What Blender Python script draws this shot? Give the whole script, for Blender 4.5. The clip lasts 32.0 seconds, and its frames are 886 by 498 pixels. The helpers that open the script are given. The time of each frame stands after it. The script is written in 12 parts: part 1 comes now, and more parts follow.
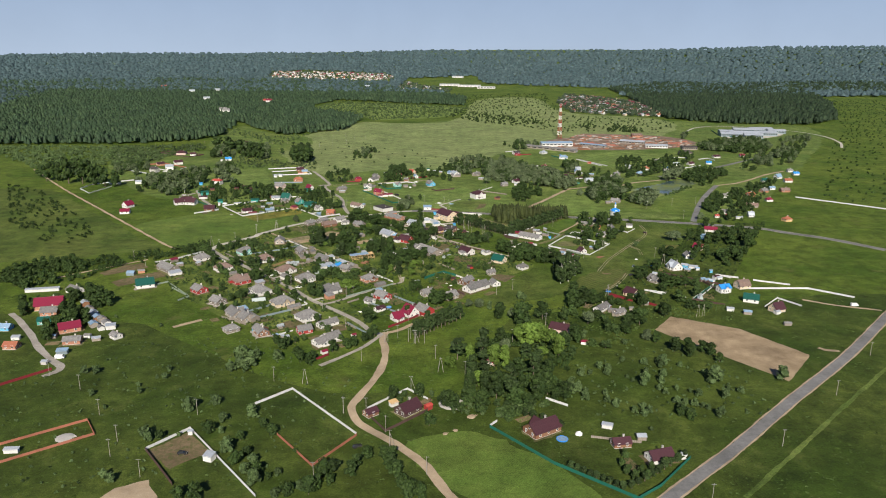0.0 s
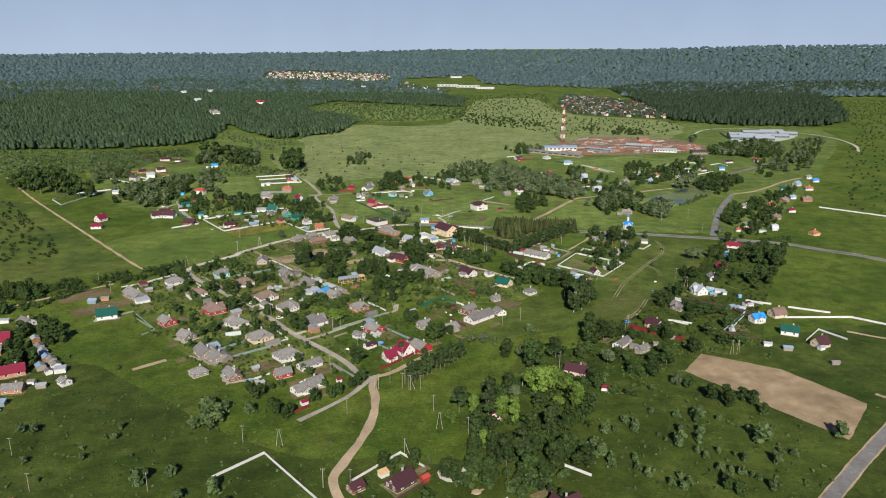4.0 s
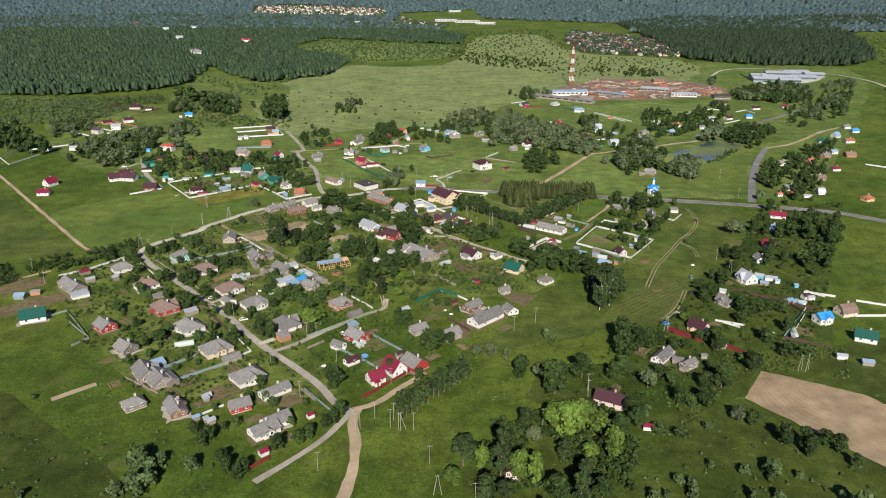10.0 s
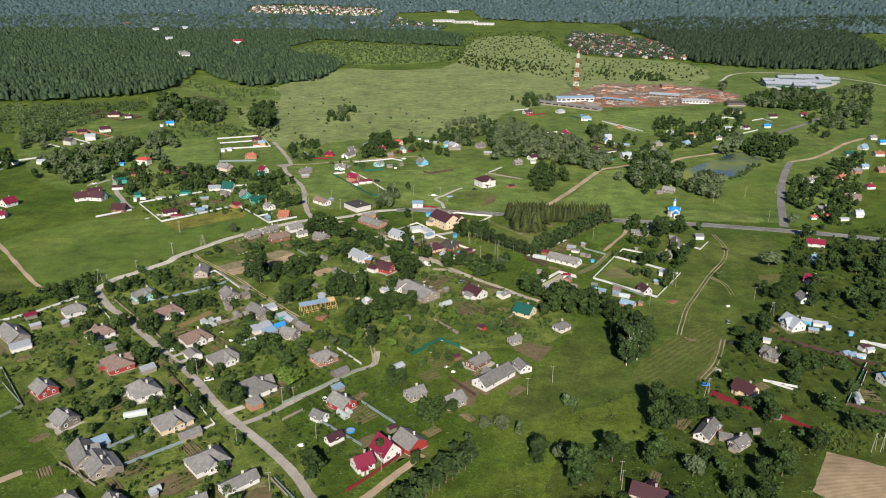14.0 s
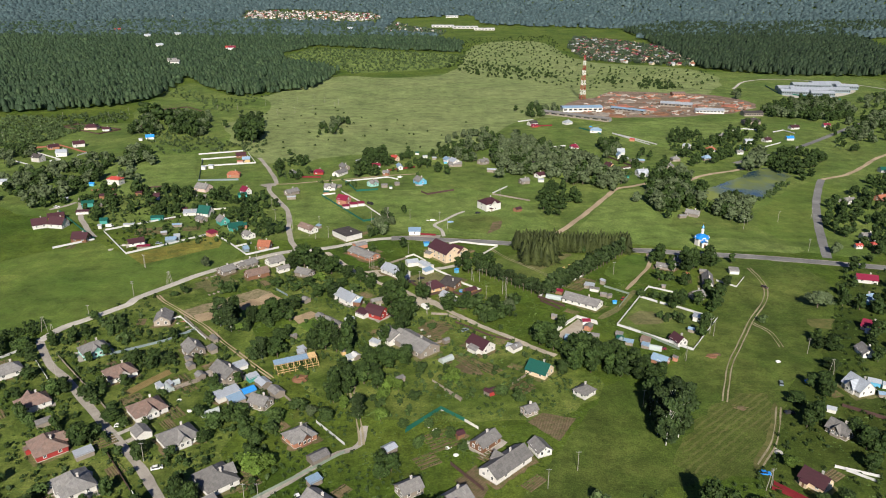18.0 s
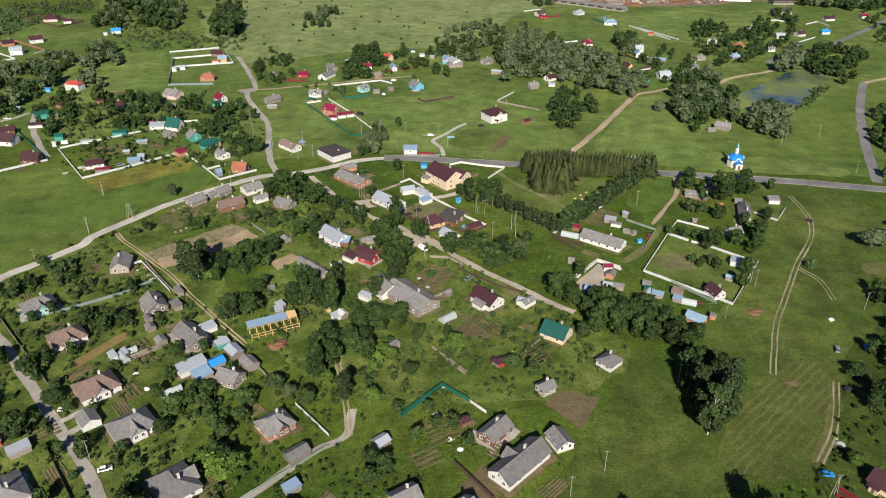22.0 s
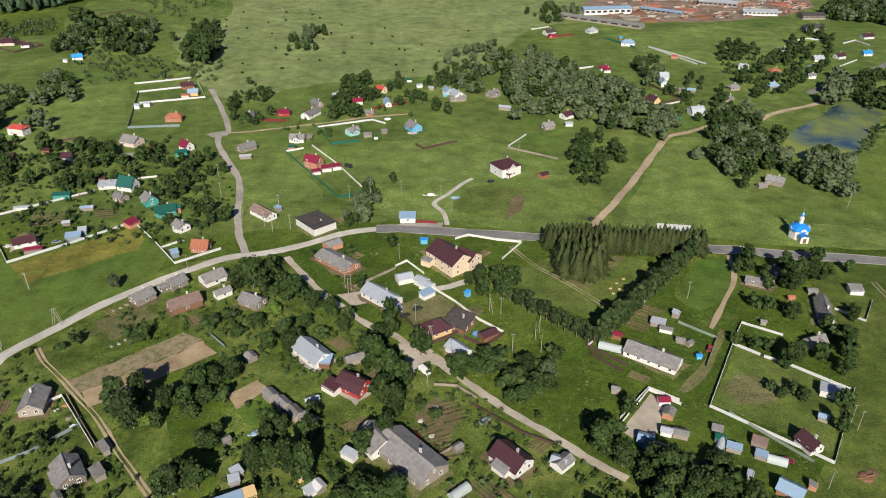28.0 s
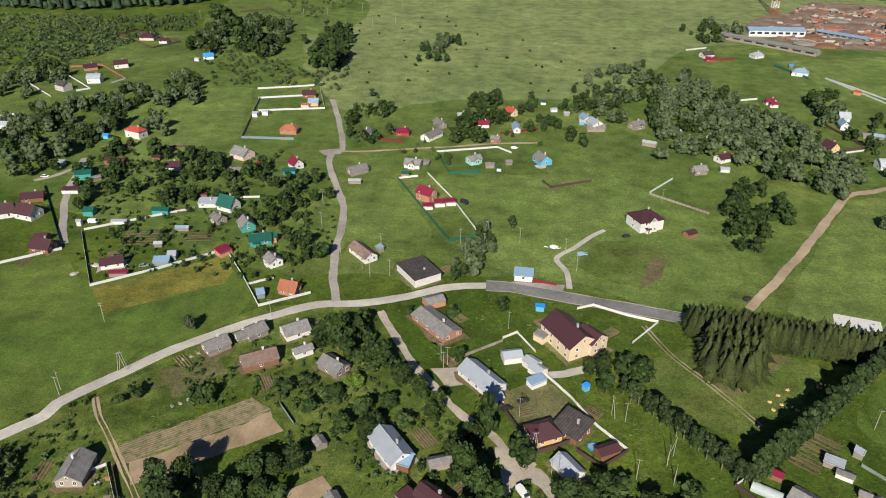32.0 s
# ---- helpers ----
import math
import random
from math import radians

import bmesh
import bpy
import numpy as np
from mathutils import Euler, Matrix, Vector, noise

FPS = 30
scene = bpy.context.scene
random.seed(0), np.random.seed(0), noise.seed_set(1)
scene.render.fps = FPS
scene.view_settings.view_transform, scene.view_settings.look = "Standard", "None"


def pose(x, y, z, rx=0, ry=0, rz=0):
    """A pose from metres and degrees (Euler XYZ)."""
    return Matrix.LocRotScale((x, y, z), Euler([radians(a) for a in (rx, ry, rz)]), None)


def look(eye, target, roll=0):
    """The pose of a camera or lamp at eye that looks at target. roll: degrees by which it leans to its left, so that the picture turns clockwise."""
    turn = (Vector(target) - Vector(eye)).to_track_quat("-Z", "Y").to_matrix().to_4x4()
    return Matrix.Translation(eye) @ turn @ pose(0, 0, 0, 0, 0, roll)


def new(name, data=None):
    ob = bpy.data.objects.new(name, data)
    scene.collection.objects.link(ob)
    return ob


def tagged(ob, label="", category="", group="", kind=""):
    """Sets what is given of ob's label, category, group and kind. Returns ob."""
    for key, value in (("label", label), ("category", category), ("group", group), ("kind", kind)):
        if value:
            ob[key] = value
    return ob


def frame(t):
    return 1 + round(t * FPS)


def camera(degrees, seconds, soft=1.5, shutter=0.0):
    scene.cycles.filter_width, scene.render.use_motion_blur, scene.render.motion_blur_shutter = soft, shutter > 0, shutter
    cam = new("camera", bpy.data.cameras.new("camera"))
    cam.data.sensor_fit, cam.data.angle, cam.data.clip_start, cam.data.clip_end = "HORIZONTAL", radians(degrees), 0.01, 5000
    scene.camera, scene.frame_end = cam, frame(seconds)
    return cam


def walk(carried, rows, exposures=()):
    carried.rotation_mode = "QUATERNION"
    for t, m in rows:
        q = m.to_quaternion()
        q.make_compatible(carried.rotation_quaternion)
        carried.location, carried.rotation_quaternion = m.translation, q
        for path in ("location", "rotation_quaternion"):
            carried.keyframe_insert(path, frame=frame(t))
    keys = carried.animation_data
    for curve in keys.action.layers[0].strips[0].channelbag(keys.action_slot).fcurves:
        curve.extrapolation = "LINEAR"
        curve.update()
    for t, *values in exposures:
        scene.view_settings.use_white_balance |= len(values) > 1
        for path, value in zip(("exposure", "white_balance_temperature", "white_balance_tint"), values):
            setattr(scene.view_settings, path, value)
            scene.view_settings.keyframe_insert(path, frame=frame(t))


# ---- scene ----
EXPOSURES = ((0.0, 0.22), (5.0, 0.22), (5.6, 0.3), (22.0, 0.32), (32.0, 0.24))


def aim(x, y, z, turn, tilt, roll):
    """The eye, the turn to the left of north, the tilt up and the roll, in degrees."""
    a, b = radians(turn), radians(tilt)
    return look((x, y, z), (x - math.sin(a) * math.cos(b), y + math.cos(a) * math.cos(b), z + math.sin(b)), roll)


cam = camera(62.584, 32.0, soft=1.0)
walk(cam, [
    (0, aim(13.87, 1.50, 170.10, -0.606, -15.731, 0.466)),
    (0.5, aim(13.86, 9.06, 170.14, -0.641, -15.741, 0.480)),
    (1, aim(13.85, 16.62, 170.18, -0.652, -15.726, 0.468)),
    (1.5, aim(13.85, 24.17, 170.23, -0.673, -15.724, 0.479)),
    (2, aim(13.86, 31.70, 170.28, -0.695, -15.742, 0.437)),
    (2.5, aim(13.89, 39.22, 170.34, -0.713, -15.764, 0.392)),
    (4.5, aim(14.21, 69.10, 170.34, -0.748, -15.765, 0.356)),
    (5, aim(14.34, 76.54, 170.14, -0.740, -15.751, 0.332)),
    (5.1, aim(14.37, 78.03, 170.09, -0.742, -15.946, 0.330)),
    (5.2, aim(14.40, 79.52, 170.03, -0.755, -17.210, 0.317)),
    (5.3, aim(14.43, 81.01, 169.97, -0.778, -19.447, 0.294)),
    (5.4, aim(14.46, 82.50, 169.90, -0.789, -20.468, 0.284)),
    (5.5, aim(14.49, 83.99, 169.83, -0.790, -20.614, 0.282)),
    (6, aim(14.65, 91.45, 169.46, -0.807, -20.598, 0.309)),
    (6.5, aim(14.80, 98.93, 169.12, -0.825, -20.550, 0.294)),
    (7, aim(14.95, 106.44, 168.89, -0.820, -20.499, 0.321)),
    (7.5, aim(15.08, 113.98, 168.87, -0.827, -20.440, 0.288)),
    (8, aim(15.19, 121.56, 169.10, -0.829, -20.443, 0.276)),
    (8.5, aim(15.26, 129.18, 169.52, -0.821, -20.476, 0.264)),
    (9, aim(15.30, 136.80, 170.06, -0.853, -20.524, 0.267)),
    (9.5, aim(15.29, 144.41, 170.63, -0.869, -20.579, 0.278)),
    (10, aim(15.24, 151.99, 171.13, -0.874, -20.645, 0.239)),
    (10.5, aim(15.15, 159.53, 171.51, -0.898, -20.691, 0.286)),
    (11, aim(15.02, 167.05, 171.76, -0.935, -20.758, 0.321)),
    (11.5, aim(14.89, 174.58, 171.88, -0.983, -20.776, 0.336)),
    (12, aim(14.75, 182.16, 171.89, -1.020, -20.770, 0.339)),
    (12.5, aim(14.63, 189.82, 171.80, -1.054, -20.746, 0.325)),
    (13, aim(14.55, 197.58, 171.61, -1.080, -20.733, 0.383)),
    (13.5, aim(14.51, 205.44, 171.34, -1.096, -20.716, 0.328)),
    (14, aim(14.51, 213.37, 171.00, -1.105, -20.666, 0.353)),
    (14.5, aim(14.54, 221.37, 170.58, -1.105, -20.638, 0.287)),
    (16.5, aim(14.96, 253.47, 168.66, -1.143, -20.425, 0.296)),
    (17, aim(15.11, 261.24, 168.35, -1.143, -20.366, 0.257)),
    (17.5, aim(15.26, 268.78, 168.24, -1.130, -20.322, 0.211)),
    (18, aim(15.41, 276.04, 168.35, -1.131, -20.311, 0.224)),
    (18.5, aim(15.53, 283.12, 168.62, -1.125, -20.402, 0.149)),
    (18.6, aim(15.55, 284.52, 168.69, -1.135, -21.883, 0.150)),
    (18.7, aim(15.57, 285.92, 168.76, -1.145, -23.538, 0.151)),
    (18.8, aim(15.59, 287.33, 168.82, -1.155, -24.394, 0.153)),
    (18.9, aim(15.61, 288.73, 168.89, -1.165, -24.412, 0.154)),
    (19, aim(15.63, 290.13, 168.96, -1.175, -24.417, 0.155)),
    (19.1, aim(15.64, 291.54, 169.02, -1.174, -24.446, 0.145)),
    (19.2, aim(15.65, 292.96, 169.08, -1.173, -24.463, 0.134)),
    (19.3, aim(15.66, 294.37, 169.14, -1.171, -24.479, 0.124)),
    (19.4, aim(15.67, 295.79, 169.20, -1.170, -24.848, 0.113)),
    (19.5, aim(15.68, 297.20, 169.26, -1.169, -26.580, 0.103)),
    (19.6, aim(15.68, 298.65, 169.30, -1.178, -27.905, 0.097)),
    (19.7, aim(15.68, 300.09, 169.34, -1.188, -28.140, 0.091)),
    (19.8, aim(15.68, 301.54, 169.37, -1.197, -28.071, 0.084)),
    (19.9, aim(15.68, 302.98, 169.41, -1.207, -28.089, 0.078)),
    (20, aim(15.68, 304.43, 169.45, -1.216, -28.448, 0.072)),
    (20.1, aim(15.67, 305.93, 169.45, -1.227, -30.296, 0.086)),
    (20.2, aim(15.66, 307.42, 169.45, -1.237, -31.221, 0.100)),
    (20.3, aim(15.64, 308.92, 169.46, -1.248, -31.418, 0.114)),
    (20.4, aim(15.63, 310.41, 169.46, -1.258, -31.443, 0.128)),
    (20.5, aim(15.62, 311.91, 169.46, -1.269, -31.376, 0.142)),
    (21, aim(15.51, 319.58, 169.38, -1.318, -31.405, 0.293)),
    (21.5, aim(15.36, 327.34, 169.32, -1.348, -31.439, 0.333)),
    (21.6, aim(15.32, 328.89, 169.34, -1.356, -31.508, 0.321)),
    (21.7, aim(15.29, 330.44, 169.36, -1.364, -31.470, 0.310)),
    (21.8, aim(15.25, 331.99, 169.37, -1.371, -31.368, 0.298)),
    (21.9, aim(15.22, 333.54, 169.39, -1.379, -30.597, 0.287)),
    (22, aim(15.18, 335.09, 169.41, -1.387, -29.214, 0.275)),
    (22.1, aim(15.14, 336.62, 169.48, -1.399, -28.737, 0.246)),
    (22.2, aim(15.10, 338.15, 169.55, -1.411, -28.763, 0.217)),
    (22.3, aim(15.07, 339.67, 169.61, -1.422, -28.767, 0.188)),
    (22.4, aim(15.03, 341.20, 169.68, -1.434, -28.772, 0.159)),
    (22.5, aim(14.99, 342.73, 169.75, -1.446, -28.756, 0.130)),
    (23, aim(14.79, 350.18, 170.42, -1.462, -28.968, 0.177)),
    (25, aim(14.01, 378.82, 173.82, -1.568, -29.436, 0.047)),
    (25.5, aim(13.82, 385.92, 174.13, -1.616, -29.506, 0.002)),
    (27.5, aim(13.51, 415.37, 173.60, -1.701, -29.399, 0.027)),
    (28, aim(13.66, 423.19, 173.52, -1.645, -29.414, 0.008)),
    (28.1, aim(13.70, 424.78, 173.52, -0.879, -29.427, 0.026)),
    (28.2, aim(13.74, 426.36, 173.52, 1.209, -29.440, 0.045)),
    (28.3, aim(13.78, 427.95, 173.52, 1.626, -29.452, 0.063)),
    (28.4, aim(13.82, 429.53, 173.52, 1.765, -29.465, 0.082)),
    (28.5, aim(13.86, 431.12, 173.52, 1.835, -29.478, 0.100)),
    (29, aim(14.08, 439.02, 173.53, 1.874, -29.530, 0.103)),
    (29.5, aim(14.26, 446.76, 173.49, 1.892, -29.545, 0.050)),
    (29.6, aim(14.28, 448.25, 173.46, 1.892, -29.550, 0.091)),
    (29.7, aim(14.29, 449.74, 173.43, 1.892, -29.555, 0.132)),
    (29.8, aim(14.31, 451.24, 173.40, 3.094, -29.561, 0.173)),
    (29.9, aim(14.32, 452.73, 173.37, 6.834, -29.566, 0.214)),
    (30, aim(14.34, 454.22, 173.34, 8.570, -29.571, 0.255)),
    (30.5, aim(14.31, 461.30, 173.04, 8.724, -29.498, 0.258)),
    (31, aim(14.16, 468.07, 172.61, 8.792, -29.349, 0.260)),
    (31.5, aim(13.95, 474.62, 172.10, 8.864, -29.309, 0.267)),
    (31.8, aim(13.80, 478.49, 171.76, 8.896, -29.361, 0.252)),
    (32, aim(13.70, 481.07, 171.54, 9.183, -29.396, 0.242)),
], EXPOSURES)
SUN_ELEVATION = 33.0
scene.cycles.max_bounces = 6

# world and sun: clear summer morning, sun behind the flight, low in the south
world = bpy.data.worlds.new("sky")
scene.world = world
world.use_nodes = True
wn = world.node_tree
sky = wn.nodes.new("ShaderNodeTexSky")
sky.sky_type = "NISHITA"
sky.sun_disc = False
sky.sun_elevation = radians(SUN_ELEVATION)
sky.sun_rotation = radians(180)
sky.air_density, sky.dust_density, sky.ozone_density, sky.altitude = 1.0, 0.1, 2.5, 800
tint = wn.nodes.new("ShaderNodeMix")
tint.data_type, tint.blend_type = "RGBA", "MULTIPLY"
tint.inputs[0].default_value, tint.inputs[7].default_value = 1.0, (0.88, 0.95, 1.27, 1)
wn.links.new(sky.outputs[0], tint.inputs[6])
wn.links.new(tint.outputs[2], wn.nodes["Background"].inputs[0])
wn.nodes["Background"].inputs[1].default_value = 0.042
sun_data = bpy.data.lights.new("sun", "SUN")
sun_data.energy, sun_data.angle, sun_data.color = 5.3, radians(0.55), (1.0, 0.93, 0.82)
sun = new("sun", sun_data)
sun.matrix_world = look((0, 0, 300), (2, math.cos(radians(SUN_ELEVATION)) * 100, 300 - math.sin(radians(SUN_ELEVATION)) * 100))
tagged(sun, "low warm morning sun behind the flight", "sun")


# ---- materials ----
class Nodes:
    """Small helper that strings shader nodes together."""

    def __init__(self, name):
        self.m = bpy.data.materials.new(name)
        self.m.use_nodes = True
        self.t = self.m.node_tree
        self.b = self.t.nodes["Principled BSDF"]
        self.pos = self.t.nodes.new("ShaderNodeNewGeometry").outputs["Position"]

    def put(self, kind, **sockets):
        n = self.t.nodes.new(kind)
        for key, value in sockets.items():
            self.link(n.inputs[key.replace("_", " ")], value)
        return n

    def link(self, socket, value):
        if isinstance(value, bpy.types.NodeSocket):
            self.t.links.new(value, socket)
        else:
            socket.default_value = value

    def noise(self, scale, detail=3.0, vector=None, rough=0.55):
        n = self.put("ShaderNodeTexNoise", Scale=scale, Detail=detail, Roughness=rough)
        self.t.links.new(vector or self.pos, n.inputs["Vector"])
        return n.outputs["Fac"]

    def ramp(self, fac, low, high):
        n = self.put("ShaderNodeMapRange", Value=fac, From_Min=low, From_Max=high)
        return n.outputs[0]

    def mix(self, fac, a, b, mode="MIX"):
        n = self.t.nodes.new("ShaderNodeMix")
        n.data_type, n.blend_type = "RGBA", mode
        self.link(n.inputs[0], fac)
        self.link(n.inputs[6], (*a, 1) if isinstance(a, tuple) else a)
        self.link(n.inputs[7], (*b, 1) if isinstance(b, tuple) else b)
        return n.outputs[2]

    def math(self, op, a, b=0.0):
        n = self.t.nodes.new("ShaderNodeMath")
        n.operation = op
        self.link(n.inputs[0], a)
        self.link(n.inputs[1], b)
        return n.outputs[0]

    def value(self, colour, amount):
        """Colour times a factor socket."""
        n = self.put("ShaderNodeHueSaturation", Value=amount)
        self.link(n.inputs["Color"], colour)
        return n.outputs[0]

    def mottle(self, colour, scale, amount, detail=3.0):
        """Lighter and darker patches of a size."""
        f = self.put("ShaderNodeMapRange", Value=self.noise(scale, detail, rough=0.6), From_Min=0.3, From_Max=0.7, To_Min=1 - amount, To_Max=1 + amount)
        return self.value(colour, f.outputs[0])

    def bump(self, height, distance, strength=0.6):
        n = self.put("ShaderNodeBump", Height=height, Distance=distance, Strength=strength)
        self.t.links.new(n.outputs[0], self.b.inputs["Normal"])

    def done(self, colour, rough=0.8, metal=0.0, spec=0.3):
        self.link(self.b.inputs["Base Color"], colour)
        self.link(self.b.inputs["Roughness"], rough)
        self.link(self.b.inputs["Metallic"], metal)
        self.link(self.b.inputs["Specular IOR Level"], spec)
        return self.m


def grass(name, c1, c2, c3, big=0.02, mow=0.0, hay=0.0):
    """Grassland: wide patches, clumps and blades; mow adds swathes left by the mower."""
    n = Nodes(name)
    wide = n.ramp(n.noise(big, 4, rough=0.65), 0.36, 0.64)
    col = n.mix(wide, c1, c2)
    clump = n.ramp(n.noise(0.16, 5, rough=0.7), 0.45, 0.75)
    col = n.mix(clump, col, c3)
    fine = n.noise(1.3, 5, rough=0.75)
    col = n.value(col, n.ramp(fine, 0.1, 0.95))
    col = n.value(col, 1.85)
    col = n.mottle(col, 0.5, 0.2)
    col = n.mottle(col, 0.09, 0.34, 5.0)
    col = n.mottle(col, 0.022, 0.22, 4.0)
    col = n.mix(1.0, col, (1.04, 1.0, 0.88), "MULTIPLY")
    dry = n.ramp(n.noise(0.045, 6, rough=0.72), 0.56, 0.76)
    col = n.mix(n.math("MULTIPLY", dry, 0.38), col, (0.16, 0.145, 0.05))
    if mow:
        w = n.put("ShaderNodeTexWave", Scale=0.35, Distortion=2.0, Detail=2.0)
        turn = n.put("ShaderNodeMapping", Vector=n.pos, Rotation=(0, 0, mow))
        n.t.links.new(turn.outputs[0], w.inputs["Vector"])
        col = n.mix(n.math("MULTIPLY", w.outputs["Fac"], 0.22), col, c2)
        if hay:
            rows = n.put("ShaderNodeTexWave", Scale=0.11, Distortion=3.0, Detail=4.0, Detail_Scale=2.0)
            n.t.links.new(turn.outputs[0], rows.inputs["Vector"])
            lie = n.math("MULTIPLY", n.ramp(rows.outputs["Fac"], 0.55, 0.95), n.ramp(n.noise(0.05, 5, rough=0.7), 0.42, 0.62))
            col = n.mix(n.math("MULTIPLY", lie, hay), col, (0.27, 0.22, 0.10))
    n.bump(fine, 0.5, 0.8)
    return n.done(col, 0.85, 0, 0.15)


def earth(name, c1, c2, scale=0.5, rows=0.0, turn=0.0, green=0.0):
    """Bare soil, sand, gravel; rows gives furrows every so many metres, green weeds between."""
    n = Nodes(name)
    a = n.ramp(n.noise(scale, 5, rough=0.7), 0.35, 0.68)
    col = n.mix(a, c1, c2)
    col = n.value(col, n.ramp(n.noise(0.06, 3), -0.4, 1.3))
    col = n.value(col, 1.55)
    fine = n.noise(4.0, 4, rough=0.7)
    col = n.value(col, n.ramp(fine, -0.6, 1.2))
    col = n.value(col, 1.5)
    if rows:
        w = n.put("ShaderNodeTexWave", Scale=0.314 / rows, Distortion=0.6, Detail=1.0)
        m = n.put("ShaderNodeMapping", Vector=n.pos, Rotation=(0, 0, radians(turn)))
        n.t.links.new(m.outputs[0], w.inputs["Vector"])
        col = n.value(col, n.ramp(w.outputs["Fac"], -2.4, 1.3))
        col = n.value(col, 1.2)
        n.bump(w.outputs["Fac"], 0.2, 0.7)
    else:
        n.bump(fine, 0.08, 0.6)
    if green:
        g = n.ramp(n.noise(0.35, 5, rough=0.75), 0.62 - green * 0.3, 0.7)
        col = n.mix(g, col, (0.07, 0.1, 0.025))
    return n.done(col, 0.92, 0, 0.1)


def paint(name, c, dirt=(0.2, 0.17, 0.13), rough=0.7, metal=0.0, wear=0.35, bump=0.01, scale=0.7, vary=0.25, spec=0.3):
    """Painted or plain building surface with stains, streaks and a tone of its own for each thing."""
    n = Nodes(name)
    info = n.t.nodes.new("ShaderNodeObjectInfo").outputs["Random"]
    stain = n.ramp(n.noise(scale, 5, rough=0.7), 0.45, 0.85)
    col = n.mix(n.math("MULTIPLY", stain, wear), c, dirt)
    fine = n.noise(5.0, 3)
    col = n.value(col, n.ramp(fine, -1.6, 1.4))
    col = n.value(col, n.math("ADD", n.math("MULTIPLY", info, vary), 1.42 - vary / 2))
    n.bump(fine, bump, 0.5)
    return n.done(col, rough, metal, spec)


def ribbed(name, c, dirt, pitch, rough=0.6, metal=0.0, wear=0.4, vary=0.3, depth=0.05, axis=0, sheets=0.0, spec=0.3):
    """Roofing: ribs run down the slope, courses of sheets cross it, with lichen and rust stains."""
    n = Nodes(name)
    tc = n.t.nodes.new("ShaderNodeTexCoord").outputs["Object"]
    info = n.t.nodes.new("ShaderNodeObjectInfo").outputs["Random"]
    w = n.put("ShaderNodeTexWave", Scale=0.314 / pitch, Distortion=0.0)
    w.bands_direction = "X" if axis == 0 else "Y"
    n.t.links.new(tc, w.inputs["Vector"])
    stain = n.ramp(n.noise(0.55, 5, rough=0.72), 0.4, 0.8)
    col = n.mix(n.math("MULTIPLY", stain, wear), c, dirt)
    if sheets:
        b = n.put("ShaderNodeTexBrick", Scale=1.0, Mortar_Size=0.02, Brick_Width=sheets, Row_Height=sheets * 0.9)
        b.inputs["Color1"].default_value, b.inputs["Color2"].default_value = (0.78, 0.78, 0.78, 1), (1.12, 1.1, 1.08, 1)
        b.inputs["Mortar"].default_value = (0.5, 0.5, 0.5, 1)
        n.t.links.new(tc, b.inputs["Vector"])
        col = n.mix(0.75, col, b.outputs[0], "MULTIPLY")
    col = n.value(col, n.ramp(w.outputs["Fac"], -2.2, 1.0))
    col = n.value(col, n.math("ADD", n.math("MULTIPLY", info, vary), 1.3 - vary / 2))
    n.bump(w.outputs["Fac"], depth, 0.6)
    return n.done(col, rough, metal, spec)


def foliage(name, c1, c2, c3, clump=0.25, grain=2.6, deep=0.55):
    """Leaves: each leaf cluster and each plant has a tone of its own."""
    n = Nodes(name)
    isl = n.t.nodes.new("ShaderNodeNewGeometry").outputs["Random Per Island"]
    info = n.t.nodes.new("ShaderNodeObjectInfo").outputs["Random"]
    col = n.mix(isl, c1, c2)
    col = n.mix(n.ramp(n.noise(clump, 3), 0.4, 0.7), col, c3)
    col = n.value(col, n.math("ADD", n.math("MULTIPLY", info, 0.5), 0.75))
    col = n.mottle(col, 0.11, 0.3, 2.0)
    col = n.mottle(col, grain, deep, 4.0)
    return n.done(col, 0.7, 0, 0.2)


MEADOW = grass("meadow grass", (0.145, 0.222, 0.055), (0.19, 0.255, 0.077), (0.125, 0.20, 0.050))
COMMON = grass("grazed common", (0.068, 0.113, 0.021), (0.13, 0.165, 0.041), (0.062, 0.103, 0.020), 0.014)
HAYROWS = grass("mown grass with drying rows", (0.085, 0.122, 0.026), (0.125, 0.15, 0.042), (0.07, 0.108, 0.022), 0.012, 0.85, 0.34)
LAWN = grass("rough lawn", (0.11, 0.168, 0.037), (0.165, 0.205, 0.059), (0.09, 0.142, 0.033), 0.04)
HAY = grass("open pasture", (0.20, 0.262, 0.103), (0.25, 0.30, 0.132), (0.175, 0.238, 0.087), 0.008)
FIELD = grass("sown field", (0.074, 0.145, 0.024), (0.155, 0.208, 0.048), (0.09, 0.16, 0.028), 0.009, 0.6)
WEEDS = grass("weedy plot", (0.088, 0.142, 0.026), (0.17, 0.212, 0.055), (0.064, 0.108, 0.020), 0.045)
LUSH = grass("lush meadow", (0.10, 0.165, 0.037), (0.17, 0.225, 0.063), (0.092, 0.152, 0.033), 0.016)
ROUGH = grass("dark rough meadow", (0.042, 0.076, 0.012), (0.088, 0.122, 0.025), (0.038, 0.064, 0.011), 0.014)
YARDGRASS = grass("trodden dry lawn", (0.16, 0.165, 0.073), (0.21, 0.20, 0.106), (0.12, 0.145, 0.053), 0.08)
RAPE = grass("flowering plot", (0.19, 0.19, 0.040), (0.25, 0.23, 0.053), (0.12, 0.16, 0.040), 0.1)
SOIL = earth("ploughed soil", (0.50, 0.37, 0.225), (0.60, 0.455, 0.29), 0.12, 0.35, 20)
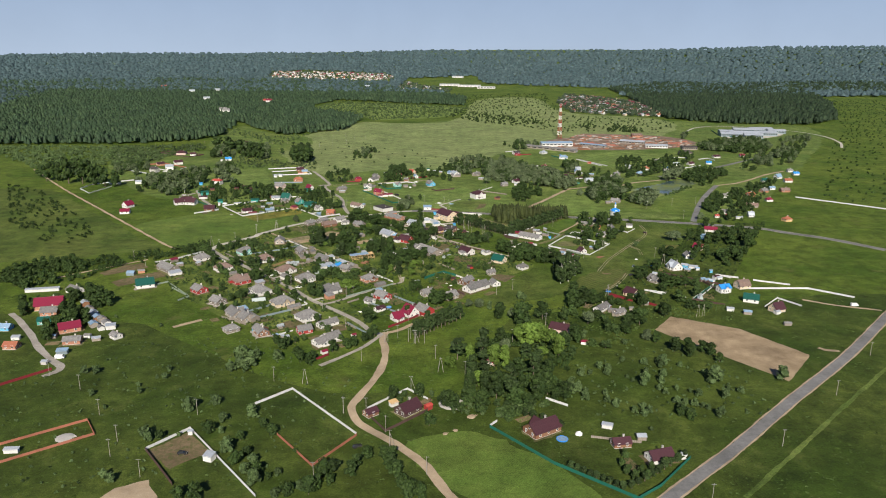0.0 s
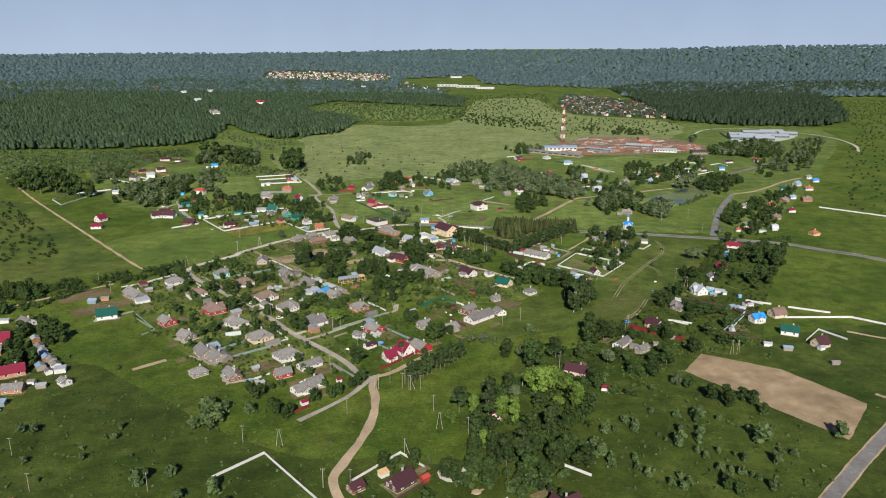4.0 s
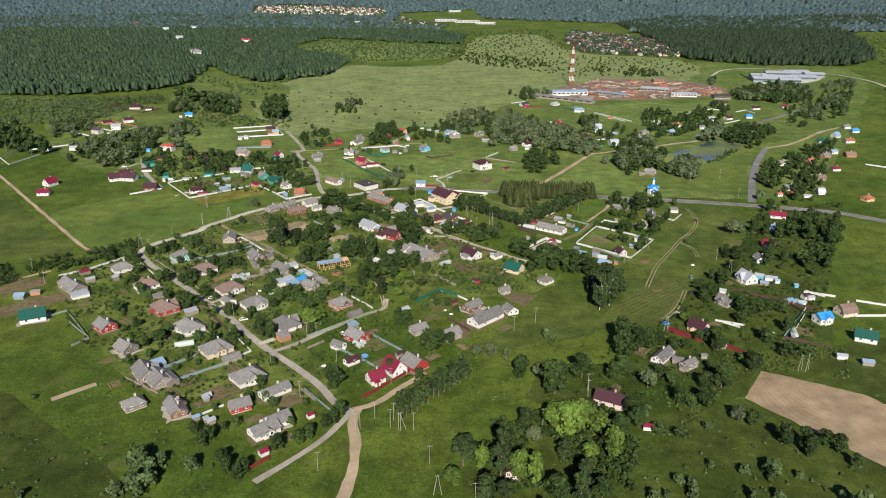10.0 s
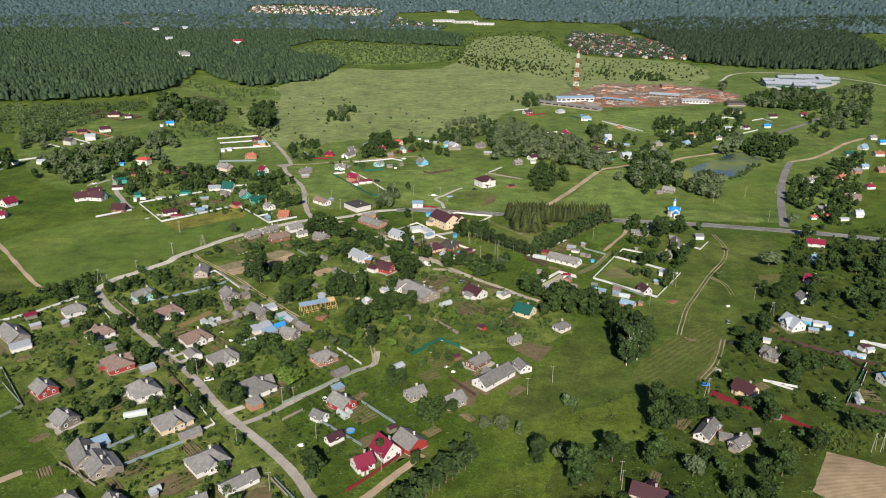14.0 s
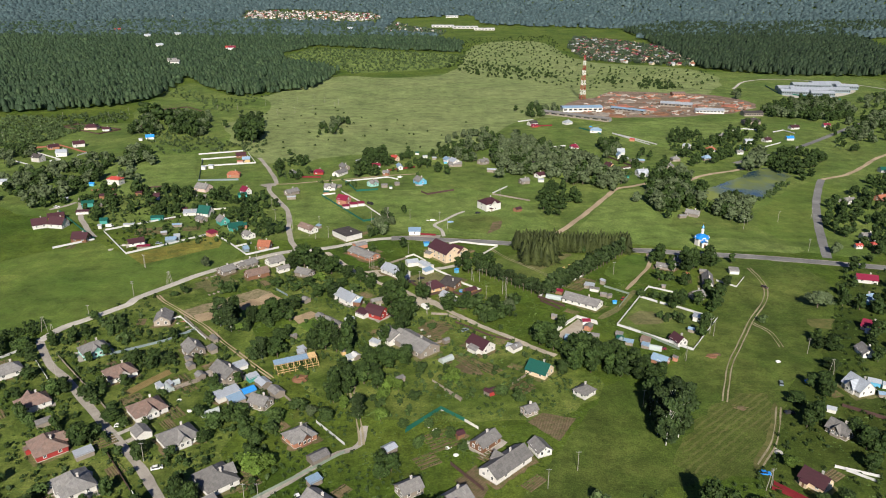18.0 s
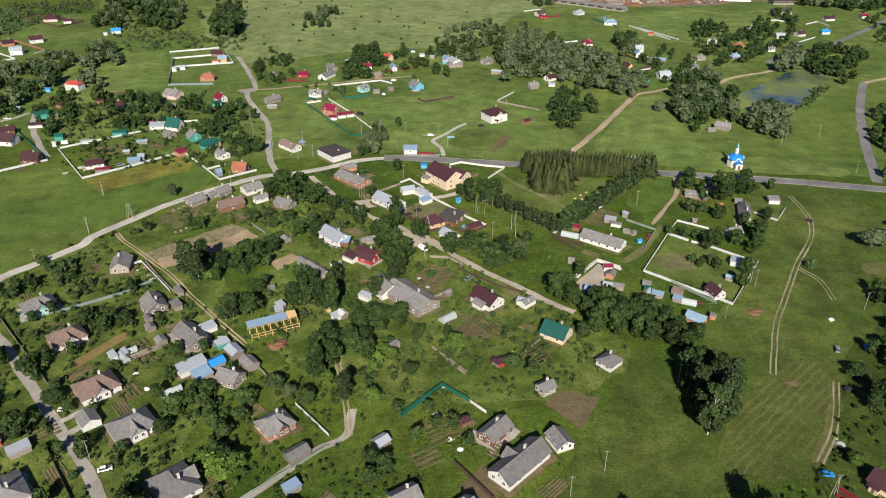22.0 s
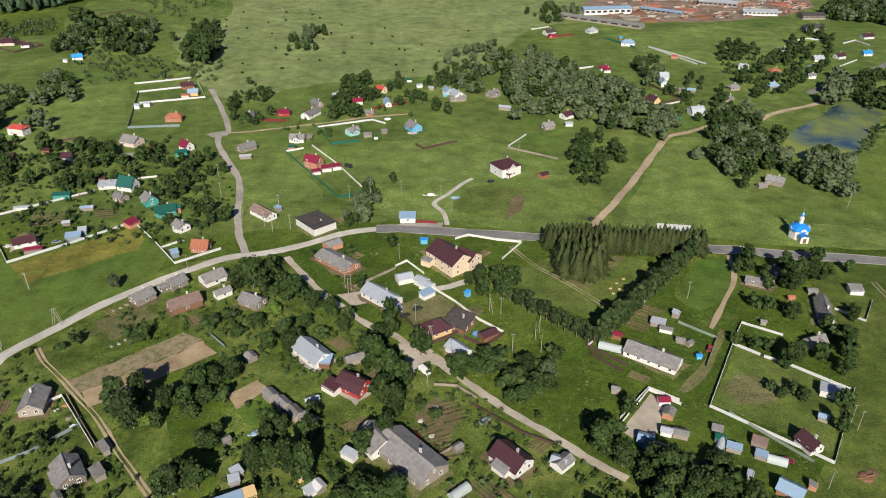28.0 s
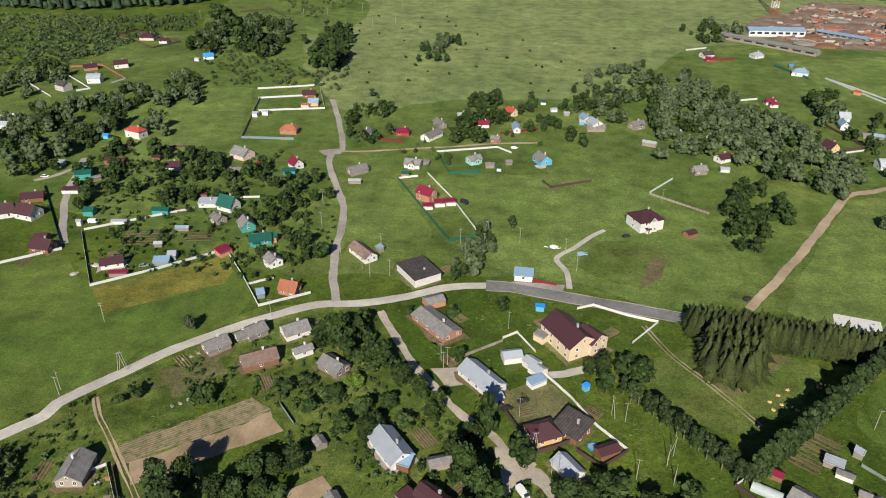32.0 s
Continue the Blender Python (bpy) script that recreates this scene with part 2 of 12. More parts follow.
BEDS = earth("garden soil", (0.20, 0.145, 0.085), (0.28, 0.205, 0.125), 0.5, 0, 0, 0.6)
FURROWS = earth("potato rows", (0.20, 0.15, 0.085), (0.28, 0.215, 0.13), 0.5, 0.7, -52, 0.45)
STUBBLE = earth("mown strip", (0.17, 0.165, 0.055), (0.23, 0.205, 0.085), 0.3, 0, 0, 0.7)
STUBBLEROWS = earth("stubbly tilled rows", (0.36, 0.29, 0.175), (0.45, 0.37, 0.23), 0.3, 1.0, 50.6, 0.55)
STRAW = earth("dry yellow straw", (0.30, 0.22, 0.09), (0.40, 0.30, 0.13), 0.5, 0.6, -40)
WORN = earth("worn wheel rut", (0.36, 0.31, 0.19), (0.46, 0.40, 0.27), 0.25, 0, 0, 0.1)
SAND = earth("sandy track", (0.50, 0.38, 0.25), (0.58, 0.46, 0.32), 0.35, 0, 0, 0.0)
LANE = earth("pale dusty lane", (0.50, 0.43, 0.34), (0.62, 0.55, 0.45), 0.4)
GRIT = earth("gravel street", (0.43, 0.39, 0.34), (0.53, 0.485, 0.42), 0.5)
YARD = earth("timber yard dirt", (0.21, 0.14, 0.105), (0.40, 0.30, 0.225), 0.07, 0, 0, 0.25)
CONCRETE = earth("old concrete", (0.60, 0.56, 0.49), (0.71, 0.67, 0.59), 0.3)
ASPHALT = earth("worn asphalt", (0.225, 0.222, 0.215), (0.30, 0.295, 0.285), 0.4)
SLATE = ribbed("grey slate sheets", (0.20, 0.195, 0.19), (0.125, 0.115, 0.105), 0.16, 0.85, 0, 0.6, 0.5, 0.04, 0, 1.2)
SLATEBROWN = ribbed("rusty brown slate sheets", (0.21, 0.14, 0.115), (0.17, 0.155, 0.14), 0.16, 0.85, 0, 0.7, 0.3, 0.04, 0, 1.2)
BROWNTIN = ribbed("dark brown metal roofing", (0.062, 0.024, 0.030), (0.05, 0.028, 0.03), 0.25, 0.5, 0, 0.5, 0.25, 0.03, 0, 0, 0.35)
CRIMSONTIN = ribbed("crimson metal roofing", (0.19, 0.015, 0.04), (0.14, 0.018, 0.035), 0.25, 0.45, 0, 0.5, 0.2, 0.03, 0, 0, 0.4)
REDTIN = ribbed("red metal roofing", (0.40, 0.065, 0.048), (0.30, 0.055, 0.04), 0.25, 0.45, 0, 0.5, 0.2, 0.03, 0, 0, 0.4)
GREENTIN = ribbed("green metal roofing", (0.010, 0.082, 0.062), (0.018, 0.07, 0.055), 0.25, 0.45, 0, 0.5, 0.25, 0.03, 0, 0, 0.4)
BLUETIN = ribbed("bright blue roofing", (0.03, 0.24, 0.62), (0.06, 0.26, 0.52), 0.25, 0.4, 0, 0.4, 0.2, 0.03, 0, 0, 0.4)
PALEBLUE = ribbed("faded pale blue roofing", (0.22, 0.33, 0.45), (0.24, 0.28, 0.33), 0.25, 0.5, 0.1, 0.5, 0.3, 0.03, 0, 0, 0.4)
ZINC = ribbed("zinc sheet roofing", (0.42, 0.455, 0.50), (0.29, 0.30, 0.31), 0.3, 0.45, 0.25, 0.5, 0.25, 0.03, 0, 0, 0.5)
BITUMEN = ribbed("patched black bitumen roofing", (0.05, 0.045, 0.045), (0.10, 0.085, 0.075), 1.0, 0.9, 0, 0.8, 0.2, 0.02, 0, 1.1)
TERRACOTTA = ribbed("orange tile roofing", (0.36, 0.13, 0.075), (0.28, 0.12, 0.075), 0.22, 0.75, 0, 0.5, 0.25, 0.05, 0, 0.4)
WHITE = paint("white plaster", (0.66, 0.645, 0.61))
CREAM = paint("cream plaster", (0.66, 0.53, 0.37))
PINKWALL = paint("pale pink plaster", (0.66, 0.50, 0.45))
MINT = paint("mint green siding", (0.30, 0.58, 0.52))
BLUEWALL = paint("sky blue painted boards", (0.12, 0.42, 0.62))
TEALWALL = paint("teal painted boards", (0.05, 0.28, 0.24))
REDWALL = paint("red painted metal", (0.34, 0.036, 0.034), wear=0.3)
BRICK = ribbed("brick wall", (0.42, 0.20, 0.125), (0.33, 0.19, 0.14), 0.3, 0.85, 0, 0.5, 0.25, 0.01, 1, 0.26)
WHITEBRICK = ribbed("white brick wall", (0.66, 0.62, 0.57), (0.5, 0.46, 0.42), 0.3, 0.85, 0, 0.5, 0.15, 0.01, 1, 0.26)
GREYWOOD = ribbed("weathered grey boards", (0.24, 0.205, 0.17), (0.16, 0.14, 0.12), 0.18, 0.85, 0, 0.6, 0.5, 0.03)
BROWNWOOD = ribbed("brown stained boards", (0.20, 0.10, 0.055), (0.13, 0.075, 0.05), 0.18, 0.75, 0, 0.5, 0.4, 0.03)
YELLOWWOOD = ribbed("fresh yellow timber", (0.58, 0.40, 0.19), (0.45, 0.31, 0.16), 0.2, 0.7, 0, 0.4, 0.2, 0.02)
DARKBROWN = paint("dark brown metal sheet", (0.085, 0.05, 0.045), (0.14, 0.11, 0.09), 0.5, 0, 0.3)
WHITESHEET = paint("white metal sheet fence", (0.58, 0.58, 0.58), (0.4, 0.39, 0.36), 0.5, 0, 0.3, 0.006, 0.4, 0.12)
GREENSHEET = paint("dark green metal sheet fence", (0.015, 0.12, 0.085), (0.05, 0.1, 0.07), 0.5, 0, 0.3)
BLUESHEET = paint("grey blue metal sheet fence", (0.20, 0.25, 0.27), (0.2, 0.22, 0.22), 0.6, 0, 0.4)
REDSHEET = paint("dark red metal sheet fence", (0.19, 0.022, 0.03), (0.14, 0.04, 0.035), 0.5, 0, 0.3)
RUST = paint("rusty brown sheet fence", (0.34, 0.13, 0.085), (0.22, 0.10, 0.07), 0.7, 0, 0.5)
MESH = paint("grey wire mesh", (0.22, 0.27, 0.22), rough=0.6)
STONE = paint("grey concrete", (0.46, 0.44, 0.40))
POLEWOOD = paint("weathered pole", (0.36, 0.33, 0.29), (0.3, 0.26, 0.22))
TRIM = paint("white painted trim", (0.82, 0.81, 0.79), wear=0.1)
DOORWOOD = paint("brown door", (0.16, 0.085, 0.05))
GLASS = paint("dark window glass", (0.03, 0.035, 0.04), (0.05, 0.05, 0.05), 0.06, 0, 0.1, 0.0, 0.7, 0.1, 0.8)
FILMGLASS = paint("milky greenhouse film", (0.42, 0.47, 0.46), (0.4, 0.43, 0.4), 0.25, 0, 0.3)
STEEL = paint("galvanised steel", (0.5, 0.5, 0.5), rough=0.4, metal=0.6)
BLUEPAINT = paint("church blue paint", (0.02, 0.24, 0.72), (0.05, 0.25, 0.6), 0.3, 0, 0.15, spec=0.5)
GOLD = paint("gilded metal", (0.8, 0.55, 0.15), (0.6, 0.4, 0.12), 0.3, 0.9, 0.1)
TYRE = paint("black rubber", (0.02, 0.02, 0.02), rough=0.8)
BARK = paint("grey bark", (0.15, 0.12, 0.09), (0.08, 0.065, 0.05), 0.9)
BIRCHBARK = paint("white birch bark", (0.62, 0.6, 0.55), (0.1, 0.09, 0.08), 0.85, 0, 0.5, 0.02, 1.2)
LEAF = foliage("broad leaves", (0.014, 0.030, 0.007), (0.046, 0.075, 0.017), (0.027, 0.050, 0.012))
FRUITLEAF = foliage("orchard leaves", (0.022, 0.044, 0.011), (0.060, 0.094, 0.024), (0.038, 0.067, 0.018))
LIME = foliage("young yellow-green leaves", (0.065, 0.115, 0.017), (0.105, 0.155, 0.029), (0.08, 0.13, 0.021))
WILLOW = foliage("grey willow leaves", (0.052, 0.076, 0.031), (0.103, 0.129, 0.065), (0.073, 0.099, 0.045))
BIRCHLEAF = foliage("birch leaves", (0.018, 0.035, 0.011), (0.044, 0.069, 0.020), (0.029, 0.049, 0.014))
NEEDLE = foliage("spruce needles", (0.024, 0.034, 0.010), (0.054, 0.066, 0.019), (0.036, 0.048, 0.014))
PINELEAF = foliage("mixed forest crowns", (0.015, 0.031, 0.014), (0.039, 0.064, 0.028), (0.025, 0.046, 0.022), 0.01, 0.35, 0.6)
# far crowns: distance haze is painted in as a lighter, bluer leaf colour
HAZYFARLEAF = foliage("distant conifer crowns with haze in the colour", (0.034, 0.059, 0.062), (0.062, 0.094, 0.096), (0.044, 0.072, 0.076), 0.004, 0.1, 0.4)
# town and village trees: leaf tone paled and blued to stand in for haze
HAZYGARDENLEAF = foliage("distant garden crowns paled by painted haze", (0.045, 0.075, 0.045), (0.085, 0.12, 0.065), (0.06, 0.09, 0.05), 0.01, 0.3, 0.3)
BLADES = foliage("tall grass blades", (0.055, 0.095, 0.021), (0.095, 0.14, 0.037), (0.07, 0.112, 0.026), 0.05)
SCRUB = foliage("willow scrub", (0.045, 0.075, 0.024), (0.095, 0.135, 0.050), (0.06, 0.095, 0.033), 0.02)


def build_water():
    n = Nodes("pond water")
    turn = n.put("ShaderNodeMapping", Vector=n.pos, Rotation=(0, 0, 0.5))
    algae = n.ramp(n.noise(0.013, 5, turn.outputs[0], 0.6), 0.40, 0.56)
    col = n.mix(algae, (0.018, 0.05, 0.085), (0.20, 0.235, 0.05))
    n.bump(n.noise(0.8, 3), 0.03, 0.2)
    rough = n.math("ADD", n.math("MULTIPLY", algae, 0.5), 0.08)
    return n.done(col, rough, 0, 0.5)


def build_ground():
    """Grass near by; dark forest floor far out."""
    n = Nodes("grassland")
    wide = n.ramp(n.noise(0.012, 4, rough=0.65), 0.38, 0.62)
    col = n.mix(wide, (0.064, 0.115, 0.016), (0.126, 0.176, 0.031))
    col = n.mix(n.ramp(n.noise(0.14, 5, rough=0.7), 0.48, 0.75), col, (0.062, 0.108, 0.02))
    fine = n.noise(1.1, 5, rough=0.78)
    col = n.value(n.value(col, n.ramp(fine, 0.1, 0.95)), 1.85)
    col = n.mottle(col, 0.45, 0.24)
    col = n.mottle(col, 0.08, 0.34, 5.0)
    col = n.mix(1.0, col, (1.04, 1.0, 0.88), "MULTIPLY")
    dry = n.ramp(n.noise(0.035, 6, rough=0.72), 0.58, 0.76)
    col = n.mix(n.math("MULTIPLY", dry, 0.5), col, (0.22, 0.19, 0.075))
    lush = n.ramp(n.noise(0.3, 5, rough=0.7), 0.6, 0.75)
    col = n.mix(n.math("MULTIPLY", lush, 0.5), col, (0.13, 0.185, 0.034))
    sep = n.put("ShaderNodeSeparateXYZ", Vector=n.pos)
    edge = n.math("ADD", sep.outputs[1], n.math("MULTIPLY", n.noise(0.003, 3), 500.0))
    col = n.mix(n.ramp(edge, 5200.0, 5600.0), col, (0.03, 0.05, 0.025))
    n.bump(fine, 0.6, 0.8)
    return n.done(col, 0.88, 0, 0.12)


WATER = build_water()
GROUND = build_ground()


# ---- building blocks ----
def ground_z(x, y):
    """Level ground that climbs to wooded hills far out."""
    d = math.hypot(x - 14, y - 200)
    return 0.0 if d < 2500 else max(60.0, min(166.0, 122.0 + 0.017 * x)) * min(1.0, (d - 2500) / 2100) ** 1.7


class Geo:
    """Gathers faces for one mesh."""

    def __init__(self):
        self.v, self.f = [], []

    def face(self, *pts):
        n = len(self.v)
        self.v += pts
        self.f.append(tuple(range(n, n + len(pts))))
        return self

    def box(self, x0, y0, z0, x1, y1, z1):
        n = len(self.v)
        self.v += [(x0, y0, z0), (x1, y0, z0), (x1, y1, z0), (x0, y1, z0), (x0, y0, z1), (x1, y0, z1), (x1, y1, z1), (x0, y1, z1)]
        self.f += [tuple(n + i for i in q) for q in ((0, 3, 2, 1), (4, 5, 6, 7), (0, 1, 5, 4), (1, 2, 6, 5), (2, 3, 7, 6), (3, 0, 4, 7))]
        return self

    def slab(self, pts, t):
        """A plate of thickness t below the given ring of points."""
        n, k = len(self.v), len(pts)
        self.v += [tuple(p) for p in pts] + [(p[0], p[1], p[2] - t) for p in pts]
        self.f.append(tuple(range(n, n + k)))
        self.f.append(tuple(range(n + 2 * k - 1, n + k - 1, -1)))
        self.f += [(n + i, n + k + i, n + k + (i + 1) % k, n + (i + 1) % k) for i in range(k)]
        return self

    def tube(self, a, b, ra, rb, sides=7):
        """A tapered round bar from a to b."""
        a, b = Vector(a), Vector(b)
        turn = (b - a).to_track_quat("Z", "Y").to_matrix()
        n = len(self.v)
        for c, r in ((a, ra), (b, rb)):
            self.v += [tuple(c + turn @ Vector((r * math.cos(math.tau * i / sides), r * math.sin(math.tau * i / sides), 0))) for i in range(sides)]
        self.f += [(n + i, n + (i + 1) % sides, n + sides + (i + 1) % sides, n + sides + i) for i in range(sides)]
        self.f += [tuple(range(n + sides, n + 2 * sides)), tuple(range(n + sides - 1, n - 1, -1))]
        return self

    def spin(self, profile, sides=12):
        """A turned shape about the z axis from (radius, height) pairs."""
        n, k = len(self.v), len(profile)
        for i in range(sides):
            a = math.tau * i / sides
            self.v += [(r * math.cos(a), r * math.sin(a), z) for r, z in profile]
        for i in range(sides):
            j = (i + 1) % sides
            self.f += [(n + i * k + q, n + j * k + q, n + j * k + q + 1, n + i * k + q + 1) for q in range(k - 1)]
        return self

    def mesh(self, name, material):
        me = bpy.data.meshes.new(name)
        me.from_pydata(self.v, [], self.f)
        me.materials.append(material)
        return me


def part(name, geo, material, parent, label="", place=None):
    """One mesh object under a thing or a part."""
    ob = new(name, geo.mesh(name, material) if isinstance(geo, Geo) else geo)
    ob.parent = parent
    if place is not None:
        ob.matrix_basis = place
    return tagged(ob, label)


def thing(name, x, y, rot, label, category, group="", z=None):
    ob = new(name)
    ob.empty_display_size = 0.5
    ob.matrix_basis = pose(x, y, ground_z(x, y) if z is None else z, 0, 0, rot)
    return tagged(ob, label, category, group)


def arrays(name, verts, faces, material):
    """A mesh from numpy rows of points and of equal-sided faces."""
    me = bpy.data.meshes.new(name)
    k = faces.shape[1]
    me.vertices.add(len(verts))
    me.vertices.foreach_set("co", np.ascontiguousarray(verts, np.float32).ravel())
    me.loops.add(faces.size)
    me.loops.foreach_set("vertex_index", np.ascontiguousarray(faces, np.int32).ravel())
    me.polygons.add(len(faces))
    me.polygons.foreach_set("loop_start", np.arange(0, faces.size, k, dtype=np.int32))
    me.update(calc_edges=True)
    me.validate()
    me.materials.append(material)
    return me


def smooth_line(pts, step):
    """Points along a soft curve through the given ones."""
    p = [Vector((*q[:2], 0)) for q in pts]
    p = [p[0] * 2 - p[1]] + p + [p[-1] * 2 - p[-2]]
    out = []
    for i in range(1, len(p) - 2):
        n = max(1, int((p[i + 1] - p[i]).length / step))
        for k in range(n):
            t = k / n
            a, b, c, d = p[i - 1 : i + 3]
            out.append(0.5 * (2 * b + (c - a) * t + (2 * a - 5 * b + 4 * c - d) * t * t + (3 * b - a - 3 * c + d) * t**3))
    return out + [p[-2]]


def ribbon(geo, line, width, side, z, ragged, rng):
    """A strip of ground along a line, shifted to one side."""
    rows = []
    for i, p in enumerate(line):
        d = (line[min(i + 1, len(line) - 1)] - line[max(i - 1, 0)]).normalized()
        n = Vector((-d.y, d.x, 0))
        h = ground_z(p.x, p.y) + z
        a = width / 2 + ragged * (0.45 * math.sin(i * 0.7 + width) + 0.3 * math.sin(i * 1.9 + p.x))
        b = width / 2 + ragged * (0.45 * math.sin(i * 0.6 + 2 * width) + 0.3 * math.sin(i * 1.7 + p.y))
        l, r = p + n * (side + a), p + n * (side - b)
        rows.append(((l.x, l.y, h), (r.x, r.y, h)))
    n = len(geo.v)
    for l, r in rows:
        geo.v += [l, r]
    geo.f += [(n + 2 * i, n + 2 * i + 1, n + 2 * i + 3, n + 2 * i + 2) for i in range(len(rows) - 1)]


ROAD_Z = [0.05]
ROADS = []


def road(name, material, width, pts, label, ragged=0.25, tracks=0, verge=None):
    """A road laid on the ground; tracks gives two wheel ruts in place of a full bed."""
    ROAD_Z[0] += 0.004
    rng = random.Random(int(abs(pts[0][0] * 7 + pts[0][1])))
    line = smooth_line(pts, 3.0)
    ROADS.extend((p.x, p.y, width / 2) for p in line)
    geo = Geo()
    if tracks:
        ribbon(geo, line, width, tracks / 2, ROAD_Z[0], ragged, rng)
        ribbon(geo, line, width, -tracks / 2, ROAD_Z[0], ragged, rng)
    else:
        ribbon(geo, line, width, 0, ROAD_Z[0], ragged, rng)
    ob = new(name, geo.mesh(name, material))
    tagged(ob, label, "road", "", "structure")
    if verge:
        g = Geo()
        ribbon(g, line, 0.9, width / 2 + 0.35, ROAD_Z[0] - 0.002, 0.35, rng)
        ribbon(g, line, 0.9, -width / 2 - 0.35, ROAD_Z[0] - 0.002, 0.35, rng)
        part("verge", g, verge, ob, "pale gravel verge")
    return ob


PATCH_Z = [0.012]


CLEAR, SMOOTH = [], []


def patch(name, material, pts, label, category="field", ragged=0.6, step=4.0):
    """A piece of ground with a cover of its own; its edge wanders a little."""
    PATCH_Z[0] += 0.0012
    rng = random.Random(int(abs(pts[0][0] * 3 + pts[0][1] * 5)))
    ring = []
    if len(pts) > 5:
        for _ in range(2):
            pts = [(p[0] + (q[0] - p[0]) * k, p[1] + (q[1] - p[1]) * k) for p, q in zip(pts, pts[1:] + pts[:1]) for k in (0.22, 0.78)]
    for i, p in enumerate(pts):
        q = pts[(i + 1) % len(pts)]
        d = math.dist(p, q)
        n = max(1, int(d / step))
        for k in range(n):
            t = k / n
            ring.append((p[0] + (q[0] - p[0]) * t + rng.uniform(-ragged, ragged), p[1] + (q[1] - p[1]) * t + rng.uniform(-ragged, ragged)))
    bm = bmesh.new()
    if material in (SOIL, BEDS, FURROWS, STUBBLE, STUBBLEROWS, STRAW, SAND, LANE, GRIT, CONCRETE, WATER, YARD):
        CLEAR.append(pts)
    elif material in (FIELD, LAWN, RAPE, YARDGRASS, COMMON, HAYROWS, HAY):
        SMOOTH.append(pts)
    face = bm.faces.new([bm.verts.new((x, y, ground_z(x, y) + PATCH_Z[0])) for x, y in ring])
    if face.calc_area() and face.normal.z < 0:
        face.normal_flip()
    bmesh.ops.triangulate(bm, faces=bm.faces[:])
    me = bpy.data.meshes.new(name)
    bm.to_mesh(me)
    bm.free()
    me.materials.append(material)
    return tagged(new(name, me), label, category, "", "structure")


# ---- houses ----
ROOF_WORDS = {SLATE: "grey slate-sheet", SLATEBROWN: "rusty brown slate-sheet", BROWNTIN: "dark brown metal", CRIMSONTIN: "crimson metal", REDTIN: "red metal", GREENTIN: "green metal", BLUETIN: "bright blue", PALEBLUE: "faded pale blue metal", ZINC: "pale zinc-sheet", BITUMEN: "patched black bitumen", TERRACOTTA: "orange tile", FILMGLASS: "milky film", REDWALL: "red metal", BLUEPAINT: "blue metal", YELLOWWOOD: "fresh timber", BROWNWOOD: "brown board", GREYWOOD: "grey board", WHITESHEET: "white metal"}
WALL_WORDS = {WHITE: "white plastered", CREAM: "cream plastered", PINKWALL: "pale pink plastered", MINT: "mint green clad", BLUEWALL: "sky blue boarded", TEALWALL: "teal boarded", REDWALL: "red clad", BRICK: "red brick", WHITEBRICK: "white brick", GREYWOOD: "weathered grey boarded", BROWNWOOD: "brown boarded", YELLOWWOOD: "fresh yellow timber", DARKBROWN: "dark brown clad", ZINC: "zinc clad", STONE: "grey concrete", WHITESHEET: "white sheet-clad", BLUESHEET: "grey blue clad", GREENSHEET: "green clad", STEEL: "steel", FILMGLASS: "milky film"}
MESHES = {}
BUILT = []


def shared(key, make, material):
    if (key, material.name) not in MESHES:
        MESHES[key, material.name] = make().mesh(key, material)
    return MESHES[key, material.name]


def window_geo():
    g = Geo()
    g.box(-0.62, -0.05, -0.72, -0.5, 0.05, 0.72).box(0.5, -0.05, -0.72, 0.62, 0.05, 0.72)
    g.box(-0.5, -0.05, 0.6, 0.5, 0.05, 0.72).box(-0.66, -0.12, -0.78, 0.66, 0.05, -0.68).box(-0.04, -0.04, -0.6, 0.04, 0.04, 0.6)
    return g


def pane_geo():
    return Geo().box(-0.5, -0.02, -0.68, 0.5, 0.02, 0.6)


def put_window(parent, x, y, z, turn, scale=1.0, frame_mat=None):
    w = part("window", shared("window", window_geo, frame_mat or TRIM), None, parent, "", pose(x, y, z, 0, 0, turn) @ Matrix.Scale(scale, 4))
    part("pane", shared("pane", pane_geo, GLASS), None, w)


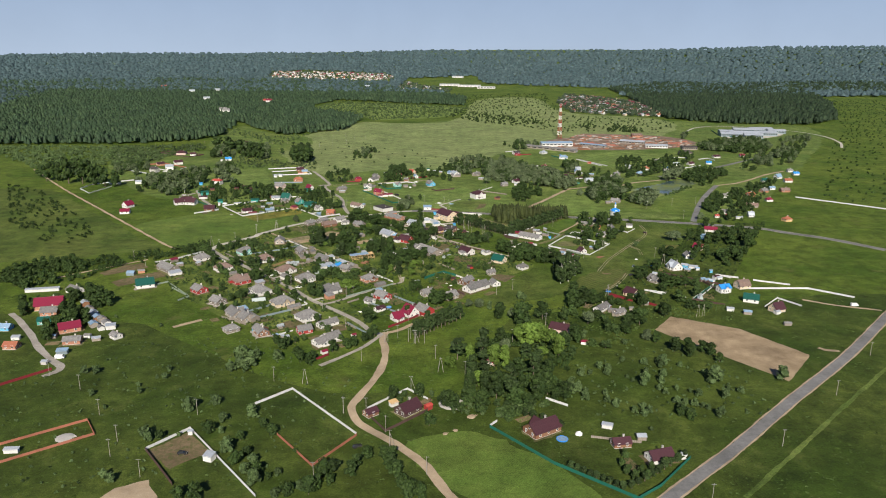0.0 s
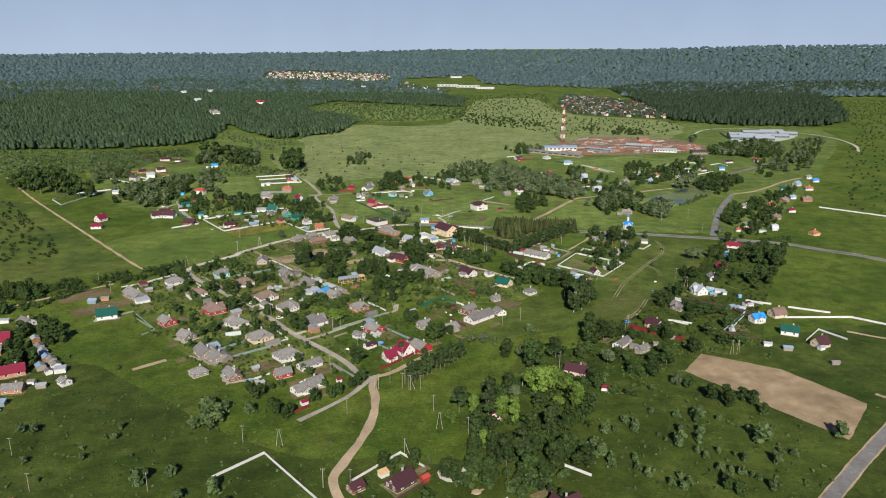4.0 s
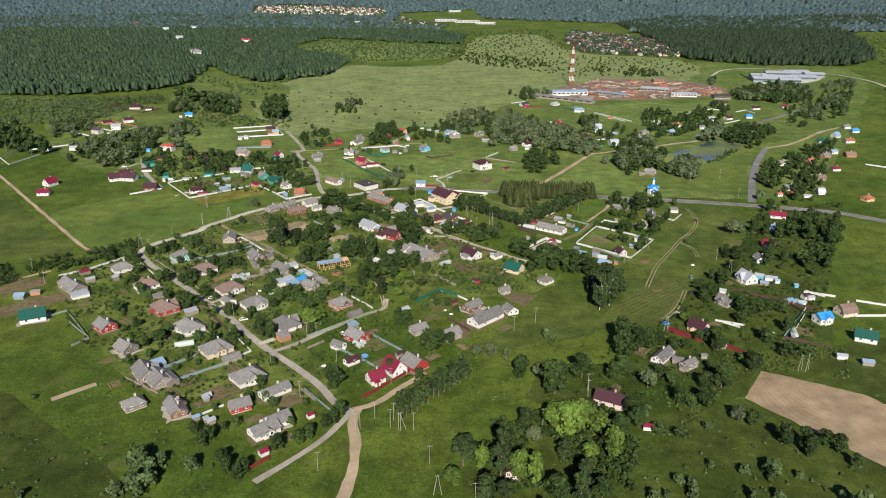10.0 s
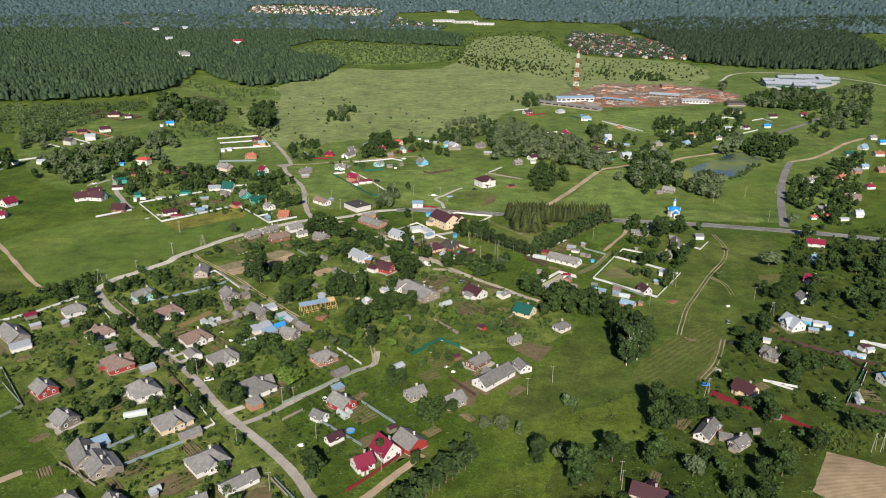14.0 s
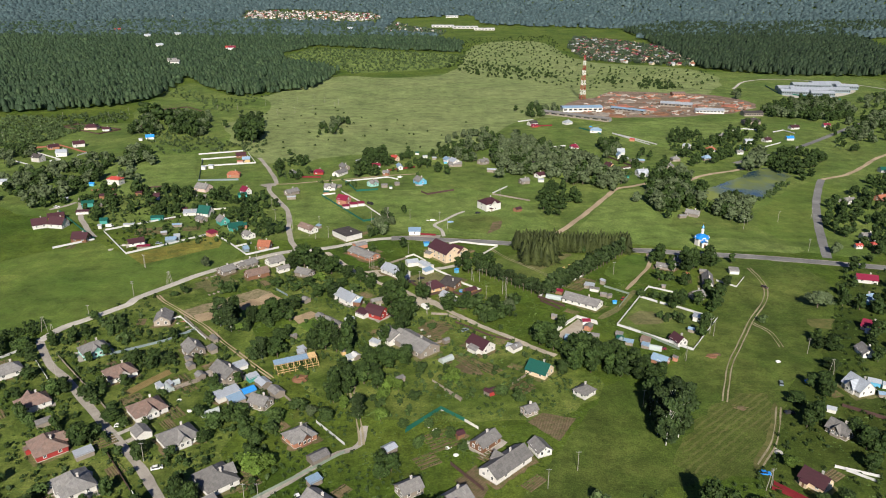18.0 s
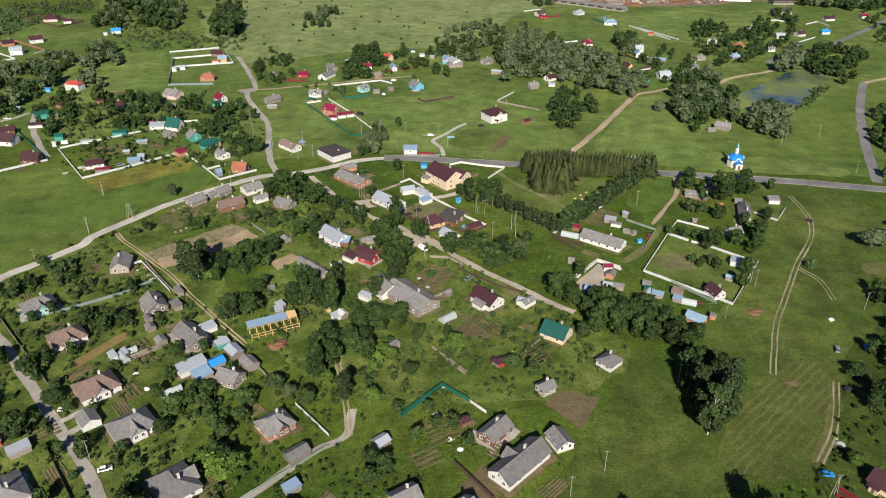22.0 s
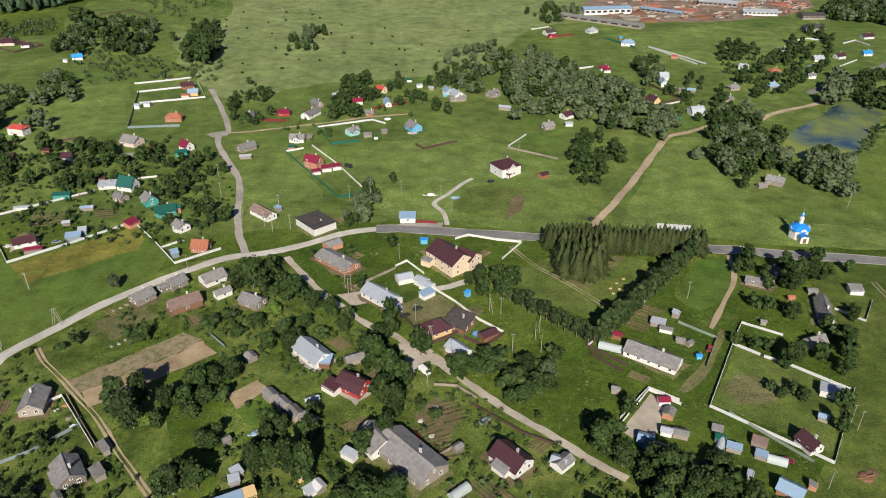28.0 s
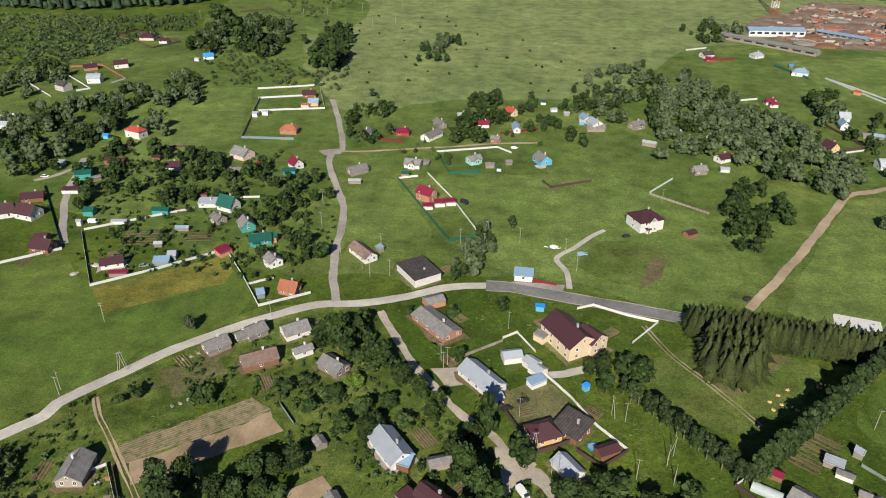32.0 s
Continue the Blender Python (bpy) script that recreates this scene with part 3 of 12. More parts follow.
def roof_faces(kind, l, w, h, rh, over, hip):
    """Rings of the roof's slopes and the ridge's ends, over a box of length l (x) and width w (y)."""
    a, b = l / 2 + over, w / 2 + over
    drop = rh / (w / 2) * over
    e = h - drop
    if kind == "gable":
        r0, r1 = (-a, 0, h + rh), (a, 0, h + rh)
        return [[(-a, -b, e), (a, -b, e), r1, r0], [(a, b, e), (-a, b, e), r0, r1]], (r0, r1)
    if kind == "hip":
        k = max(0.15, l / 2 - hip * w / 2)
        r0, r1 = (-k, 0, h + rh), (k, 0, h + rh)
        return [[(-a, -b, e), (a, -b, e), r1, r0], [(a, b, e), (-a, b, e), r0, r1], [(a, -b, e), (a, b, e), r1], [(-a, b, e), (-a, -b, e), r0]], (r0, r1)
    if kind == "mansard":
        m, z1 = w * 0.30, h + rh * 0.62
        r0, r1 = (-a, 0, h + rh), (a, 0, h + rh)
        return [[(-a, -b, e), (a, -b, e), (a, -m, z1), (-a, -m, z1)], [(-a, -m, z1), (a, -m, z1), r1, r0], [(a, b, e), (-a, b, e), (-a, m, z1), (a, m, z1)], [(a, m, z1), (-a, m, z1), r0, r1]], (r0, r1)
    if kind == "mono":
        return [[(-a, -b, h - 0.1), (a, -b, h - 0.1), (a, b, h + rh), (-a, b, h + rh)]], ((-a, b, h + rh), (a, b, h + rh))
    return [[(-a, -b, h + 0.15), (a, -b, h + 0.15), (a, b, h + 0.15), (-a, b, h + 0.15)]], ((-a, b, h), (a, b, h))


def wall_geo(kind, l, w, h, rh):
    g = Geo()
    a, b = l / 2, w / 2
    g.face((-a, -b, 0), (a, -b, 0), (a, -b, h), (-a, -b, h)).face((a, b, 0), (-a, b, 0), (-a, b, h), (a, b, h))
    top = rh - 0.12
    for s in (1, -1):
        ring = [(s * a, -s * b, 0), (s * a, s * b, 0), (s * a, s * b, h)]
        if kind == "gable":
            ring += [(s * a, 0, h + top)]
        elif kind == "mansard":
            ring += [(s * a, s * w * 0.29, h + rh * 0.6), (s * a, 0, h + top), (s * a, -s * w * 0.29, h + rh * 0.6)]
        ring += [(s * a, -s * b, h)]
        g.face(*ring)
    if kind == "mono":
        g.face((a, b, h), (-a, b, h), (-a, b, h + top), (a, b, h + top))
        g.face((a, -b, h), (a, b, h), (a, b, h + top)).face((-a, b, h), (-a, -b, h), (-a, b, h + top))
    g.face((-a, -b, h), (a, -b, h), (a, b, h), (-a, b, h))
    return g


def house(x, y, rot, l, w, h, rh, kind, roof, wall, name="house", note="", windows=2, chimney=1, porch=0, dormer=0, hip=0.75, over=0.45, plinth=0.35, attic=1, group="village houses", category="", frame_mat=None, gable=None, z=None):
    """A building with its ridge along x. dormer: 1 or -1 puts a cross gable on that side; porch likewise."""
    words = {"gable": "gable", "hip": "hipped", "mansard": "gambrel", "mono": "lean-to", "flat": "flat"}[kind]
    an = "shed" if "shed" in name else name.replace("_", " ")
    label = f"{WALL_WORDS[wall]} {an}, {ROOF_WORDS[roof]} {words} roof" + (", " + note if note else "")
    label = label if len(label.split()) < 13 else label.replace(", " + note, "")
    ob = thing(name, x, y, rot, label, category or an, group, z)
    BUILT.append((x, y, radians(rot), l / 2, w / 2))
    part("wall", wall_geo(kind, l, w, h, rh), wall, ob)
    near = y < 780
    if plinth and y < 560:
        part("plinth", Geo().box(-l / 2 - 0.06, -w / 2 - 0.06, -0.3, l / 2 + 0.06, w / 2 + 0.06, plinth), STONE, ob)
    slopes, ridge = roof_faces(kind, l, w, h, rh, over, hip)
    g = Geo()
    for s in slopes:
        g.slab(s, 0.14)
    top = part("roof", g, roof, ob)
    if kind in ("gable", "hip", "mansard") and l > 8 and near:
        part("ridge_cap", Geo().tube((ridge[0][0], 0, ridge[0][2] + 0.03), (ridge[1][0], 0, ridge[1][2] + 0.03), 0.11, 0.11, 6), roof, top)
    if gable:
        gg = Geo()
        for s in (1, -1):
            gg.slab([(s * (l / 2 + 0.05), -w / 2, h), (s * (l / 2 + 0.05), w / 2, h), (s * (l / 2 + 0.05), 0, h + rh - 0.12)], 0.02)
        part("gable", gg, gable, ob)
    if chimney:
        cx, cy = l * 0.16, w * 0.1
        part("chimney", Geo().box(cx - 0.35, cy - 0.3, h, cx + 0.35, cy + 0.3, h + rh + 0.75).box(cx - 0.45, cy - 0.4, h + rh + 0.75, cx + 0.45, cy + 0.4, h + rh + 0.87), WHITEBRICK if roof in (SLATE, SLATEBROWN) else STONE, ob)
    zw = plinth + 1.55
    face = radians(rot)
    front = -1 if math.cos(face) > 0 else 1
    for i in range(min(windows, 5 if near else 1)):
        u = (i + 0.5) / windows * l - l / 2
        put_window(ob, u, front * (w / 2 + 0.03), zw, 0 if front < 0 else 180, 1.0, frame_mat)
        if h > 4.6:
            put_window(ob, u, front * (w / 2 + 0.03), zw + 2.8, 0 if front < 0 else 180, 1.0, frame_mat)
    if windows:
        s = -1 if math.sin(face) > 0 else 1
        turn = 90 * s
        for v in (-0.24, 0.24) if near else (0,):
            put_window(ob, s * (l / 2 + 0.03), v * w, zw, turn, 1.0, frame_mat)
            if h > 4.6:
                put_window(ob, s * (l / 2 + 0.03), v * w, zw + 2.8, turn, 1.0, frame_mat)
        if attic and kind in ("gable", "mansard") and rh > 1.9:
            put_window(ob, s * (l / 2 + 0.08), 0, h + rh * 0.36, turn, 0.72, frame_mat)
    if near and name != "bus_shelter":
        dw = 0.45 if l > 4 else 0.35
        part("door", Geo().box(l * 0.3 - dw, -front * w / 2 - 0.05, 0.05, l * 0.3 + dw, -front * w / 2 + 0.05, 2.0), DOORWOOD, ob)
    if dormer:
        dw, dl = min(l * 0.42, 5.0), w / 2 + 0.9
        s, dh = dormer, rh * 0.86
        wg = Geo()
        for u in (-dw / 2, dw / 2):
            wg.box(u - 0.08, min(0, s * dl), 0, u + 0.08, max(0, s * dl), h)
        wg.slab([(-dw / 2, s * dl, h), (dw / 2, s * dl, h), (0, s * dl, h + dh - 0.1)], 0.02)
        wg.box(-dw / 2, min(s * dl, s * (dl - 0.12)), 0, dw / 2, max(s * dl, s * (dl - 0.12)), h)
        bay = part("bay", wg, wall, ob)
        o, e = dw / 2 + 0.35, dl + 0.4
        k = h - dh / (dw / 2) * 0.35
        rg = Geo().slab([(-o, 0, k), (-o, s * e, k), (0, s * e, h + dh), (0, 0, h + dh)], 0.12).slab([(o, s * e, k), (o, 0, k), (0, 0, h + dh), (0, s * e, h + dh)], 0.12)
        part("bay_roof", rg, roof, bay)
        for u in (-0.22, 0.22):
            put_window(ob, u * dw, s * (dl + 0.03), zw, 0 if s < 0 else 180, 0.95, frame_mat)
    if porch:
        s = porch
        px, pw, pd = -l * 0.2, 2.6, 1.7
        y0, y1 = sorted((s * w / 2, s * (w / 2 + pd)))
        p = part("porch", Geo().box(px - pw / 2, y0, 0, px + pw / 2, y1, 2.2), wall, ob)
        part("porch_roof", Geo().slab([(px - pw / 2 - 0.25, s * w / 2, 2.75), (px + pw / 2 + 0.25, s * w / 2, 2.75), (px + pw / 2 + 0.25, s * (w / 2 + pd + 0.3), 2.2), (px - pw / 2 - 0.25, s * (w / 2 + pd + 0.3), 2.2)], 0.1), roof, p)
        part("porch_door", Geo().box(px - 0.4, s * (w / 2 + pd) - 0.04, 0.1, px + 0.4, s * (w / 2 + pd) + 0.04, 2.0), DOORWOOD, p)
    return ob


def shed(x, y, rot, l, w, h, rh, kind, roof, wall, note="", **more):
    return house(x, y, rot, l, w, h, rh, kind, roof, wall, "shed", note, more.pop("windows", 0), 0, over=0.25, plinth=0, group="sheds and outbuildings", **more)


# ---- fences ----
FENCE_WORDS = {WHITESHEET: "white profiled metal", GREENSHEET: "dark green metal", BLUESHEET: "grey blue metal", REDSHEET: "dark red metal", RUST: "rusty brown metal", MESH: "grey wire mesh", GREYWOOD: "weathered grey board", DARKBROWN: "dark brown metal", BROWNWOOD: "brown board", STONE: "grey concrete", WHITE: "white plastered", YELLOWWOOD: "fresh timber"}


def panel_geo(h):
    g = Geo().box(-0.5, -0.03, 0.04, 0.5, 0.03, h)
    g.box(-0.5, -0.07, h * 0.82, 0.5, -0.03, h * 0.88).box(-0.5, -0.07, h * 0.2, 0.5, -0.03, h * 0.26)
    return g.box(-0.52, -0.08, -0.2, -0.48, 0.08, h + 0.1)


def fence(material, height, span, pts, note=""):
    """Panels between posts along a broken line."""
    height *= 0.68 if material in (WHITE, WHITESHEET) else 0.86
    ob = thing("fence", pts[0][0], pts[0][1], 0, f"{FENCE_WORDS[material]} fence" + (" " + note if note else " round a plot"), "fence", "fences", 0)
    me = shared(f"panel {height:.2f}", lambda: panel_geo(height), material)
    o = Vector((pts[0][0], pts[0][1], 0))
    for a, b in zip(pts, pts[1:]):
        a, b = Vector((*a, 0)) - o, Vector((*b, 0)) - o
        d = b - a
        n = max(1, round(d.length / (span * (1.2 if pts[0][1] < 700 else 3.0))))
        turn = math.atan2(d.y, d.x)
        for i in range(n):
            c = a + d * ((i + 0.5) / n)
            part("panel", me, None, ob, "", Matrix.LocRotScale(c + Vector((0, 0, 0.012 * math.sin(i * 2.4))), Euler((0, 0, turn)), (d.length / n, 1, 1)))
    return ob


import itertools

# ---- plants ----
def leaf_cloud(rng, lobes, leaves, size):
    """Leaf clusters on the shells of several lobes (rows of x, y, z, radius)."""
    lobes = np.array(lobes)
    share = lobes[:, 3] ** 2
    pick = rng.choice(len(lobes), leaves, p=share / share.sum())
    d = rng.normal(size=(leaves, 3))
    d[:, 2] = np.where(d[:, 2] < -0.4, -d[:, 2] * 0.6, d[:, 2])
    d /= np.linalg.norm(d, axis=1, keepdims=True)
    c = lobes[pick, :3] + d * lobes[pick, 3:4] * rng.uniform(0.72, 1.08, (leaves, 1))
    n = d + rng.normal(size=(leaves, 3)) * 0.55
    n /= np.linalg.norm(n, axis=1, keepdims=True)
    u = np.cross(n, rng.normal(size=(leaves, 3)))
    u /= np.linalg.norm(u, axis=1, keepdims=True)
    v = np.cross(n, u)
    s = size * rng.uniform(0.6, 1.3, (leaves, 1))
    quad = np.stack([c - u * s - v * s * 0.5, c + u * s * 0.6 - v * s * 0.9, c + u * s + v * s * 0.5, c - u * s * 0.5 + v * s * 0.9], 1)
    return quad.reshape(-1, 3)


def lobe_shell(lobes, rng, k=0.78):
    """A low rough ball inside each lobe, so that the crown is not see-through."""
    ring = [(0, 0, 1)] + [(0.9 * math.cos(a), 0.9 * math.sin(a), 0.35) for a in (0, 1.257, 2.513, 3.77, 5.027)] + [(0.85 * math.cos(a), 0.85 * math.sin(a), -0.45) for a in (0.63, 1.885, 3.14, 4.4, 5.65)] + [(0, 0, -0.9)]
    tris = [(0, 1 + i, 1 + (i + 1) % 5) for i in range(5)] + [(1 + i, 6 + i, 1 + (i + 1) % 5) for i in range(5)] + [(1 + (i + 1) % 5, 6 + i, 6 + (i + 1) % 5) for i in range(5)] + [(11, 6 + (i + 1) % 5, 6 + i) for i in range(5)]
    vs, fs = [], []
    for x, y, z, r in lobes:
        n = len(vs)
        vs += [(x + q[0] * r * k * rng.uniform(0.85, 1.1), y + q[1] * r * k * rng.uniform(0.85, 1.1), z + q[2] * r * k) for q in ring]
        fs += [(n + a, n + b, n + c) for a, b, c in tris]
    return vs, fs


CROWN_LEAVES, SHELLS = {}, {}


def crown_mesh(name, seed, rx, height, low, lobes, leaves, size, material, tall=1.0):
    """A crown from low*height up to height, spread rx; uneven lobes with gaps."""
    rng = np.random.default_rng(seed)
    mid, half = height * (1 + low) / 2, height * (1 - low) / 2
    rows = []
    for i in range(lobes):
        a, t = rng.uniform(0, math.tau), rng.uniform(-0.8, 0.85)
        reach = rx * math.sqrt(max(0.05, 1 - t * t)) * rng.uniform(0.25, 0.72)
        rows.append((reach * math.cos(a), reach * math.sin(a), mid + half * t * 0.8, rx * rng.uniform(0.26, 0.44)))
    rows.append((0, 0, mid, rx * 0.6))
    rows.append((0, 0, mid + half * 0.5, rx * 0.5))
    quad = leaf_cloud(rng, rows, leaves, size)
    vs, fs = lobe_shell(rows, random.Random(seed))
    me = bpy.data.meshes.new(name)
    CROWN_LEAVES[me.name] = len(quad) // 4
    SHELLS[me.name] = fs
    n = len(vs)
    me.from_pydata(vs + [tuple(p) for p in quad], [], fs + [(n + 4 * i, n + 4 * i + 1, n + 4 * i + 2, n + 4 * i + 3) for i in range(len(quad) // 4)])
    me.materials.append(material)
    return me


def spruce_mesh(name, seed, r, height, material, low=0.04, tiers=15, arms=13):
    rng = random.Random(seed)
    g = Geo()
    for i in range(tiers):
        t = i / tiers
        z, rad = height * (low + (1 - low) * t), r * (1 - t) ** 0.72 + 0.2
        for k in range(arms):
            a = math.tau * (k + rng.uniform(-0.3, 0.3)) / arms + i
            q = rad * rng.uniform(0.62, 1.22)
            w = 0.62 * q * math.tau / arms / 1.6 + 0.12
            c, s = math.cos(a), math.sin(a)
            dz = height / tiers
            g.face((0, 0, z + dz * 1.25), (q * 0.55 * c - w * s, q * 0.55 * s + w * c, z + dz * 0.35), (q * c, q * s, z - dz * rng.uniform(0.15, 0.5)), (q * 0.55 * c + w * s, q * 0.55 * s - w * c, z + dz * 0.35))
    core = Geo().spin([(r * 0.76, height * low), (r * 0.6, height * 0.45), (r * 0.27, height * 0.8), (0.02, height * 0.98)], 8)
    n = len(core.v)
    core.v, core.f = core.v + g.v, core.f + [tuple(n + i for i in q) for q in g.f]
    me = core.mesh(name, material)
    CROWN_LEAVES[me.name] = len(g.f)
    SHELLS[me.name] = core.f[: len(core.f) - len(g.f)]
    return me


def trunk_mesh(name, seed, height, r, reach, material, limbs=5):
    rng = random.Random(seed)
    g = Geo().tube((0, 0, -0.3), (0, 0, height * 0.45), r, r * 0.65, 7).tube((0, 0, height * 0.45), (0.1, 0.05, height * 0.8), r * 0.65, r * 0.2, 6)
    for i in range(limbs):
        a, z = math.tau * (i + rng.random() * 0.6) / limbs, height * rng.uniform(0.25, 0.5)
        g.tube((0, 0, z), (reach * math.cos(a), reach * math.sin(a), z + height * 0.24), r * 0.4, r * 0.1, 5)
    return g.mesh(name, material)


PLANTS = {}


def plant_kind(kind, name, label, category, group, variants):
    PLANTS[kind] = (name, label, category, group, variants)


def setup_plants():
    def round_tree(key, seed, rx, h, low, lobes, leaves, size, leaf, bark=BARK):
        return (trunk_mesh(key + " trunk", seed, h, min(0.2, 0.0245 * h), rx * 0.5, bark), crown_mesh(key + " crown", seed, rx, h, low, lobes, leaves, size, leaf))

    plant_kind("tree", "broadleaf_tree", "dark green broadleaf tree with a full rounded crown", "tree", "broadleaf trees", [round_tree("broadleaf", 11 + i, 3.9, 9.0, -0.06, 20, 900, 0.34, LEAF) for i in range(5)])
    plant_kind("fruit", "fruit_tree", "low bushy orchard tree in leaf", "tree", "orchard trees", [round_tree("orchard", 31 + i, 2.4, 4.4, -0.1, 13, 380, 0.27, FRUITLEAF) for i in range(4)])
    plant_kind("lime", "young_maple", "bright yellow-green young maple in leaf", "tree", "young maples", [round_tree("maple", 51 + i, 3.4, 8.0, -0.06, 17, 800, 0.32, LIME) for i in range(3)])
    plant_kind("willow", "willow", "grey-leaved willow with a broad billowing crown", "tree", "willows", [round_tree("willow", 61 + i, 5.2, 9.5, 0.02, 18, 900, 0.38, WILLOW) for i in range(4)])
    plant_kind("birch", "birch", "tall birch with a white trunk and airy crown", "tree", "birches", [round_tree("birch", 71 + i, 3.8, 17.0, -0.1, 28, 1100, 0.4, BIRCHLEAF, BIRCHBARK) for i in range(3)])
    plant_kind("poplar", "slender_tree", "slender upright tree in a planted row", "tree", "planted rows", [round_tree("slender", 81 + i, 1.9, 8.2, 0.04, 12, 380, 0.36, BIRCHLEAF) for i in range(3)])
    plant_kind("spruce", "spruce", "dark green spruce, branches down to the ground", "tree", "spruces", [(trunk_mesh("spruce trunk", 91 + i, 10, 0.16, 0.1, BARK, 0), spruce_mesh("spruce crown", 91 + i, 3.7, 12.5, NEEDLE)) for i in range(3)])
    plant_kind("pine", "pine", "tall dark pine with a dense brownish crown", "tree", "pines", [round_tree("pine", 101 + i, 3.0, 14.0, 0.08, 20, 620, 0.4, BIRCHLEAF) for i in range(3)])
    plant_kind("bush", "bush", "dense rounded wild bush on open grass", "bush", "bushes", [(None, crown_mesh("bush crown", 111 + i, 1.7, 3.0, -0.1, 9, 260, 0.26, (SCRUB, LEAF, BIRCHLEAF)[i % 3])) for i in range(4)])


setup_plants()
PLANT_COUNT, FAR_PLANTS = {}, {}
PLANT_LIMIT = {"tree": 150, "fruit": 80, "willow": 40, "bush": 60, "birch": 30, "spruce": 60, "poplar": 45}


def plant(kind, x, y, size=1.0, wide=1.0):
    """One tree or bush, turned and scaled a little by chance. Far ones and those past counting go into the joined rest."""
    name, label, category, group, variants = PLANTS[kind]
    k = PLANT_COUNT[kind] = PLANT_COUNT.get(kind, 0) + 1
    rng = random.Random(k * 17 + len(kind))
    trunk, crown = variants[k % len(variants)]
    s, turn = size * rng.uniform(0.92, 1.1), rng.uniform(0, 360)
    made = PLANT_COUNT.get(name, 0)
    if y > 835 or made >= PLANT_LIMIT.get(kind, 60):
        FAR_PLANTS.setdefault(kind, []).append((x, y, s * wide, s, turn, k))
        return
    PLANT_COUNT[name] = made + 1
    ob = thing(name, x, y, turn, label, category, group)
    ob.scale = (s * wide, s * wide, s)
    if trunk:
        part("trunk", trunk, None, ob)
    part("crown", crown, None, ob)


def mixed_mesh(name, v, quads, tris, material):
    """A mesh of quads and three-sided or other faces, built in one go."""
    me = bpy.data.meshes.new(name)
    me.vertices.add(len(v))
    me.vertices.foreach_set("co", v.astype(np.float32).ravel())
    sizes = np.array([4] * len(quads) + [len(f) for f in tris], np.int32)
    loops = np.concatenate([quads.ravel(), np.fromiter(itertools.chain.from_iterable(tris), np.int64)]).astype(np.int32)
    me.loops.add(len(loops))
    me.loops.foreach_set("vertex_index", loops)
    me.polygons.add(len(sizes))
    me.polygons.foreach_set("loop_start", np.concatenate([[0], np.cumsum(sizes)[:-1]]).astype(np.int32))
    me.update(calc_edges=True)
    me.materials.append(material)
    return me


def join_plants():
    """All further trees of a kind as one mesh: each has its trunk and a thinner crown."""
    for kind, rows in FAR_PLANTS.items():
        name, label, category, group, variants = PLANTS[kind]
        vs, fs, fq, n = [], [], [], 0
        for x, y, w, h, turn, k in rows:
            trunk, crown = variants[k % len(variants)]
            co = np.empty(len(crown.vertices) * 3, np.float32)
            crown.vertices.foreach_get("co", co)
            co = co.reshape(-1, 3)
            quads = co[-4 * CROWN_LEAVES[crown.name] :].reshape(-1, 4, 3)
            keep = quads[:: 2 if y < 420 else 3 if y < 640 else 5 if y < 900 else 8]
            mid = keep.mean(1, keepdims=True)
            keep = mid + (keep - mid) * (1.25 if y < 420 else 1.4 if y < 640 else 1.75 if y < 900 else 2.1)
            a = radians(turn)
            shell, faces = co[: -4 * CROWN_LEAVES[crown.name]], SHELLS[crown.name]
            if y > 480 and len(shell) % 12 == 0 and len(shell) > 60:
                shell = shell.reshape(-1, 12, 3)
                shell = shell[len(shell) % 2 :: 2]
                mid = shell.mean(1, keepdims=True)
                shell = (mid + (shell - mid) * 1.2).reshape(-1, 3)
                faces = faces[: len(shell) // 12 * 20]
            p = np.concatenate([keep.reshape(-1, 3), shell])
            m = n + len(p) - len(shell)
            fs += [tuple(m + i for i in face) for face in faces]
            fq.append(np.arange(n, m).reshape(-1, 4))
            n += len(p)
            q = np.stack([x + w * (p[:, 0] * math.cos(a) - p[:, 1] * math.sin(a)), y + w * (p[:, 0] * math.sin(a) + p[:, 1] * math.cos(a)), ground_z(x, y) + h * p[:, 2]], 1)
            vs.append(q)
        v = np.concatenate(vs)
        tagged(new(category + "_crowns", mixed_mesh(category + "_crowns", v, np.concatenate(fq), fs, variants[0][1].materials[0])), "further " + label, "trees", "", "stuff")
        if variants[0][0]:
            g = Geo()
            for x, y, w, h, turn, k in rows:
                g.tube((x, y, ground_z(x, y) - 0.3), (x, y, ground_z(x, y) + h * 3.2), 0.2 * h, 0.12 * h, 4)
            tagged(new(category + "_trunks", g.mesh(category + "_trunks", variants[0][0].materials[0])), "trunks of further trees in gardens and groves", "trees", "", "stuff")


def plants(kind, rows):
    for row in rows:
        plant(kind, *row)


def inside(x, y, ring):
    hit = False
    for (ax, ay), (bx, by) in zip(ring, ring[1:] + ring[:1]):
        if (ay > y) != (by > y) and x < (bx - ax) * (y - ay) / (by - ay) + ax:
            hit = not hit
    return hit


def scatter(ring, spacing, seed):
    """Loose places inside a ring, no two nearer than the spacing."""
    rng = random.Random(seed)
    xs, ys = [p[0] for p in ring], [p[1] for p in ring]
    out, cells = [], {}
    area = (max(xs) - min(xs)) * (max(ys) - min(ys))
    for _ in range(int(area / spacing**2 * 2.2)):
        x, y = rng.uniform(min(xs), max(xs)), rng.uniform(min(ys), max(ys))
        c = (int(x // spacing), int(y // spacing))
        if c in cells or not inside(x, y, ring):
            continue
        cells[c] = 1
        out.append((x, y, rng.random()))
    return out


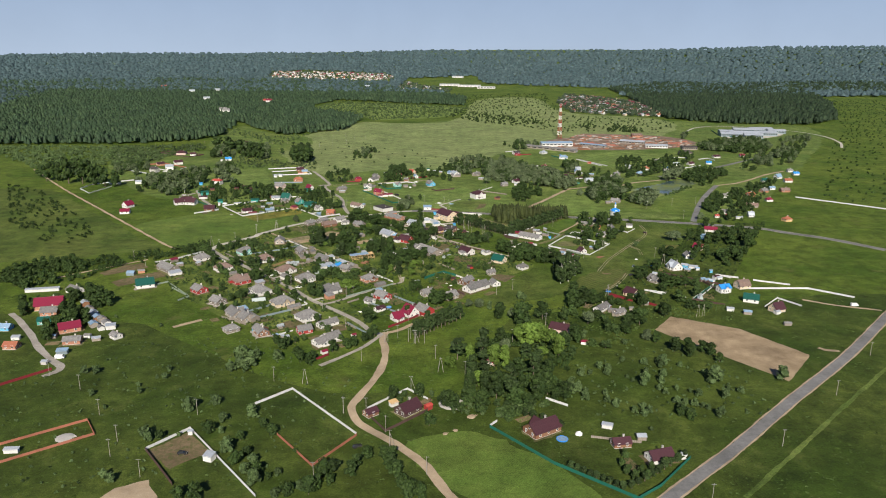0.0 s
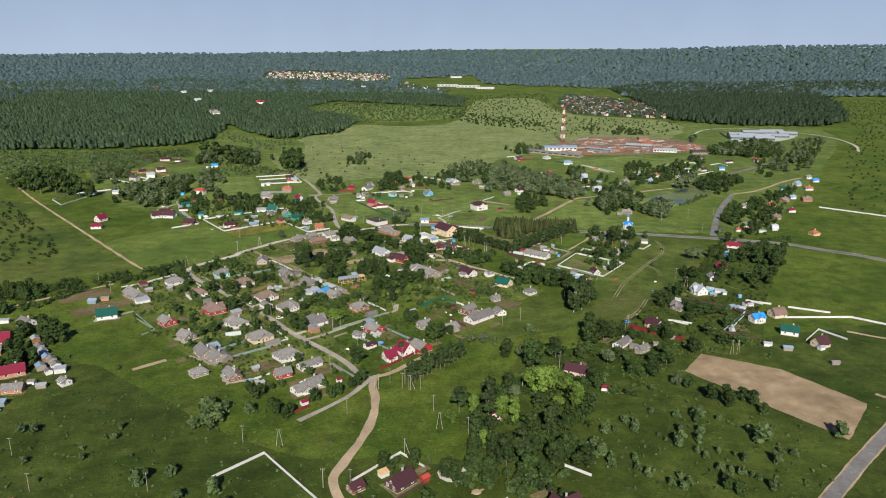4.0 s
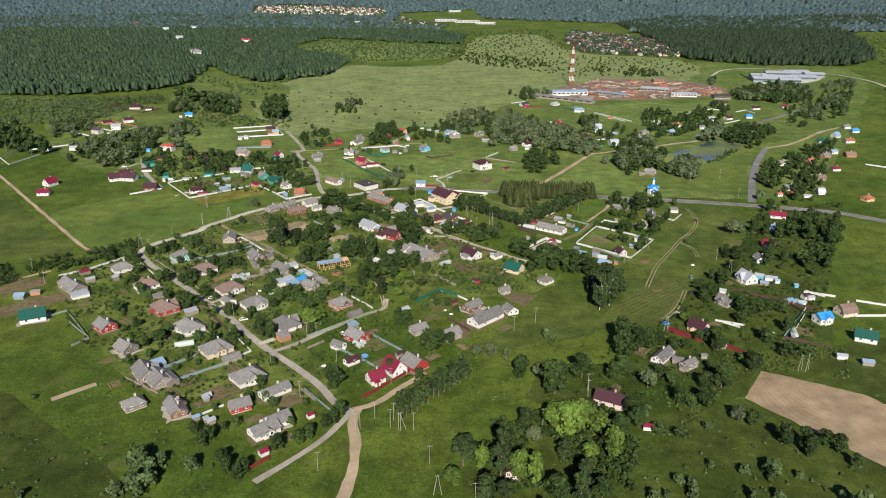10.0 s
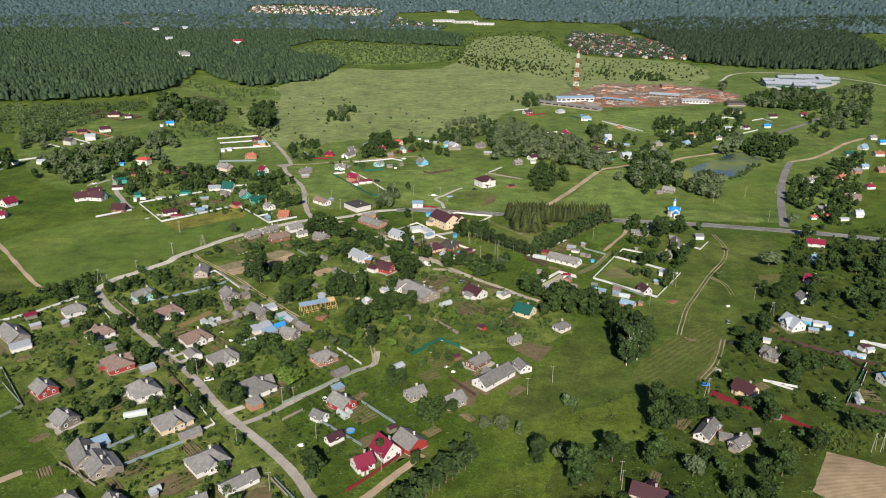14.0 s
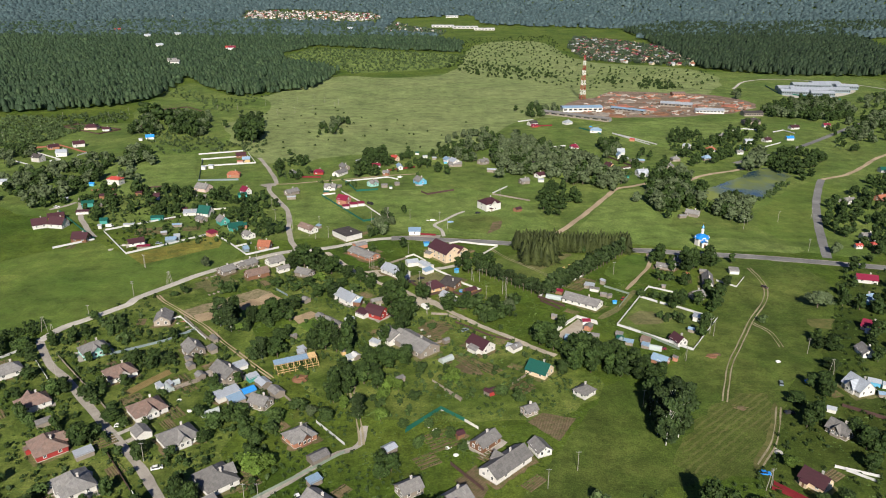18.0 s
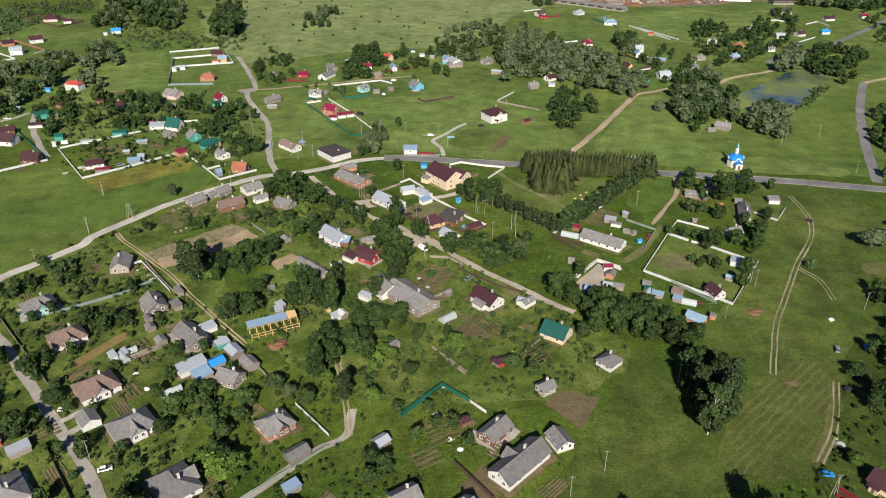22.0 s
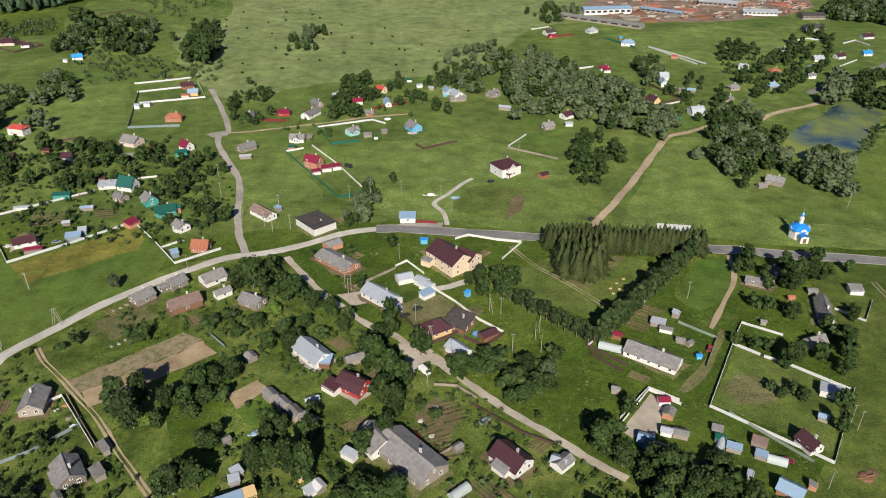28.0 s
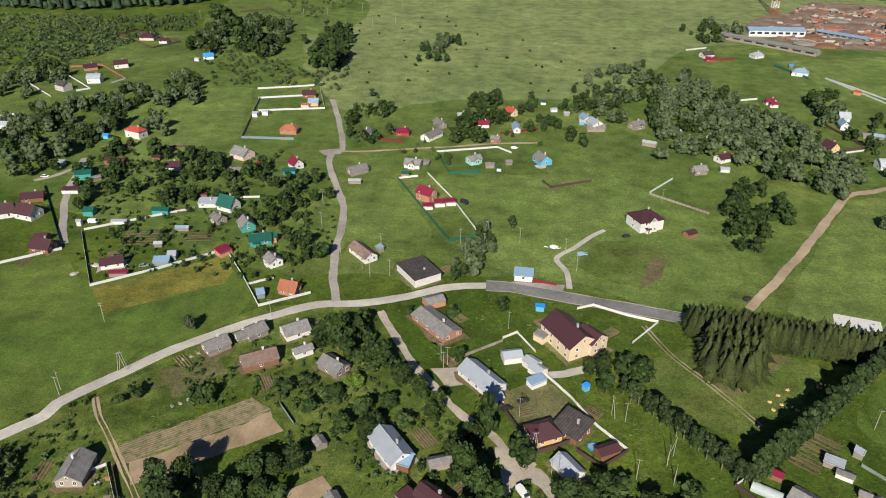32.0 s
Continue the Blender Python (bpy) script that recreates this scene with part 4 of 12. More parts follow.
def free(x, y, gap):
    """Whether a plant of that spread stands clear of buildings and roads."""
    for bx, by, a, l, w in BUILT:
        if abs(x - bx) + abs(y - by) < 60:
            u, v = (x - bx) * math.cos(a) + (y - by) * math.sin(a), (y - by) * math.cos(a) - (x - bx) * math.sin(a)
            if abs(u) < l + gap and abs(v) < w + gap:
                return False
    if any(inside(x, y, ring) for ring in CLEAR):
        return False
    return all((x - rx) ** 2 + (y - ry) ** 2 > (rw + gap * 0.8) ** 2 for rx, ry, rw in ROADS if abs(x - rx) < 12)


def grove(kinds, ring, spacing, seed, low=0.75, high=1.2):
    """A stand of single trees; kinds is repeated to weigh the mix."""
    for x, y, q in scatter(ring, spacing * 0.74, seed):
        clump = noise.noise((x / 19, y / 19, seed))
        if clump > -0.06 and free(x, y, 2.2):
            plant(kinds[int(q * 997) % len(kinds)], x, y, low + (high - low) * (0.55 * q + 0.6 * max(0.0, clump)))


def thicket(name, label, material, ring, spacing, seed, rx, h, leaves=26, size=0.6):
    """Undergrowth nobody could count: leafy clumps over a stretch of ground, one mesh."""
    rng = np.random.default_rng(seed)
    quads = []
    for x, y, q in scatter(ring, spacing * 0.8, seed):
        if noise.noise((x / 13, y / 13, seed)) < -0.1 or not free(x, y, 0.8):
            continue
        r, t = rx * (0.6 + 0.7 * q), h * (0.5 + 0.8 * ((q * 37) % 1))
        lobes = [(x + rng.uniform(-0.4, 0.4) * r, y + rng.uniform(-0.4, 0.4) * r, ground_z(x, y) + t * z, r * 0.7) for z in (0.25, 0.62)]
        quads.append(leaf_cloud(rng, lobes, leaves, size))
    if not quads:
        return None
    v = np.concatenate(quads)
    f = np.arange(len(v)).reshape(-1, 4)
    return tagged(new(name, arrays(name, v, f, material)), label, "shrubs", "", "stuff")


def tufts(name, label, material, ring, count, seed, size):
    """Tall grass and weeds: single leafy tufts strewn over open ground, clear of roads and walls."""
    rng = np.random.default_rng(seed)
    xs, ys = [p[0] for p in ring], [p[1] for p in ring]
    p = np.stack([rng.uniform(min(xs), max(xs), count), rng.uniform(min(ys), max(ys), count)], 1)
    p += 2.5 * np.stack([np.sin(p[:, 1] * 0.13) + np.sin(p[:, 0] * 0.31), np.cos(p[:, 0] * 0.11) + np.sin(p[:, 1] * 0.23)], 1)
    keep = np.zeros(count, bool)
    for (ax, ay), (bx, by) in zip(ring, ring[1:] + ring[:1]):
        keep ^= ((ay > p[:, 1]) != (by > p[:, 1])) & (p[:, 0] < (bx - ax) * (p[:, 1] - ay) / ((by - ay) or 1e-9) + ax)
    for rx, ry, rw in ROADS:
        keep &= (p[:, 0] - rx) ** 2 + (p[:, 1] - ry) ** 2 > (rw + 1.2) ** 2 + 3
    for bx, by, a, l, w in BUILT:
        u, v = (p[:, 0] - bx) * math.cos(a) + (p[:, 1] - by) * math.sin(a), (p[:, 1] - by) * math.cos(a) - (p[:, 0] - bx) * math.sin(a)
        keep &= (abs(u) > l + 0.5) | (abs(v) > w + 0.5)
    for ring in CLEAR + SMOOTH:
        hit = np.zeros(count, bool)
        for (ax, ay), (bx, by) in zip(ring, ring[1:] + ring[:1]):
            hit ^= ((ay > p[:, 1]) != (by > p[:, 1])) & (p[:, 0] < (bx - ax) * (p[:, 1] - ay) / ((by - ay) or 1e-9) + ax)
        keep &= ~hit
    p = p[keep]
    n = len(p)
    s = size * rng.uniform(0.4, 1.4, (n, 1)) ** 1.5
    out = []
    for k in range(3):
        a = rng.uniform(0, math.tau, (n, 1))
        d, q = np.concatenate([np.cos(a), np.sin(a)], 1), np.concatenate([-np.sin(a), np.cos(a)], 1)
        lean = rng.uniform(-0.5, 0.5, (n, 1)) * s
        z = np.zeros((n, 1))
        out.append(np.stack([np.concatenate([p - d * s * 0.7, z], 1), np.concatenate([p + d * s * 0.7, z], 1), np.concatenate([p + d * s * 0.9 + q * lean, z + s * 0.45], 1), np.concatenate([p - d * s * 0.9 + q * (lean + 0.3 * s), z + s * 0.4], 1)], 1))
    v = np.concatenate(out).reshape(-1, 3)
    tagged(new(name, arrays(name, v, np.arange(len(v)).reshape(-1, 4), material)), label, "grass", "", "stuff")


def forest(name, label, material, ring, near, far, seed, height, holes=()):
    """Closed woodland: spire and dome crowns, wider apart with the distance."""
    rng = np.random.default_rng(seed)
    xs, ys = np.array([p[0] for p in ring]), np.array([p[1] for p in ring])
    pts, y = [], ys.min()
    while y < ys.max():
        gap = near + (far - near) * min(1.0, max(0.0, (y - 1000) / 3000))
        row = np.arange(xs.min(), xs.max(), gap)
        row = row + rng.uniform(-0.45, 0.45, len(row)) * gap
        yy = y + rng.uniform(-0.45, 0.45, len(row)) * gap
        pts.append(np.stack([row, yy, np.full(len(row), gap)], 1))
        y += gap * 0.9
    p = np.concatenate(pts)
    keep = np.zeros(len(p), bool)
    for (ax, ay), (bx, by) in zip(ring, ring[1:] + ring[:1]):
        cross = (ay > p[:, 1]) != (by > p[:, 1])
        keep ^= cross & (p[:, 0] < (bx - ax) * (p[:, 1] - ay) / ((by - ay) or 1e-9) + ax)
    for hole in holes:
        cut = np.zeros(len(p), bool)
        for (ax, ay), (bx, by) in zip(hole, hole[1:] + hole[:1]):
            cross = (ay > p[:, 1]) != (by > p[:, 1])
            cut ^= cross & (p[:, 0] < (bx - ax) * (p[:, 1] - ay) / ((by - ay) or 1e-9) + ax)
        keep &= ~cut
    p = p[keep & (np.hypot(p[:, 0] - 14, p[:, 1] - 200) < 4650)]
    n = len(p)
    g = np.array([ground_z(a, b) for a, b in p[:, :2]])
    h = height * rng.uniform(0.55, 1.15, n)
    r = p[:, 2] * rng.uniform(0.34, 0.66, n)
    dome = rng.random(n) < 0.55
    sides = 4
    a = math.tau * np.arange(sides) / sides + rng.uniform(0, 6, (n, 1))
    v = np.empty((n, 2 * sides + 1, 3))
    jit = rng.uniform(0.75, 1.2, (n, sides))
    low, high = np.where(dome, 0.3, 0.16), np.where(dome, 0.84, 0.7)
    wide = np.where(dome, 0.72, 0.55)
    for k, (rr, zz) in enumerate(((r, h * low), (r * wide, h * high))):
        v[:, k * sides : (k + 1) * sides, 0] = p[:, :1] + rr[:, None] * np.cos(a + k * 0.6) * jit
        v[:, k * sides : (k + 1) * sides, 1] = p[:, 1:2] + rr[:, None] * np.sin(a + k * 0.6) * jit
        v[:, k * sides : (k + 1) * sides, 2] = (g + zz)[:, None] + rng.uniform(-0.6, 0.6, (n, sides))
    v[:, 2 * sides] = np.stack([p[:, 0] + rng.uniform(-0.5, 0.5, n), p[:, 1], g + h], 1)
    tri = []
    for i in range(sides):
        j = (i + 1) % sides
        tri += [(i, j, sides + i), (j, sides + j, sides + i), (sides + i, sides + j, 2 * sides)]
    f = (np.arange(n)[:, None, None] * (2 * sides + 1) + np.array(tri)).reshape(-1, 3)
    return tagged(new(name, arrays(name, v.reshape(-1, 3), f, material)), label, "forest", "", "stuff")


# ---- poles, cars, yard things ----
def pole(x, y, kind=0, rot=0.0, h=8.5):
    """Overhead line pole: 0 single, 1 with a leaning strut, 2 a pair in an A."""
    words = ("single concrete power line pole", "concrete power line pole with a leaning strut", "paired concrete power line poles")[kind]
    ob = thing("power_pole", x, y, rot, words + " on grass", "pole", "power line poles")
    if kind == 2:
        for s in (-1, 1):
            part("post", Geo().tube((s * 1.5, 0, -0.3), (s * 0.15, 0, h), 0.12, 0.08, 6), POLEWOOD, ob)
    else:
        part("post", Geo().tube((0, 0, -0.3), (0, 0, h), 0.12, 0.08, 6), POLEWOOD, ob)
    if kind == 1:
        part("strut", Geo().tube((2.4, 0, -0.3), (0.1, 0, h * 0.85), 0.11, 0.08, 6), POLEWOOD, ob)
    part("crossarm", Geo().box(-0.9, -0.05, h - 0.5, 0.9, 0.05, h - 0.4).box(-0.85, -0.04, h - 0.4, -0.75, 0.04, h - 0.22).box(0.75, -0.04, h - 0.4, 0.85, 0.04, h - 0.22), STEEL, ob)


def car(x, y, rot, colour, words, long=4.3):
    ob = thing("car", x, y, rot, f"{words} car parked on the ground", "car", "parked cars")
    k = long / 4.3
    b = Geo()
    for z0, z1, a0, a1, wy in ((0.32, 0.72, 2.15, 2.15, 0.86), (0.72, 0.88, 2.15, 2.0, 0.82)):
        b.slab([(-a1 * k, -wy, z1), (a1 * k, -wy, z1), (a1 * k, wy, z1), (-a1 * k, wy, z1)], z1 - z0)
    part("body", b, colour, ob)
    g = Geo()
    lo = [(-1.75 * k, -0.78, 0.88), (1.0 * k, -0.78, 0.88), (1.0 * k, 0.78, 0.88), (-1.75 * k, 0.78, 0.88)]
    hi = [(-1.35 * k, -0.62, 1.42), (0.35 * k, -0.62, 1.42), (0.35 * k, 0.62, 1.42), (-1.35 * k, 0.62, 1.42)]
    for i in range(4):
        j = (i + 1) % 4
        g.face(lo[i], lo[j], hi[j], hi[i])
    part("glazing", g, GLASS, ob)
    part("roof_panel", Geo().slab([(p[0], p[1], 1.46) for p in hi], 0.05), colour, ob)
    for sx in (-1.35, 1.35):
        for sy in (-0.8, 0.8):
            part("wheel", Geo().tube((sx * k, sy - 0.1, 0.32), (sx * k, sy + 0.1, 0.32), 0.32, 0.32, 9), TYRE, ob)
    for sy in (-0.6, 0.6):
        part("headlight", Geo().box(2.1 * k, sy - 0.15, 0.6, 2.17 * k, sy + 0.15, 0.74), TRIM, ob)


def van(x, y, rot, colour, words):
    ob = thing("van", x, y, rot, f"{words} van parked on the ground", "van", "parked cars")
    part("body", Geo().box(-2.4, -0.95, 0.35, 1.6, 0.95, 2.2).box(1.6, -0.95, 0.35, 2.5, 0.95, 1.2), colour, ob)
    part("windscreen", Geo().face((1.62, -0.85, 2.1), (2.3, -0.85, 1.22), (2.3, 0.85, 1.22), (1.62, 0.85, 2.1)), GLASS, ob)
    for sx in (-1.6, 1.7):
        for sy in (-0.9, 0.9):
            part("wheel", Geo().tube((sx, sy - 0.12, 0.36), (sx, sy + 0.12, 0.36), 0.36, 0.36, 9), TYRE, ob)


def greenhouse(x, y, rot, l=6.0, w=3.0, material=None):
    ob = thing("greenhouse", x, y, rot, "arched greenhouse under milky film", "greenhouse", "greenhouses")
    g, n = Geo(), 8
    arc = [(w / 2 * math.cos(math.pi * i / n), 0.5 + 1.7 * math.sin(math.pi * i / n)) for i in range(n + 1)]
    arc = [(w / 2, 0)] + arc + [(-w / 2, 0)]
    for a, b in zip(arc, arc[1:]):
        g.face((-l / 2, a[0], a[1]), (l / 2, a[0], a[1]), (l / 2, b[0], b[1]), (-l / 2, b[0], b[1]))
    for s in (-1, 1):
        g.face(*[(s * l / 2, y0, z0) for y0, z0 in arc])
    part("cover", g, material or FILMGLASS, ob)
    for k in range(4):
        u = -l / 2 + l * k / 3
        r = Geo()
        for a, b in zip(arc, arc[1:]):
            r.slab([(u - 0.04, a[0] * 1.01, a[1] + 0.03), (u + 0.04, a[0] * 1.01, a[1] + 0.03), (u + 0.04, b[0] * 1.01, b[1] + 0.03), (u - 0.04, b[0] * 1.01, b[1] + 0.03)], 0.04)
        part("hoop", r, STEEL, ob)


def beds(x, y, rot, count, l, w, pitch, words="weedy soil", plants_mat=None):
    """Raised vegetable beds side by side, each with a row of plants."""
    ob = thing("vegetable_beds", x, y, rot, f"vegetable beds of {words} in parallel rows", "garden bed", "vegetable beds")
    for i in range(count):
        v = (i - (count - 1) / 2) * pitch
        b = part("bed", Geo().slab([(-l / 2, v - w / 2, 0.2), (l / 2, v - w / 2, 0.2), (l / 2, v + w / 2, 0.2), (-l / 2, v + w / 2, 0.2)], 0.25), BEDS, ob)
        if i % 3 != 1:
            rng = np.random.default_rng(int(abs(x * 3 + y)) + i)
            n = max(3, int(l / 0.8))
            q = leaf_cloud(rng, [(-l / 2 + (k + 0.5) * l / n, v, 0.25, w * 0.3) for k in range(n)], n * 5, 0.2)
            me = arrays("crop", q, np.arange(len(q)).reshape(-1, 4), plants_mat or FRUITLEAF)
            tagged(part("crop", me, None, b, "green leafy crop"), kind="stuff")


def vegetable_plot(x, y, rot, l, w, seed):
    """Dug soil with ridges and rows of leafy crops."""
    rng = np.random.default_rng(seed)
    ob = thing("vegetable_plot", x, y, rot, "dug vegetable plot with leafy rows beside a house", "garden bed", "vegetable plots")
    n = int(w / 0.9)
    steps = [(-w / 2, 0.0)]
    rows = []
    for i in range(n):
        v, k = -w / 2 + (i + 0.5) * w / n, w / n
        steps += [(v - k * 0.42, 0.05), (v - k * 0.25, 0.22), (v + k * 0.25, 0.22), (v + k * 0.42, 0.05)]
        if rng.random() < 0.62:
            rows += [(u, v, 0.25, rng.uniform(0.15, 0.32)) for u in np.arange(-l / 2 + 0.4, l / 2 - 0.3, 0.6)]
    steps.append((w / 2, 0.0))
    vs = [(u, v, z) for v, z in steps for u in (-l / 2, l / 2)]
    soil = bpy.data.meshes.new("soil")
    soil.from_pydata(vs, [], [(2 * i, 2 * i + 1, 2 * i + 3, 2 * i + 2) for i in range(len(steps) - 1)])
    soil.materials.append(BEDS)
    part("soil", soil, None, ob)
    if rows:
        q = leaf_cloud(rng, rows, len(rows) * 3, 0.22)
        tagged(part("crop", arrays("crop", q, np.arange(len(q)).reshape(-1, 4), (FRUITLEAF, LIME, WILLOW)[seed % 3]), None, ob, "green leafy crop"), kind="stuff")
    c, s = math.cos(radians(rot)), math.sin(radians(rot))
    CLEAR.append([(x + u * c - v * s, y + u * s + v * c) for u, v in ((-l / 2, -w / 2), (l / 2, -w / 2), (l / 2, w / 2), (-l / 2, w / 2))])


def home_gardens():
    """Trodden ground round each village house and a dug plot near by, where there is room."""
    for i, (x, y, a, l, w) in enumerate(list(BUILT)):
        if y > 760 or y < 240 or l * 2 < 8.6 or x > 230 or x < -230:
            continue
        rng = random.Random(i * 7 + 3)
        c, s = math.cos(a), math.sin(a)
        at = lambda u, v: (round(x + u * c - v * s, 1), round(y + u * s + v * c, 1))
        g, k = rng.uniform(1.0, 3.2), rng.choice((-1, 1))
        patch("yard", rng.choice((YARDGRASS, YARDGRASS, BEDS, GRIT)), [at(-l - g, -w - 1.2), at(l + 1.0, -w - g), at(l + g, w + 1.0), at(-l - 1.0, w + g * 0.7)], "trodden ground round a village house", "yard", 0.9, 2.5)
        path = at(k * (l + 1.5), w + 7)
        for side in ((0, 1), (0, -1), (1, 0), (-1, 0)):
            d, f = rng.uniform(6.5, 9.0), rng.uniform(-2, 2)
            px, py = at(side[0] * (l + d) + f * side[1], side[1] * (w + d) + f * side[0])
            if free(px, py, 5.0) and rng.random() < 0.85:
                vegetable_plot(px, py, math.degrees(a) + 90 * rng.randrange(2), rng.uniform(6, 9.5), rng.uniform(4, 6), i)
                break


def pool(x, y, r, words="round blue paddling pool"):
    ob = thing("paddling_pool", x, y, 0, words + " on grass", "pool")
    part("rim", Geo().spin([(r, 0), (r + 0.12, 0.25), (r + 0.05, 0.5), (r - 0.12, 0.5), (r - 0.15, 0.3)], 18), BLUEPAINT, ob)
    part("water", Geo().face(*[((r - 0.13) * math.cos(math.tau * i / 18), (r - 0.13) * math.sin(math.tau * i / 18), 0.38) for i in range(18)]), PALEBLUE, ob)


def heap(x, y, rot, l, w, h, material, name, label, category):
    """A loose heap of logs, planks, hay or rubble: many small pieces."""
    rng = random.Random(int(abs(x * 5 + y * 3)))
    ob = thing(name, x, y, rot, label, category)
    for i in range(7 if l > 4 else 3):
        u, v = rng.gauss(0, l / 4), rng.gauss(0, w / 4)
        z = max(0.1, h * (1 - (2 * u / l) ** 2) * (1 - (2 * v / w) ** 2) * rng.uniform(0.4, 1))
        a = rng.uniform(-0.5, 0.5)
        k = l * rng.uniform(0.12, 0.28)
        g = Geo().tube((u - k * math.cos(a), v - k * math.sin(a), z * 0.5), (u + k * math.cos(a), v + k * math.sin(a), z), 0.12 + h * 0.14, 0.08 + h * 0.12, 6)
        part("piece", g, material, ob)
    part("core", Geo().spin([(max(l, w) * 0.42, 0), (max(l, w) * 0.3, h * 0.5), (0.05, h * 0.75)], 10), material, ob)


def church(x, y, rot):
    ob = thing("village_church", x, y, rot, "small white chapel with a bright blue roof, dome and spire", "church")
    part("wall", Geo().spin([(4.6, 0), (4.6, 5.2)], 8).face(*[(4.6 * math.cos(math.tau * i / 8), 4.6 * math.sin(math.tau * i / 8), 5.2) for i in range(8)]), WHITE, ob)
    part("plinth", Geo().spin([(4.75, -0.2), (4.75, 0.5), (4.6, 0.55)], 8), STONE, ob)
    part("roof", Geo().spin([(5.3, 4.9), (5.3, 5.1), (3.6, 6.6), (1.9, 7.3), (1.2, 7.7), (0.9, 8.2)], 8), BLUEPAINT, ob)
    for i in range(4):
        a = math.tau * i / 4
        g = Geo().slab([(-1.5, 0, 5.2), (1.5, 0, 5.2), (0, 0, 7.0)], 0.05)
        part("kokoshnik", Geo().box(-1.4, -0.2, 4.6, 1.4, 0.2, 5.6).box(-0.8, -0.2, 5.6, 0.8, 0.2, 6.3), WHITE, ob, "", pose(4.55 * math.cos(a), 4.55 * math.sin(a), 0, 0, 0, math.degrees(a) + 90))
    drum = part("drum", Geo().spin([(1.05, 7.6), (1.0, 10.2), (1.25, 10.3), (0.05, 12.4)], 10), WHITE, ob)
    part("dome", Geo().spin([(0.45, 11.4), (0.85, 11.9), (0.9, 12.4), (0.55, 13.1), (0.12, 13.8), (0.04, 14.3)], 12), BLUEPAINT, drum)
    part("cross", Geo().box(-0.06, -0.06, 14.2, 0.06, 0.06, 15.8).box(-0.5, -0.05, 15.1, 0.5, 0.05, 15.22).box(-0.25, -0.05, 15.4, 0.25, 0.05, 15.5), GOLD, drum)
    porch = part("porch", Geo().box(-2.0, -7.2, 0, 2.0, -4.2, 3.4), WHITE, ob)
    part("porch_roof", Geo().slab([(-2.4, -7.6, 3.3), (0, -7.6, 4.9), (0, -4.0, 4.9), (-2.4, -4.0, 3.3)], 0.12).slab([(0, -7.6, 4.9), (2.4, -7.6, 3.3), (2.4, -4.0, 3.3), (0, -4.0, 4.9)], 0.12), BLUEPAINT, porch)
    part("door", Geo().box(-0.8, -7.27, 0.2, 0.8, -7.2, 2.6), DOORWOOD, porch)
    for i in (1, 3, 5, 7):
        a = math.tau * (i + 0.5) / 8
        put_window(ob, 4.3 * math.cos(a), 4.3 * math.sin(a), 2.6, math.degrees(a) + 90, 1.1)


def mast(x, y, h=64.0):
    ob = thing("radio_mast", x, y, 15, "tall lattice radio mast painted in red and white bands", "mast")
    n = 9
    for k in range(n):
        z0, z1 = h * k / n, h * (k + 1) / n
        w0, w1 = 3.4 - 2.4 * k / n, 3.4 - 2.4 * (k + 1) / n
        g = Geo()
        c0 = [(s * w0, t * w0, z0) for s, t in ((-1, -1), (1, -1), (1, 1), (-1, 1))]
        c1 = [(s * w1, t * w1, z1) for s, t in ((-1, -1), (1, -1), (1, 1), (-1, 1))]
        for i in range(4):
            j = (i + 1) % 4
            g.tube(c0[i], c1[i], 0.22, 0.22, 5).tube(c0[i], c1[j], 0.14, 0.14, 4).tube(c0[j], c1[i], 0.14, 0.14, 4).tube(c0[i], c0[j], 0.14, 0.14, 4)
        part("lattice_section", g, (TRIM, REDWALL)[k % 2 == 0], ob)
    for a in range(3):
        part("antenna", Geo().box(-0.3, -0.2, h - 6, 0.3, 0.2, h - 3), TRIM, ob, "", pose(1.5 * math.cos(a * 2.1), 1.5 * math.sin(a * 2.1), 0, 0, 0, a * 120))


def long_hall(x, y, rot, l, w, h, rh, roof, wall, label, name="industrial_hall", bays=8):
    """A long low building with a run of windows."""
    ob = thing(name, x, y, rot, label, "building", "industrial buildings")
    part("wall", wall_geo("gable", l, w, h, rh), wall, ob)
    slopes, _ = roof_faces("gable", l, w, h, rh, 0.6, 0)
    g = Geo()
    for s in slopes:
        g.slab(s, 0.2)
    part("roof", g, roof, ob)
    for i in range(bays):
        u = (i + 0.5) / bays * l - l / 2
        part("window", Geo().box(u - l / bays * 0.33, -w / 2 - 0.06, h * 0.4, u + l / bays * 0.33, -w / 2, h * 0.75), GLASS, ob)
    part("gate", Geo().box(l / 2, -w * 0.18, 0, l / 2 + 0.08, w * 0.18, h * 0.8), BLUESHEET, ob)


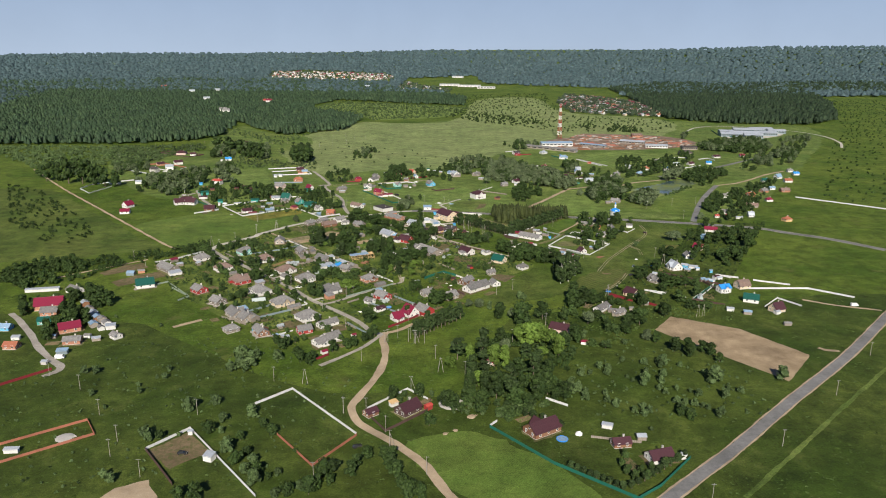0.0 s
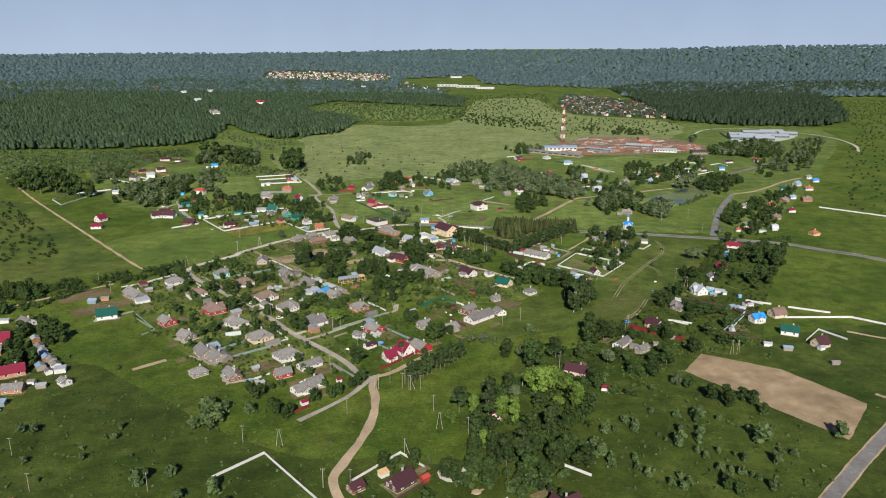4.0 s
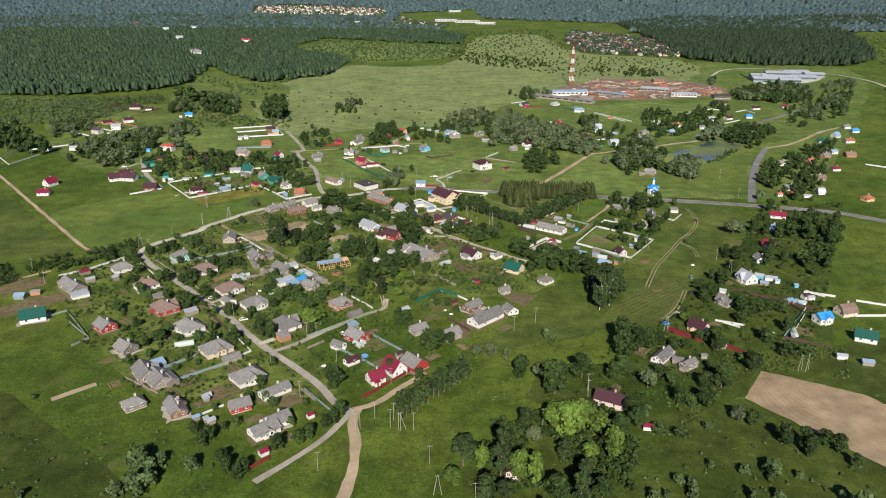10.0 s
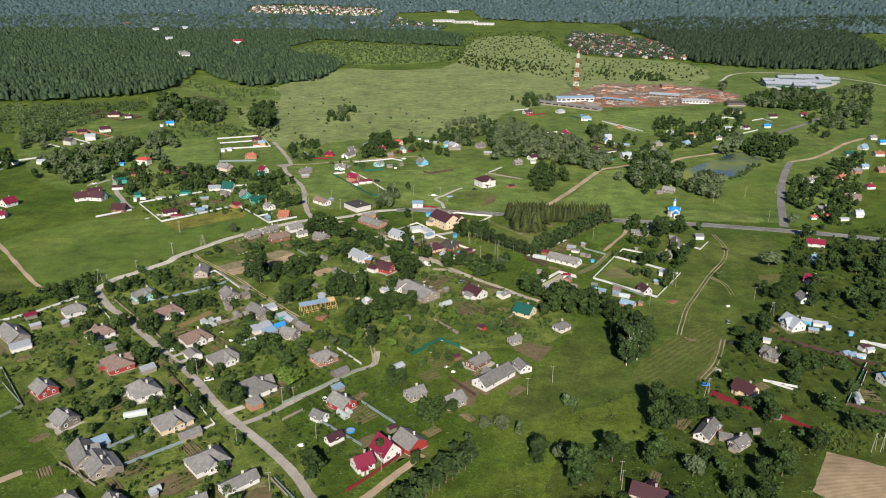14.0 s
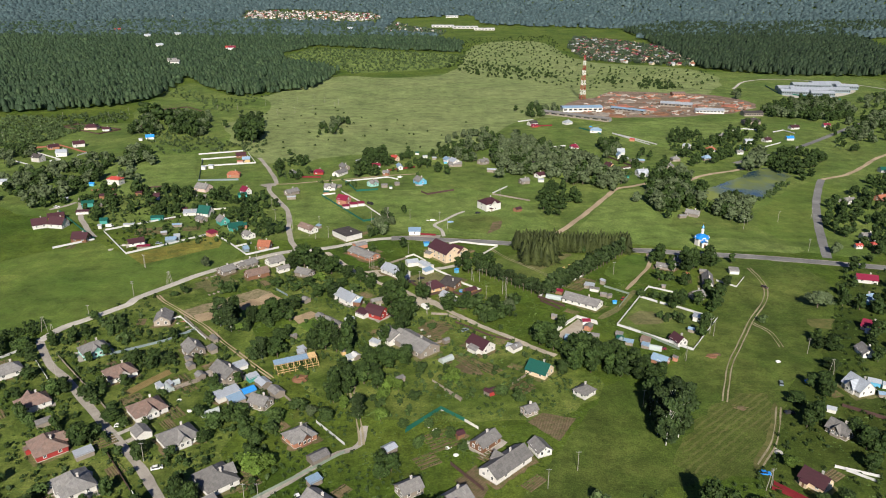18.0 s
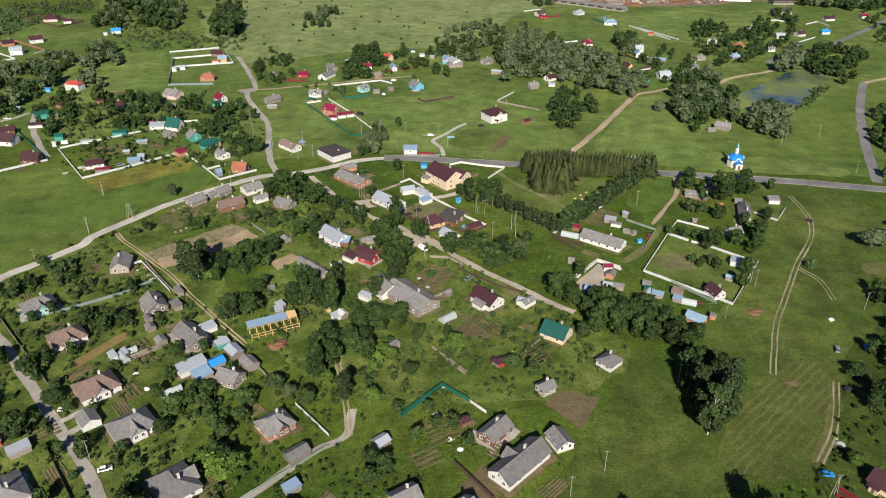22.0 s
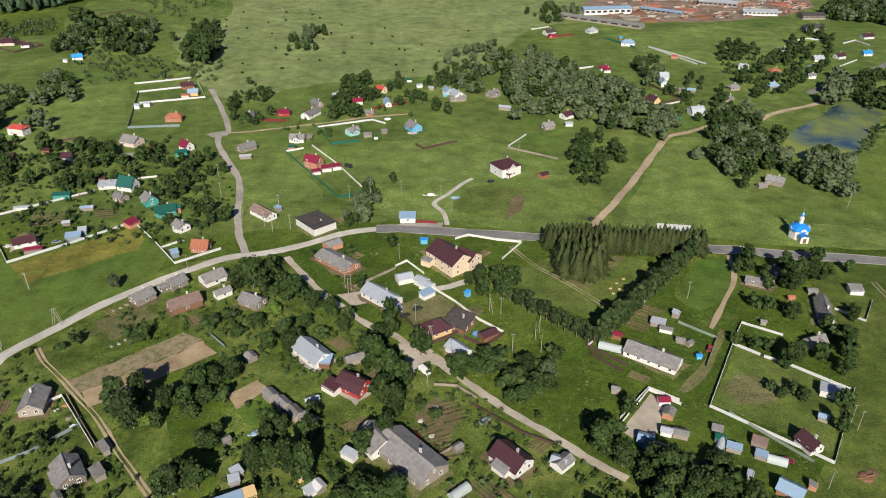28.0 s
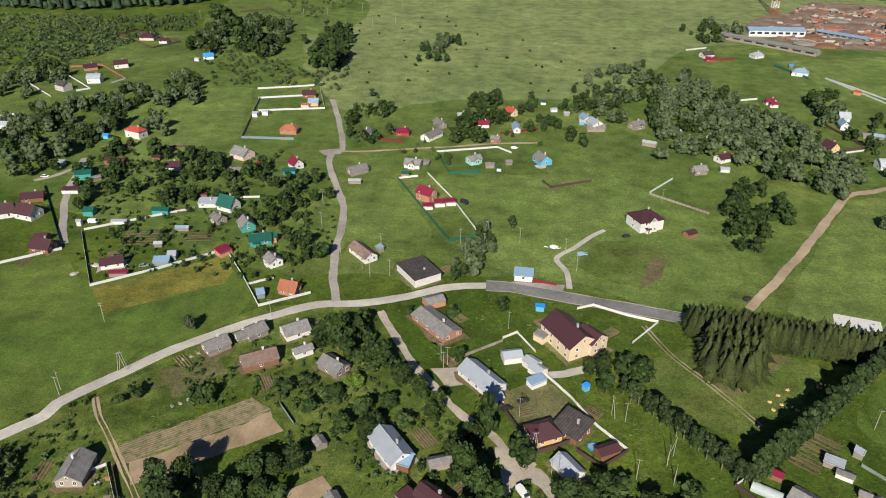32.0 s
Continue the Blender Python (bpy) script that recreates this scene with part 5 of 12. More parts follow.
def greenhouse_frame(x, y, rot):
    """Half-built timber shed: posts and rafters, one roof slope sheeted in blue."""
    ob = thing("timber_frame_shed", x, y, rot, "half-built shed of fresh timber frames, roof partly sheeted pale blue", "shed")
    l, w = 19.0, 7.0
    for i in range(8):
        u = -l / 2 + l * i / 7
        for v, h in ((-w / 2, 2.6), (0, 3.5), (w / 2, 4.2)):
            part("post", Geo().box(u - 0.09, v - 0.09, 0, u + 0.09, v + 0.09, h), YELLOWWOOD, ob)
        part("rafter", Geo().slab([(u - 0.07, -w / 2 - 0.4, 2.6), (u + 0.07, -w / 2 - 0.4, 2.6), (u + 0.07, w / 2 + 0.4, 4.4), (u - 0.07, w / 2 + 0.4, 4.4)], 0.2), YELLOWWOOD, ob)
    for v, z in ((-w / 2, 2.5), (w / 2, 4.1), (-w / 2, 1.3), (0, 3.4)):
        part("beam", Geo().box(-l / 2, v - 0.07, z, l / 2, v + 0.07, z + 0.18), YELLOWWOOD, ob)
    k = lambda v: 2.7 + (v + w / 2 + 0.4) * 1.8 / (w + 0.8)
    part("roof_sheet", Geo().slab([(-l / 2 - 0.4, 0.3, k(0.3)), (l / 2 - 3.5, 0.3, k(0.3)), (l / 2 - 3.5, w / 2 + 0.5, k(w / 2 + 0.5)), (-l / 2 - 0.4, w / 2 + 0.5, k(w / 2 + 0.5))], 0.06), PALEBLUE, ob, "pale blue roof sheet")
    part("board_cover", Geo().slab([(l / 2 - 3.4, 0.3, k(0.3)), (l / 2 + 0.4, 0.3, k(0.3)), (l / 2 + 0.4, w / 2 + 0.5, k(w / 2 + 0.5)), (l / 2 - 3.4, w / 2 + 0.5, k(w / 2 + 0.5))], 0.05), YELLOWWOOD, ob)


# ---- ground ----
def build_land():
    """One sheet of ground out to the hills on the horizon."""
    radii = [0, 150, 300, 600, 1000, 1500, 2000, 2500] + [2500 + 70 * i for i in range(1, 31)]
    sides = 96
    v, f = [(14, 200, 0)], []
    for r in radii[1:]:
        for i in range(sides):
            a = math.tau * i / sides
            x, y = 14 + r * math.cos(a), 200 + r * math.sin(a)
            z = ground_z(x, y)
            if r > 3200:
                z *= 1 + 0.035 * math.sin(a * 5) + 0.02 * math.sin(a * 13 + 1)
            v.append((x, y, z))
    for i in range(sides):
        f.append((0, 1 + i, 1 + (i + 1) % sides))
    for k in range(len(radii) - 2):
        b = 1 + k * sides
        f += [(b + i, b + sides + i, b + sides + (i + 1) % sides, b + (i + 1) % sides) for i in range(sides)]
    me = bpy.data.meshes.new("ground")
    me.from_pydata(v, [], f)
    me.materials.append(GROUND)
    tagged(new("ground", me), "summer grassland reaching to wooded hills", "ground", "", "structure")


build_land()


def build_backdrop():
    """Pale hazy sky low over the northern horizon, far behind the hills."""
    n = Nodes("hazy summer sky")
    height = n.put("ShaderNodeSeparateXYZ", Vector=n.pos).outputs[2]
    col = n.mix(n.ramp(height, 120.0, 520.0), (0.44, 0.545, 0.70), (0.345, 0.455, 0.635))
    col = n.mottle(col, 0.0016, 0.03, 4.0)
    n.link(n.b.inputs["Emission Color"], col)
    n.b.inputs["Emission Strength"].default_value = 0.86
    n.done((0.0, 0.0, 0.0, 1.0), 1.0, 0, 0.0)
    v, f = [], []
    for i in range(65):
        a = math.radians(20 + 140 * i / 64)
        v += [(14 + 4720 * math.cos(a), 200 + 4720 * math.sin(a), z) for z in (-40.0, 950.0)]
    f = [(2 * i, 2 * i + 1, 2 * i + 3, 2 * i + 2) for i in range(64)]
    me = bpy.data.meshes.new("backdrop")
    me.from_pydata(v, [], f)
    me.materials.append(n.m)
    tagged(new("backdrop", me), "pale hazy blue sky beyond the wooded hills", "sky", "", "structure")


build_backdrop()

TOWN_CLEARING = [[(-722.2, 3226.9), (-783.5, 3624.2), (-580.2, 3715.9), (-235.3, 3574.0), (-157.1, 3357.6), (-177.8, 3075.2), (-398.1, 3162.7), (-495.7, 3176.9)], [(-139.7, 2800.2), (-119.2, 3359.4), (191.6, 3485.9), (219.9, 3106.4), (737.7, 2908.2), (679.4, 2587.8), (435.0, 2427.4), (122.4, 2473.4)]]


def far_woods():
    """Unbroken forest out to the horizon, with a clearing for the distant town."""
    outer = [(-2700, 2550), (2900, 2550), (3600, 3100), (2600, 4300), (0, 4800), (-2600, 4300), (-3400, 3100)]
    town = TOWN_CLEARING
    forest("far_forest", "endless dark forest on the distant hills", HAZYFARLEAF, outer, 16, 29, 73, 18, town)
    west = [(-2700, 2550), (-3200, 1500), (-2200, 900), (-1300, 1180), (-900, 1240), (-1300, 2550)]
    forest("far_forest", "dark forest far to the west", HAZYFARLEAF, west, 17, 24, 74, 17)
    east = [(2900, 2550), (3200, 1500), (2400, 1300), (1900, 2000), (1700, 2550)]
    forest("far_forest", "dark forest far to the east", HAZYFARLEAF, east, 17, 24, 75, 17)


def far_settlement(name, label, ring, count, seed, walls=(STONE, WHITE, CREAM, GREYWOOD), roofs=(SLATE, BROWNTIN, ZINC, SLATE, CRIMSONTIN, SLATEBROWN)):
    """A distant cluster of more houses than one could count: one mesh, walls and gabled roofs."""
    rng = random.Random(seed)
    xs, ys = [p[0] for p in ring], [p[1] for p in ring]
    g, mats = Geo(), []
    n = 0
    while n < count:
        x, y = rng.uniform(min(xs), max(xs)), rng.uniform(min(ys), max(ys))
        if not inside(x, y, ring):
            continue
        n += 1
        a, l, w, h = rng.choice((0.3, 1.87)) + rng.uniform(-0.2, 0.2), rng.uniform(7, 11), rng.uniform(6, 8.5), rng.uniform(3, 5.5)
        z, c, s = ground_z(x, y), math.cos(a), math.sin(a)
        q = lambda u, v, k: (x + u * c - v * s, y + u * s + v * c, z + k)
        m, r = rng.randrange(len(walls)), len(walls) + rng.randrange(len(roofs))
        b = [(-l / 2, -w / 2), (l / 2, -w / 2), (l / 2, w / 2), (-l / 2, w / 2)]
        for i in range(4):
            j = (i + 1) % 4
            g.face(q(*b[i], -1), q(*b[j], -1), q(*b[j], h), q(*b[i], h))
            mats.append(m)
        e, k = 0.5, h + w * 0.33
        g.face(q(-l / 2 - e, -w / 2 - e, h - 0.3), q(l / 2 + e, -w / 2 - e, h - 0.3), q(l / 2 + e, 0, k), q(-l / 2 - e, 0, k))
        g.face(q(l / 2 + e, w / 2 + e, h - 0.3), q(-l / 2 - e, w / 2 + e, h - 0.3), q(-l / 2 - e, 0, k), q(l / 2 + e, 0, k))
        g.face(q(-l / 2, -w / 2, h), q(-l / 2, w / 2, h), q(-l / 2, 0, k)).face(q(l / 2, -w / 2, h), q(l / 2, w / 2, h), q(l / 2, 0, k))
        mats += [r, r, m, m]
    me = g.mesh(name, walls[0])
    for m in walls[1:] + roofs:
        me.materials.append(m)
    me.polygons.foreach_set("material_index", mats)
    tagged(new(name, me), label, "settlement", "", "stuff")


# roads
road('sandy_track', SAND, 4.2, [(23.3, 243.3), (20.4, 248.7), (12.3, 266.3), (5.7, 276.9), (-3.4, 288.3), (-14.2, 298.0), (-22.4, 308.2), (-26.6, 322.0), (-23.0, 335.0), (-18.1, 351.8), (-14.7, 370.7), (-14.7, 389.9), (-17.6, 406.6), (-15.8, 416.3)], 'pale sandy track winding up from the fields', ragged=0.6)
road('gravel_street', GRIT, 3.7, [(-177.2, 601.5), (-162.5, 580.0), (-146.9, 564.3), (-129.6, 544.5), (-114.5, 527.5), (-100.6, 511.8), (-89.6, 499.2), (-80.0, 486.4), (-69.3, 472.7), (-39.5, 440.2), (-27.4, 421.8), (-18.8, 413.2)], 'worn gravel village street', ragged=0.35)
road('side_street', GRIT, 2.8, [(-18.0, 415.0), (-25.7, 398.2), (-35.6, 383.8), (-49.1, 368.6)], 'narrow gravel side street', ragged=0.35)
road('lane', GRIT, 2.9, [(-62.2, 465.4), (-51.5, 474.3), (-35.3, 491.8), (-21.9, 506.2), (-12.1, 513.4), (-10.9, 526.4)], 'gravel lane between gardens', ragged=0.4)
road('lane', SAND, 3.2, [(-18.0, 415.0), (-8.4, 420.7), (3.2, 434.7), (11.5, 445.4)], 'sandy lane along a red fence', ragged=0.4)
road('main_road', CONCRETE, 5.2, [(-177.2, 601.5), (-172.5, 616.4), (-164.4, 626.1), (-150.1, 644.7), (-149.5, 651.0), (-138.1, 667.5), (-125.3, 685.3), (-109.6, 701.7), (-95.4, 714.2), (-79.7, 725.3), (-61.3, 729.7), (-43.5, 738.0), (-25.5, 748.9), (-4.8, 753.4)], 'pale concrete main road across the village', ragged=0.3)
road('asphalt_road', ASPHALT, 7.0, [(-10.9, 752.3), (0.2, 752.8), (13.9, 750.5), (35.5, 747.0), (51.8, 744.5), (69.8, 741.3), (147.5, 727.8), (166.1, 725.6), (188.5, 720.1), (230.5, 713.0), (319.8, 687.9), (348.1, 667.6), (376.6, 645.5), (406.3, 609.2)], 'grey asphalt road past the spruce grove', verge=GRIT)
road('lane', GRIT, 3.8, [(-72.5, 729.1), (-80.7, 753.1), (-85.5, 773.6), (-89.4, 796.7), (-93.9, 815.6), (-102.4, 835.7), (-112.9, 857.7), (-120.1, 875.5), (-122.6, 889.8), (-118.5, 898.2), (-129.4, 931.8), (-142.0, 965.0), (-154.3, 994.4)], 'narrow worn gravel lane going north', ragged=0.5)
road('yard_turning', GRIT, 9.0, [(-128.9, 888.7), (-123.7, 893.4), (-118.1, 894.4)], 'gravel turning place', ragged=1.0)
road('lane', SAND, 2.4, [(-118.1, 894.4), (-102.1, 897.2), (-64.6, 909.5), (-50.7, 913.9), (-26.3, 923.2), (6.0, 930.8)], 'grassy sandy lane behind gardens', ragged=0.5)
road('field_track', SAND, 4.2, [(99.8, 752.5), (113.8, 773.6), (135.5, 808.6), (162.0, 854.7), (176.2, 877.8), (191.0, 886.1), (216.2, 899.7), (243.0, 903.0), (268.7, 924.4), (302.8, 941.2), (334.9, 960.7)], 'pale sandy track past the pond', ragged=0.6)
road('asphalt_road', ASPHALT, 6.0, [(315.3, 970.4), (348.2, 995.6), (386.5, 1019.5), (447.7, 1074.7), (500.4, 1125.8), (559.4, 1182.9)], 'grey asphalt road going north-east')
road('asphalt_road', ASPHALT, 6.0, [(272.8, 711.7), (287.7, 748.1), (308.0, 794.6), (329.8, 839.2), (354.6, 883.9), (369.3, 908.5)], 'curving asphalt road to the north')
road('field_track', SAND, 4.0, [(369.3, 908.5), (400.6, 925.2), (433.6, 955.5), (467.6, 991.0), (506.2, 1020.7)], 'sandy track on the hillside', ragged=0.6)
road('wheel_track', WORN, 0.6, [(214.6, 695.2), (213.3, 672.2), (207.1, 652.8), (195.7, 635.1), (183.7, 618.8), (172.6, 600.8), (161.9, 584.3), (153.3, 569.2), (146.3, 554.3), (141.0, 542.3)], 'two worn wheel ruts across the green', tracks=1.9, ragged=0.3)
road('wheel_track', WORN, 0.5, [(184.4, 617.5), (189.0, 606.4), (187.6, 591.0)], 'faint wheel ruts across the green', tracks=1.8, ragged=0.3)
road('wheel_track', WORN, 0.5, [(162.1, 537.8), (154.4, 522.5), (148.1, 511.9), (137.6, 498.9)], 'faint wheel ruts on mown grass', tracks=1.8, ragged=0.3)
road('lane', LANE, 3.2, [(-51.9, 725.3), (-34.5, 697.3), (-12.8, 671.5), (1.5, 660.5), (11.6, 648.2), (21.2, 640.3), (32.9, 625.5), (47.3, 610.5), (68.1, 590.0), (75.4, 583.3)], 'sandy lane between gardens', ragged=0.7)
road('yard_turning', LANE, 8.0, [(9.4, 649.3), (14.9, 646.7)], 'trodden sandy turning place', ragged=1.5)
road('drive', CONCRETE, 4.0, [(16.3, 694.8), (24.5, 696.8), (35.9, 702.7)], 'pale drive by the large house', ragged=0.6)
road('field_track', SAND, 2.6, [(-537.2, 997.2), (-434.3, 866.4), (-335.3, 748.7), (-269.0, 670.5), (-215.2, 608.0), (-203.2, 601.0)], 'sandy track at the edge of the meadow', ragged=0.5)
road('field_track', SAND, 2.6, [(-270.5, 516.5), (-259.8, 529.0), (-238.8, 549.7), (-218.7, 568.7)], 'sandy track along the scrub', ragged=0.5)
road('gravel_street', GRIT, 4.0, [(-260.3, 446.3), (-238.2, 422.2), (-211.1, 388.1), (-199.2, 375.8), (-188.5, 365.6), (-188.9, 358.6), (-192.4, 353.7)], 'short gravel street of a side hamlet', ragged=0.6)
road('highway', ASPHALT, 5.4, [(89.5, 233.2), (105.7, 248.3), (123.6, 264.6), (145.4, 284.3), (191.5, 329.2), (250.0, 384.5), (308.8, 446.0), (392.9, 533.8)], 'straight grey asphalt country road', verge=SAND, ragged=0.15)
road('lane', SAND, 2.6, [(313.3, 458.6), (287.9, 468.2), (270.0, 479.4)], 'sandy access lane to the houses', ragged=0.4)
road('lane', SAND, 3.0, [(248.8, 390.8), (241.0, 392.4), (238.7, 395.6)], 'sandy field entrance', ragged=0.4)
road('field_track', CONCRETE, 4.5, [(517.0, 1487.6), (579.5, 1584.9), (657.5, 1612.2), (742.4, 1551.8), (777.5, 1454.9), (761.2, 1350.2), (724.6, 1272.3)], 'pale track round the factory')
road('drive', CONCRETE, 2.6, [(25.5, 755.7), (23.8, 769.9), (19.1, 781.5), (26.9, 792.7), (35.1, 805.7), (42.2, 814.2)], 'pale concrete drive to a new house', ragged=0.2)
road('lane', SAND, 2.2, [(158.3, 720.9), (154.1, 701.5), (140.6, 678.9), (129.3, 661.9)], 'brown earth lane beside a field', ragged=0.5)
road('wheel_track', SAND, 0.7, [(-138.0, 656.2), (-131.7, 647.9), (-121.6, 638.3), (-108.9, 625.5), (-101.9, 618.4), (-93.3, 608.3), (-84.3, 596.9), (-55.3, 563.6)], 'earth lane with two wheel ruts', tracks=1.5, ragged=0.3)
road('lane', GRIT, 4.0, [(-216.7, 755.7), (-235.9, 784.5), (-250.4, 810.3), (-259.6, 832.4), (-269.8, 856.9)], 'gravel lane between walled gardens', ragged=0.6)
road('lane', GRIT, 3.6, [(-278.6, 821.0), (-271.5, 828.7), (-266.1, 839.7)], 'gravel lane by the walled gardens', ragged=0.6)
road('wheel_track', WORN, 0.7, [(-10.8, 513.3), (-12.5, 524.1), (-14.9, 537.2), (-18.3, 551.7), (-17.7, 561.1)], 'shaded earth track under trees', tracks=1.6, ragged=0.3)
road('drive', CONCRETE, 2.4, [(-107.5, 521.7), (-102.3, 526.8)], 'short concrete drive to a garage', ragged=0.1)
road('drive', GRIT, 2.8, [(-102.0, 516.4), (-96.7, 522.9)], 'short gravel drive beside a garage', ragged=0.2)
road('drive', CONCRETE, 3.2, [(-70.4, 473.2), (-63.8, 478.6)], 'short concrete drive to a house', ragged=0.1)
road('wheel_track', WORN, 0.6, [(55.4, 732.5), (64.5, 714.3), (77.9, 696.9), (89.7, 679.6)], 'faint wheel ruts across mown grass', tracks=1.6, ragged=0.3)
road('field_ditch', LUSH, 2.2, [(135.7, 248.4), (176.5, 286.8), (218.3, 326.5), (285.2, 388.7)], 'grassy ditch beside the country road', ragged=0.5)

# ground covers, the widest first
patch('south_meadow', ROUGH, [(-900, 120), (-900, 430), (-400, 470), (-200, 440), (-120, 390), (-40, 335), (20, 330), (70, 400), (150, 450), (320, 500), (900, 540), (900, 120)], 'rough dark meadow land south of the village', ragged=6, step=25)
patch('north_meadow', LUSH, [(-332.2, 822.3), (-227.8, 784.7), (-182.8, 769.8), (-104.0, 746.4), (-74.9, 751.5), (-7.3, 761.8), (50.0, 749.9), (107.9, 754.7), (178.6, 734.4), (265.4, 721.0), (322.5, 701.1), (913.8, 1637.5), (596.7, 1719.6), (290.0, 1810.9), (60.8, 1718.8), (-163.1, 1498.4), (-208.0, 1247.1), (-269.2, 1208.5), (-392.7, 1173.3), (-513.5, 1140.8)], 'green meadow land north of the main road', ragged=3, step=20)
patch('pasture', HAY, [(-157.1, 966.4), (-289.2, 1300.4), (-224.4, 1417.9), (-157.0, 1673.4), (-49.8, 1614.6), (71.7, 1680.8), (132.0, 2411.7), (357.0, 2509.3), (330.8, 1890.9), (546.4, 1807.7), (553.2, 1582.4), (338.6, 1261.5), (122.1, 1210.8), (80.5, 1063.7), (26.8, 1024.9), (-60.6, 1009.1), (-106.1, 980.3)], 'wide pale green pasture north of the village', ragged=4, step=25)
patch('rough_meadow', COMMON, [(-579.5, 872.5), (-444.0, 859.0), (-218.1, 602.5), (-273.0, 575.8), (-371.3, 550.5)], 'rough pasture west of a track', ragged=3, step=15)
patch('timber_yard', YARD, [(188.8, 1272.3), (229.5, 1365.2), (281.5, 1406.4), (309.5, 1469.6), (398.6, 1438.8), (458.7, 1427.3), (497.8, 1336.1), (460.2, 1275.3), (405.6, 1246.9), (341.5, 1228.5), (278.2, 1219.2), (242.3, 1227.5)], 'reddish brown dirt of a timber yard', ragged=4, step=15)
patch('gardens', WEEDS, [(-213.3, 566.1), (-181.5, 595.2), (-141.9, 652.5), (-118.6, 690.1), (-45.0, 558.5), (-70.9, 506.6), (-13.2, 420.8), (-85.8, 421.5), (-112.3, 428.3), (-173.3, 492.8)], 'lush overgrown village gardens', ragged=2, step=12)
patch('gardens', ROUGH, [(140.1, 515.5), (184.2, 564.0), (267.5, 689.7), (349.2, 714.2), (208.4, 476.4), (187.4, 468.1), (157.6, 445.5), (127.0, 419.4), (91.3, 419.7), (125.8, 460.7)], 'overgrown gardens on the slope', ragged=2, step=12)
patch('slope_field', MEADOW, [(201.6, 1167.2), (324.1, 1206.5), (412.4, 1148.9), (272.7, 1038.7), (229.5, 1070.6)], 'light green slope below the timber yard', ragged=2, step=15)
patch('forest_meadow', LUSH, [(-375.9, 1213.8), (-397.1, 1442.6), (-398.4, 1581.4), (-300.2, 1413.2), (-239.1, 1413.8), (-191.4, 1258.3), (-238.3, 1174.6), (-308.3, 1174.3)], 'light green meadow running up to the forest', ragged=3, step=15)
patch('forest_meadow', MEADOW, [(-322.7, 1942.9), (-279.3, 2237.9), (26.3, 2099.6), (103.5, 2031.1), (51.7, 1772.3), (-130.3, 1679.7), (-167.8, 1798.7)], 'pale green ground between young trees', ragged=4, step=20)
patch('gardens', WEEDS, [(-123.9, 674.9), (-109.6, 717.5), (-68.7, 733.0), (-42.0, 712.6), (-15.9, 672.2), (15.4, 642.7), (76.0, 581.8), (94.6, 561.0), (85.2, 541.2), (61.2, 528.6), (-12.7, 530.5), (-50.2, 564.8), (-55.4, 631.7), (-78.0, 668.7)], 'lush overgrown village gardens', ragged=2, step=12)
patch('yard', CONCRETE, [(564.8, 1436.6), (664.6, 1538.3), (736.8, 1579.6), (721.0, 1467.3), (630.7, 1387.6), (575.2, 1386.4)], 'pale concrete factory yard', ragged=1, step=20)
patch('sown_field', FIELD, [(-276.4, 690.3), (-215.1, 747.6), (-203.1, 740.7), (-183.9, 722.0), (-137.8, 759.3), (-100.3, 719.4), (-140.4, 665.9), (-179.4, 611.4), (-197.2, 601.6), (-218.3, 611.5), (-269.0, 668.2)], 'even green sown field beside the road')
patch('meadow', MEADOW, [(-58.5, 875.6), (-11.3, 875.2), (40.9, 884.2), (71.5, 865.6), (97.3, 835.0), (103.4, 765.2), (69.9, 742.1), (28.4, 761.8), (-9.8, 765.2), (-30.7, 782.9), (-18.0, 802.7), (-39.8, 842.7)], 'light green meadow between the houses', ragged=2, step=10)
patch('common', COMMON, [(36.9, 469.1), (54.5, 491.1), (69.7, 514.9), (86.4, 547.4), (102.7, 565.1), (110.1, 547.0), (143.5, 592.7), (176.3, 632.0), (210.4, 693.5), (218.6, 700.6), (251.6, 692.9), (251.3, 659.8), (208.2, 583.6), (185.3, 563.9), (165.1, 541.9), (152.9, 515.3), (136.5, 492.7), (112.6, 493.1), (95.3, 481.8), (68.8, 474.2), (57.8, 464.4), (31.2, 464.8)], 'smooth light green grazed common', ragged=2, step=12)
patch('sown_field', ROUGH, [(344.7, 448.5), (220.4, 248.6), (120.9, 222.2), (120.0, 241.8), (192.9, 314.9), (279.5, 396.8)], 'dark rough field beyond the country road', step=15)
patch('meadow', MEADOW, [(-286.8, 997.4), (-225.6, 1013.3), (-190.8, 905.8), (-236.8, 859.1), (-284.8, 895.5)], 'light green meadow below the new houses', ragged=2, step=10)
patch('meadow', COMMON, [(187.6, 706.7), (222.7, 712.2), (251.0, 705.1), (244.8, 660.3), (168.7, 548.7), (135.6, 549.6), (139.8, 596.4), (183.0, 652.1)], 'light green common with wheel tracks', ragged=2, step=10)
patch('overgrown_slope', ROUGH, [(23.4, 374.8), (58.8, 416.2), (94.2, 421.2), (150.2, 446.1), (156.9, 408.4), (117.1, 347.5), (76.6, 334.5), (37.1, 340.5)], 'overgrown ground under a copse', ragged=3, step=10)
patch('meadow', FIELD, [(269.3, 815.0), (340.7, 892.6), (364.1, 905.4), (379.2, 878.9), (301.6, 752.7), (269.9, 738.5), (250.4, 761.9)], 'bright green slope by the pond', ragged=2, step=10)
patch('weedy_slope', ROUGH, [(63.0, 446.4), (95.4, 449.7), (128.7, 468.6), (172.0, 485.6), (236.6, 509.5), (177.5, 413.6), (47.2, 415.0)], 'dark weedy slope under a copse', ragged=3, step=15)
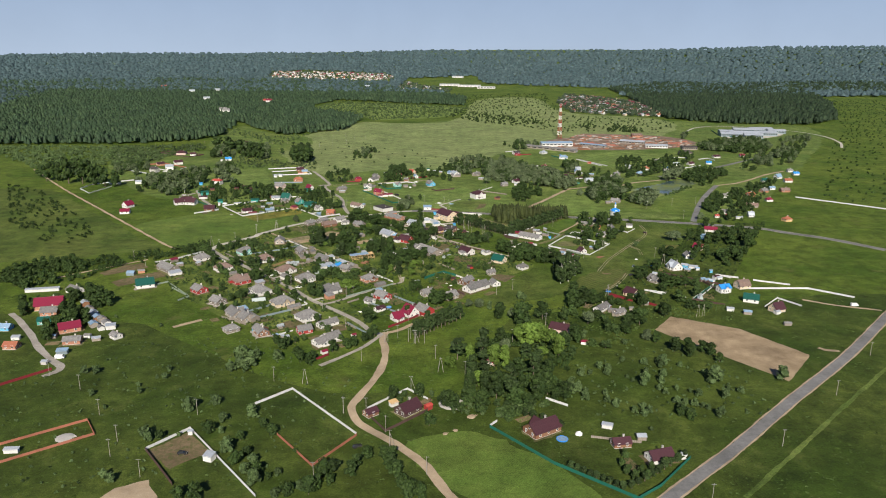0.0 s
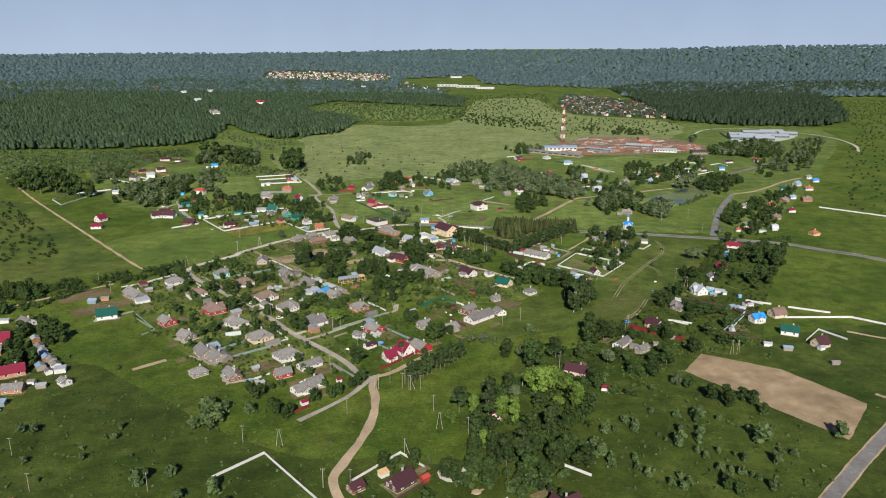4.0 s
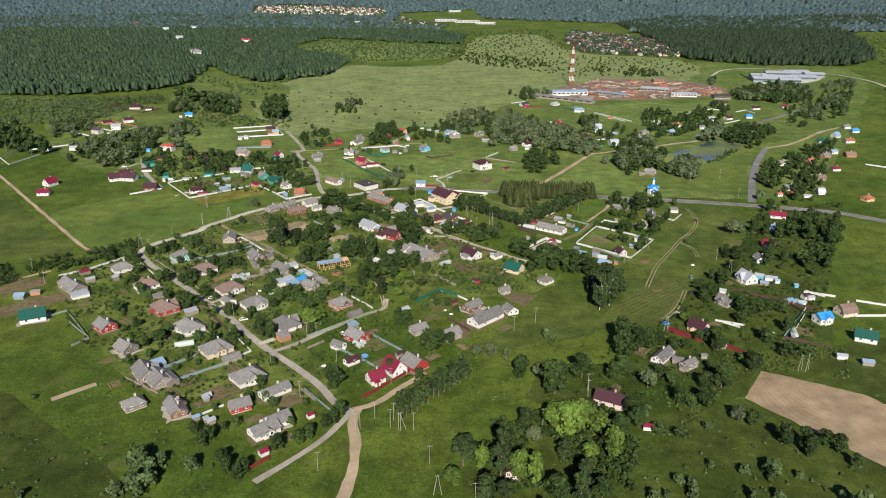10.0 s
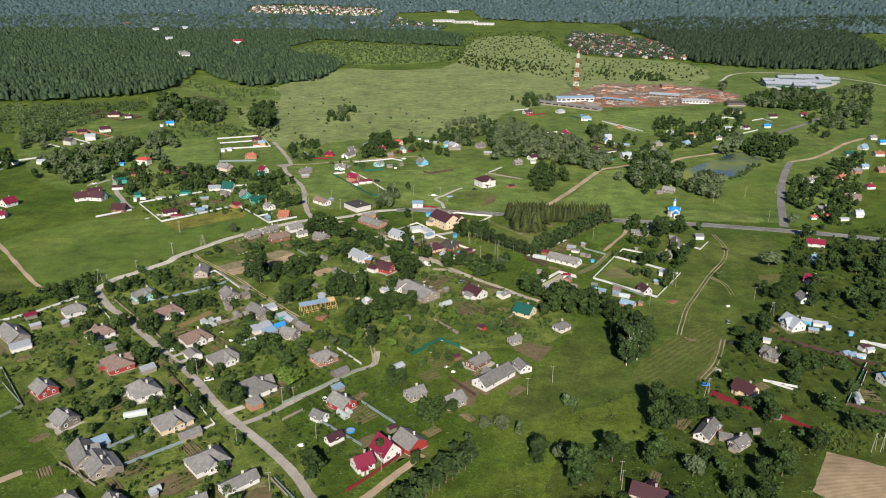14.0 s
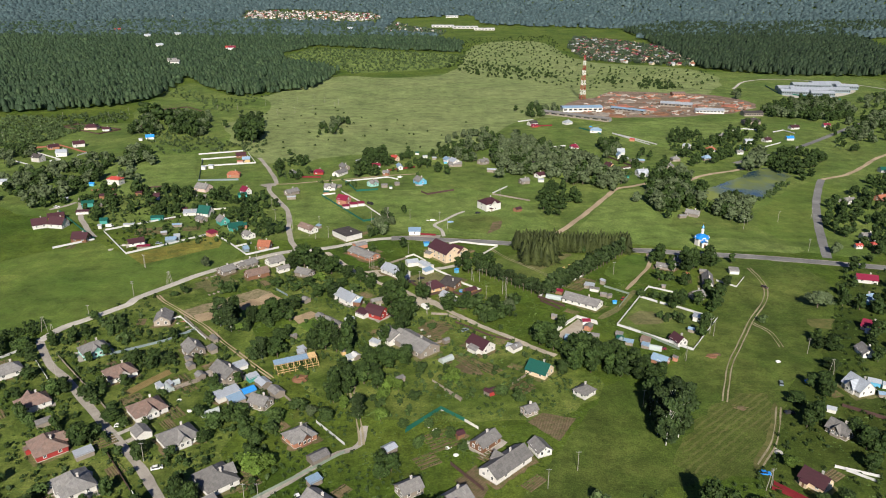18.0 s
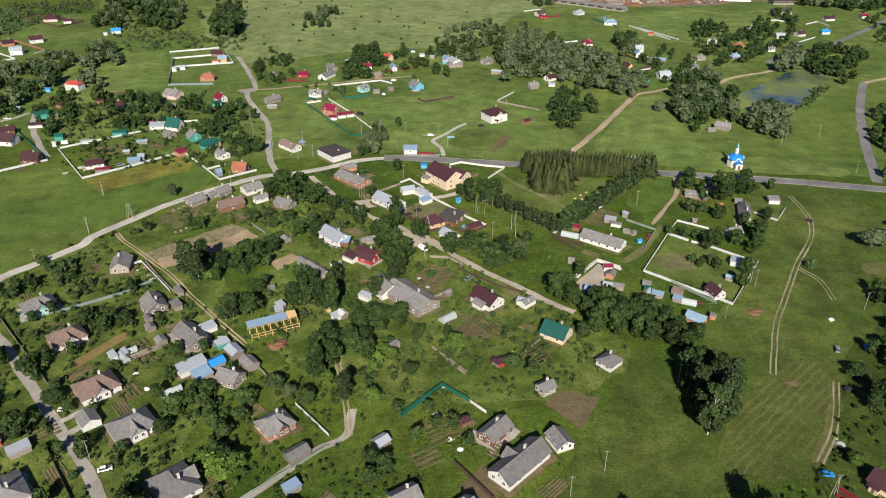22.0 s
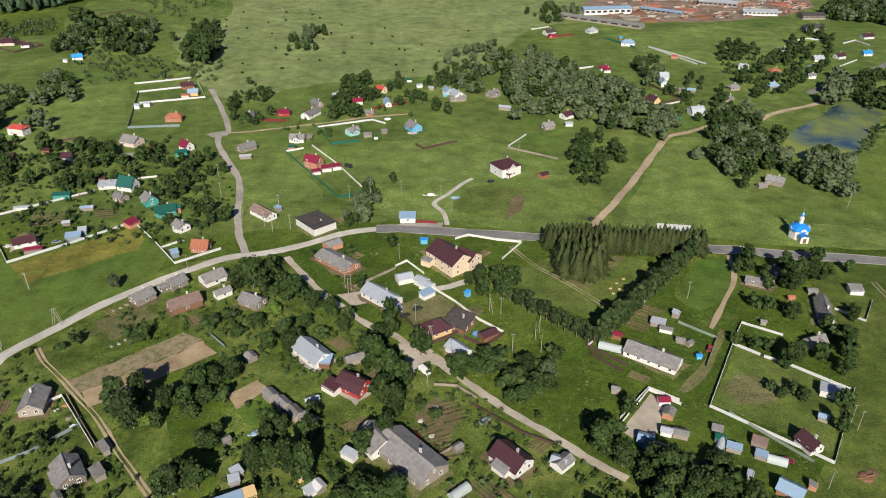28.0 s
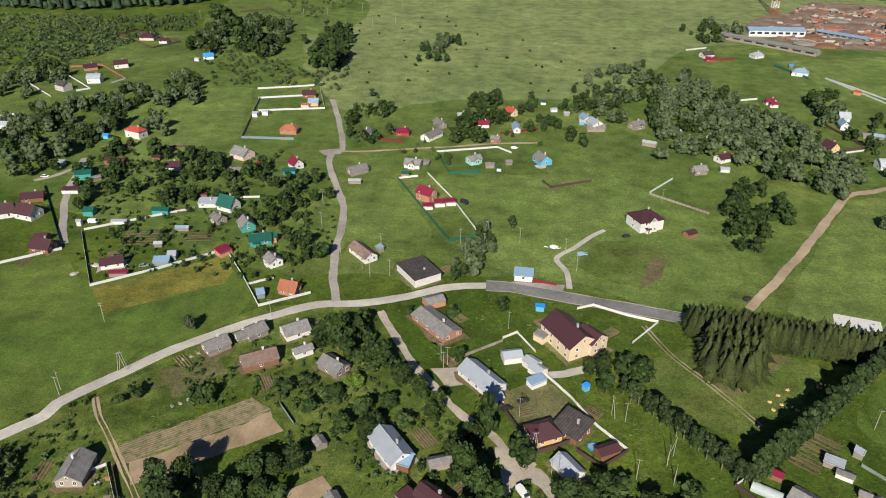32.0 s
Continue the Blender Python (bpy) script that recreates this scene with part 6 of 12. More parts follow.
patch('meadow', MEADOW, [(122.0, 765.2), (162.9, 843.6), (192.9, 865.4), (187.0, 780.2), (201.1, 755.3), (245.9, 746.5), (265.9, 731.4), (258.2, 717.9), (153.3, 737.8), (112.1, 749.9)], 'light green meadow round the chapel', ragged=2, step=10)
patch('meadow', MEADOW, [(130.2, 789.0), (170.1, 867.9), (197.7, 883.6), (227.8, 863.9), (185.5, 761.7), (118.2, 758.8)], 'light green meadow beside the track', ragged=2, step=10)
patch('pond', WATER, [(240.9, 850.3), (251.7, 876.0), (277.9, 897.7), (319.1, 938.6), (343.7, 957.3), (353.3, 925.2), (337.9, 908.1), (314.0, 879.9), (292.9, 853.8), (274.7, 833.0), (254.2, 831.4)], 'blue pond half covered in yellow-green algae', category='water', ragged=1.5)
patch('ploughed_field', SOIL, [(150.5, 423.0), (167.5, 446.0), (204.0, 424.5), (229.0, 385.0), (201.0, 351.0)], 'bare pale brown ploughed field with rounded ends', category='field', ragged=0.5)
patch('hay_meadow', FIELD, [(-3.2, 285.9), (11.5, 295.6), (37.3, 299.7), (68.2, 267.7), (85.3, 241.7), (27.1, 241.6)], 'fresh green mown meadow', ragged=1.5)
patch('meadow', MEADOW, [(-100.7, 843.7), (-91.9, 845.2), (-79.7, 863.4), (-71.5, 848.7), (-33.8, 785.2), (-76.4, 786.7), (-86.3, 791.0)], 'light green meadow beside the lane', ragged=1.5)
patch('lawn', LAWN, [(44.2, 703.6), (77.9, 723.2), (127.3, 720.2), (85.6, 671.2), (61.1, 681.1), (40.9, 694.2)], 'mown green round the spruces', ragged=1.2)
patch('mown_green', HAYROWS, [(122.2, 526.7), (143.3, 546.5), (161.8, 550.5), (161.4, 537.9), (150.3, 515.3), (134.1, 498.9), (121.5, 490.0), (102.6, 499.4)], 'mown grass with rows of drying hay', ragged=2)
patch('lawn', LAWN, [(135.1, 650.4), (157.1, 631.5), (163.2, 622.7), (144.8, 593.2), (114.2, 616.6)], 'patchy mown lawn inside white walls', ragged=0.4)
patch('yard_lawn', LAWN, [(25.7, 776.3), (39.1, 803.4), (66.3, 805.2), (72.1, 784.2), (57.7, 761.1), (43.2, 764.4)], 'thin new lawn round a new house', ragged=0.8)
patch('flowering_plot', RAPE, [(-180.0, 721.7), (-134.5, 758.1), (-125.7, 745.5), (-125.5, 734.8), (-164.5, 704.1)], 'yellow flowering plot below a white fence')
patch('sown_field', FIELD, [(120.1, 687.4), (145.9, 721.3), (156.2, 716.7), (152.7, 700.5), (140.2, 678.9), (127.4, 674.1)], 'bright green strip field')
patch('bare_strip', BEDS, [(-224.3, 510.6), (-212.2, 527.0), (-197.3, 538.6), (-186.9, 527.4), (-213.8, 500.5)], 'tilled strip round a green-roofed house')
patch('yard_lawn', YARDGRASS, [(0.7, 680.2), (17.4, 693.6), (27.1, 681.6), (26.6, 660.0), (16.3, 655.7), (7.0, 668.7)], 'trodden dry lawn in a fenced yard', ragged=0.4)
patch('bare_strip', BEDS, [(-242.1, 532.1), (-231.3, 552.9), (-218.3, 559.2), (-210.5, 547.2), (-235.4, 526.6)], 'tilled strip beside a track')
patch('tilled_strip', SOIL, [(-110.6, 629.5), (-81.4, 652.6), (-75.0, 660.3), (-67.5, 650.9), (-104.9, 621.2)], 'bare tilled strip', ragged=0.6)
patch('tilled_strip', STUBBLEROWS, [(-118.0, 636.7), (-83.8, 664.8), (-75.0, 660.3), (-81.4, 652.6), (-110.6, 629.5)], 'stubbly half-mown strip', ragged=0.8)
patch('bare_plot', BEDS, [(-110.6, 281.3), (-97.4, 296.5), (-82.8, 281.0), (-95.7, 267.9)], 'bare brown plot inside a white fence')
patch('dry_grass', YARDGRASS, [(-123.8, 672.9), (-110.0, 685.8), (-98.2, 676.9), (-111.2, 659.7)], 'dry yellow grass behind small barns', ragged=1.0)
patch('mown_strip', YARDGRASS, [(-122.2, 666.3), (-111.0, 684.1), (-103.6, 686.1), (-105.5, 674.5), (-113.7, 659.8)], 'dry mown strip by the road')
patch('tilled_plot', FURROWS, [(55.0, 528.3), (61.7, 535.1), (75.0, 530.5), (65.8, 514.7)], 'dug potato plot', ragged=0.3)
patch('bare_ground', SAND, [(-116.3, 246.5), (-111.9, 253.9), (-101.6, 260.2), (-91.9, 244.8)], 'patch of bare pale soil')
patch('rock_garden', BEDS, [(9.0, 613.6), (17.1, 623.5), (25.5, 613.3), (18.0, 599.7)], 'half-dug garden with pale stones', ragged=0.5)
patch('bare_patch', BEDS, [(62.8, 788.3), (69.1, 790.5), (66.4, 772.5), (55.5, 759.8)], 'bare crescent of a new lawn', ragged=0.5)
patch('concrete_slab', WHITE, [(133.8, 755.0), (151.2, 751.5), (149.5, 742.9), (131.8, 746.5)], 'white concrete slab in the meadow', ragged=0.1)
patch('potato_plot', WEEDS, [(-130.0, 654.3), (-116.5, 667.6), (-111.2, 659.7), (-124.1, 649.1)], 'dark green potato plot', ragged=0.5)
patch('tilled_plot', FURROWS, [(24.1, 491.6), (32.5, 500.6), (36.1, 487.0), (32.0, 477.5)], 'dug plot beside a barn', ragged=0.3)
patch('green_plot', FIELD, [(-52.1, 618.0), (-42.8, 628.2), (-36.3, 619.5), (-46.5, 610.2)], 'bright green sown garden plot', ragged=0.3)
patch('shop_yard', GRIT, [(-0.2, 758.0), (23.4, 758.6), (22.3, 753.8), (-1.0, 753.1)], 'gravel yard before the shop', ragged=0.4)
patch('straw_strip', STRAW, [(-117.2, 554.3), (-104.5, 573.2), (-101.8, 569.0), (-114.0, 549.8)], 'strip of dry yellow straw in a garden', ragged=0.3)
patch('tilled_plot', SOIL, [(-57.6, 627.0), (-48.5, 634.7), (-43.8, 630.0), (-52.4, 619.0)], 'bare rectangular tilled plot', ragged=0.2)
patch('bare_strip', SAND, [(-149.2, 425.0), (-135.6, 437.7), (-133.6, 434.8), (-147.1, 422.2)], 'narrow bare strip in the meadow', ragged=0.2)
patch('bare_patch', STUBBLE, [(129.7, 630.6), (136.2, 632.0), (134.0, 624.2), (126.7, 621.3)], 'worn dry patch in a lawn')
patch('bare_plot', BEDS, [(-83.6, 428.7), (-79.9, 431.8), (-73.2, 426.1), (-76.6, 422.0)], 'bare brown dug plot behind a house', ragged=0.2)

# ground covers
patch('lane_crossing', LANE, [(1.5, 655.6), (6.5, 655.5), (11.7, 648.5), (18.5, 649.1), (23.6, 638.8), (26.6, 633.2), (21.4, 636.1), (17.2, 642.5), (11.7, 642.7), (8.1, 634.8), (4.6, 636.6), (6.7, 644.3)], 'wide pale dusty crossing of lanes', ragged=0.3)
patch('trodden_yard', LANE, [(-24.7, 691.8), (-14.7, 693.9), (-11.6, 684.5), (-17.6, 682.4)], 'trodden pale yard by the lane', ragged=0.3)
patch('yard', LANE, [(78.9, 604.7), (93.8, 623.3), (97.4, 617.5), (89.9, 601.6), (81.9, 601.0)], 'bare trodden yard behind a white wall', 'yard', ragged=0.3)
patch('dry_lawn', YARDGRASS, [(119.6, 624.9), (129.0, 633.0), (147.5, 625.7), (135.2, 616.4), (122.9, 616.8)], 'dry yellowed grass inside white walls', ragged=0.6)
patch('worn_grass', YARDGRASS, [(75.2, 706.2), (98.4, 721.7), (109.4, 721.4), (93.8, 700.6), (81.8, 692.1)], 'worn yellow grass round the spruces', ragged=0.8)
patch('trodden_path', YARDGRASS, [(103.6, 624.3), (106.0, 622.0), (117.6, 631.6), (135.2, 658.9), (133.6, 663.0), (121.2, 642.0)], 'trodden yellow path between gardens', ragged=0.4)
patch('bare_strip', STUBBLE, [(134.1, 498.9), (136.3, 495.8), (155.1, 522.5), (163.2, 541.9), (161.4, 542.0), (151.8, 522.5)], 'worn earth by a wheel track', ragged=0.6)
patch('bare_patch', STUBBLE, [(214.8, 621.5), (230.9, 621.3), (222.4, 610.8), (213.1, 612.1)], 'worn bare patch on the green', ragged=0.8)
patch('tilled_plot', FURROWS, [(25.5, 571.1), (32.3, 581.0), (40.3, 566.1), (34.1, 566.2)], 'dug potato rows in a garden', ragged=0.2)
patch('tilled_plot', BEDS, [(-85.9, 428.6), (-78.5, 435.6), (-72.7, 426.8), (-78.7, 422.5)], 'dug brown plot beside a house', ragged=0.3)
patch('tilled_plot', BEDS, [(-52.5, 421.7), (-43.7, 430.0), (-40.0, 421.5), (-47.6, 413.6)], 'dug brown plot beside a street', ragged=0.3)

# village street houses
house(-175.2, 569.3, 41, 11.0, 9.0, 2.9, 2.7, 'hip', SLATE, WHITE, porch=1)
house(-145.1, 589.4, 41, 12.0, 10.0, 2.9, 3.0, 'hip', SLATE, MINT, dormer=-1)
house(-124.2, 567.2, 41, 12.0, 10.0, 2.9, 3.0, 'hip', SLATEBROWN, WHITE, dormer=-1, porch=1)
house(-101.3, 537.5, 41, 13.0, 11.0, 2.9, 3.3, 'hip', SLATEBROWN, WHITE, dormer=-1)
house(-150.7, 542.8, 41, 12.0, 9.0, 2.9, 2.7, 'hip', SLATEBROWN, WHITE, dormer=1)
house(-129.8, 512.3, -49, 13.0, 11.0, 2.9, 3.3, 'hip', SLATEBROWN, REDWALL, dormer=1, porch=-1)
shed(-139.6, 528.8, 41, 5.6, 4.0, 2.2, 1.0, 'gable', SLATE, GREYWOOD)
house(-109.5, 489.5, -49, 13.0, 11.0, 2.9, 3.3, 'hip', SLATE, WHITE, dormer=-1)
shed(-114.2, 507.8, 41, 6.4, 3.6, 2.2, 0.8, 'mono', ZINC, GREYWOOD)
house(-89.5, 466.1, 41, 13.0, 11.0, 2.9, 3.3, 'hip', SLATE, CREAM, dormer=-1)
shed(-79.8, 457.6, 41, 8.0, 4.8, 2.2, 1.2, 'gable', SLATE, GREYWOOD)
house(-68.0, 439.8, 41, 13.0, 11.0, 2.9, 3.3, 'hip', SLATE, WHITE, dormer=-1)
shed(-97.8, 521.0, -49, 7.2, 6.0, 2.5, 1.5, 'gable', SLATE, WHITE)
house(-82.1, 517.4, 41, 13.0, 11.0, 2.9, 3.3, 'hip', SLATE, WHITE, dormer=-1)
house(-152.7, 490.4, -41, 10.0, 8.0, 3.0, 2.6, 'gable', SLATE, REDWALL)
house(-132.9, 467.0, -37, 9.0, 8.0, 3.0, 2.6, 'gable', SLATE, GREYWOOD)
house(-192.6, 541.1, -42, 18.6, 9.0, 3.0, 3.0, 'gable', SLATE, GREYWOOD)
shed(-183.2, 529.6, 41, 8.8, 4.8, 2.2, 1.1, 'mono', ZINC, WHITE)
house(-114.9, 443.4, -54, 12.9, 9.0, 3.0, 3.0, 'gable', SLATE, GREYWOOD, dormer=1)
shed(-112.4, 451.4, 41, 6.4, 4.8, 2.2, 1.1, 'mono', PALEBLUE, GREYWOOD)
shed(-103.1, 438.5, -49, 11.2, 5.6, 2.6, 1.4, 'gable', SLATE, GREYWOOD)
house(-92.8, 417.2, -35, 7.6, 5.9, 2.8, 1.9, 'gable', SLATE, BROWNWOOD)
shed(-187.6, 552.4, 41, 4.8, 3.2, 2.2, 0.8, 'gable', ZINC, GREYWOOD)
shed(-195.7, 563.8, 41, 5.6, 3.2, 2.2, 0.7, 'mono', CRIMSONTIN, GREYWOOD)
shed(-173.7, 555.0, -49, 4.0, 3.2, 2.2, 0.7, 'mono', ZINC, GREYWOOD)
house(-53.4, 427.5, 41, 13.0, 6.0, 2.6, 1.8, 'gable', SLATE, WHITE)
house(-60.7, 491.8, -49, 13.0, 11.5, 2.9, 3.4, 'hip', SLATE, WHITE, dormer=1)
shed(-59.2, 478.2, 41, 5.6, 4.8, 2.6, 1.1, 'mono', SLATE, BRICK)
house(-35.4, 517.7, 41, 10.0, 9.0, 2.9, 2.7, 'hip', SLATE, BRICK, dormer=-1)
shed(-26.3, 504.6, 41, 7.2, 4.8, 2.4, 1.2, 'gable', SLATE, GREYWOOD)
house(-22.5, 478.5, -42, 10.0, 8.0, 3.0, 2.6, 'gable', SLATE, REDWALL)
shed(-25.7, 490.7, 41, 4.8, 3.2, 2.2, 0.7, 'mono', PALEBLUE, GREYWOOD)
house(-30.7, 469.3, -36, 5.7, 5.5, 2.4, 1.8, 'gable', SLATE, WHITE, chimney=0, windows=1)
house(-22.9, 454.2, 41, 6.5, 4.5, 2.4, 1.3, 'gable', BROWNTIN, WHITE, chimney=0, windows=1)
house(-10.4, 438.1, 32, 7.0, 6.4, 2.9, 2.9, 'gable', CRIMSONTIN, WHITE, porch=-1)
house(-2.3, 445.7, -52, 9.0, 8.0, 3.2, 4.4, 'gable', CRIMSONTIN, WHITE)
house(6.7, 450.8, -49, 10.0, 9.0, 3.0, 3.0, 'gable', SLATE, REDWALL, windows=0, note='red gate')
shed(-0.8, 460.5, 41, 3.2, 2.4, 2.2, 0.6, 'gable', BROWNTIN, GREYWOOD)
house(8.0, 485.8, 32, 8.0, 6.5, 3.0, 2.1, 'gable', SLATE, GREYWOOD)
house(24.2, 479.8, 39, 9.0, 7.5, 3.0, 2.5, 'gable', SLATE, GREYWOOD)
house(43.2, 498.9, 44, 19.9, 8.5, 3.0, 2.8, 'gable', SLATE, WHITE, dormer=1)
house(36.7, 513.0, 46, 10.5, 6.5, 3.0, 2.1, 'gable', SLATE, BROWNWOOD)
house(57.2, 508.8, -67, 7.4, 6.0, 2.6, 2.0, 'gable', SLATE, WHITE, chimney=0, note='patchy broken sheets')
shed(-0.1, 509.4, 41, 4.8, 4.0, 2.2, 1.0, 'gable', ZINC, GREYWOOD)
house(-110.8, 418.0, 41, 8.4, 7.0, 2.5, 2.1, 'hip', SLATE, GREYWOOD)
house(-91.7, 414.0, -57, 11.1, 6.7, 2.8, 2.2, 'gable', SLATE, BROWNWOOD)
house(-65.9, 416.4, 29, 8.4, 6.7, 2.8, 2.2, 'gable', SLATE, REDWALL)
house(-48.3, 404.9, 41, 10.9, 7.6, 2.7, 2.3, 'gable', SLATE, WHITE)
shed(-35.1, 409.3, 41, 2.7, 2.0, 2.0, 0.5, 'gable', CRIMSONTIN, WHITE)
house(-51.9, 398.7, 41, 10.9, 7.6, 2.7, 2.3, 'gable', SLATE, WHITE, dormer=-1)
house(-107.0, 437.8, -49, 12.0, 9.0, 2.9, 2.7, 'gable', SLATE, GREYWOOD)
house(-93.2, 416.2, -49, 7.6, 5.9, 2.7, 1.8, 'gable', SLATE, BLUEWALL)
shed(-75.0, 405.7, 41, 3.4, 2.7, 2.0, 0.7, 'gable', ZINC, GREYWOOD)
shed(-81.7, 408.1, 41, 2.7, 2.0, 2.0, 0.5, 'gable', PALEBLUE, GREYWOOD)
shed(-49.1, 384.8, 41, 3.4, 2.7, 2.0, 0.7, 'gable', CRIMSONTIN, WHITE)

# houses along the earth lane
house(-123.4, 622.9, 100, 11.0, 8.0, 3.0, 2.6, 'gable', SLATE, GREYWOOD)
house(-98.0, 589.5, -55, 10.8, 8.0, 3.0, 2.6, 'gable', SLATE, GREYWOOD, dormer=-1)
house(-76.4, 566.8, -46, 13.7, 8.5, 3.0, 2.8, 'gable', SLATE, GREYWOOD)
shed(-71.6, 573.1, 41, 5.6, 4.0, 2.2, 0.9, 'mono', ZINC, WHITE)
shed(-71.2, 548.4, 41, 10.4, 4.8, 2.6, 1.1, 'mono', ZINC, WHITE)
shed(-66.2, 543.6, 41, 6.4, 4.8, 2.6, 1.1, 'mono', PALEBLUE, GREYWOOD)
shed(-62.9, 550.5, 41, 5.6, 4.8, 2.6, 1.2, 'gable', BLUETIN, GREYWOOD, note='under blue tarpaulin')
house(-55.5, 541.9, -26, 8.0, 7.0, 3.0, 2.3, 'gable', SLATE, GREYWOOD)
shed(-57.9, 557.4, -49, 6.4, 4.8, 2.6, 1.2, 'gable', ZINC, GREYWOOD)
shed(-50.7, 550.2, -49, 6.4, 4.8, 2.6, 1.2, 'gable', SLATE, GREYWOOD)
shed(-63.6, 562.8, 41, 4.8, 3.2, 2.2, 0.7, 'mono', ZINC, TEALWALL)
shed(-94.6, 573.8, -49, 3.6, 3.2, 2.2, 0.8, 'gable', SLATE, GREYWOOD)
shed(-97.5, 580.1, -49, 3.2, 2.4, 2.2, 0.6, 'gable', SLATE, GREYWOOD)
shed(-87.6, 564.9, -49, 4.0, 3.6, 2.2, 0.9, 'gable', SLATE, GREYWOOD)
shed(-89.2, 589.7, -49, 5.6, 3.2, 2.2, 0.7, 'mono', SLATE, GREYWOOD)
shed(-102.5, 555.5, -49, 4.8, 2.1, 2.2, 0.5, 'mono', ZINC, WHITE)
shed(-98.9, 557.7, -49, 4.0, 1.4, 2.2, 0.3, 'mono', ZINC, GREYWOOD)
shed(-91.3, 600.5, -49, 5.6, 2.0, 2.2, 0.4, 'mono', SLATE, GREYWOOD)
shed(-53.2, 646.9, -49, 4.0, 3.6, 2.2, 0.9, 'gable', SLATE, GREYWOOD)
shed(-45.9, 588.5, 41, 3.2, 3.2, 2.2, 0.7, 'mono', ZINC, GREYWOOD)
shed(-52.3, 602.8, 41, 2.4, 2.4, 2.2, 0.6, 'gable', SLATE, GREYWOOD)
house(-29.7, 647.9, -48, 14.6, 8.5, 3.2, 2.8, 'gable', ZINC, WHITE)
shed(-25.6, 643.1, -12, 7.2, 4.8, 2.8, 1.1, 'mono', PALEBLUE, BROWNWOOD)
house(-12.6, 628.9, -34, 10.3, 7.8, 2.8, 3.3, 'mansard', BROWNTIN, REDWALL, windows=1)
shed(-20.3, 628.2, -40, 6.4, 4.8, 2.5, 1.1, 'mono', BROWNTIN, WHITE)
shed(-13.6, 644.8, 25, 7.2, 4.0, 2.4, 1.0, 'gable', SLATE, GREYWOOD)
shed(-9.4, 648.7, 25, 2.4, 2.4, 2.2, 0.6, 'gable', PALEBLUE, WHITE)
shed(-41.8, 624.6, -49, 4.8, 4.0, 2.5, 1.0, 'gable', SLATE, GREYWOOD)
shed(-36.7, 620.0, -49, 5.6, 4.0, 2.5, 1.0, 'gable', SLATE, GREYWOOD)
shed(-31.7, 615.2, -49, 5.6, 4.0, 2.5, 1.0, 'gable', SLATE, GREYWOOD)
shed(-26.7, 611.4, -49, 6.4, 4.0, 2.3, 0.9, 'mono', SLATE, GREYWOOD)
shed(-26.7, 621.6, 25, 4.8, 2.4, 2.2, 0.6, 'gable', FILMGLASS, GREYWOOD)
house(8.1, 593.1, -49, 22.9, 12.0, 3.5, 2.9, 'gable', SLATE, GREYWOOD, name='barn', windows=4, chimney=1)
house(-2.9, 601.1, -55, 11.0, 11.0, 3.2, 2.8, 'gable', SLATE, WHITE, chimney=0)
shed(-11.4, 595.0, -35, 5.0, 2.8, 2.4, 0.6, 'mono', ZINC, WHITE)
shed(-21.1, 581.5, 41, 5.7, 3.1, 1.8, 0.7, 'mono', ZINC, WHITE)
shed(-45.9, 585.1, 20, 3.2, 3.2, 2.2, 0.7, 'mono', ZINC, GREYWOOD)
shed(-25.7, 586.4, 30, 2.4, 2.4, 2.2, 0.6, 'gable', SLATE, YELLOWWOOD)
shed(3.7, 583.7, -49, 4.0, 3.2, 2.2, 0.7, 'mono', ZINC, GREYWOOD)
house(40.1, 591.2, -49, 11.3, 8.7, 3.2, 3.0, 'gable', BROWNTIN, WHITE)
shed(37.2, 588.1, -49, 5.6, 4.8, 2.4, 1.2, 'gable', SLATE, WHITE)
shed(56.5, 589.7, 41, 6.4, 4.4, 2.3, 1.1, 'gable', SLATE, WHITE)
house(65.4, 567.4, -36, 9.9, 8.6, 2.8, 3.4, 'gable', GREENTIN, CREAM)
house(82.2, 549.1, 41, 7.4, 6.5, 2.7, 1.9, 'hip', SLATE, WHITE)
shed(79.7, 550.0, 41, 3.2, 3.2, 2.2, 0.8, 'gable', PALEBLUE, BLUEWALL)
shed(40.6, 549.2, -49, 3.2, 2.4, 2.2, 0.6, 'gable', BROWNTIN, GREYWOOD)
house(56.4, 534.7, 30, 5.6, 4.8, 2.7, 1.6, 'gable', SLATE, GREYWOOD)
shed(23.4, 597.3, 41, 3.2, 2.4, 2.2, 0.6, 'gable', SLATE, GREYWOOD)
shed(1.4, 559.7, 41, 6.4, 2.0, 2.2, 0.4, 'mono', SLATE, GREYWOOD)

# houses in the village centre
house(25.3, 715.6, -54, 19.2, 13.0, 6.2, 4.0, 'gable', BROWNTIN, CREAM, windows=4, note='two storeys')
house(33.7, 715.1, -43, 9.0, 9.0, 5.6, 2.8, 'gable', BROWNTIN, CREAM, chimney=0, windows=1)
shed(14.6, 715.8, -37, 4.8, 3.2, 3.0, 0.7, 'mono', SLATE, CREAM)
house(-5.2, 687.0, -44, 17.0, 8.5, 3.0, 2.8, 'gable', ZINC, WHITE, windows=4)
shed(4.4, 702.1, 20, 7.2, 5.6, 2.8, 1.4, 'gable', ZINC, WHITE)
shed(12.2, 699.1, -40, 5.6, 4.8, 2.8, 1.2, 'gable', ZINC, WHITE)
shed(14.5, 695.6, -40, 5.6, 4.8, 2.6, 1.2, 'gable', ZINC, WHITE)
shed(14.4, 689.0, 40, 6.4, 3.6, 2.2, 0.8, 'mono', PALEBLUE, WHITE)
shed(-0.0, 677.1, 25, 7.2, 2.4, 2.4, 0.5, 'mono', ZINC, WHITE)
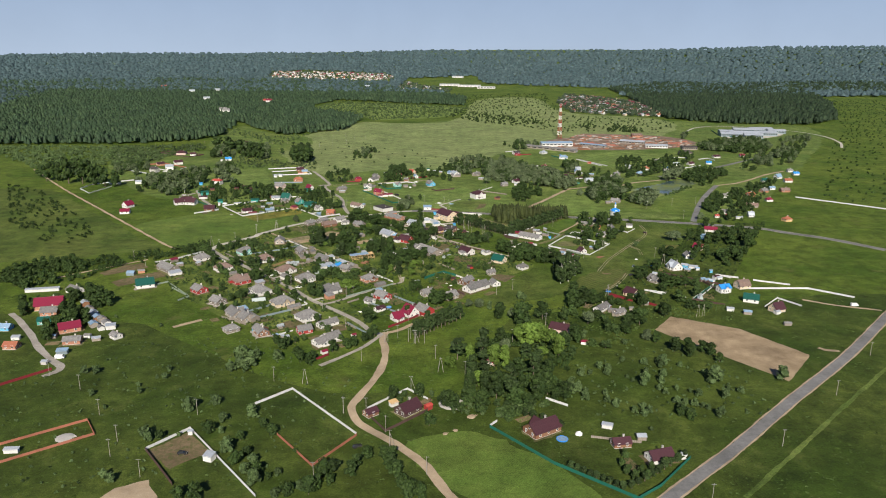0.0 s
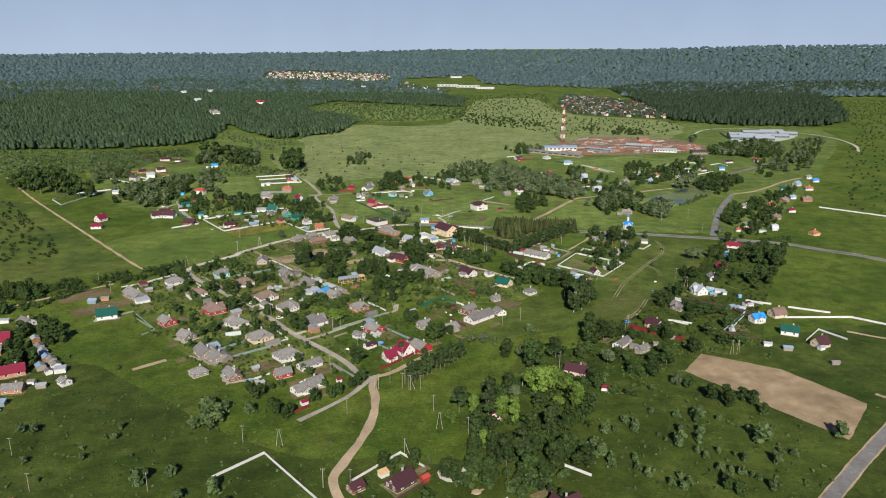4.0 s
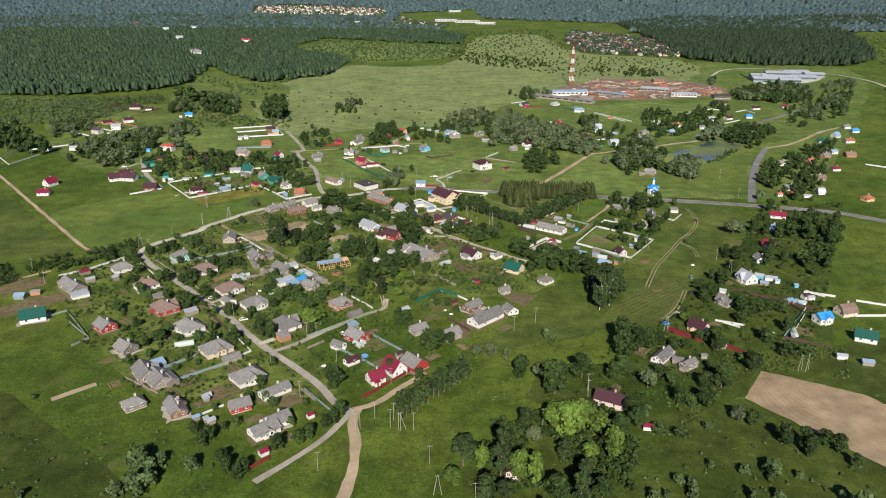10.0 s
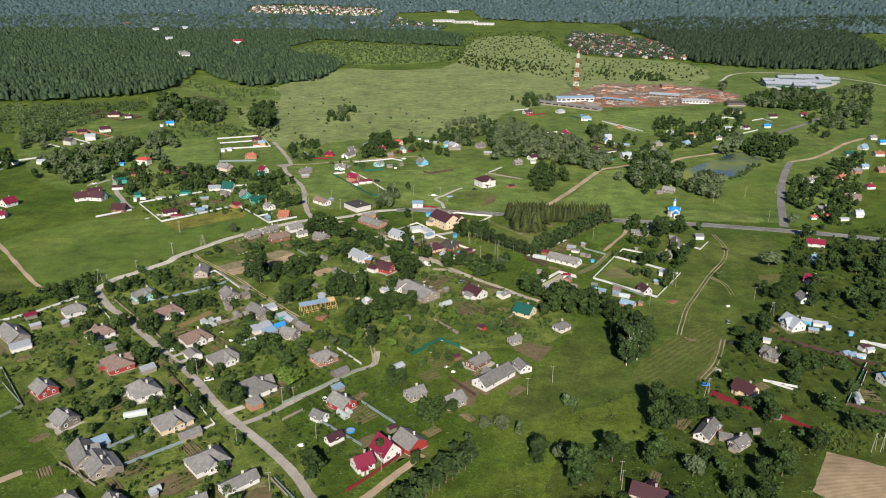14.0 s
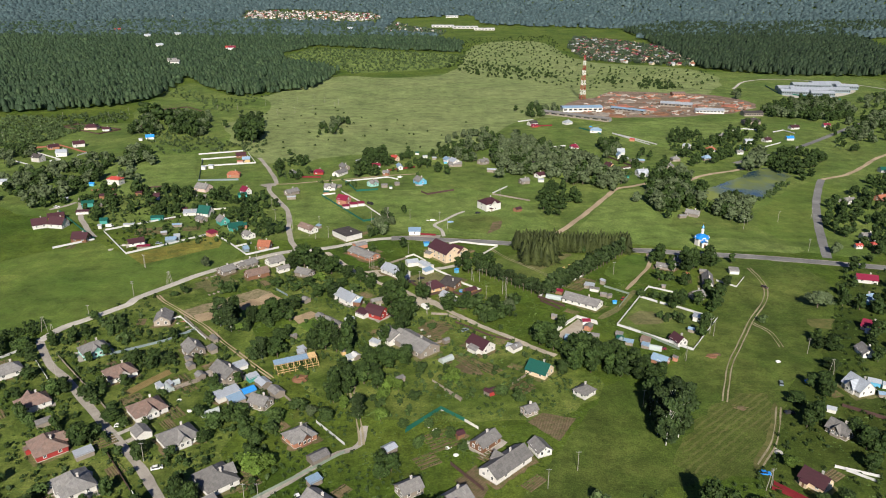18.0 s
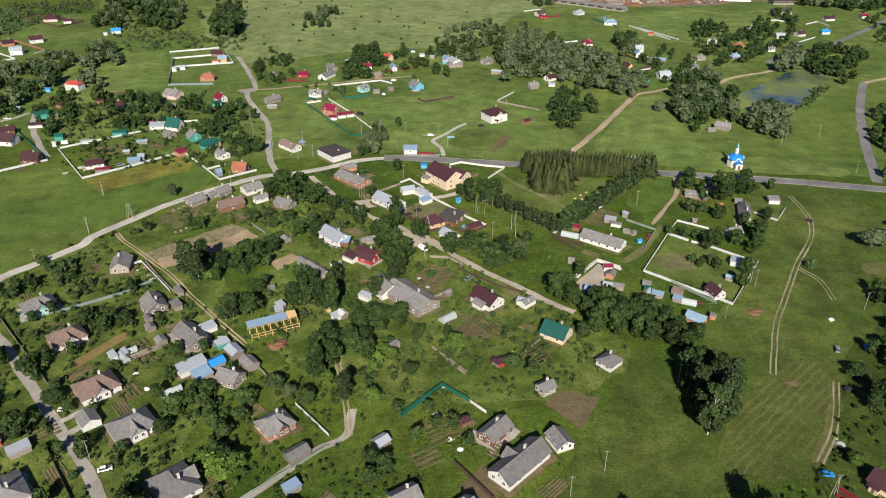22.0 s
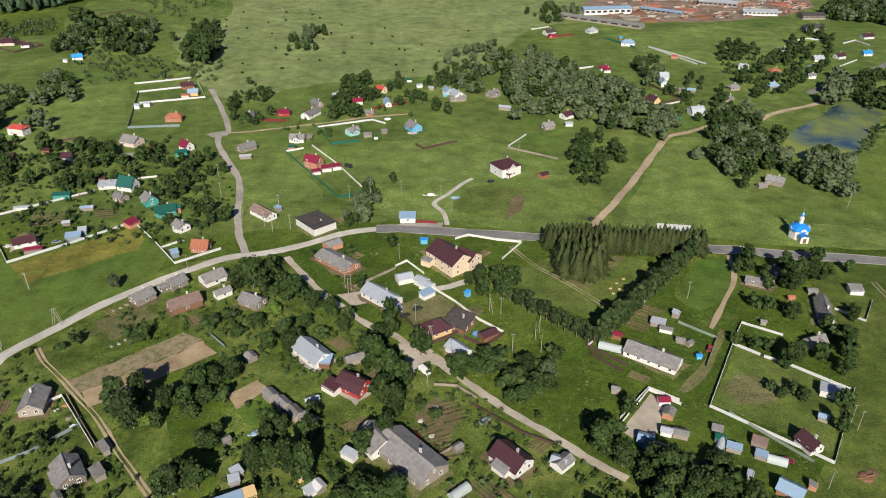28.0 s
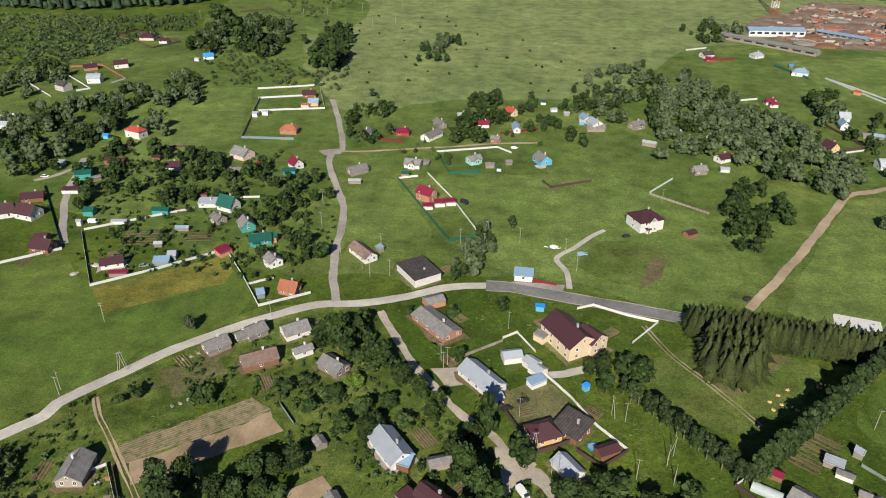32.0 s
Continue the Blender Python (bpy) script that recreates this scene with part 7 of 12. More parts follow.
house(17.8, 663.1, 30, 9.5, 8.5, 3.0, 3.0, 'hip', BROWNTIN, YELLOWWOOD, chimney=0)
house(27.2, 667.0, -35, 10.0, 9.0, 2.8, 2.0, 'mono', BITUMEN, BROWNWOOD, chimney=1, windows=1)
house(26.1, 648.8, -50, 9.0, 6.0, 2.6, 2.0, 'gable', ZINC, WHITE, windows=0, chimney=0)
shed(38.4, 658.6, 32, 7.2, 4.4, 2.4, 1.1, 'gable', BROWNTIN, BROWNWOOD)
house(-27.1, 718.1, -43, 20.9, 9.6, 2.6, 1.9, 'gable', SLATE, BRICK, windows=3, chimney=1)
shed(-31.0, 734.2, 35, 8.0, 6.4, 2.7, 1.3, 'gable', SLATE, BRICK)
house(-41.7, 755.9, -50, 17.2, 13.1, 4.0, 0.2, 'flat', BITUMEN, WHITE, windows=0, chimney=1, plinth=0)
house(-70.9, 768.9, -44, 14.8, 6.6, 3.0, 2.2, 'gable', SLATEBROWN, WHITE, chimney=0, windows=3)
shed(-64.4, 775.2, -45, 3.8, 2.5, 2.1, 0.6, 'mono', PALEBLUE, GREYWOOD)
house(5.0, 761.1, 0, 7.9, 5.2, 3.1, 1.1, 'mono', PALEBLUE, WHITE, windows=1, chimney=0, note='a small shop by the road')
house(13.4, 737.0, 0, 3.4, 2.2, 2.4, 0.2, 'flat', BLUETIN, BLUEWALL, windows=0, chimney=0, plinth=0, name='bus_shelter', group='', category='shelter')
house(62.1, 822.4, 30, 13.6, 12.6, 5.9, 3.1, 'hip', BROWNTIN, WHITE, porch=-1, dormer=-1)
shed(83.7, 815.1, 35, 5.6, 4.4, 2.3, 1.1, 'gable', BROWNTIN, BROWNWOOD)
house(-52.6, 834.6, -29, 9.3, 7.1, 4.8, 3.0, 'gable', CRIMSONTIN, BRICK, windows=2)
shed(-44.3, 828.0, 15, 5.6, 3.8, 2.4, 0.8, 'mono', CRIMSONTIN, WHITE)
shed(-38.6, 830.4, 15, 5.1, 3.8, 2.4, 0.8, 'mono', CRIMSONTIN, WHITE)
shed(-49.9, 823.3, 15, 5.1, 3.2, 2.2, 0.7, 'mono', CRIMSONTIN, WHITE)
shed(31.9, 689.0, -50, 2.0, 2.0, 2.3, 0.4, 'mono', BLUETIN, BLUEWALL, note='a small transformer kiosk')

# houses north of the main road
house(-99.1, 863.3, 44, 11.1, 6.3, 2.9, 2.1, 'gable', SLATE, GREYWOOD)
shed(-96.8, 848.9, 10, 7.0, 2.5, 2.2, 0.7, 'gable', ZINC, GREYWOOD)
house(-68.7, 878.2, -6, 9.5, 7.1, 2.9, 2.3, 'gable', SLATE, WHITE, dormer=-1)
shed(-62.0, 883.5, 0, 4.4, 3.2, 2.1, 0.8, 'gable', SLATE, GREYWOOD)
shed(-70.2, 863.2, 0, 4.4, 3.8, 2.4, 0.9, 'gable', GREENTIN, BRICK)
house(-33.7, 890.1, 40, 7.9, 6.3, 3.1, 2.1, 'gable', SLATE, MINT, dormer=-1)
shed(-23.4, 885.0, 10, 5.1, 3.8, 2.4, 0.9, 'gable', SLATE, GREYWOOD)
shed(-12.8, 891.7, 20, 3.8, 3.8, 2.1, 0.9, 'gable', SLATE, GREYWOOD)
shed(-17.5, 880.4, 0, 2.5, 1.9, 2.1, 0.5, 'gable', GREENTIN, WHITE)
house(7.2, 897.4, -59, 10.1, 7.9, 3.1, 3.2, 'gable', SLATE, BLUEWALL)
house(-18.6, 981.1, -41, 7.1, 6.3, 3.3, 2.8, 'gable', REDTIN, CREAM)
house(-86.2, 930.5, 5, 8.6, 6.3, 2.8, 1.9, 'hip', CRIMSONTIN, REDWALL)
house(-66.2, 927.4, 62, 14.9, 7.1, 2.9, 2.3, 'gable', SLATE, WHITE)
house(-64.7, 950.4, -59, 10.7, 6.3, 2.9, 2.1, 'gable', SLATE, GREYWOOD)
house(-108.7, 924.0, 97, 8.5, 5.5, 2.9, 1.8, 'gable', SLATE, GREYWOOD)
shed(-94.9, 934.7, 0, 3.8, 3.2, 2.1, 0.8, 'gable', SLATE, BRICK)
house(-35.1, 954.5, 10, 7.1, 5.5, 2.8, 1.7, 'gable', CRIMSONTIN, WHITE)
house(-52.0, 969.8, 20, 6.3, 4.7, 2.8, 1.4, 'gable', ZINC, WHITE)
house(-12.7, 951.1, -80, 11.5, 4.7, 2.9, 1.6, 'gable', PALEBLUE, WHITE)
house(-24.0, 926.8, -16, 5.5, 4.7, 2.9, 1.6, 'gable', SLATE, BRICK)
shed(3.1, 1010.2, 0, 3.8, 3.8, 2.1, 0.9, 'gable', GREENTIN, WHITE)
shed(11.1, 994.8, 20, 4.4, 3.2, 2.1, 0.8, 'gable', ZINC, WHITE)
shed(20.5, 987.7, 0, 3.8, 3.2, 2.1, 0.8, 'gable', ZINC, GREYWOOD)
shed(-23.8, 983.7, 0, 5.1, 3.2, 2.1, 0.8, 'gable', SLATE, GREYWOOD)
house(40.2, 959.8, 10, 12.0, 5.5, 2.9, 1.8, 'gable', SLATE, GREYWOOD)
shed(31.1, 971.4, 0, 3.2, 3.2, 2.1, 0.8, 'gable', ZINC, BLUEWALL)
house(39.5, 963.4, -63, 10.2, 7.9, 4.7, 2.6, 'gable', ZINC, WHITE)
house(33.6, 978.1, -67, 8.7, 6.3, 2.9, 2.1, 'gable', PALEBLUE, WHITE)
house(67.8, 969.7, 34, 9.5, 7.1, 2.9, 2.3, 'gable', SLATE, GREYWOOD, dormer=-1)
shed(73.9, 937.3, -20, 8.8, 3.8, 2.7, 0.9, 'gable', ZINC, GREYWOOD)
house(117.6, 952.6, 30, 10.2, 7.9, 3.4, 3.6, 'gable', BITUMEN, WHITE, dormer=-1)
house(115.9, 918.8, 36, 8.6, 6.3, 2.9, 2.1, 'gable', BROWNTIN, WHITE)
house(98.9, 897.0, 22, 7.9, 6.3, 2.9, 2.1, 'gable', SLATE, GREYWOOD)
shed(94.4, 963.2, 20, 3.8, 3.2, 2.1, 0.8, 'gable', ZINC, WHITE)
shed(114.5, 902.3, 0, 5.1, 3.8, 2.1, 0.9, 'gable', ZINC, WHITE)
house(186.2, 949.0, -62, 8.6, 7.1, 3.1, 3.2, 'gable', BROWNTIN, YELLOWWOOD, note='fresh timber gable')
house(170.6, 1033.1, 0, 5.5, 4.7, 2.8, 1.4, 'hip', CRIMSONTIN, WHITE)
house(166.2, 1001.6, -50, 7.1, 4.7, 2.9, 1.6, 'gable', PALEBLUE, YELLOWWOOD)
house(142.8, 1171.2, 29, 11.1, 7.9, 3.1, 2.3, 'gable', BITUMEN, WHITE)
house(143.7, 1156.7, 5, 7.9, 4.7, 2.5, 1.0, 'mono', CRIMSONTIN, REDWALL)
house(211.3, 1124.1, -15, 12.6, 8.6, 3.3, 2.6, 'hip', PALEBLUE, WHITE)
shed(210.1, 1149.4, 0, 3.2, 3.2, 2.1, 0.8, 'gable', BLUETIN, GREYWOOD)
shed(241.5, 1075.5, -30, 5.1, 3.2, 2.5, 0.8, 'gable', REDTIN, BRICK)
house(203.0, 1026.2, -57, 7.1, 4.7, 2.9, 1.6, 'gable', PALEBLUE, GREYWOOD)
house(207.1, 993.6, -93, 9.3, 5.5, 3.3, 2.7, 'gable', PALEBLUE, WHITE)
shed(210.2, 983.0, 10, 5.1, 3.8, 2.1, 0.9, 'gable', ZINC, GREYWOOD)
shed(216.5, 977.3, 10, 5.6, 4.4, 2.1, 1.1, 'gable', SLATE, GREYWOOD)
shed(224.3, 976.5, -15, 6.3, 4.4, 2.1, 1.1, 'gable', PALEBLUE, GREYWOOD)
house(187.3, 1177.4, 30, 10.2, 7.9, 2.9, 2.3, 'hip', ZINC, WHITE)
house(210.1, 923.1, 10, 9.5, 7.9, 3.3, 3.2, 'mansard', ZINC, WHITE, windows=3)
shed(193.8, 914.0, 10, 4.4, 1.9, 2.1, 0.5, 'gable', GREENTIN, TEALWALL)
house(215.7, 802.0, -35, 9.5, 6.3, 2.9, 2.1, 'gable', SLATE, GREYWOOD)
shed(206.2, 797.4, 10, 5.6, 3.2, 2.1, 0.8, 'gable', SLATE, GREYWOOD)
house(290.4, 1038.9, -42, 7.1, 5.5, 3.1, 1.8, 'gable', ZINC, WHITE)
house(310.7, 1024.9, 10, 9.5, 7.1, 2.8, 2.2, 'hip', TERRACOTTA, WHITE)
house(292.2, 985.0, 10, 8.6, 7.1, 2.8, 2.2, 'hip', PALEBLUE, GREYWOOD)
house(259.5, 981.3, 10, 7.9, 6.3, 2.8, 1.9, 'hip', SLATE, GREYWOOD)
house(245.1, 953.7, 0, 7.1, 6.3, 2.8, 1.9, 'hip', SLATE, GREYWOOD)
house(347.8, 1093.2, 0, 11.1, 7.9, 2.8, 2.3, 'gable', SLATE, WHITE)
house(367.2, 1064.5, 0, 8.6, 7.1, 2.8, 2.2, 'gable', ZINC, WHITE)
house(348.4, 1034.5, 0, 7.1, 6.3, 2.8, 1.9, 'hip', PALEBLUE, BLUEWALL)
house(391.1, 1072.6, 20, 8.6, 7.1, 2.8, 2.2, 'gable', BROWNTIN, WHITE)
house(456.2, 1145.8, 10, 11.1, 7.1, 2.8, 2.2, 'gable', BROWNTIN, WHITE)
house(418.4, 1180.6, 0, 20.5, 11.1, 3.9, 3.3, 'hip', BITUMEN, GREYWOOD)
house(502.6, 1158.9, 0, 7.9, 6.3, 2.8, 1.9, 'gable', CRIMSONTIN, WHITE)
house(420.9, 1081.6, 0, 7.9, 6.3, 2.8, 1.9, 'gable', BLUETIN, WHITE)
house(336.0, 1011.1, 0, 6.3, 4.7, 2.8, 1.4, 'gable', SLATE, WHITE)
house(212.2, 1010.4, 0, 7.1, 6.3, 3.1, 3.2, 'gable', ZINC, WHITE)
house(169.7, 1039.6, 10, 8.6, 5.5, 2.8, 1.7, 'hip', CRIMSONTIN, WHITE)

# houses of the western gardens
house(-251.6, 779.6, -10, 11.1, 8.6, 3.5, 3.9, 'gable', BROWNTIN, WHITE, note='broad eaves')
house(-262.1, 797.8, 25, 10.9, 6.3, 2.9, 2.1, 'gable', BROWNTIN, BROWNWOOD)
shed(-248.1, 810.2, 12, 8.8, 3.8, 2.1, 0.8, 'mono', BROWNTIN, WHITE)
house(-222.2, 749.3, -1, 10.2, 7.9, 2.9, 3.2, 'gable', BROWNTIN, BROWNWOOD)
house(-181.9, 741.0, 29, 9.7, 6.2, 2.7, 2.0, 'gable', BROWNTIN, WHITE, chimney=0)
shed(-160.3, 746.1, 14, 7.0, 3.8, 2.5, 0.8, 'mono', PALEBLUE, BLUESHEET)
shed(-158.2, 752.6, 14, 3.8, 5.6, 2.5, 1.4, 'gable', ZINC, BLUESHEET)
shed(-170.2, 761.5, 14, 3.8, 2.5, 2.1, 0.7, 'gable', ZINC, GREYWOOD)
shed(-174.2, 733.2, 14, 8.0, 2.4, 2.0, 0.5, 'mono', CRIMSONTIN, GREYWOOD)
house(-123.3, 773.3, 23, 10.2, 7.1, 2.9, 2.3, 'gable', GREENTIN, TEALWALL, porch=-1)
shed(-118.3, 776.3, 5, 5.1, 4.4, 2.9, 1.1, 'gable', GREENTIN, BRICK)
house(-109.8, 754.8, -44, 7.5, 6.2, 3.1, 2.0, 'gable', SLATE, WHITE, dormer=-1)
shed(-136.3, 759.7, 60, 6.3, 5.1, 2.3, 1.1, 'mono', CRIMSONTIN, BRICK)
house(-94.0, 733.2, -8, 7.9, 6.5, 2.8, 3.2, 'gable', TERRACOTTA, BRICK)
shed(-105.7, 728.4, 30, 3.2, 5.6, 2.4, 1.4, 'gable', PALEBLUE, BLUESHEET)
house(-135.7, 786.1, -53, 8.6, 7.1, 3.1, 3.2, 'gable', SLATE, TEALWALL)
house(-152.7, 790.7, -34, 7.1, 5.5, 2.9, 1.8, 'gable', SLATE, GREYWOOD, dormer=-1)
house(-153.8, 805.7, -19, 9.5, 7.9, 3.3, 4.7, 'gable', GREENTIN, WHITE)
house(-166.0, 807.3, 10, 9.2, 5.2, 2.5, 1.2, 'mono', ZINC, WHITE)
house(-155.6, 809.9, 5, 5.9, 3.3, 2.3, 0.2, 'flat', ZINC, WHITE, windows=0)
shed(-186.1, 794.6, 5, 8.8, 4.4, 2.7, 1.1, 'gable', GREENTIN, TEALWALL)
shed(-252.5, 829.9, 20, 8.8, 6.3, 3.5, 1.6, 'gable', GREENTIN, TEALWALL)
shed(-222.4, 787.6, 10, 5.1, 5.6, 2.9, 1.4, 'gable', GREENTIN, TEALWALL)
house(-208.3, 850.3, 15, 8.6, 7.1, 2.8, 2.2, 'gable', BROWNTIN, WHITE)
shed(-246.0, 852.6, 0, 12.6, 5.1, 2.7, 1.2, 'gable', BROWNTIN, BROWNWOOD)
shed(-224.4, 861.8, 0, 5.1, 3.8, 2.5, 0.9, 'gable', BROWNTIN, BROWNWOOD)
shed(-225.4, 875.8, 0, 6.3, 3.8, 2.5, 0.9, 'gable', BROWNTIN, BROWNWOOD)
house(-257.5, 896.5, -16, 12.2, 7.4, 5.2, 1.8, 'hip', REDTIN, WHITE, windows=2)
shed(-275.5, 890.7, 0, 3.8, 3.2, 2.5, 0.8, 'gable', BLUETIN, BLUEWALL)
house(-175.2, 875.1, -25, 11.8, 9.5, 3.3, 3.3, 'gable', SLATE, PINKWALL)
house(-137.6, 865.5, -44, 7.9, 6.3, 3.1, 3.2, 'gable', CRIMSONTIN, WHITE)
shed(-158.4, 863.9, 5, 5.1, 3.2, 2.3, 0.8, 'gable', CRIMSONTIN, BROWNWOOD)
shed(-138.1, 855.6, 15, 7.0, 5.1, 2.7, 1.2, 'gable', GREENTIN, TEALWALL)
shed(-170.5, 852.1, 5, 7.6, 2.5, 2.1, 0.6, 'mono', SLATE, GREYWOOD)
shed(-167.2, 778.6, 10, 5.1, 2.5, 2.1, 0.7, 'gable', PALEBLUE, GREYWOOD)
shed(-164.5, 779.1, 10, 2.5, 2.5, 2.1, 0.7, 'gable', ZINC, GREYWOOD)
shed(-243.8, 827.9, 50, 4.4, 3.8, 2.1, 0.9, 'gable', SLATE, GREYWOOD)
shed(-278.0, 844.6, 10, 5.6, 3.2, 2.1, 0.7, 'mono', ZINC, WHITE)
shed(-173.4, 817.1, 10, 4.4, 2.5, 2.3, 0.7, 'gable', BROWNTIN, BROWNWOOD)
shed(-220.2, 775.0, 10, 2.3, 2.3, 2.9, 0.6, 'gable', ZINC, WHITE)
shed(-201.5, 779.7, 10, 7.6, 1.6, 1.9, 0.4, 'mono', ZINC, WHITE)
shed(-354.3, 897.6, 0, 7.6, 6.3, 2.9, 1.6, 'gable', ZINC, WHITE)
house(-313.5, 763.3, 63, 9.5, 7.9, 3.3, 3.6, 'gable', CRIMSONTIN, WHITE)
house(-304.7, 734.1, 10, 9.0, 7.0, 2.9, 2.1, 'gable', CRIMSONTIN, WHITE)
house(-264.7, 778.6, 31, 9.5, 7.9, 3.3, 3.6, 'gable', BROWNTIN, WHITE)
shed(-228.4, 757.5, 10, 5.6, 4.4, 2.9, 1.1, 'gable', BROWNTIN, BROWNWOOD)
shed(-382.6, 894.6, 10, 12.6, 5.1, 2.9, 1.2, 'gable', GREENTIN, WHITE)
shed(-261.6, 844.3, 10, 5.6, 4.4, 2.1, 1.1, 'gable', GREENTIN, TEALWALL)

# new houses at the forest edge
house(-384.5, 1144.2, 5, 14.2, 10.2, 3.1, 3.1, 'hip', BROWNTIN, PINKWALL)
house(-363.0, 1134.1, 5, 7.9, 6.3, 2.8, 1.9, 'gable', BROWNTIN, WHITE)
house(-318.2, 1131.0, 42, 10.2, 8.6, 3.9, 3.5, 'gable', BROWNTIN, WHITE)
house(-296.1, 1087.8, 20, 8.6, 7.1, 2.9, 2.2, 'gable', BLUETIN, WHITE)
shed(-302.8, 1078.8, 0, 3.8, 3.2, 2.1, 0.8, 'gable', ZINC, WHITE)
house(-357.3, 1048.4, 34, 11.1, 7.9, 3.7, 2.7, 'gable', BROWNTIN, WHITE)
house(-378.6, 1036.9, 40, 10.2, 7.1, 2.9, 2.3, 'gable', BROWNTIN, BRICK)
house(-354.2, 1004.7, 15, 10.2, 8.6, 4.5, 2.6, 'mansard', ZINC, WHITE, windows=3)
house(-366.4, 981.5, -20, 10.2, 7.9, 4.8, 2.7, 'gable', BITUMEN, STONE, windows=2)
house(-173.1, 997.3, 18, 9.5, 7.1, 3.1, 2.3, 'gable', BROWNTIN, BROWNWOOD)
house(-163.6, 979.1, 10, 7.1, 6.3, 3.3, 1.9, 'gable', PALEBLUE, YELLOWWOOD)
house(-161.4, 921.0, 5, 11.1, 7.9, 3.3, 2.3, 'hip', TERRACOTTA, BRICK)
shed(-196.1, 948.0, 0, 3.8, 3.8, 2.9, 0.9, 'gable', ZINC, WHITE)
shed(-190.4, 952.7, 0, 4.4, 3.8, 2.9, 0.9, 'gable', ZINC, WHITE)
shed(-168.4, 973.8, 5, 5.6, 3.2, 2.1, 0.8, 'gable', TERRACOTTA, PINKWALL)

# houses on the eastern slope
house(275.7, 672.5, -19, 11.2, 6.3, 2.7, 2.1, 'gable', CRIMSONTIN, WHITE)
house(259.4, 642.9, 20, 6.3, 6.3, 2.5, 2.8, 'gable', PALEBLUE, BLUEWALL)
house(242.2, 609.5, -44, 7.7, 6.3, 2.5, 2.8, 'gable', CRIMSONTIN, PINKWALL)
shed(239.8, 606.0, 10, 4.5, 1.7, 1.9, 0.3, 'mono', ZINC, WHITE)
house(224.5, 583.4, -90, 7.7, 6.3, 2.5, 2.5, 'gable', SLATE, WHITE)
house(202.6, 550.5, -73, 9.8, 8.4, 3.1, 3.8, 'gable', ZINC, WHITE, dormer=-1)
shed(212.5, 555.3, -30, 5.0, 3.9, 2.4, 1.0, 'gable', ZINC, BLUEWALL)
shed(218.3, 552.4, -20, 6.7, 3.4, 2.2, 0.8, 'gable', ZINC, WHITE)
shed(211.3, 545.4, -20, 4.5, 2.8, 1.9, 0.7, 'gable', PALEBLUE, GREYWOOD)
shed(220.1, 548.2, 0, 2.8, 2.2, 1.9, 0.6, 'gable', PALEBLUE, WHITE)
house(177.7, 518.6, -59, 8.4, 6.3, 2.7, 2.8, 'gable', SLATE, GREYWOOD, dormer=-1)
shed(182.6, 534.4, -30, 3.4, 2.8, 1.9, 0.7, 'gable', ZINC, WHITE)
house(152.5, 487.9, -56, 9.1, 7.0, 2.7, 2.8, 'gable', BROWNTIN, CREAM, porch=-1)
house(124.7, 457.6, 50, 13.0, 5.9, 2.5, 2.0, 'gable', SLATE, WHITE)
shed(129.7, 460.8, -40, 3.9, 3.4, 1.9, 0.8, 'gable', ZINC, BROWNWOOD)
shed(130.8, 453.4, -20, 5.0, 2.8, 1.9, 0.6, 'mono', SLATE, GREYWOOD)
house(134.5, 449.5, 35, 7.7, 5.2, 2.5, 1.8, 'gable', SLATE, GREYWOOD)
shed(131.5, 446.7, 40, 3.4, 2.8, 1.9, 0.7, 'gable', SLATE, GREYWOOD)
shed(144.6, 457.9, 0, 2.8, 2.2, 1.9, 0.6, 'gable', SLATE, GREYWOOD)
house(90.9, 419.6, -30, 11.8, 7.6, 2.9, 2.6, 'gable', BROWNTIN, PINKWALL, dormer=1)
shed(157.4, 467.7, 0, 2.8, 2.2, 1.9, 0.6, 'gable', ZINC, GREYWOOD)
shed(214.3, 520.2, 20, 3.9, 3.4, 2.2, 0.8, 'gable', PALEBLUE, GREYWOOD)
shed(219.5, 518.1, 0, 2.8, 2.8, 1.9, 0.7, 'gable', ZINC, BLUEWALL)
shed(226.9, 526.4, 20, 4.5, 3.4, 2.2, 0.8, 'gable', BROWNTIN, WHITE)
shed(228.4, 541.8, 0, 2.2, 2.2, 1.9, 0.6, 'gable', PALEBLUE, BLUEWALL)
house(220.9, 496.0, 17, 8.4, 6.3, 3.7, 2.2, 'gable', BLUETIN, WHITE, dormer=-1)
shed(239.8, 509.4, 20, 5.0, 4.5, 2.5, 1.1, 'gable', BLUETIN, BLUEWALL)
house(232.3, 475.4, -26, 9.8, 7.0, 3.1, 2.8, 'gable', GREENTIN, WHITE)
house(241.7, 456.8, 24, 8.4, 7.0, 2.7, 3.8, 'gable', BROWNTIN, CREAM)
house(238.2, 505.6, 15, 9.1, 7.7, 2.7, 3.5, 'mansard', SLATEBROWN, CREAM)
shed(228.4, 524.3, 10, 3.9, 2.8, 1.9, 0.7, 'gable', ZINC, WHITE)
shed(216.8, 519.3, 20, 4.5, 3.4, 1.9, 0.8, 'gable', PALEBLUE, GREYWOOD)
shed(221.5, 518.1, 0, 2.2, 2.2, 1.9, 0.6, 'gable', ZINC, WHITE)
shed(210.7, 457.1, -15, 4.5, 2.8, 2.1, 0.7, 'gable', ZINC, WHITE)
shed(219.9, 451.3, -15, 5.0, 3.4, 2.1, 0.8, 'gable', PALEBLUE, GREYWOOD)
shed(239.8, 451.9, 20, 3.4, 2.8, 1.9, 0.7, 'gable', ZINC, WHITE)
shed(196.8, 478.1, 70, 5.0, 1.4, 1.9, 0.3, 'mono', ZINC, GREYWOOD)
shed(237.1, 431.4, 0, 4.5, 2.2, 1.9, 0.6, 'gable', SLATE, GREYWOOD)
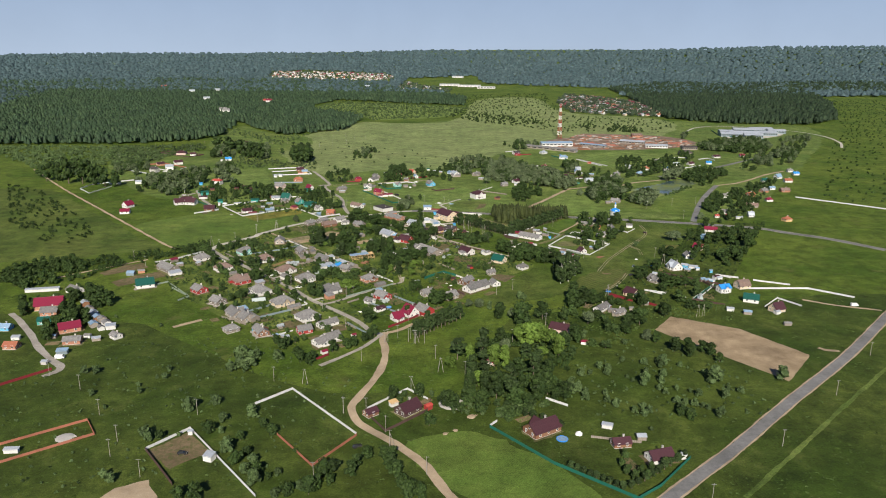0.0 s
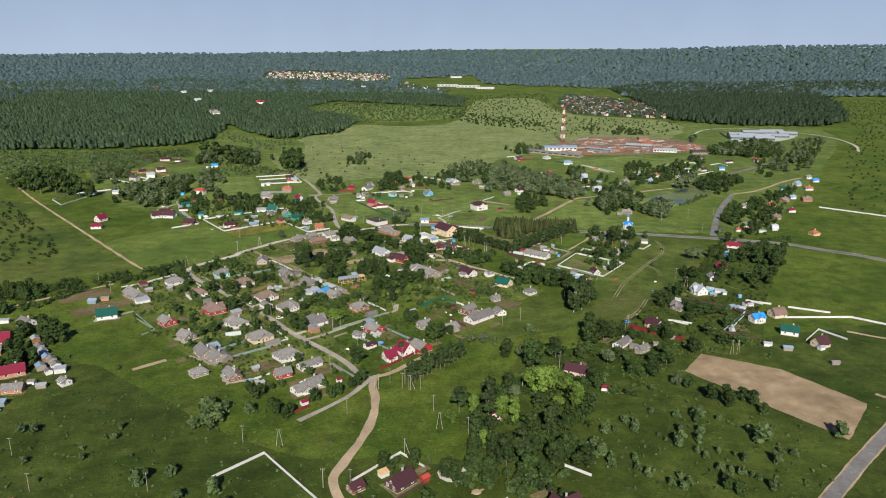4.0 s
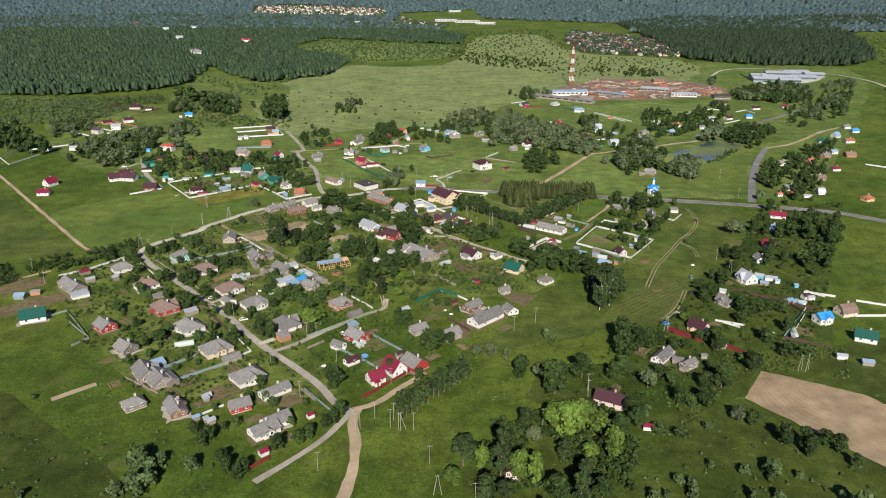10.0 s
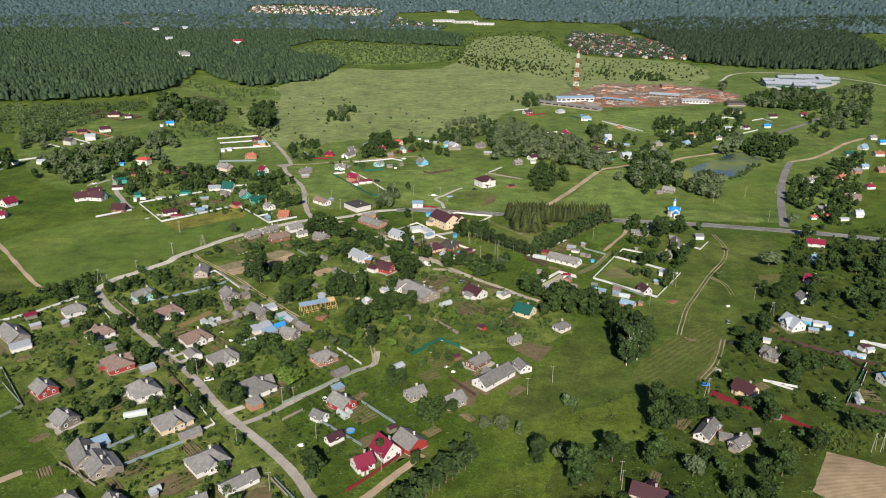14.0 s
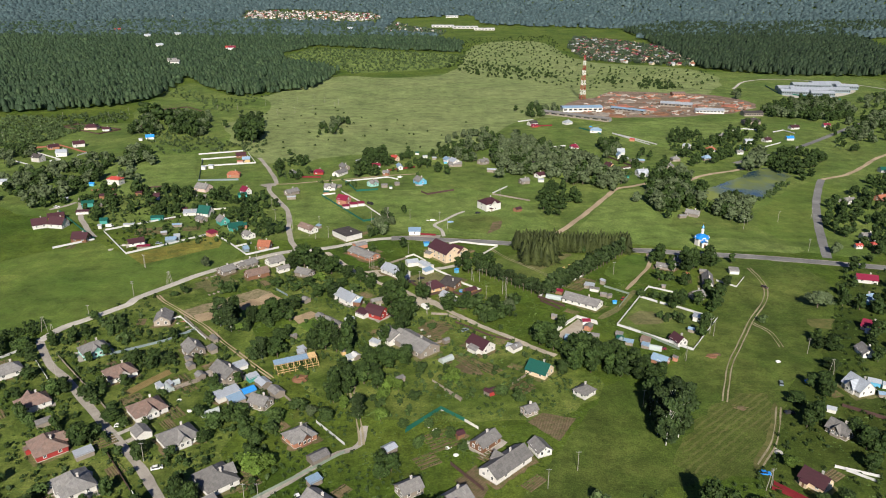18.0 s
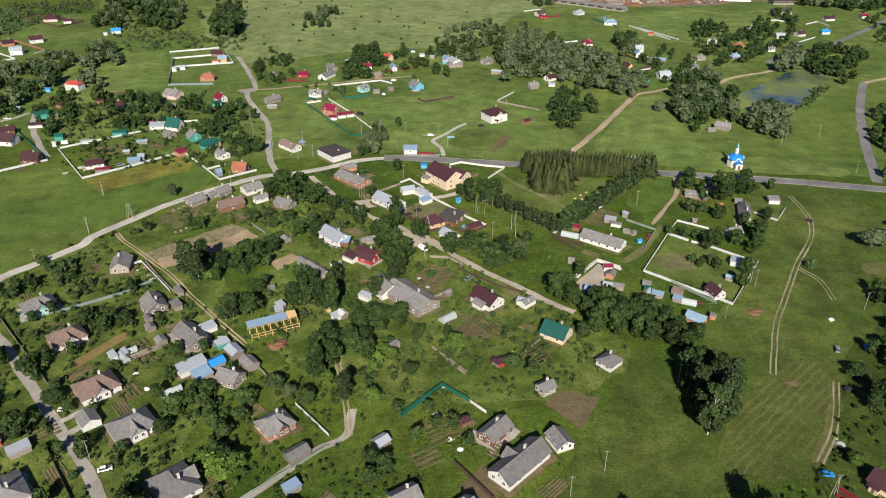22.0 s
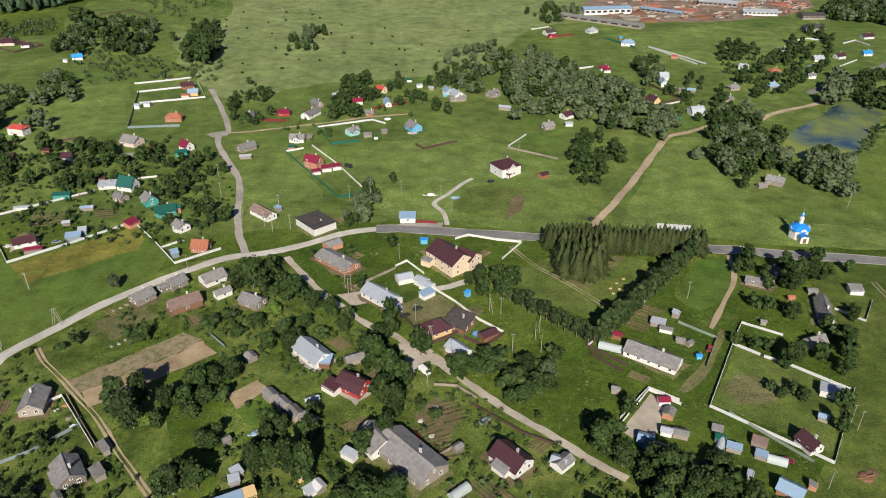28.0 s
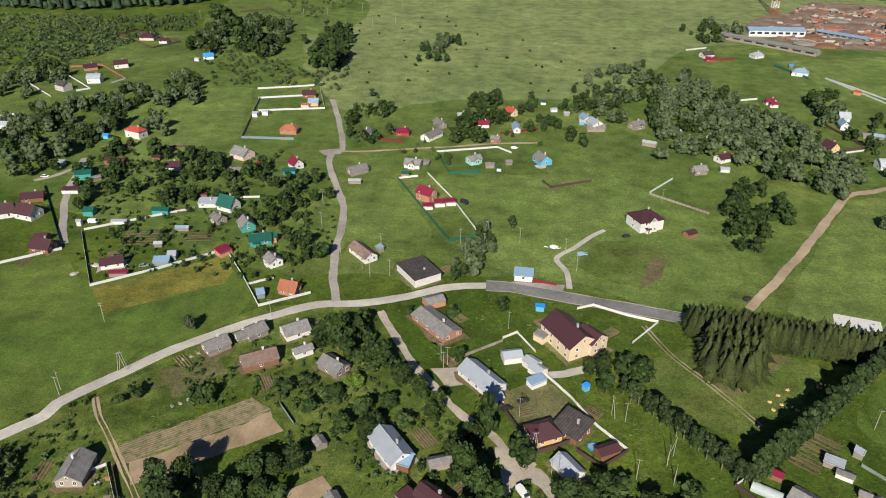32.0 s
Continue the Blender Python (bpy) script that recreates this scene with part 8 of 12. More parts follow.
house(369.1, 716.5, 20, 7.7, 7.0, 2.9, 2.1, 'hip', TERRACOTTA, YELLOWWOOD)
house(352.8, 835.3, 15, 11.1, 6.3, 2.8, 1.9, 'gable', SLATE, WHITE, dormer=-1)
house(360.5, 781.9, -10, 12.6, 7.1, 2.7, 2.2, 'gable', SLATEBROWN, GREYWOOD)
house(319.6, 747.7, 0, 9.5, 7.1, 2.8, 2.2, 'gable', SLATE, WHITE)
house(340.3, 735.9, 0, 5.6, 5.6, 2.5, 3.1, 'mansard', ZINC, WHITE)
house(443.1, 936.0, 0, 10.2, 7.1, 2.8, 2.2, 'gable', GREENTIN, WHITE)
house(471.4, 962.8, 20, 7.9, 7.1, 2.8, 3.6, 'gable', PALEBLUE, WHITE)
house(410.8, 866.9, 20, 8.6, 7.1, 2.8, 2.2, 'gable', SLATE, BRICK)
house(384.4, 842.5, 20, 8.6, 7.1, 2.8, 2.2, 'gable', TERRACOTTA, BRICK)
house(428.1, 883.4, 0, 6.3, 5.5, 2.8, 1.7, 'gable', PALEBLUE, WHITE)
house(437.8, 870.5, 0, 10.2, 7.9, 2.8, 2.3, 'gable', SLATEBROWN, BRICK)
house(472.4, 936.2, 0, 9.5, 7.1, 2.8, 2.2, 'gable', TERRACOTTA, WHITE)
house(393.8, 813.8, 0, 7.1, 5.5, 2.8, 1.7, 'hip', CRIMSONTIN, WHITE)
house(303.1, 730.1, 0, 4.2, 3.5, 2.5, 1.0, 'gable', REDTIN, WHITE)
house(315.2, 732.9, 0, 3.5, 3.5, 2.5, 1.0, 'hip', REDTIN, BRICK)
shed(324.7, 726.1, 0, 6.7, 2.2, 1.9, 0.5, 'mono', ZINC, WHITE)
house(508.8, 991.1, 0, 7.9, 6.3, 2.8, 1.9, 'gable', BLUETIN, WHITE)
house(511.8, 1014.8, 0, 7.1, 6.3, 2.8, 1.9, 'gable', SLATE, WHITE)

# houses round the walled plot
house(99.9, 642.4, -37, 20.4, 8.5, 2.8, 2.5, 'gable', SLATE, WHITE, windows=5)
shed(117.6, 670.7, 60, 2.8, 2.8, 2.4, 0.6, 'mono', ZINC, GREYWOOD)
shed(110.5, 660.4, -25, 5.0, 2.8, 2.0, 0.7, 'gable', SLATE, WHITE)
shed(114.0, 653.0, -25, 3.4, 2.2, 1.9, 0.6, 'gable', SLATE, GREYWOOD)
shed(108.4, 664.8, -25, 5.6, 3.2, 2.2, 0.7, 'mono', ZINC, GREYWOOD)
shed(89.6, 657.1, -25, 4.0, 3.2, 2.2, 0.8, 'gable', CRIMSONTIN, BROWNWOOD)
shed(117.9, 643.2, 0, 2.0, 2.0, 1.5, 0.5, 'gable', BLUETIN, BLUEWALL)
shed(116.7, 651.1, 30, 2.8, 2.2, 1.9, 0.6, 'gable', SLATE, GREYWOOD)
house(138.1, 595.6, -70, 6.8, 5.6, 2.6, 2.5, 'gable', BROWNTIN, WHITE)
house(157.6, 620.9, -30, 6.2, 5.0, 2.8, 0.1, 'flat', ZINC, WHITE, windows=1, note='half built')
shed(148.9, 608.0, -30, 3.0, 2.5, 2.1, 0.6, 'gable', PALEBLUE, GREYWOOD)
house(179.8, 671.1, -108, 16.9, 5.6, 2.7, 2.5, 'gable', SLATE, WHITE)
shed(182.6, 687.0, -10, 3.9, 3.4, 1.9, 0.8, 'gable', SLATE, GREYWOOD)
house(166.1, 649.6, 20, 7.0, 5.6, 2.5, 2.5, 'gable', SLATE, GREYWOOD, dormer=-1)
shed(201.7, 686.8, -8, 5.6, 4.5, 2.2, 1.0, 'mono', SLATE, WHITE)
house(162.2, 694.3, -25, 11.2, 4.9, 2.2, 1.5, 'gable', SLATE, GREYWOOD)
house(171.0, 703.2, -25, 6.3, 5.6, 2.5, 1.7, 'gable', SLATE, WHITE)
shed(176.9, 702.4, 60, 4.5, 3.4, 1.9, 0.8, 'gable', SLATE, GREYWOOD)
shed(170.9, 681.8, 0, 2.8, 2.2, 1.9, 0.6, 'gable', TERRACOTTA, BRICK)
shed(96.8, 611.4, 60, 4.2, 3.6, 2.3, 0.9, 'gable', SLATE, BRICK)
shed(93.4, 602.9, -20, 3.6, 3.0, 2.1, 0.8, 'gable', ZINC, WHITE)
shed(97.8, 601.7, -20, 4.8, 3.2, 2.2, 0.8, 'gable', SLATE, GREYWOOD)
shed(96.9, 618.0, 0, 4.0, 3.2, 2.2, 0.8, 'gable', CRIMSONTIN, WHITE)
house(90.0, 593.5, -35, 12.6, 4.9, 2.1, 1.6, 'gable', SLATE, GREYWOOD, windows=0, chimney=0)
shed(85.3, 599.0, -25, 4.8, 4.8, 2.2, 1.2, 'gable', PALEBLUE, BLUEWALL)
shed(113.1, 594.7, -25, 4.5, 2.5, 1.9, 0.6, 'mono', PALEBLUE, GREYWOOD)
shed(109.9, 598.7, -25, 3.0, 2.5, 1.8, 0.6, 'mono', GREENTIN, GREYWOOD)
shed(110.7, 603.3, -25, 3.4, 2.2, 1.9, 0.5, 'mono', SLATE, GREYWOOD)
shed(122.2, 596.7, -30, 4.5, 3.5, 1.9, 0.7, 'mono', SLATEBROWN, GREYWOOD)
shed(120.6, 591.3, -30, 3.5, 2.5, 1.8, 0.6, 'mono', PALEBLUE, GREYWOOD)
shed(113.6, 582.9, 60, 3.4, 1.7, 1.9, 0.3, 'mono', ZINC, GREYWOOD)
house(123.6, 576.5, -41, 7.0, 5.6, 2.4, 1.8, 'gable', PALEBLUE, BRICK, windows=1, chimney=0)
shed(113.3, 575.0, 0, 2.8, 2.2, 1.9, 0.6, 'gable', SLATE, GREYWOOD)
shed(131.2, 578.3, 60, 2.2, 2.2, 1.9, 0.5, 'mono', SLATE, BRICK)
shed(81.4, 624.3, -20, 2.8, 2.4, 2.2, 0.6, 'gable', SLATE, GREYWOOD)
shed(151.8, 664.4, -20, 2.2, 1.7, 1.9, 0.4, 'gable', SLATE, GREYWOOD)

# houses on the near side of the road
house(-108.1, 689.8, 50, 9.0, 7.0, 2.9, 2.1, 'gable', SLATE, GREYWOOD, windows=1)
house(-97.0, 701.0, 50, 8.0, 7.0, 2.9, 2.1, 'gable', SLATE, GREYWOOD, windows=1)
house(-88.7, 684.5, 35, 13.0, 8.0, 2.9, 2.4, 'gable', SLATEBROWN, BROWNWOOD, windows=1)
house(-81.6, 704.5, 40, 10.0, 8.0, 2.9, 2.4, 'gable', SLATE, WHITE, windows=1)
house(-74.3, 692.1, 40, 7.0, 4.0, 2.9, 1.2, 'gable', SLATE, WHITE, windows=1)
house(-59.9, 685.2, -30, 10.0, 7.0, 2.9, 2.1, 'gable', SLATE, GREYWOOD, windows=1)
house(-100.8, 697.4, 50, 5.0, 4.0, 2.9, 1.2, 'gable', SLATE, GREYWOOD, windows=1)

# side hamlet
house(-240.9, 457.3, 17, 17.0, 10.0, 3.6, 4.0, 'gable', CRIMSONTIN, BRICK)
house(-208.5, 417.3, 30, 11.8, 7.4, 3.1, 3.0, 'gable', CRIMSONTIN, BRICK)
house(-234.7, 445.4, 10, 10.0, 8.0, 2.9, 2.4, 'gable', SLATE, BRICK)
house(-197.7, 398.4, 10, 9.6, 5.9, 2.8, 1.8, 'gable', SLATE, BRICK)
house(-229.4, 429.3, 10, 8.0, 6.0, 2.9, 1.8, 'gable', GREENTIN, TEALWALL)
shed(-196.4, 383.4, 10, 5.9, 3.0, 2.3, 0.7, 'mono', PALEBLUE, BLUESHEET)
house(-239.1, 488.2, -30, 9.0, 8.0, 2.9, 2.4, 'gable', SLATE, WHITE)
shed(-262.7, 489.9, 12, 22.0, 2.4, 2.2, 0.5, 'mono', ZINC, WHITE)
house(-229.0, 391.0, 0, 7.4, 5.9, 2.5, 1.8, 'gable', TERRACOTTA, BRICK)
house(-248.6, 418.7, 0, 7.4, 5.9, 2.5, 1.8, 'gable', PALEBLUE, BLUEWALL)
shed(-233.6, 403.6, 5, 4.7, 2.4, 1.9, 0.5, 'mono', ZINC, WHITE)
shed(-193.0, 407.1, 0, 3.6, 3.0, 1.9, 0.7, 'gable', SLATE, WHITE)
shed(-185.4, 421.3, 20, 5.6, 4.8, 2.6, 0.2, 'flat', ZINC, WHITE)
house(-175.9, 406.4, -40, 5.9, 5.2, 2.5, 1.6, 'gable', SLATE, WHITE)
shed(-212.2, 451.4, -50, 5.2, 4.4, 2.6, 1.1, 'gable', SLATE, GREYWOOD)
shed(-206.4, 444.2, -50, 5.2, 4.4, 2.6, 1.1, 'gable', ZINC, WHITE)
shed(-200.2, 436.1, -50, 5.2, 4.4, 2.6, 1.1, 'gable', PALEBLUE, BROWNWOOD)
shed(-196.1, 433.2, -50, 5.2, 4.4, 2.6, 1.1, 'gable', SLATE, GREYWOOD)
shed(-190.4, 426.5, -50, 5.2, 4.4, 2.6, 1.1, 'gable', SLATE, WHITE)
shed(-220.1, 462.1, -50, 5.2, 4.4, 2.6, 1.1, 'gable', ZINC, BROWNWOOD)
shed(-197.5, 424.5, -50, 5.2, 4.4, 2.6, 1.1, 'gable', PALEBLUE, GREYWOOD)
shed(-190.5, 419.0, -50, 3.8, 3.3, 2.3, 0.8, 'gable', SLATE, WHITE)
house(-195.1, 501.5, 25, 12.0, 9.0, 3.0, 3.6, 'gable', GREENTIN, WHITE, note='alone in a meadow')
shed(-216.2, 529.0, 0, 5.6, 4.8, 2.2, 1.2, 'gable', PALEBLUE, BLUESHEET)
shed(-210.5, 534.1, 20, 4.8, 3.2, 2.2, 0.8, 'gable', SLATE, BRICK)
shed(-185.9, 402.4, 20, 4.7, 2.4, 1.9, 0.5, 'mono', ZINC, GREYWOOD)
shed(-212.7, 406.3, 0, 3.0, 2.4, 1.9, 0.6, 'gable', PALEBLUE, GREYWOOD)
shed(-199.3, 369.2, 0, 3.0, 1.8, 1.9, 0.4, 'mono', ZINC, STONE)

# holdings on the near fields
house(1.1, 317.2, 46, 10.9, 7.6, 2.8, 3.0, 'gable', BROWNTIN, DARKBROWN, note='white gutters')
house(-16.6, 313.9, 40, 5.9, 5.0, 2.4, 1.5, 'gable', BROWNTIN, BROWNWOOD, windows=1, chimney=0)
shed(10.7, 319.9, 40, 3.4, 2.7, 2.4, 0.7, 'gable', REDTIN, REDWALL)
shed(-6.2, 323.5, 40, 4.0, 2.7, 2.0, 0.6, 'mono', YELLOWWOOD, WHITE)
house(62.9, 299.1, 33, 15.1, 9.2, 2.9, 3.2, 'gable', BROWNTIN, BROWNWOOD, dormer=1, windows=3)
house(96.0, 287.2, 9, 7.8, 5.4, 2.4, 1.8, 'gable', BROWNTIN, BROWNWOOD)
house(109.8, 275.9, 18, 10.5, 7.0, 2.7, 2.4, 'gable', BROWNTIN, WHITE)
shed(106.6, 292.8, 0, 4.0, 3.4, 2.0, 0.8, 'gable', ZINC, GREYWOOD)
shed(120.4, 276.8, 0, 2.2, 2.2, 2.5, 0.6, 'gable', ZINC, WHITE)
shed(-81.2, 274.7, -20, 4.0, 3.4, 2.6, 0.8, 'mono', ZINC, WHITE)
shed(-95.8, 295.3, 0, 2.0, 1.3, 2.0, 0.3, 'mono', ZINC, WHITE)
shed(-167.3, 280.1, 5, 5.9, 1.8, 1.9, 0.4, 'mono', ZINC, WHITE)
shed(93.5, 302.3, -20, 4.7, 2.0, 2.0, 0.4, 'mono', ZINC, WHITE)
house(45.0, 371.7, 60, 5.9, 4.2, 2.7, 1.3, 'gable', CRIMSONTIN, PINKWALL)
shed(102.0, 400.1, -10, 4.0, 2.7, 2.0, 0.7, 'gable', CRIMSONTIN, WHITE)
home_gardens()

# fences
fence(WHITESHEET, 2.0, 3.0, [(-75.5, 321.7), (-58.5, 339.8), (-21.3, 295.4)], note='round an empty meadow plot')
fence(RUST, 1.6, 3.0, [(-21.2, 294.4), (-37.2, 269.8), (-57.1, 295.2)], note='closing an empty meadow plot')
fence(WHITESHEET, 2.0, 3.0, [(-111.2, 282.2), (-97.5, 300.0), (-55.6, 248.5)], note='round a plot with a bare corner')
fence(DARKBROWN, 1.9, 3.0, [(-111.2, 282.2), (-90.3, 255.9)], note='along a plot')
fence(RUST, 1.5, 4.0, [(-176.4, 285.1), (-147.6, 307.5), (-138.7, 294.8), (-168.3, 271.0)], note='round a long narrow plot')
fence(REDSHEET, 1.8, 3.0, [(-209.2, 341.8), (-191.6, 362.0)], note='beside the hamlet street')
fence(WHITESHEET, 1.9, 3.0, [(-18.7, 319.2), (-0.1, 340.2), (10.4, 329.2)], note='round a garden with a dark house')
fence(DARKBROWN, 1.7, 3.0, [(-19.5, 316.4), (-8.5, 298.0), (10.5, 317.7), (11.8, 329.2)], note='round a garden with a dark house')
fence(GREENSHEET, 1.8, 3.5, [(39.3, 302.3), (64.1, 271.9), (93.3, 247.1), (104.7, 255.8), (123.4, 276.5)], note='round a holding with a long barn')
fence(WHITESHEET, 2.0, 3.5, [(69.2, 330.2), (78.9, 322.7)], note='behind a holding')
fence(WHITESHEET, 1.9, 3.0, [(39.4, 303.3), (43.1, 307.5)], note='at a corner of a holding')
fence(GREYWOOD, 1.4, 4.0, [(84.3, 293.5), (105.7, 288.8)], note='inside a holding')
fence(WHITESHEET, 2.0, 4.0, [(242.2, 502.1), (285.5, 502.7), (308.8, 483.4)], note='behind the slope houses')
fence(WHITESHEET, 2.0, 4.0, [(434.8, 835.3), (504.5, 773.8)], note='across a far field')
fence(WHITESHEET, 2.2, 4.0, [(-409.8, 860.1), (-407.5, 889.1), (-364.8, 921.5)], note='round a walled yard')
fence(WHITESHEET, 2.0, 4.0, [(-409.8, 860.1), (-387.0, 833.6), (-378.8, 875.4)], note='round a walled yard')
fence(WHITESHEET, 1.8, 3.0, [(192.1, 477.8), (220.4, 512.5)], note='beside a garden')
fence(DARKBROWN, 1.7, 3.5, [(190.8, 536.8), (213.7, 517.9), (217.2, 502.0)], note='along an earth lane')
fence(DARKBROWN, 1.7, 3.5, [(192.1, 477.8), (210.9, 466.6)], note='below a garden')
fence(WHITESHEET, 1.8, 3.0, [(237.2, 464.4), (253.4, 481.6), (262.8, 465.8)], note='round a cream house')
fence(WHITESHEET, 2.0, 3.0, [(229.4, 533.9), (244.3, 527.2)], note='above the slope houses')
fence(WHITESHEET, 1.9, 3.0, [(253.2, 521.6), (276.1, 510.7)], note='above the slope houses')
fence(REDSHEET, 1.8, 3.0, [(136.0, 485.6), (149.5, 474.0)], note='below a brown-roofed house')
fence(WHITESHEET, 1.7, 3.0, [(167.7, 495.3), (175.3, 488.8)], note='beside a garden')
fence(REDSHEET, 1.7, 3.0, [(159.3, 470.3), (163.8, 465.2)], note='beside a garden')
fence(REDSHEET, 1.9, 3.0, [(137.7, 488.1), (149.7, 473.9)], note='below a brown-roofed house')
fence(REDSHEET, 1.9, 3.0, [(159.2, 468.4), (169.5, 458.3)], note='beside an overgrown garden')
fence(DARKBROWN, 1.7, 4.0, [(189.3, 538.1), (225.9, 509.6)], note='along an earth lane')
fence(WHITESHEET, 1.8, 3.0, [(185.6, 485.4), (189.4, 481.8)], note='in a garden')
fence(WHITESHEET, 1.8, 3.0, [(164.6, 497.4), (178.3, 491.1)], note='beside a garden')
fence(WHITESHEET, 1.9, 3.0, [(231.0, 534.8), (238.4, 527.1)], note='behind a slope house')
fence(GREENSHEET, 1.6, 3.0, [(192.9, 477.4), (217.9, 509.6)], note='beside a garden')
fence(WHITESHEET, 1.6, 3.0, [(194.4, 476.5), (217.8, 507.0)], note='beside a vegetable garden')
fence(GREENSHEET, 2.0, 3.0, [(6.1, 523.0), (19.9, 537.9), (29.5, 529.0)], note='round a lush vegetable garden')
fence(WHITE, 2.0, 3.0, [(29.5, 529.0), (34.7, 523.3)], note='closing a vegetable garden')
fence(REDSHEET, 1.8, 2.6, [(-15.1, 423.8), (-10.0, 428.9), (4.8, 446.2)], note='in front of crimson-roofed houses')
fence(BLUESHEET, 1.7, 3.0, [(-14.6, 481.2), (0.6, 464.9)], note='between gardens')
fence(BLUESHEET, 1.6, 3.0, [(-33.3, 470.0), (-11.9, 450.6)], note='between gardens')
fence(GREYWOOD, 1.5, 3.0, [(-45.7, 468.1), (-38.6, 475.4)], note='at a garden corner')
fence(WHITESHEET, 1.9, 3.0, [(-30.5, 528.8), (-17.4, 513.4)], note='beside a brick house')
fence(DARKBROWN, 1.8, 3.0, [(23.0, 500.9), (34.3, 485.7)], note='round a dug plot')
fence(WHITESHEET, 1.9, 3.0, [(-209.6, 559.4), (-197.2, 569.5), (-182.2, 589.8)], note='along the field edge')
fence(WHITESHEET, 1.8, 3.0, [(-172.8, 585.9), (-153.8, 562.4)], note='along the street')
fence(BLUESHEET, 1.7, 3.0, [(-98.6, 439.4), (-79.5, 454.9)], note='between gardens')
fence(BLUESHEET, 1.7, 3.0, [(-110.5, 448.0), (-98.0, 460.7), (-95.1, 468.5)], note='between gardens')
fence(WHITESHEET, 1.7, 3.0, [(-88.5, 486.7), (-72.5, 465.5), (-75.9, 461.6)], note='along the street')
fence(GREYWOOD, 1.5, 3.0, [(-108.9, 429.9), (-118.1, 441.2)], note='at a garden corner')
fence(GREYWOOD, 1.5, 3.0, [(-108.9, 429.9), (-98.6, 439.4)], note='at a garden corner')
fence(DARKBROWN, 1.5, 3.0, [(-106.5, 509.4), (-89.5, 487.6)], note='along the street')
fence(GREYWOOD, 1.5, 3.0, [(-162.4, 587.4), (-119.5, 540.0)], note='along the street')
fence(GREYWOOD, 1.4, 3.0, [(-42.7, 430.8), (-35.0, 421.6)], note='along the street')
fence(MESH, 1.5, 4.0, [(-174.6, 497.5), (-156.5, 479.4), (-161.4, 471.1)], note='round a meadow plot')
fence(MESH, 1.4, 4.0, [(-48.0, 480.6), (-17.0, 508.7)], note='along a lane')
fence(REDSHEET, 1.8, 2.6, [(-55.3, 372.5), (-46.1, 382.4)], note='in front of a house')
fence(GREYWOOD, 1.5, 3.0, [(-123.0, 440.7), (-104.1, 427.6)], note='at a garden edge')
fence(MESH, 1.4, 4.0, [(-192.7, 500.1), (-182.4, 511.2), (-156.4, 479.3)], note='round a meadow plot')
fence(WHITESHEET, 1.8, 3.0, [(-119.8, 624.5), (-116.4, 627.6), (-98.3, 605.4), (-95.6, 601.9)], note='round a cluttered yard')
fence(GREYWOOD, 1.6, 3.0, [(-114.2, 627.2), (-103.3, 613.0), (-93.6, 601.1)], note='along an earth lane')
fence(BLUESHEET, 1.6, 3.0, [(-136.4, 586.6), (-115.2, 600.1), (-103.7, 612.7)], note='between gardens')
fence(GREYWOOD, 1.6, 3.0, [(-51.6, 554.5), (-41.9, 542.3)], note='behind sheds')
fence(GREYWOOD, 1.5, 3.0, [(-96.6, 555.7), (-86.0, 564.4)], note='between gardens')
fence(BLUESHEET, 1.5, 3.0, [(-73.0, 663.6), (-64.8, 654.7)], note='in a garden')
fence(REDSHEET, 1.8, 3.0, [(9.5, 605.1), (17.4, 592.9)], note='beside a long barn')
fence(GREYWOOD, 1.5, 3.0, [(17.0, 594.6), (23.5, 599.5)], note='beside a long barn')
fence(DARKBROWN, 1.4, 3.0, [(28.9, 619.5), (45.6, 604.2), (55.8, 598.6)], note='along the lane')
fence(GREYWOOD, 1.5, 3.0, [(21.8, 552.6), (28.6, 543.9)], note='across a garden')
fence(GREYWOOD, 1.5, 3.0, [(51.9, 556.9), (58.8, 564.7)], note='across a garden')
fence(GREYWOOD, 1.5, 3.0, [(16.4, 629.8), (24.6, 628.8), (31.3, 622.1)], note='round a garden')
fence(DARKBROWN, 1.8, 3.0, [(76.5, 651.1), (89.4, 638.5)], note='beside a lime row')
fence(WHITESHEET, 1.9, 3.0, [(76.5, 651.1), (79.3, 653.8)], note='beside a lime row')
fence(WHITESHEET, 2.0, 3.0, [(79.9, 610.5), (93.7, 625.7), (102.9, 618.7)], note='round a small yard')
fence(DARKBROWN, 1.9, 2.6, [(-1.1, 682.0), (7.0, 668.7), (15.4, 654.3), (22.5, 658.5), (27.9, 662.8)], note='round a garden with two cars')
fence(WHITE, 2.0, 3.0, [(17.4, 694.6), (26.7, 683.6), (35.3, 670.7), (45.0, 661.0)], note='along the drive')
fence(DARKBROWN, 1.9, 2.6, [(28.8, 657.8), (36.7, 651.8), (45.3, 660.6)], note='round a gazebo garden')
fence(WHITE, 1.8, 3.0, [(-0.0, 714.5), (5.2, 719.2), (13.2, 707.6)], note='round a yard')
fence(GREYWOOD, 1.6, 3.0, [(-17.6, 697.1), (0.2, 712.7)], note='round a yard')
fence(DARKBROWN, 1.8, 3.0, [(-10.9, 687.6), (-0.2, 677.0)], note='along the lane')
fence(WHITE, 1.9, 3.0, [(28.9, 740.2), (35.5, 743.9), (49.2, 738.6), (61.4, 735.8)], note='beside the asphalt road')
fence(WHITE, 1.9, 3.0, [(50.3, 720.0), (61.4, 735.8)], note='beside a grove')
fence(REDSHEET, 1.7, 3.0, [(8.5, 759.4), (19.8, 757.5)], note='beside the shop')
fence(WHITESHEET, 2.0, 3.0, [(34.3, 705.2), (40.3, 711.1)], note='beside the large house')
fence(WHITESHEET, 2.0, 3.5, [(-233.9, 733.7), (-213.9, 750.6)], note='above the sown field')
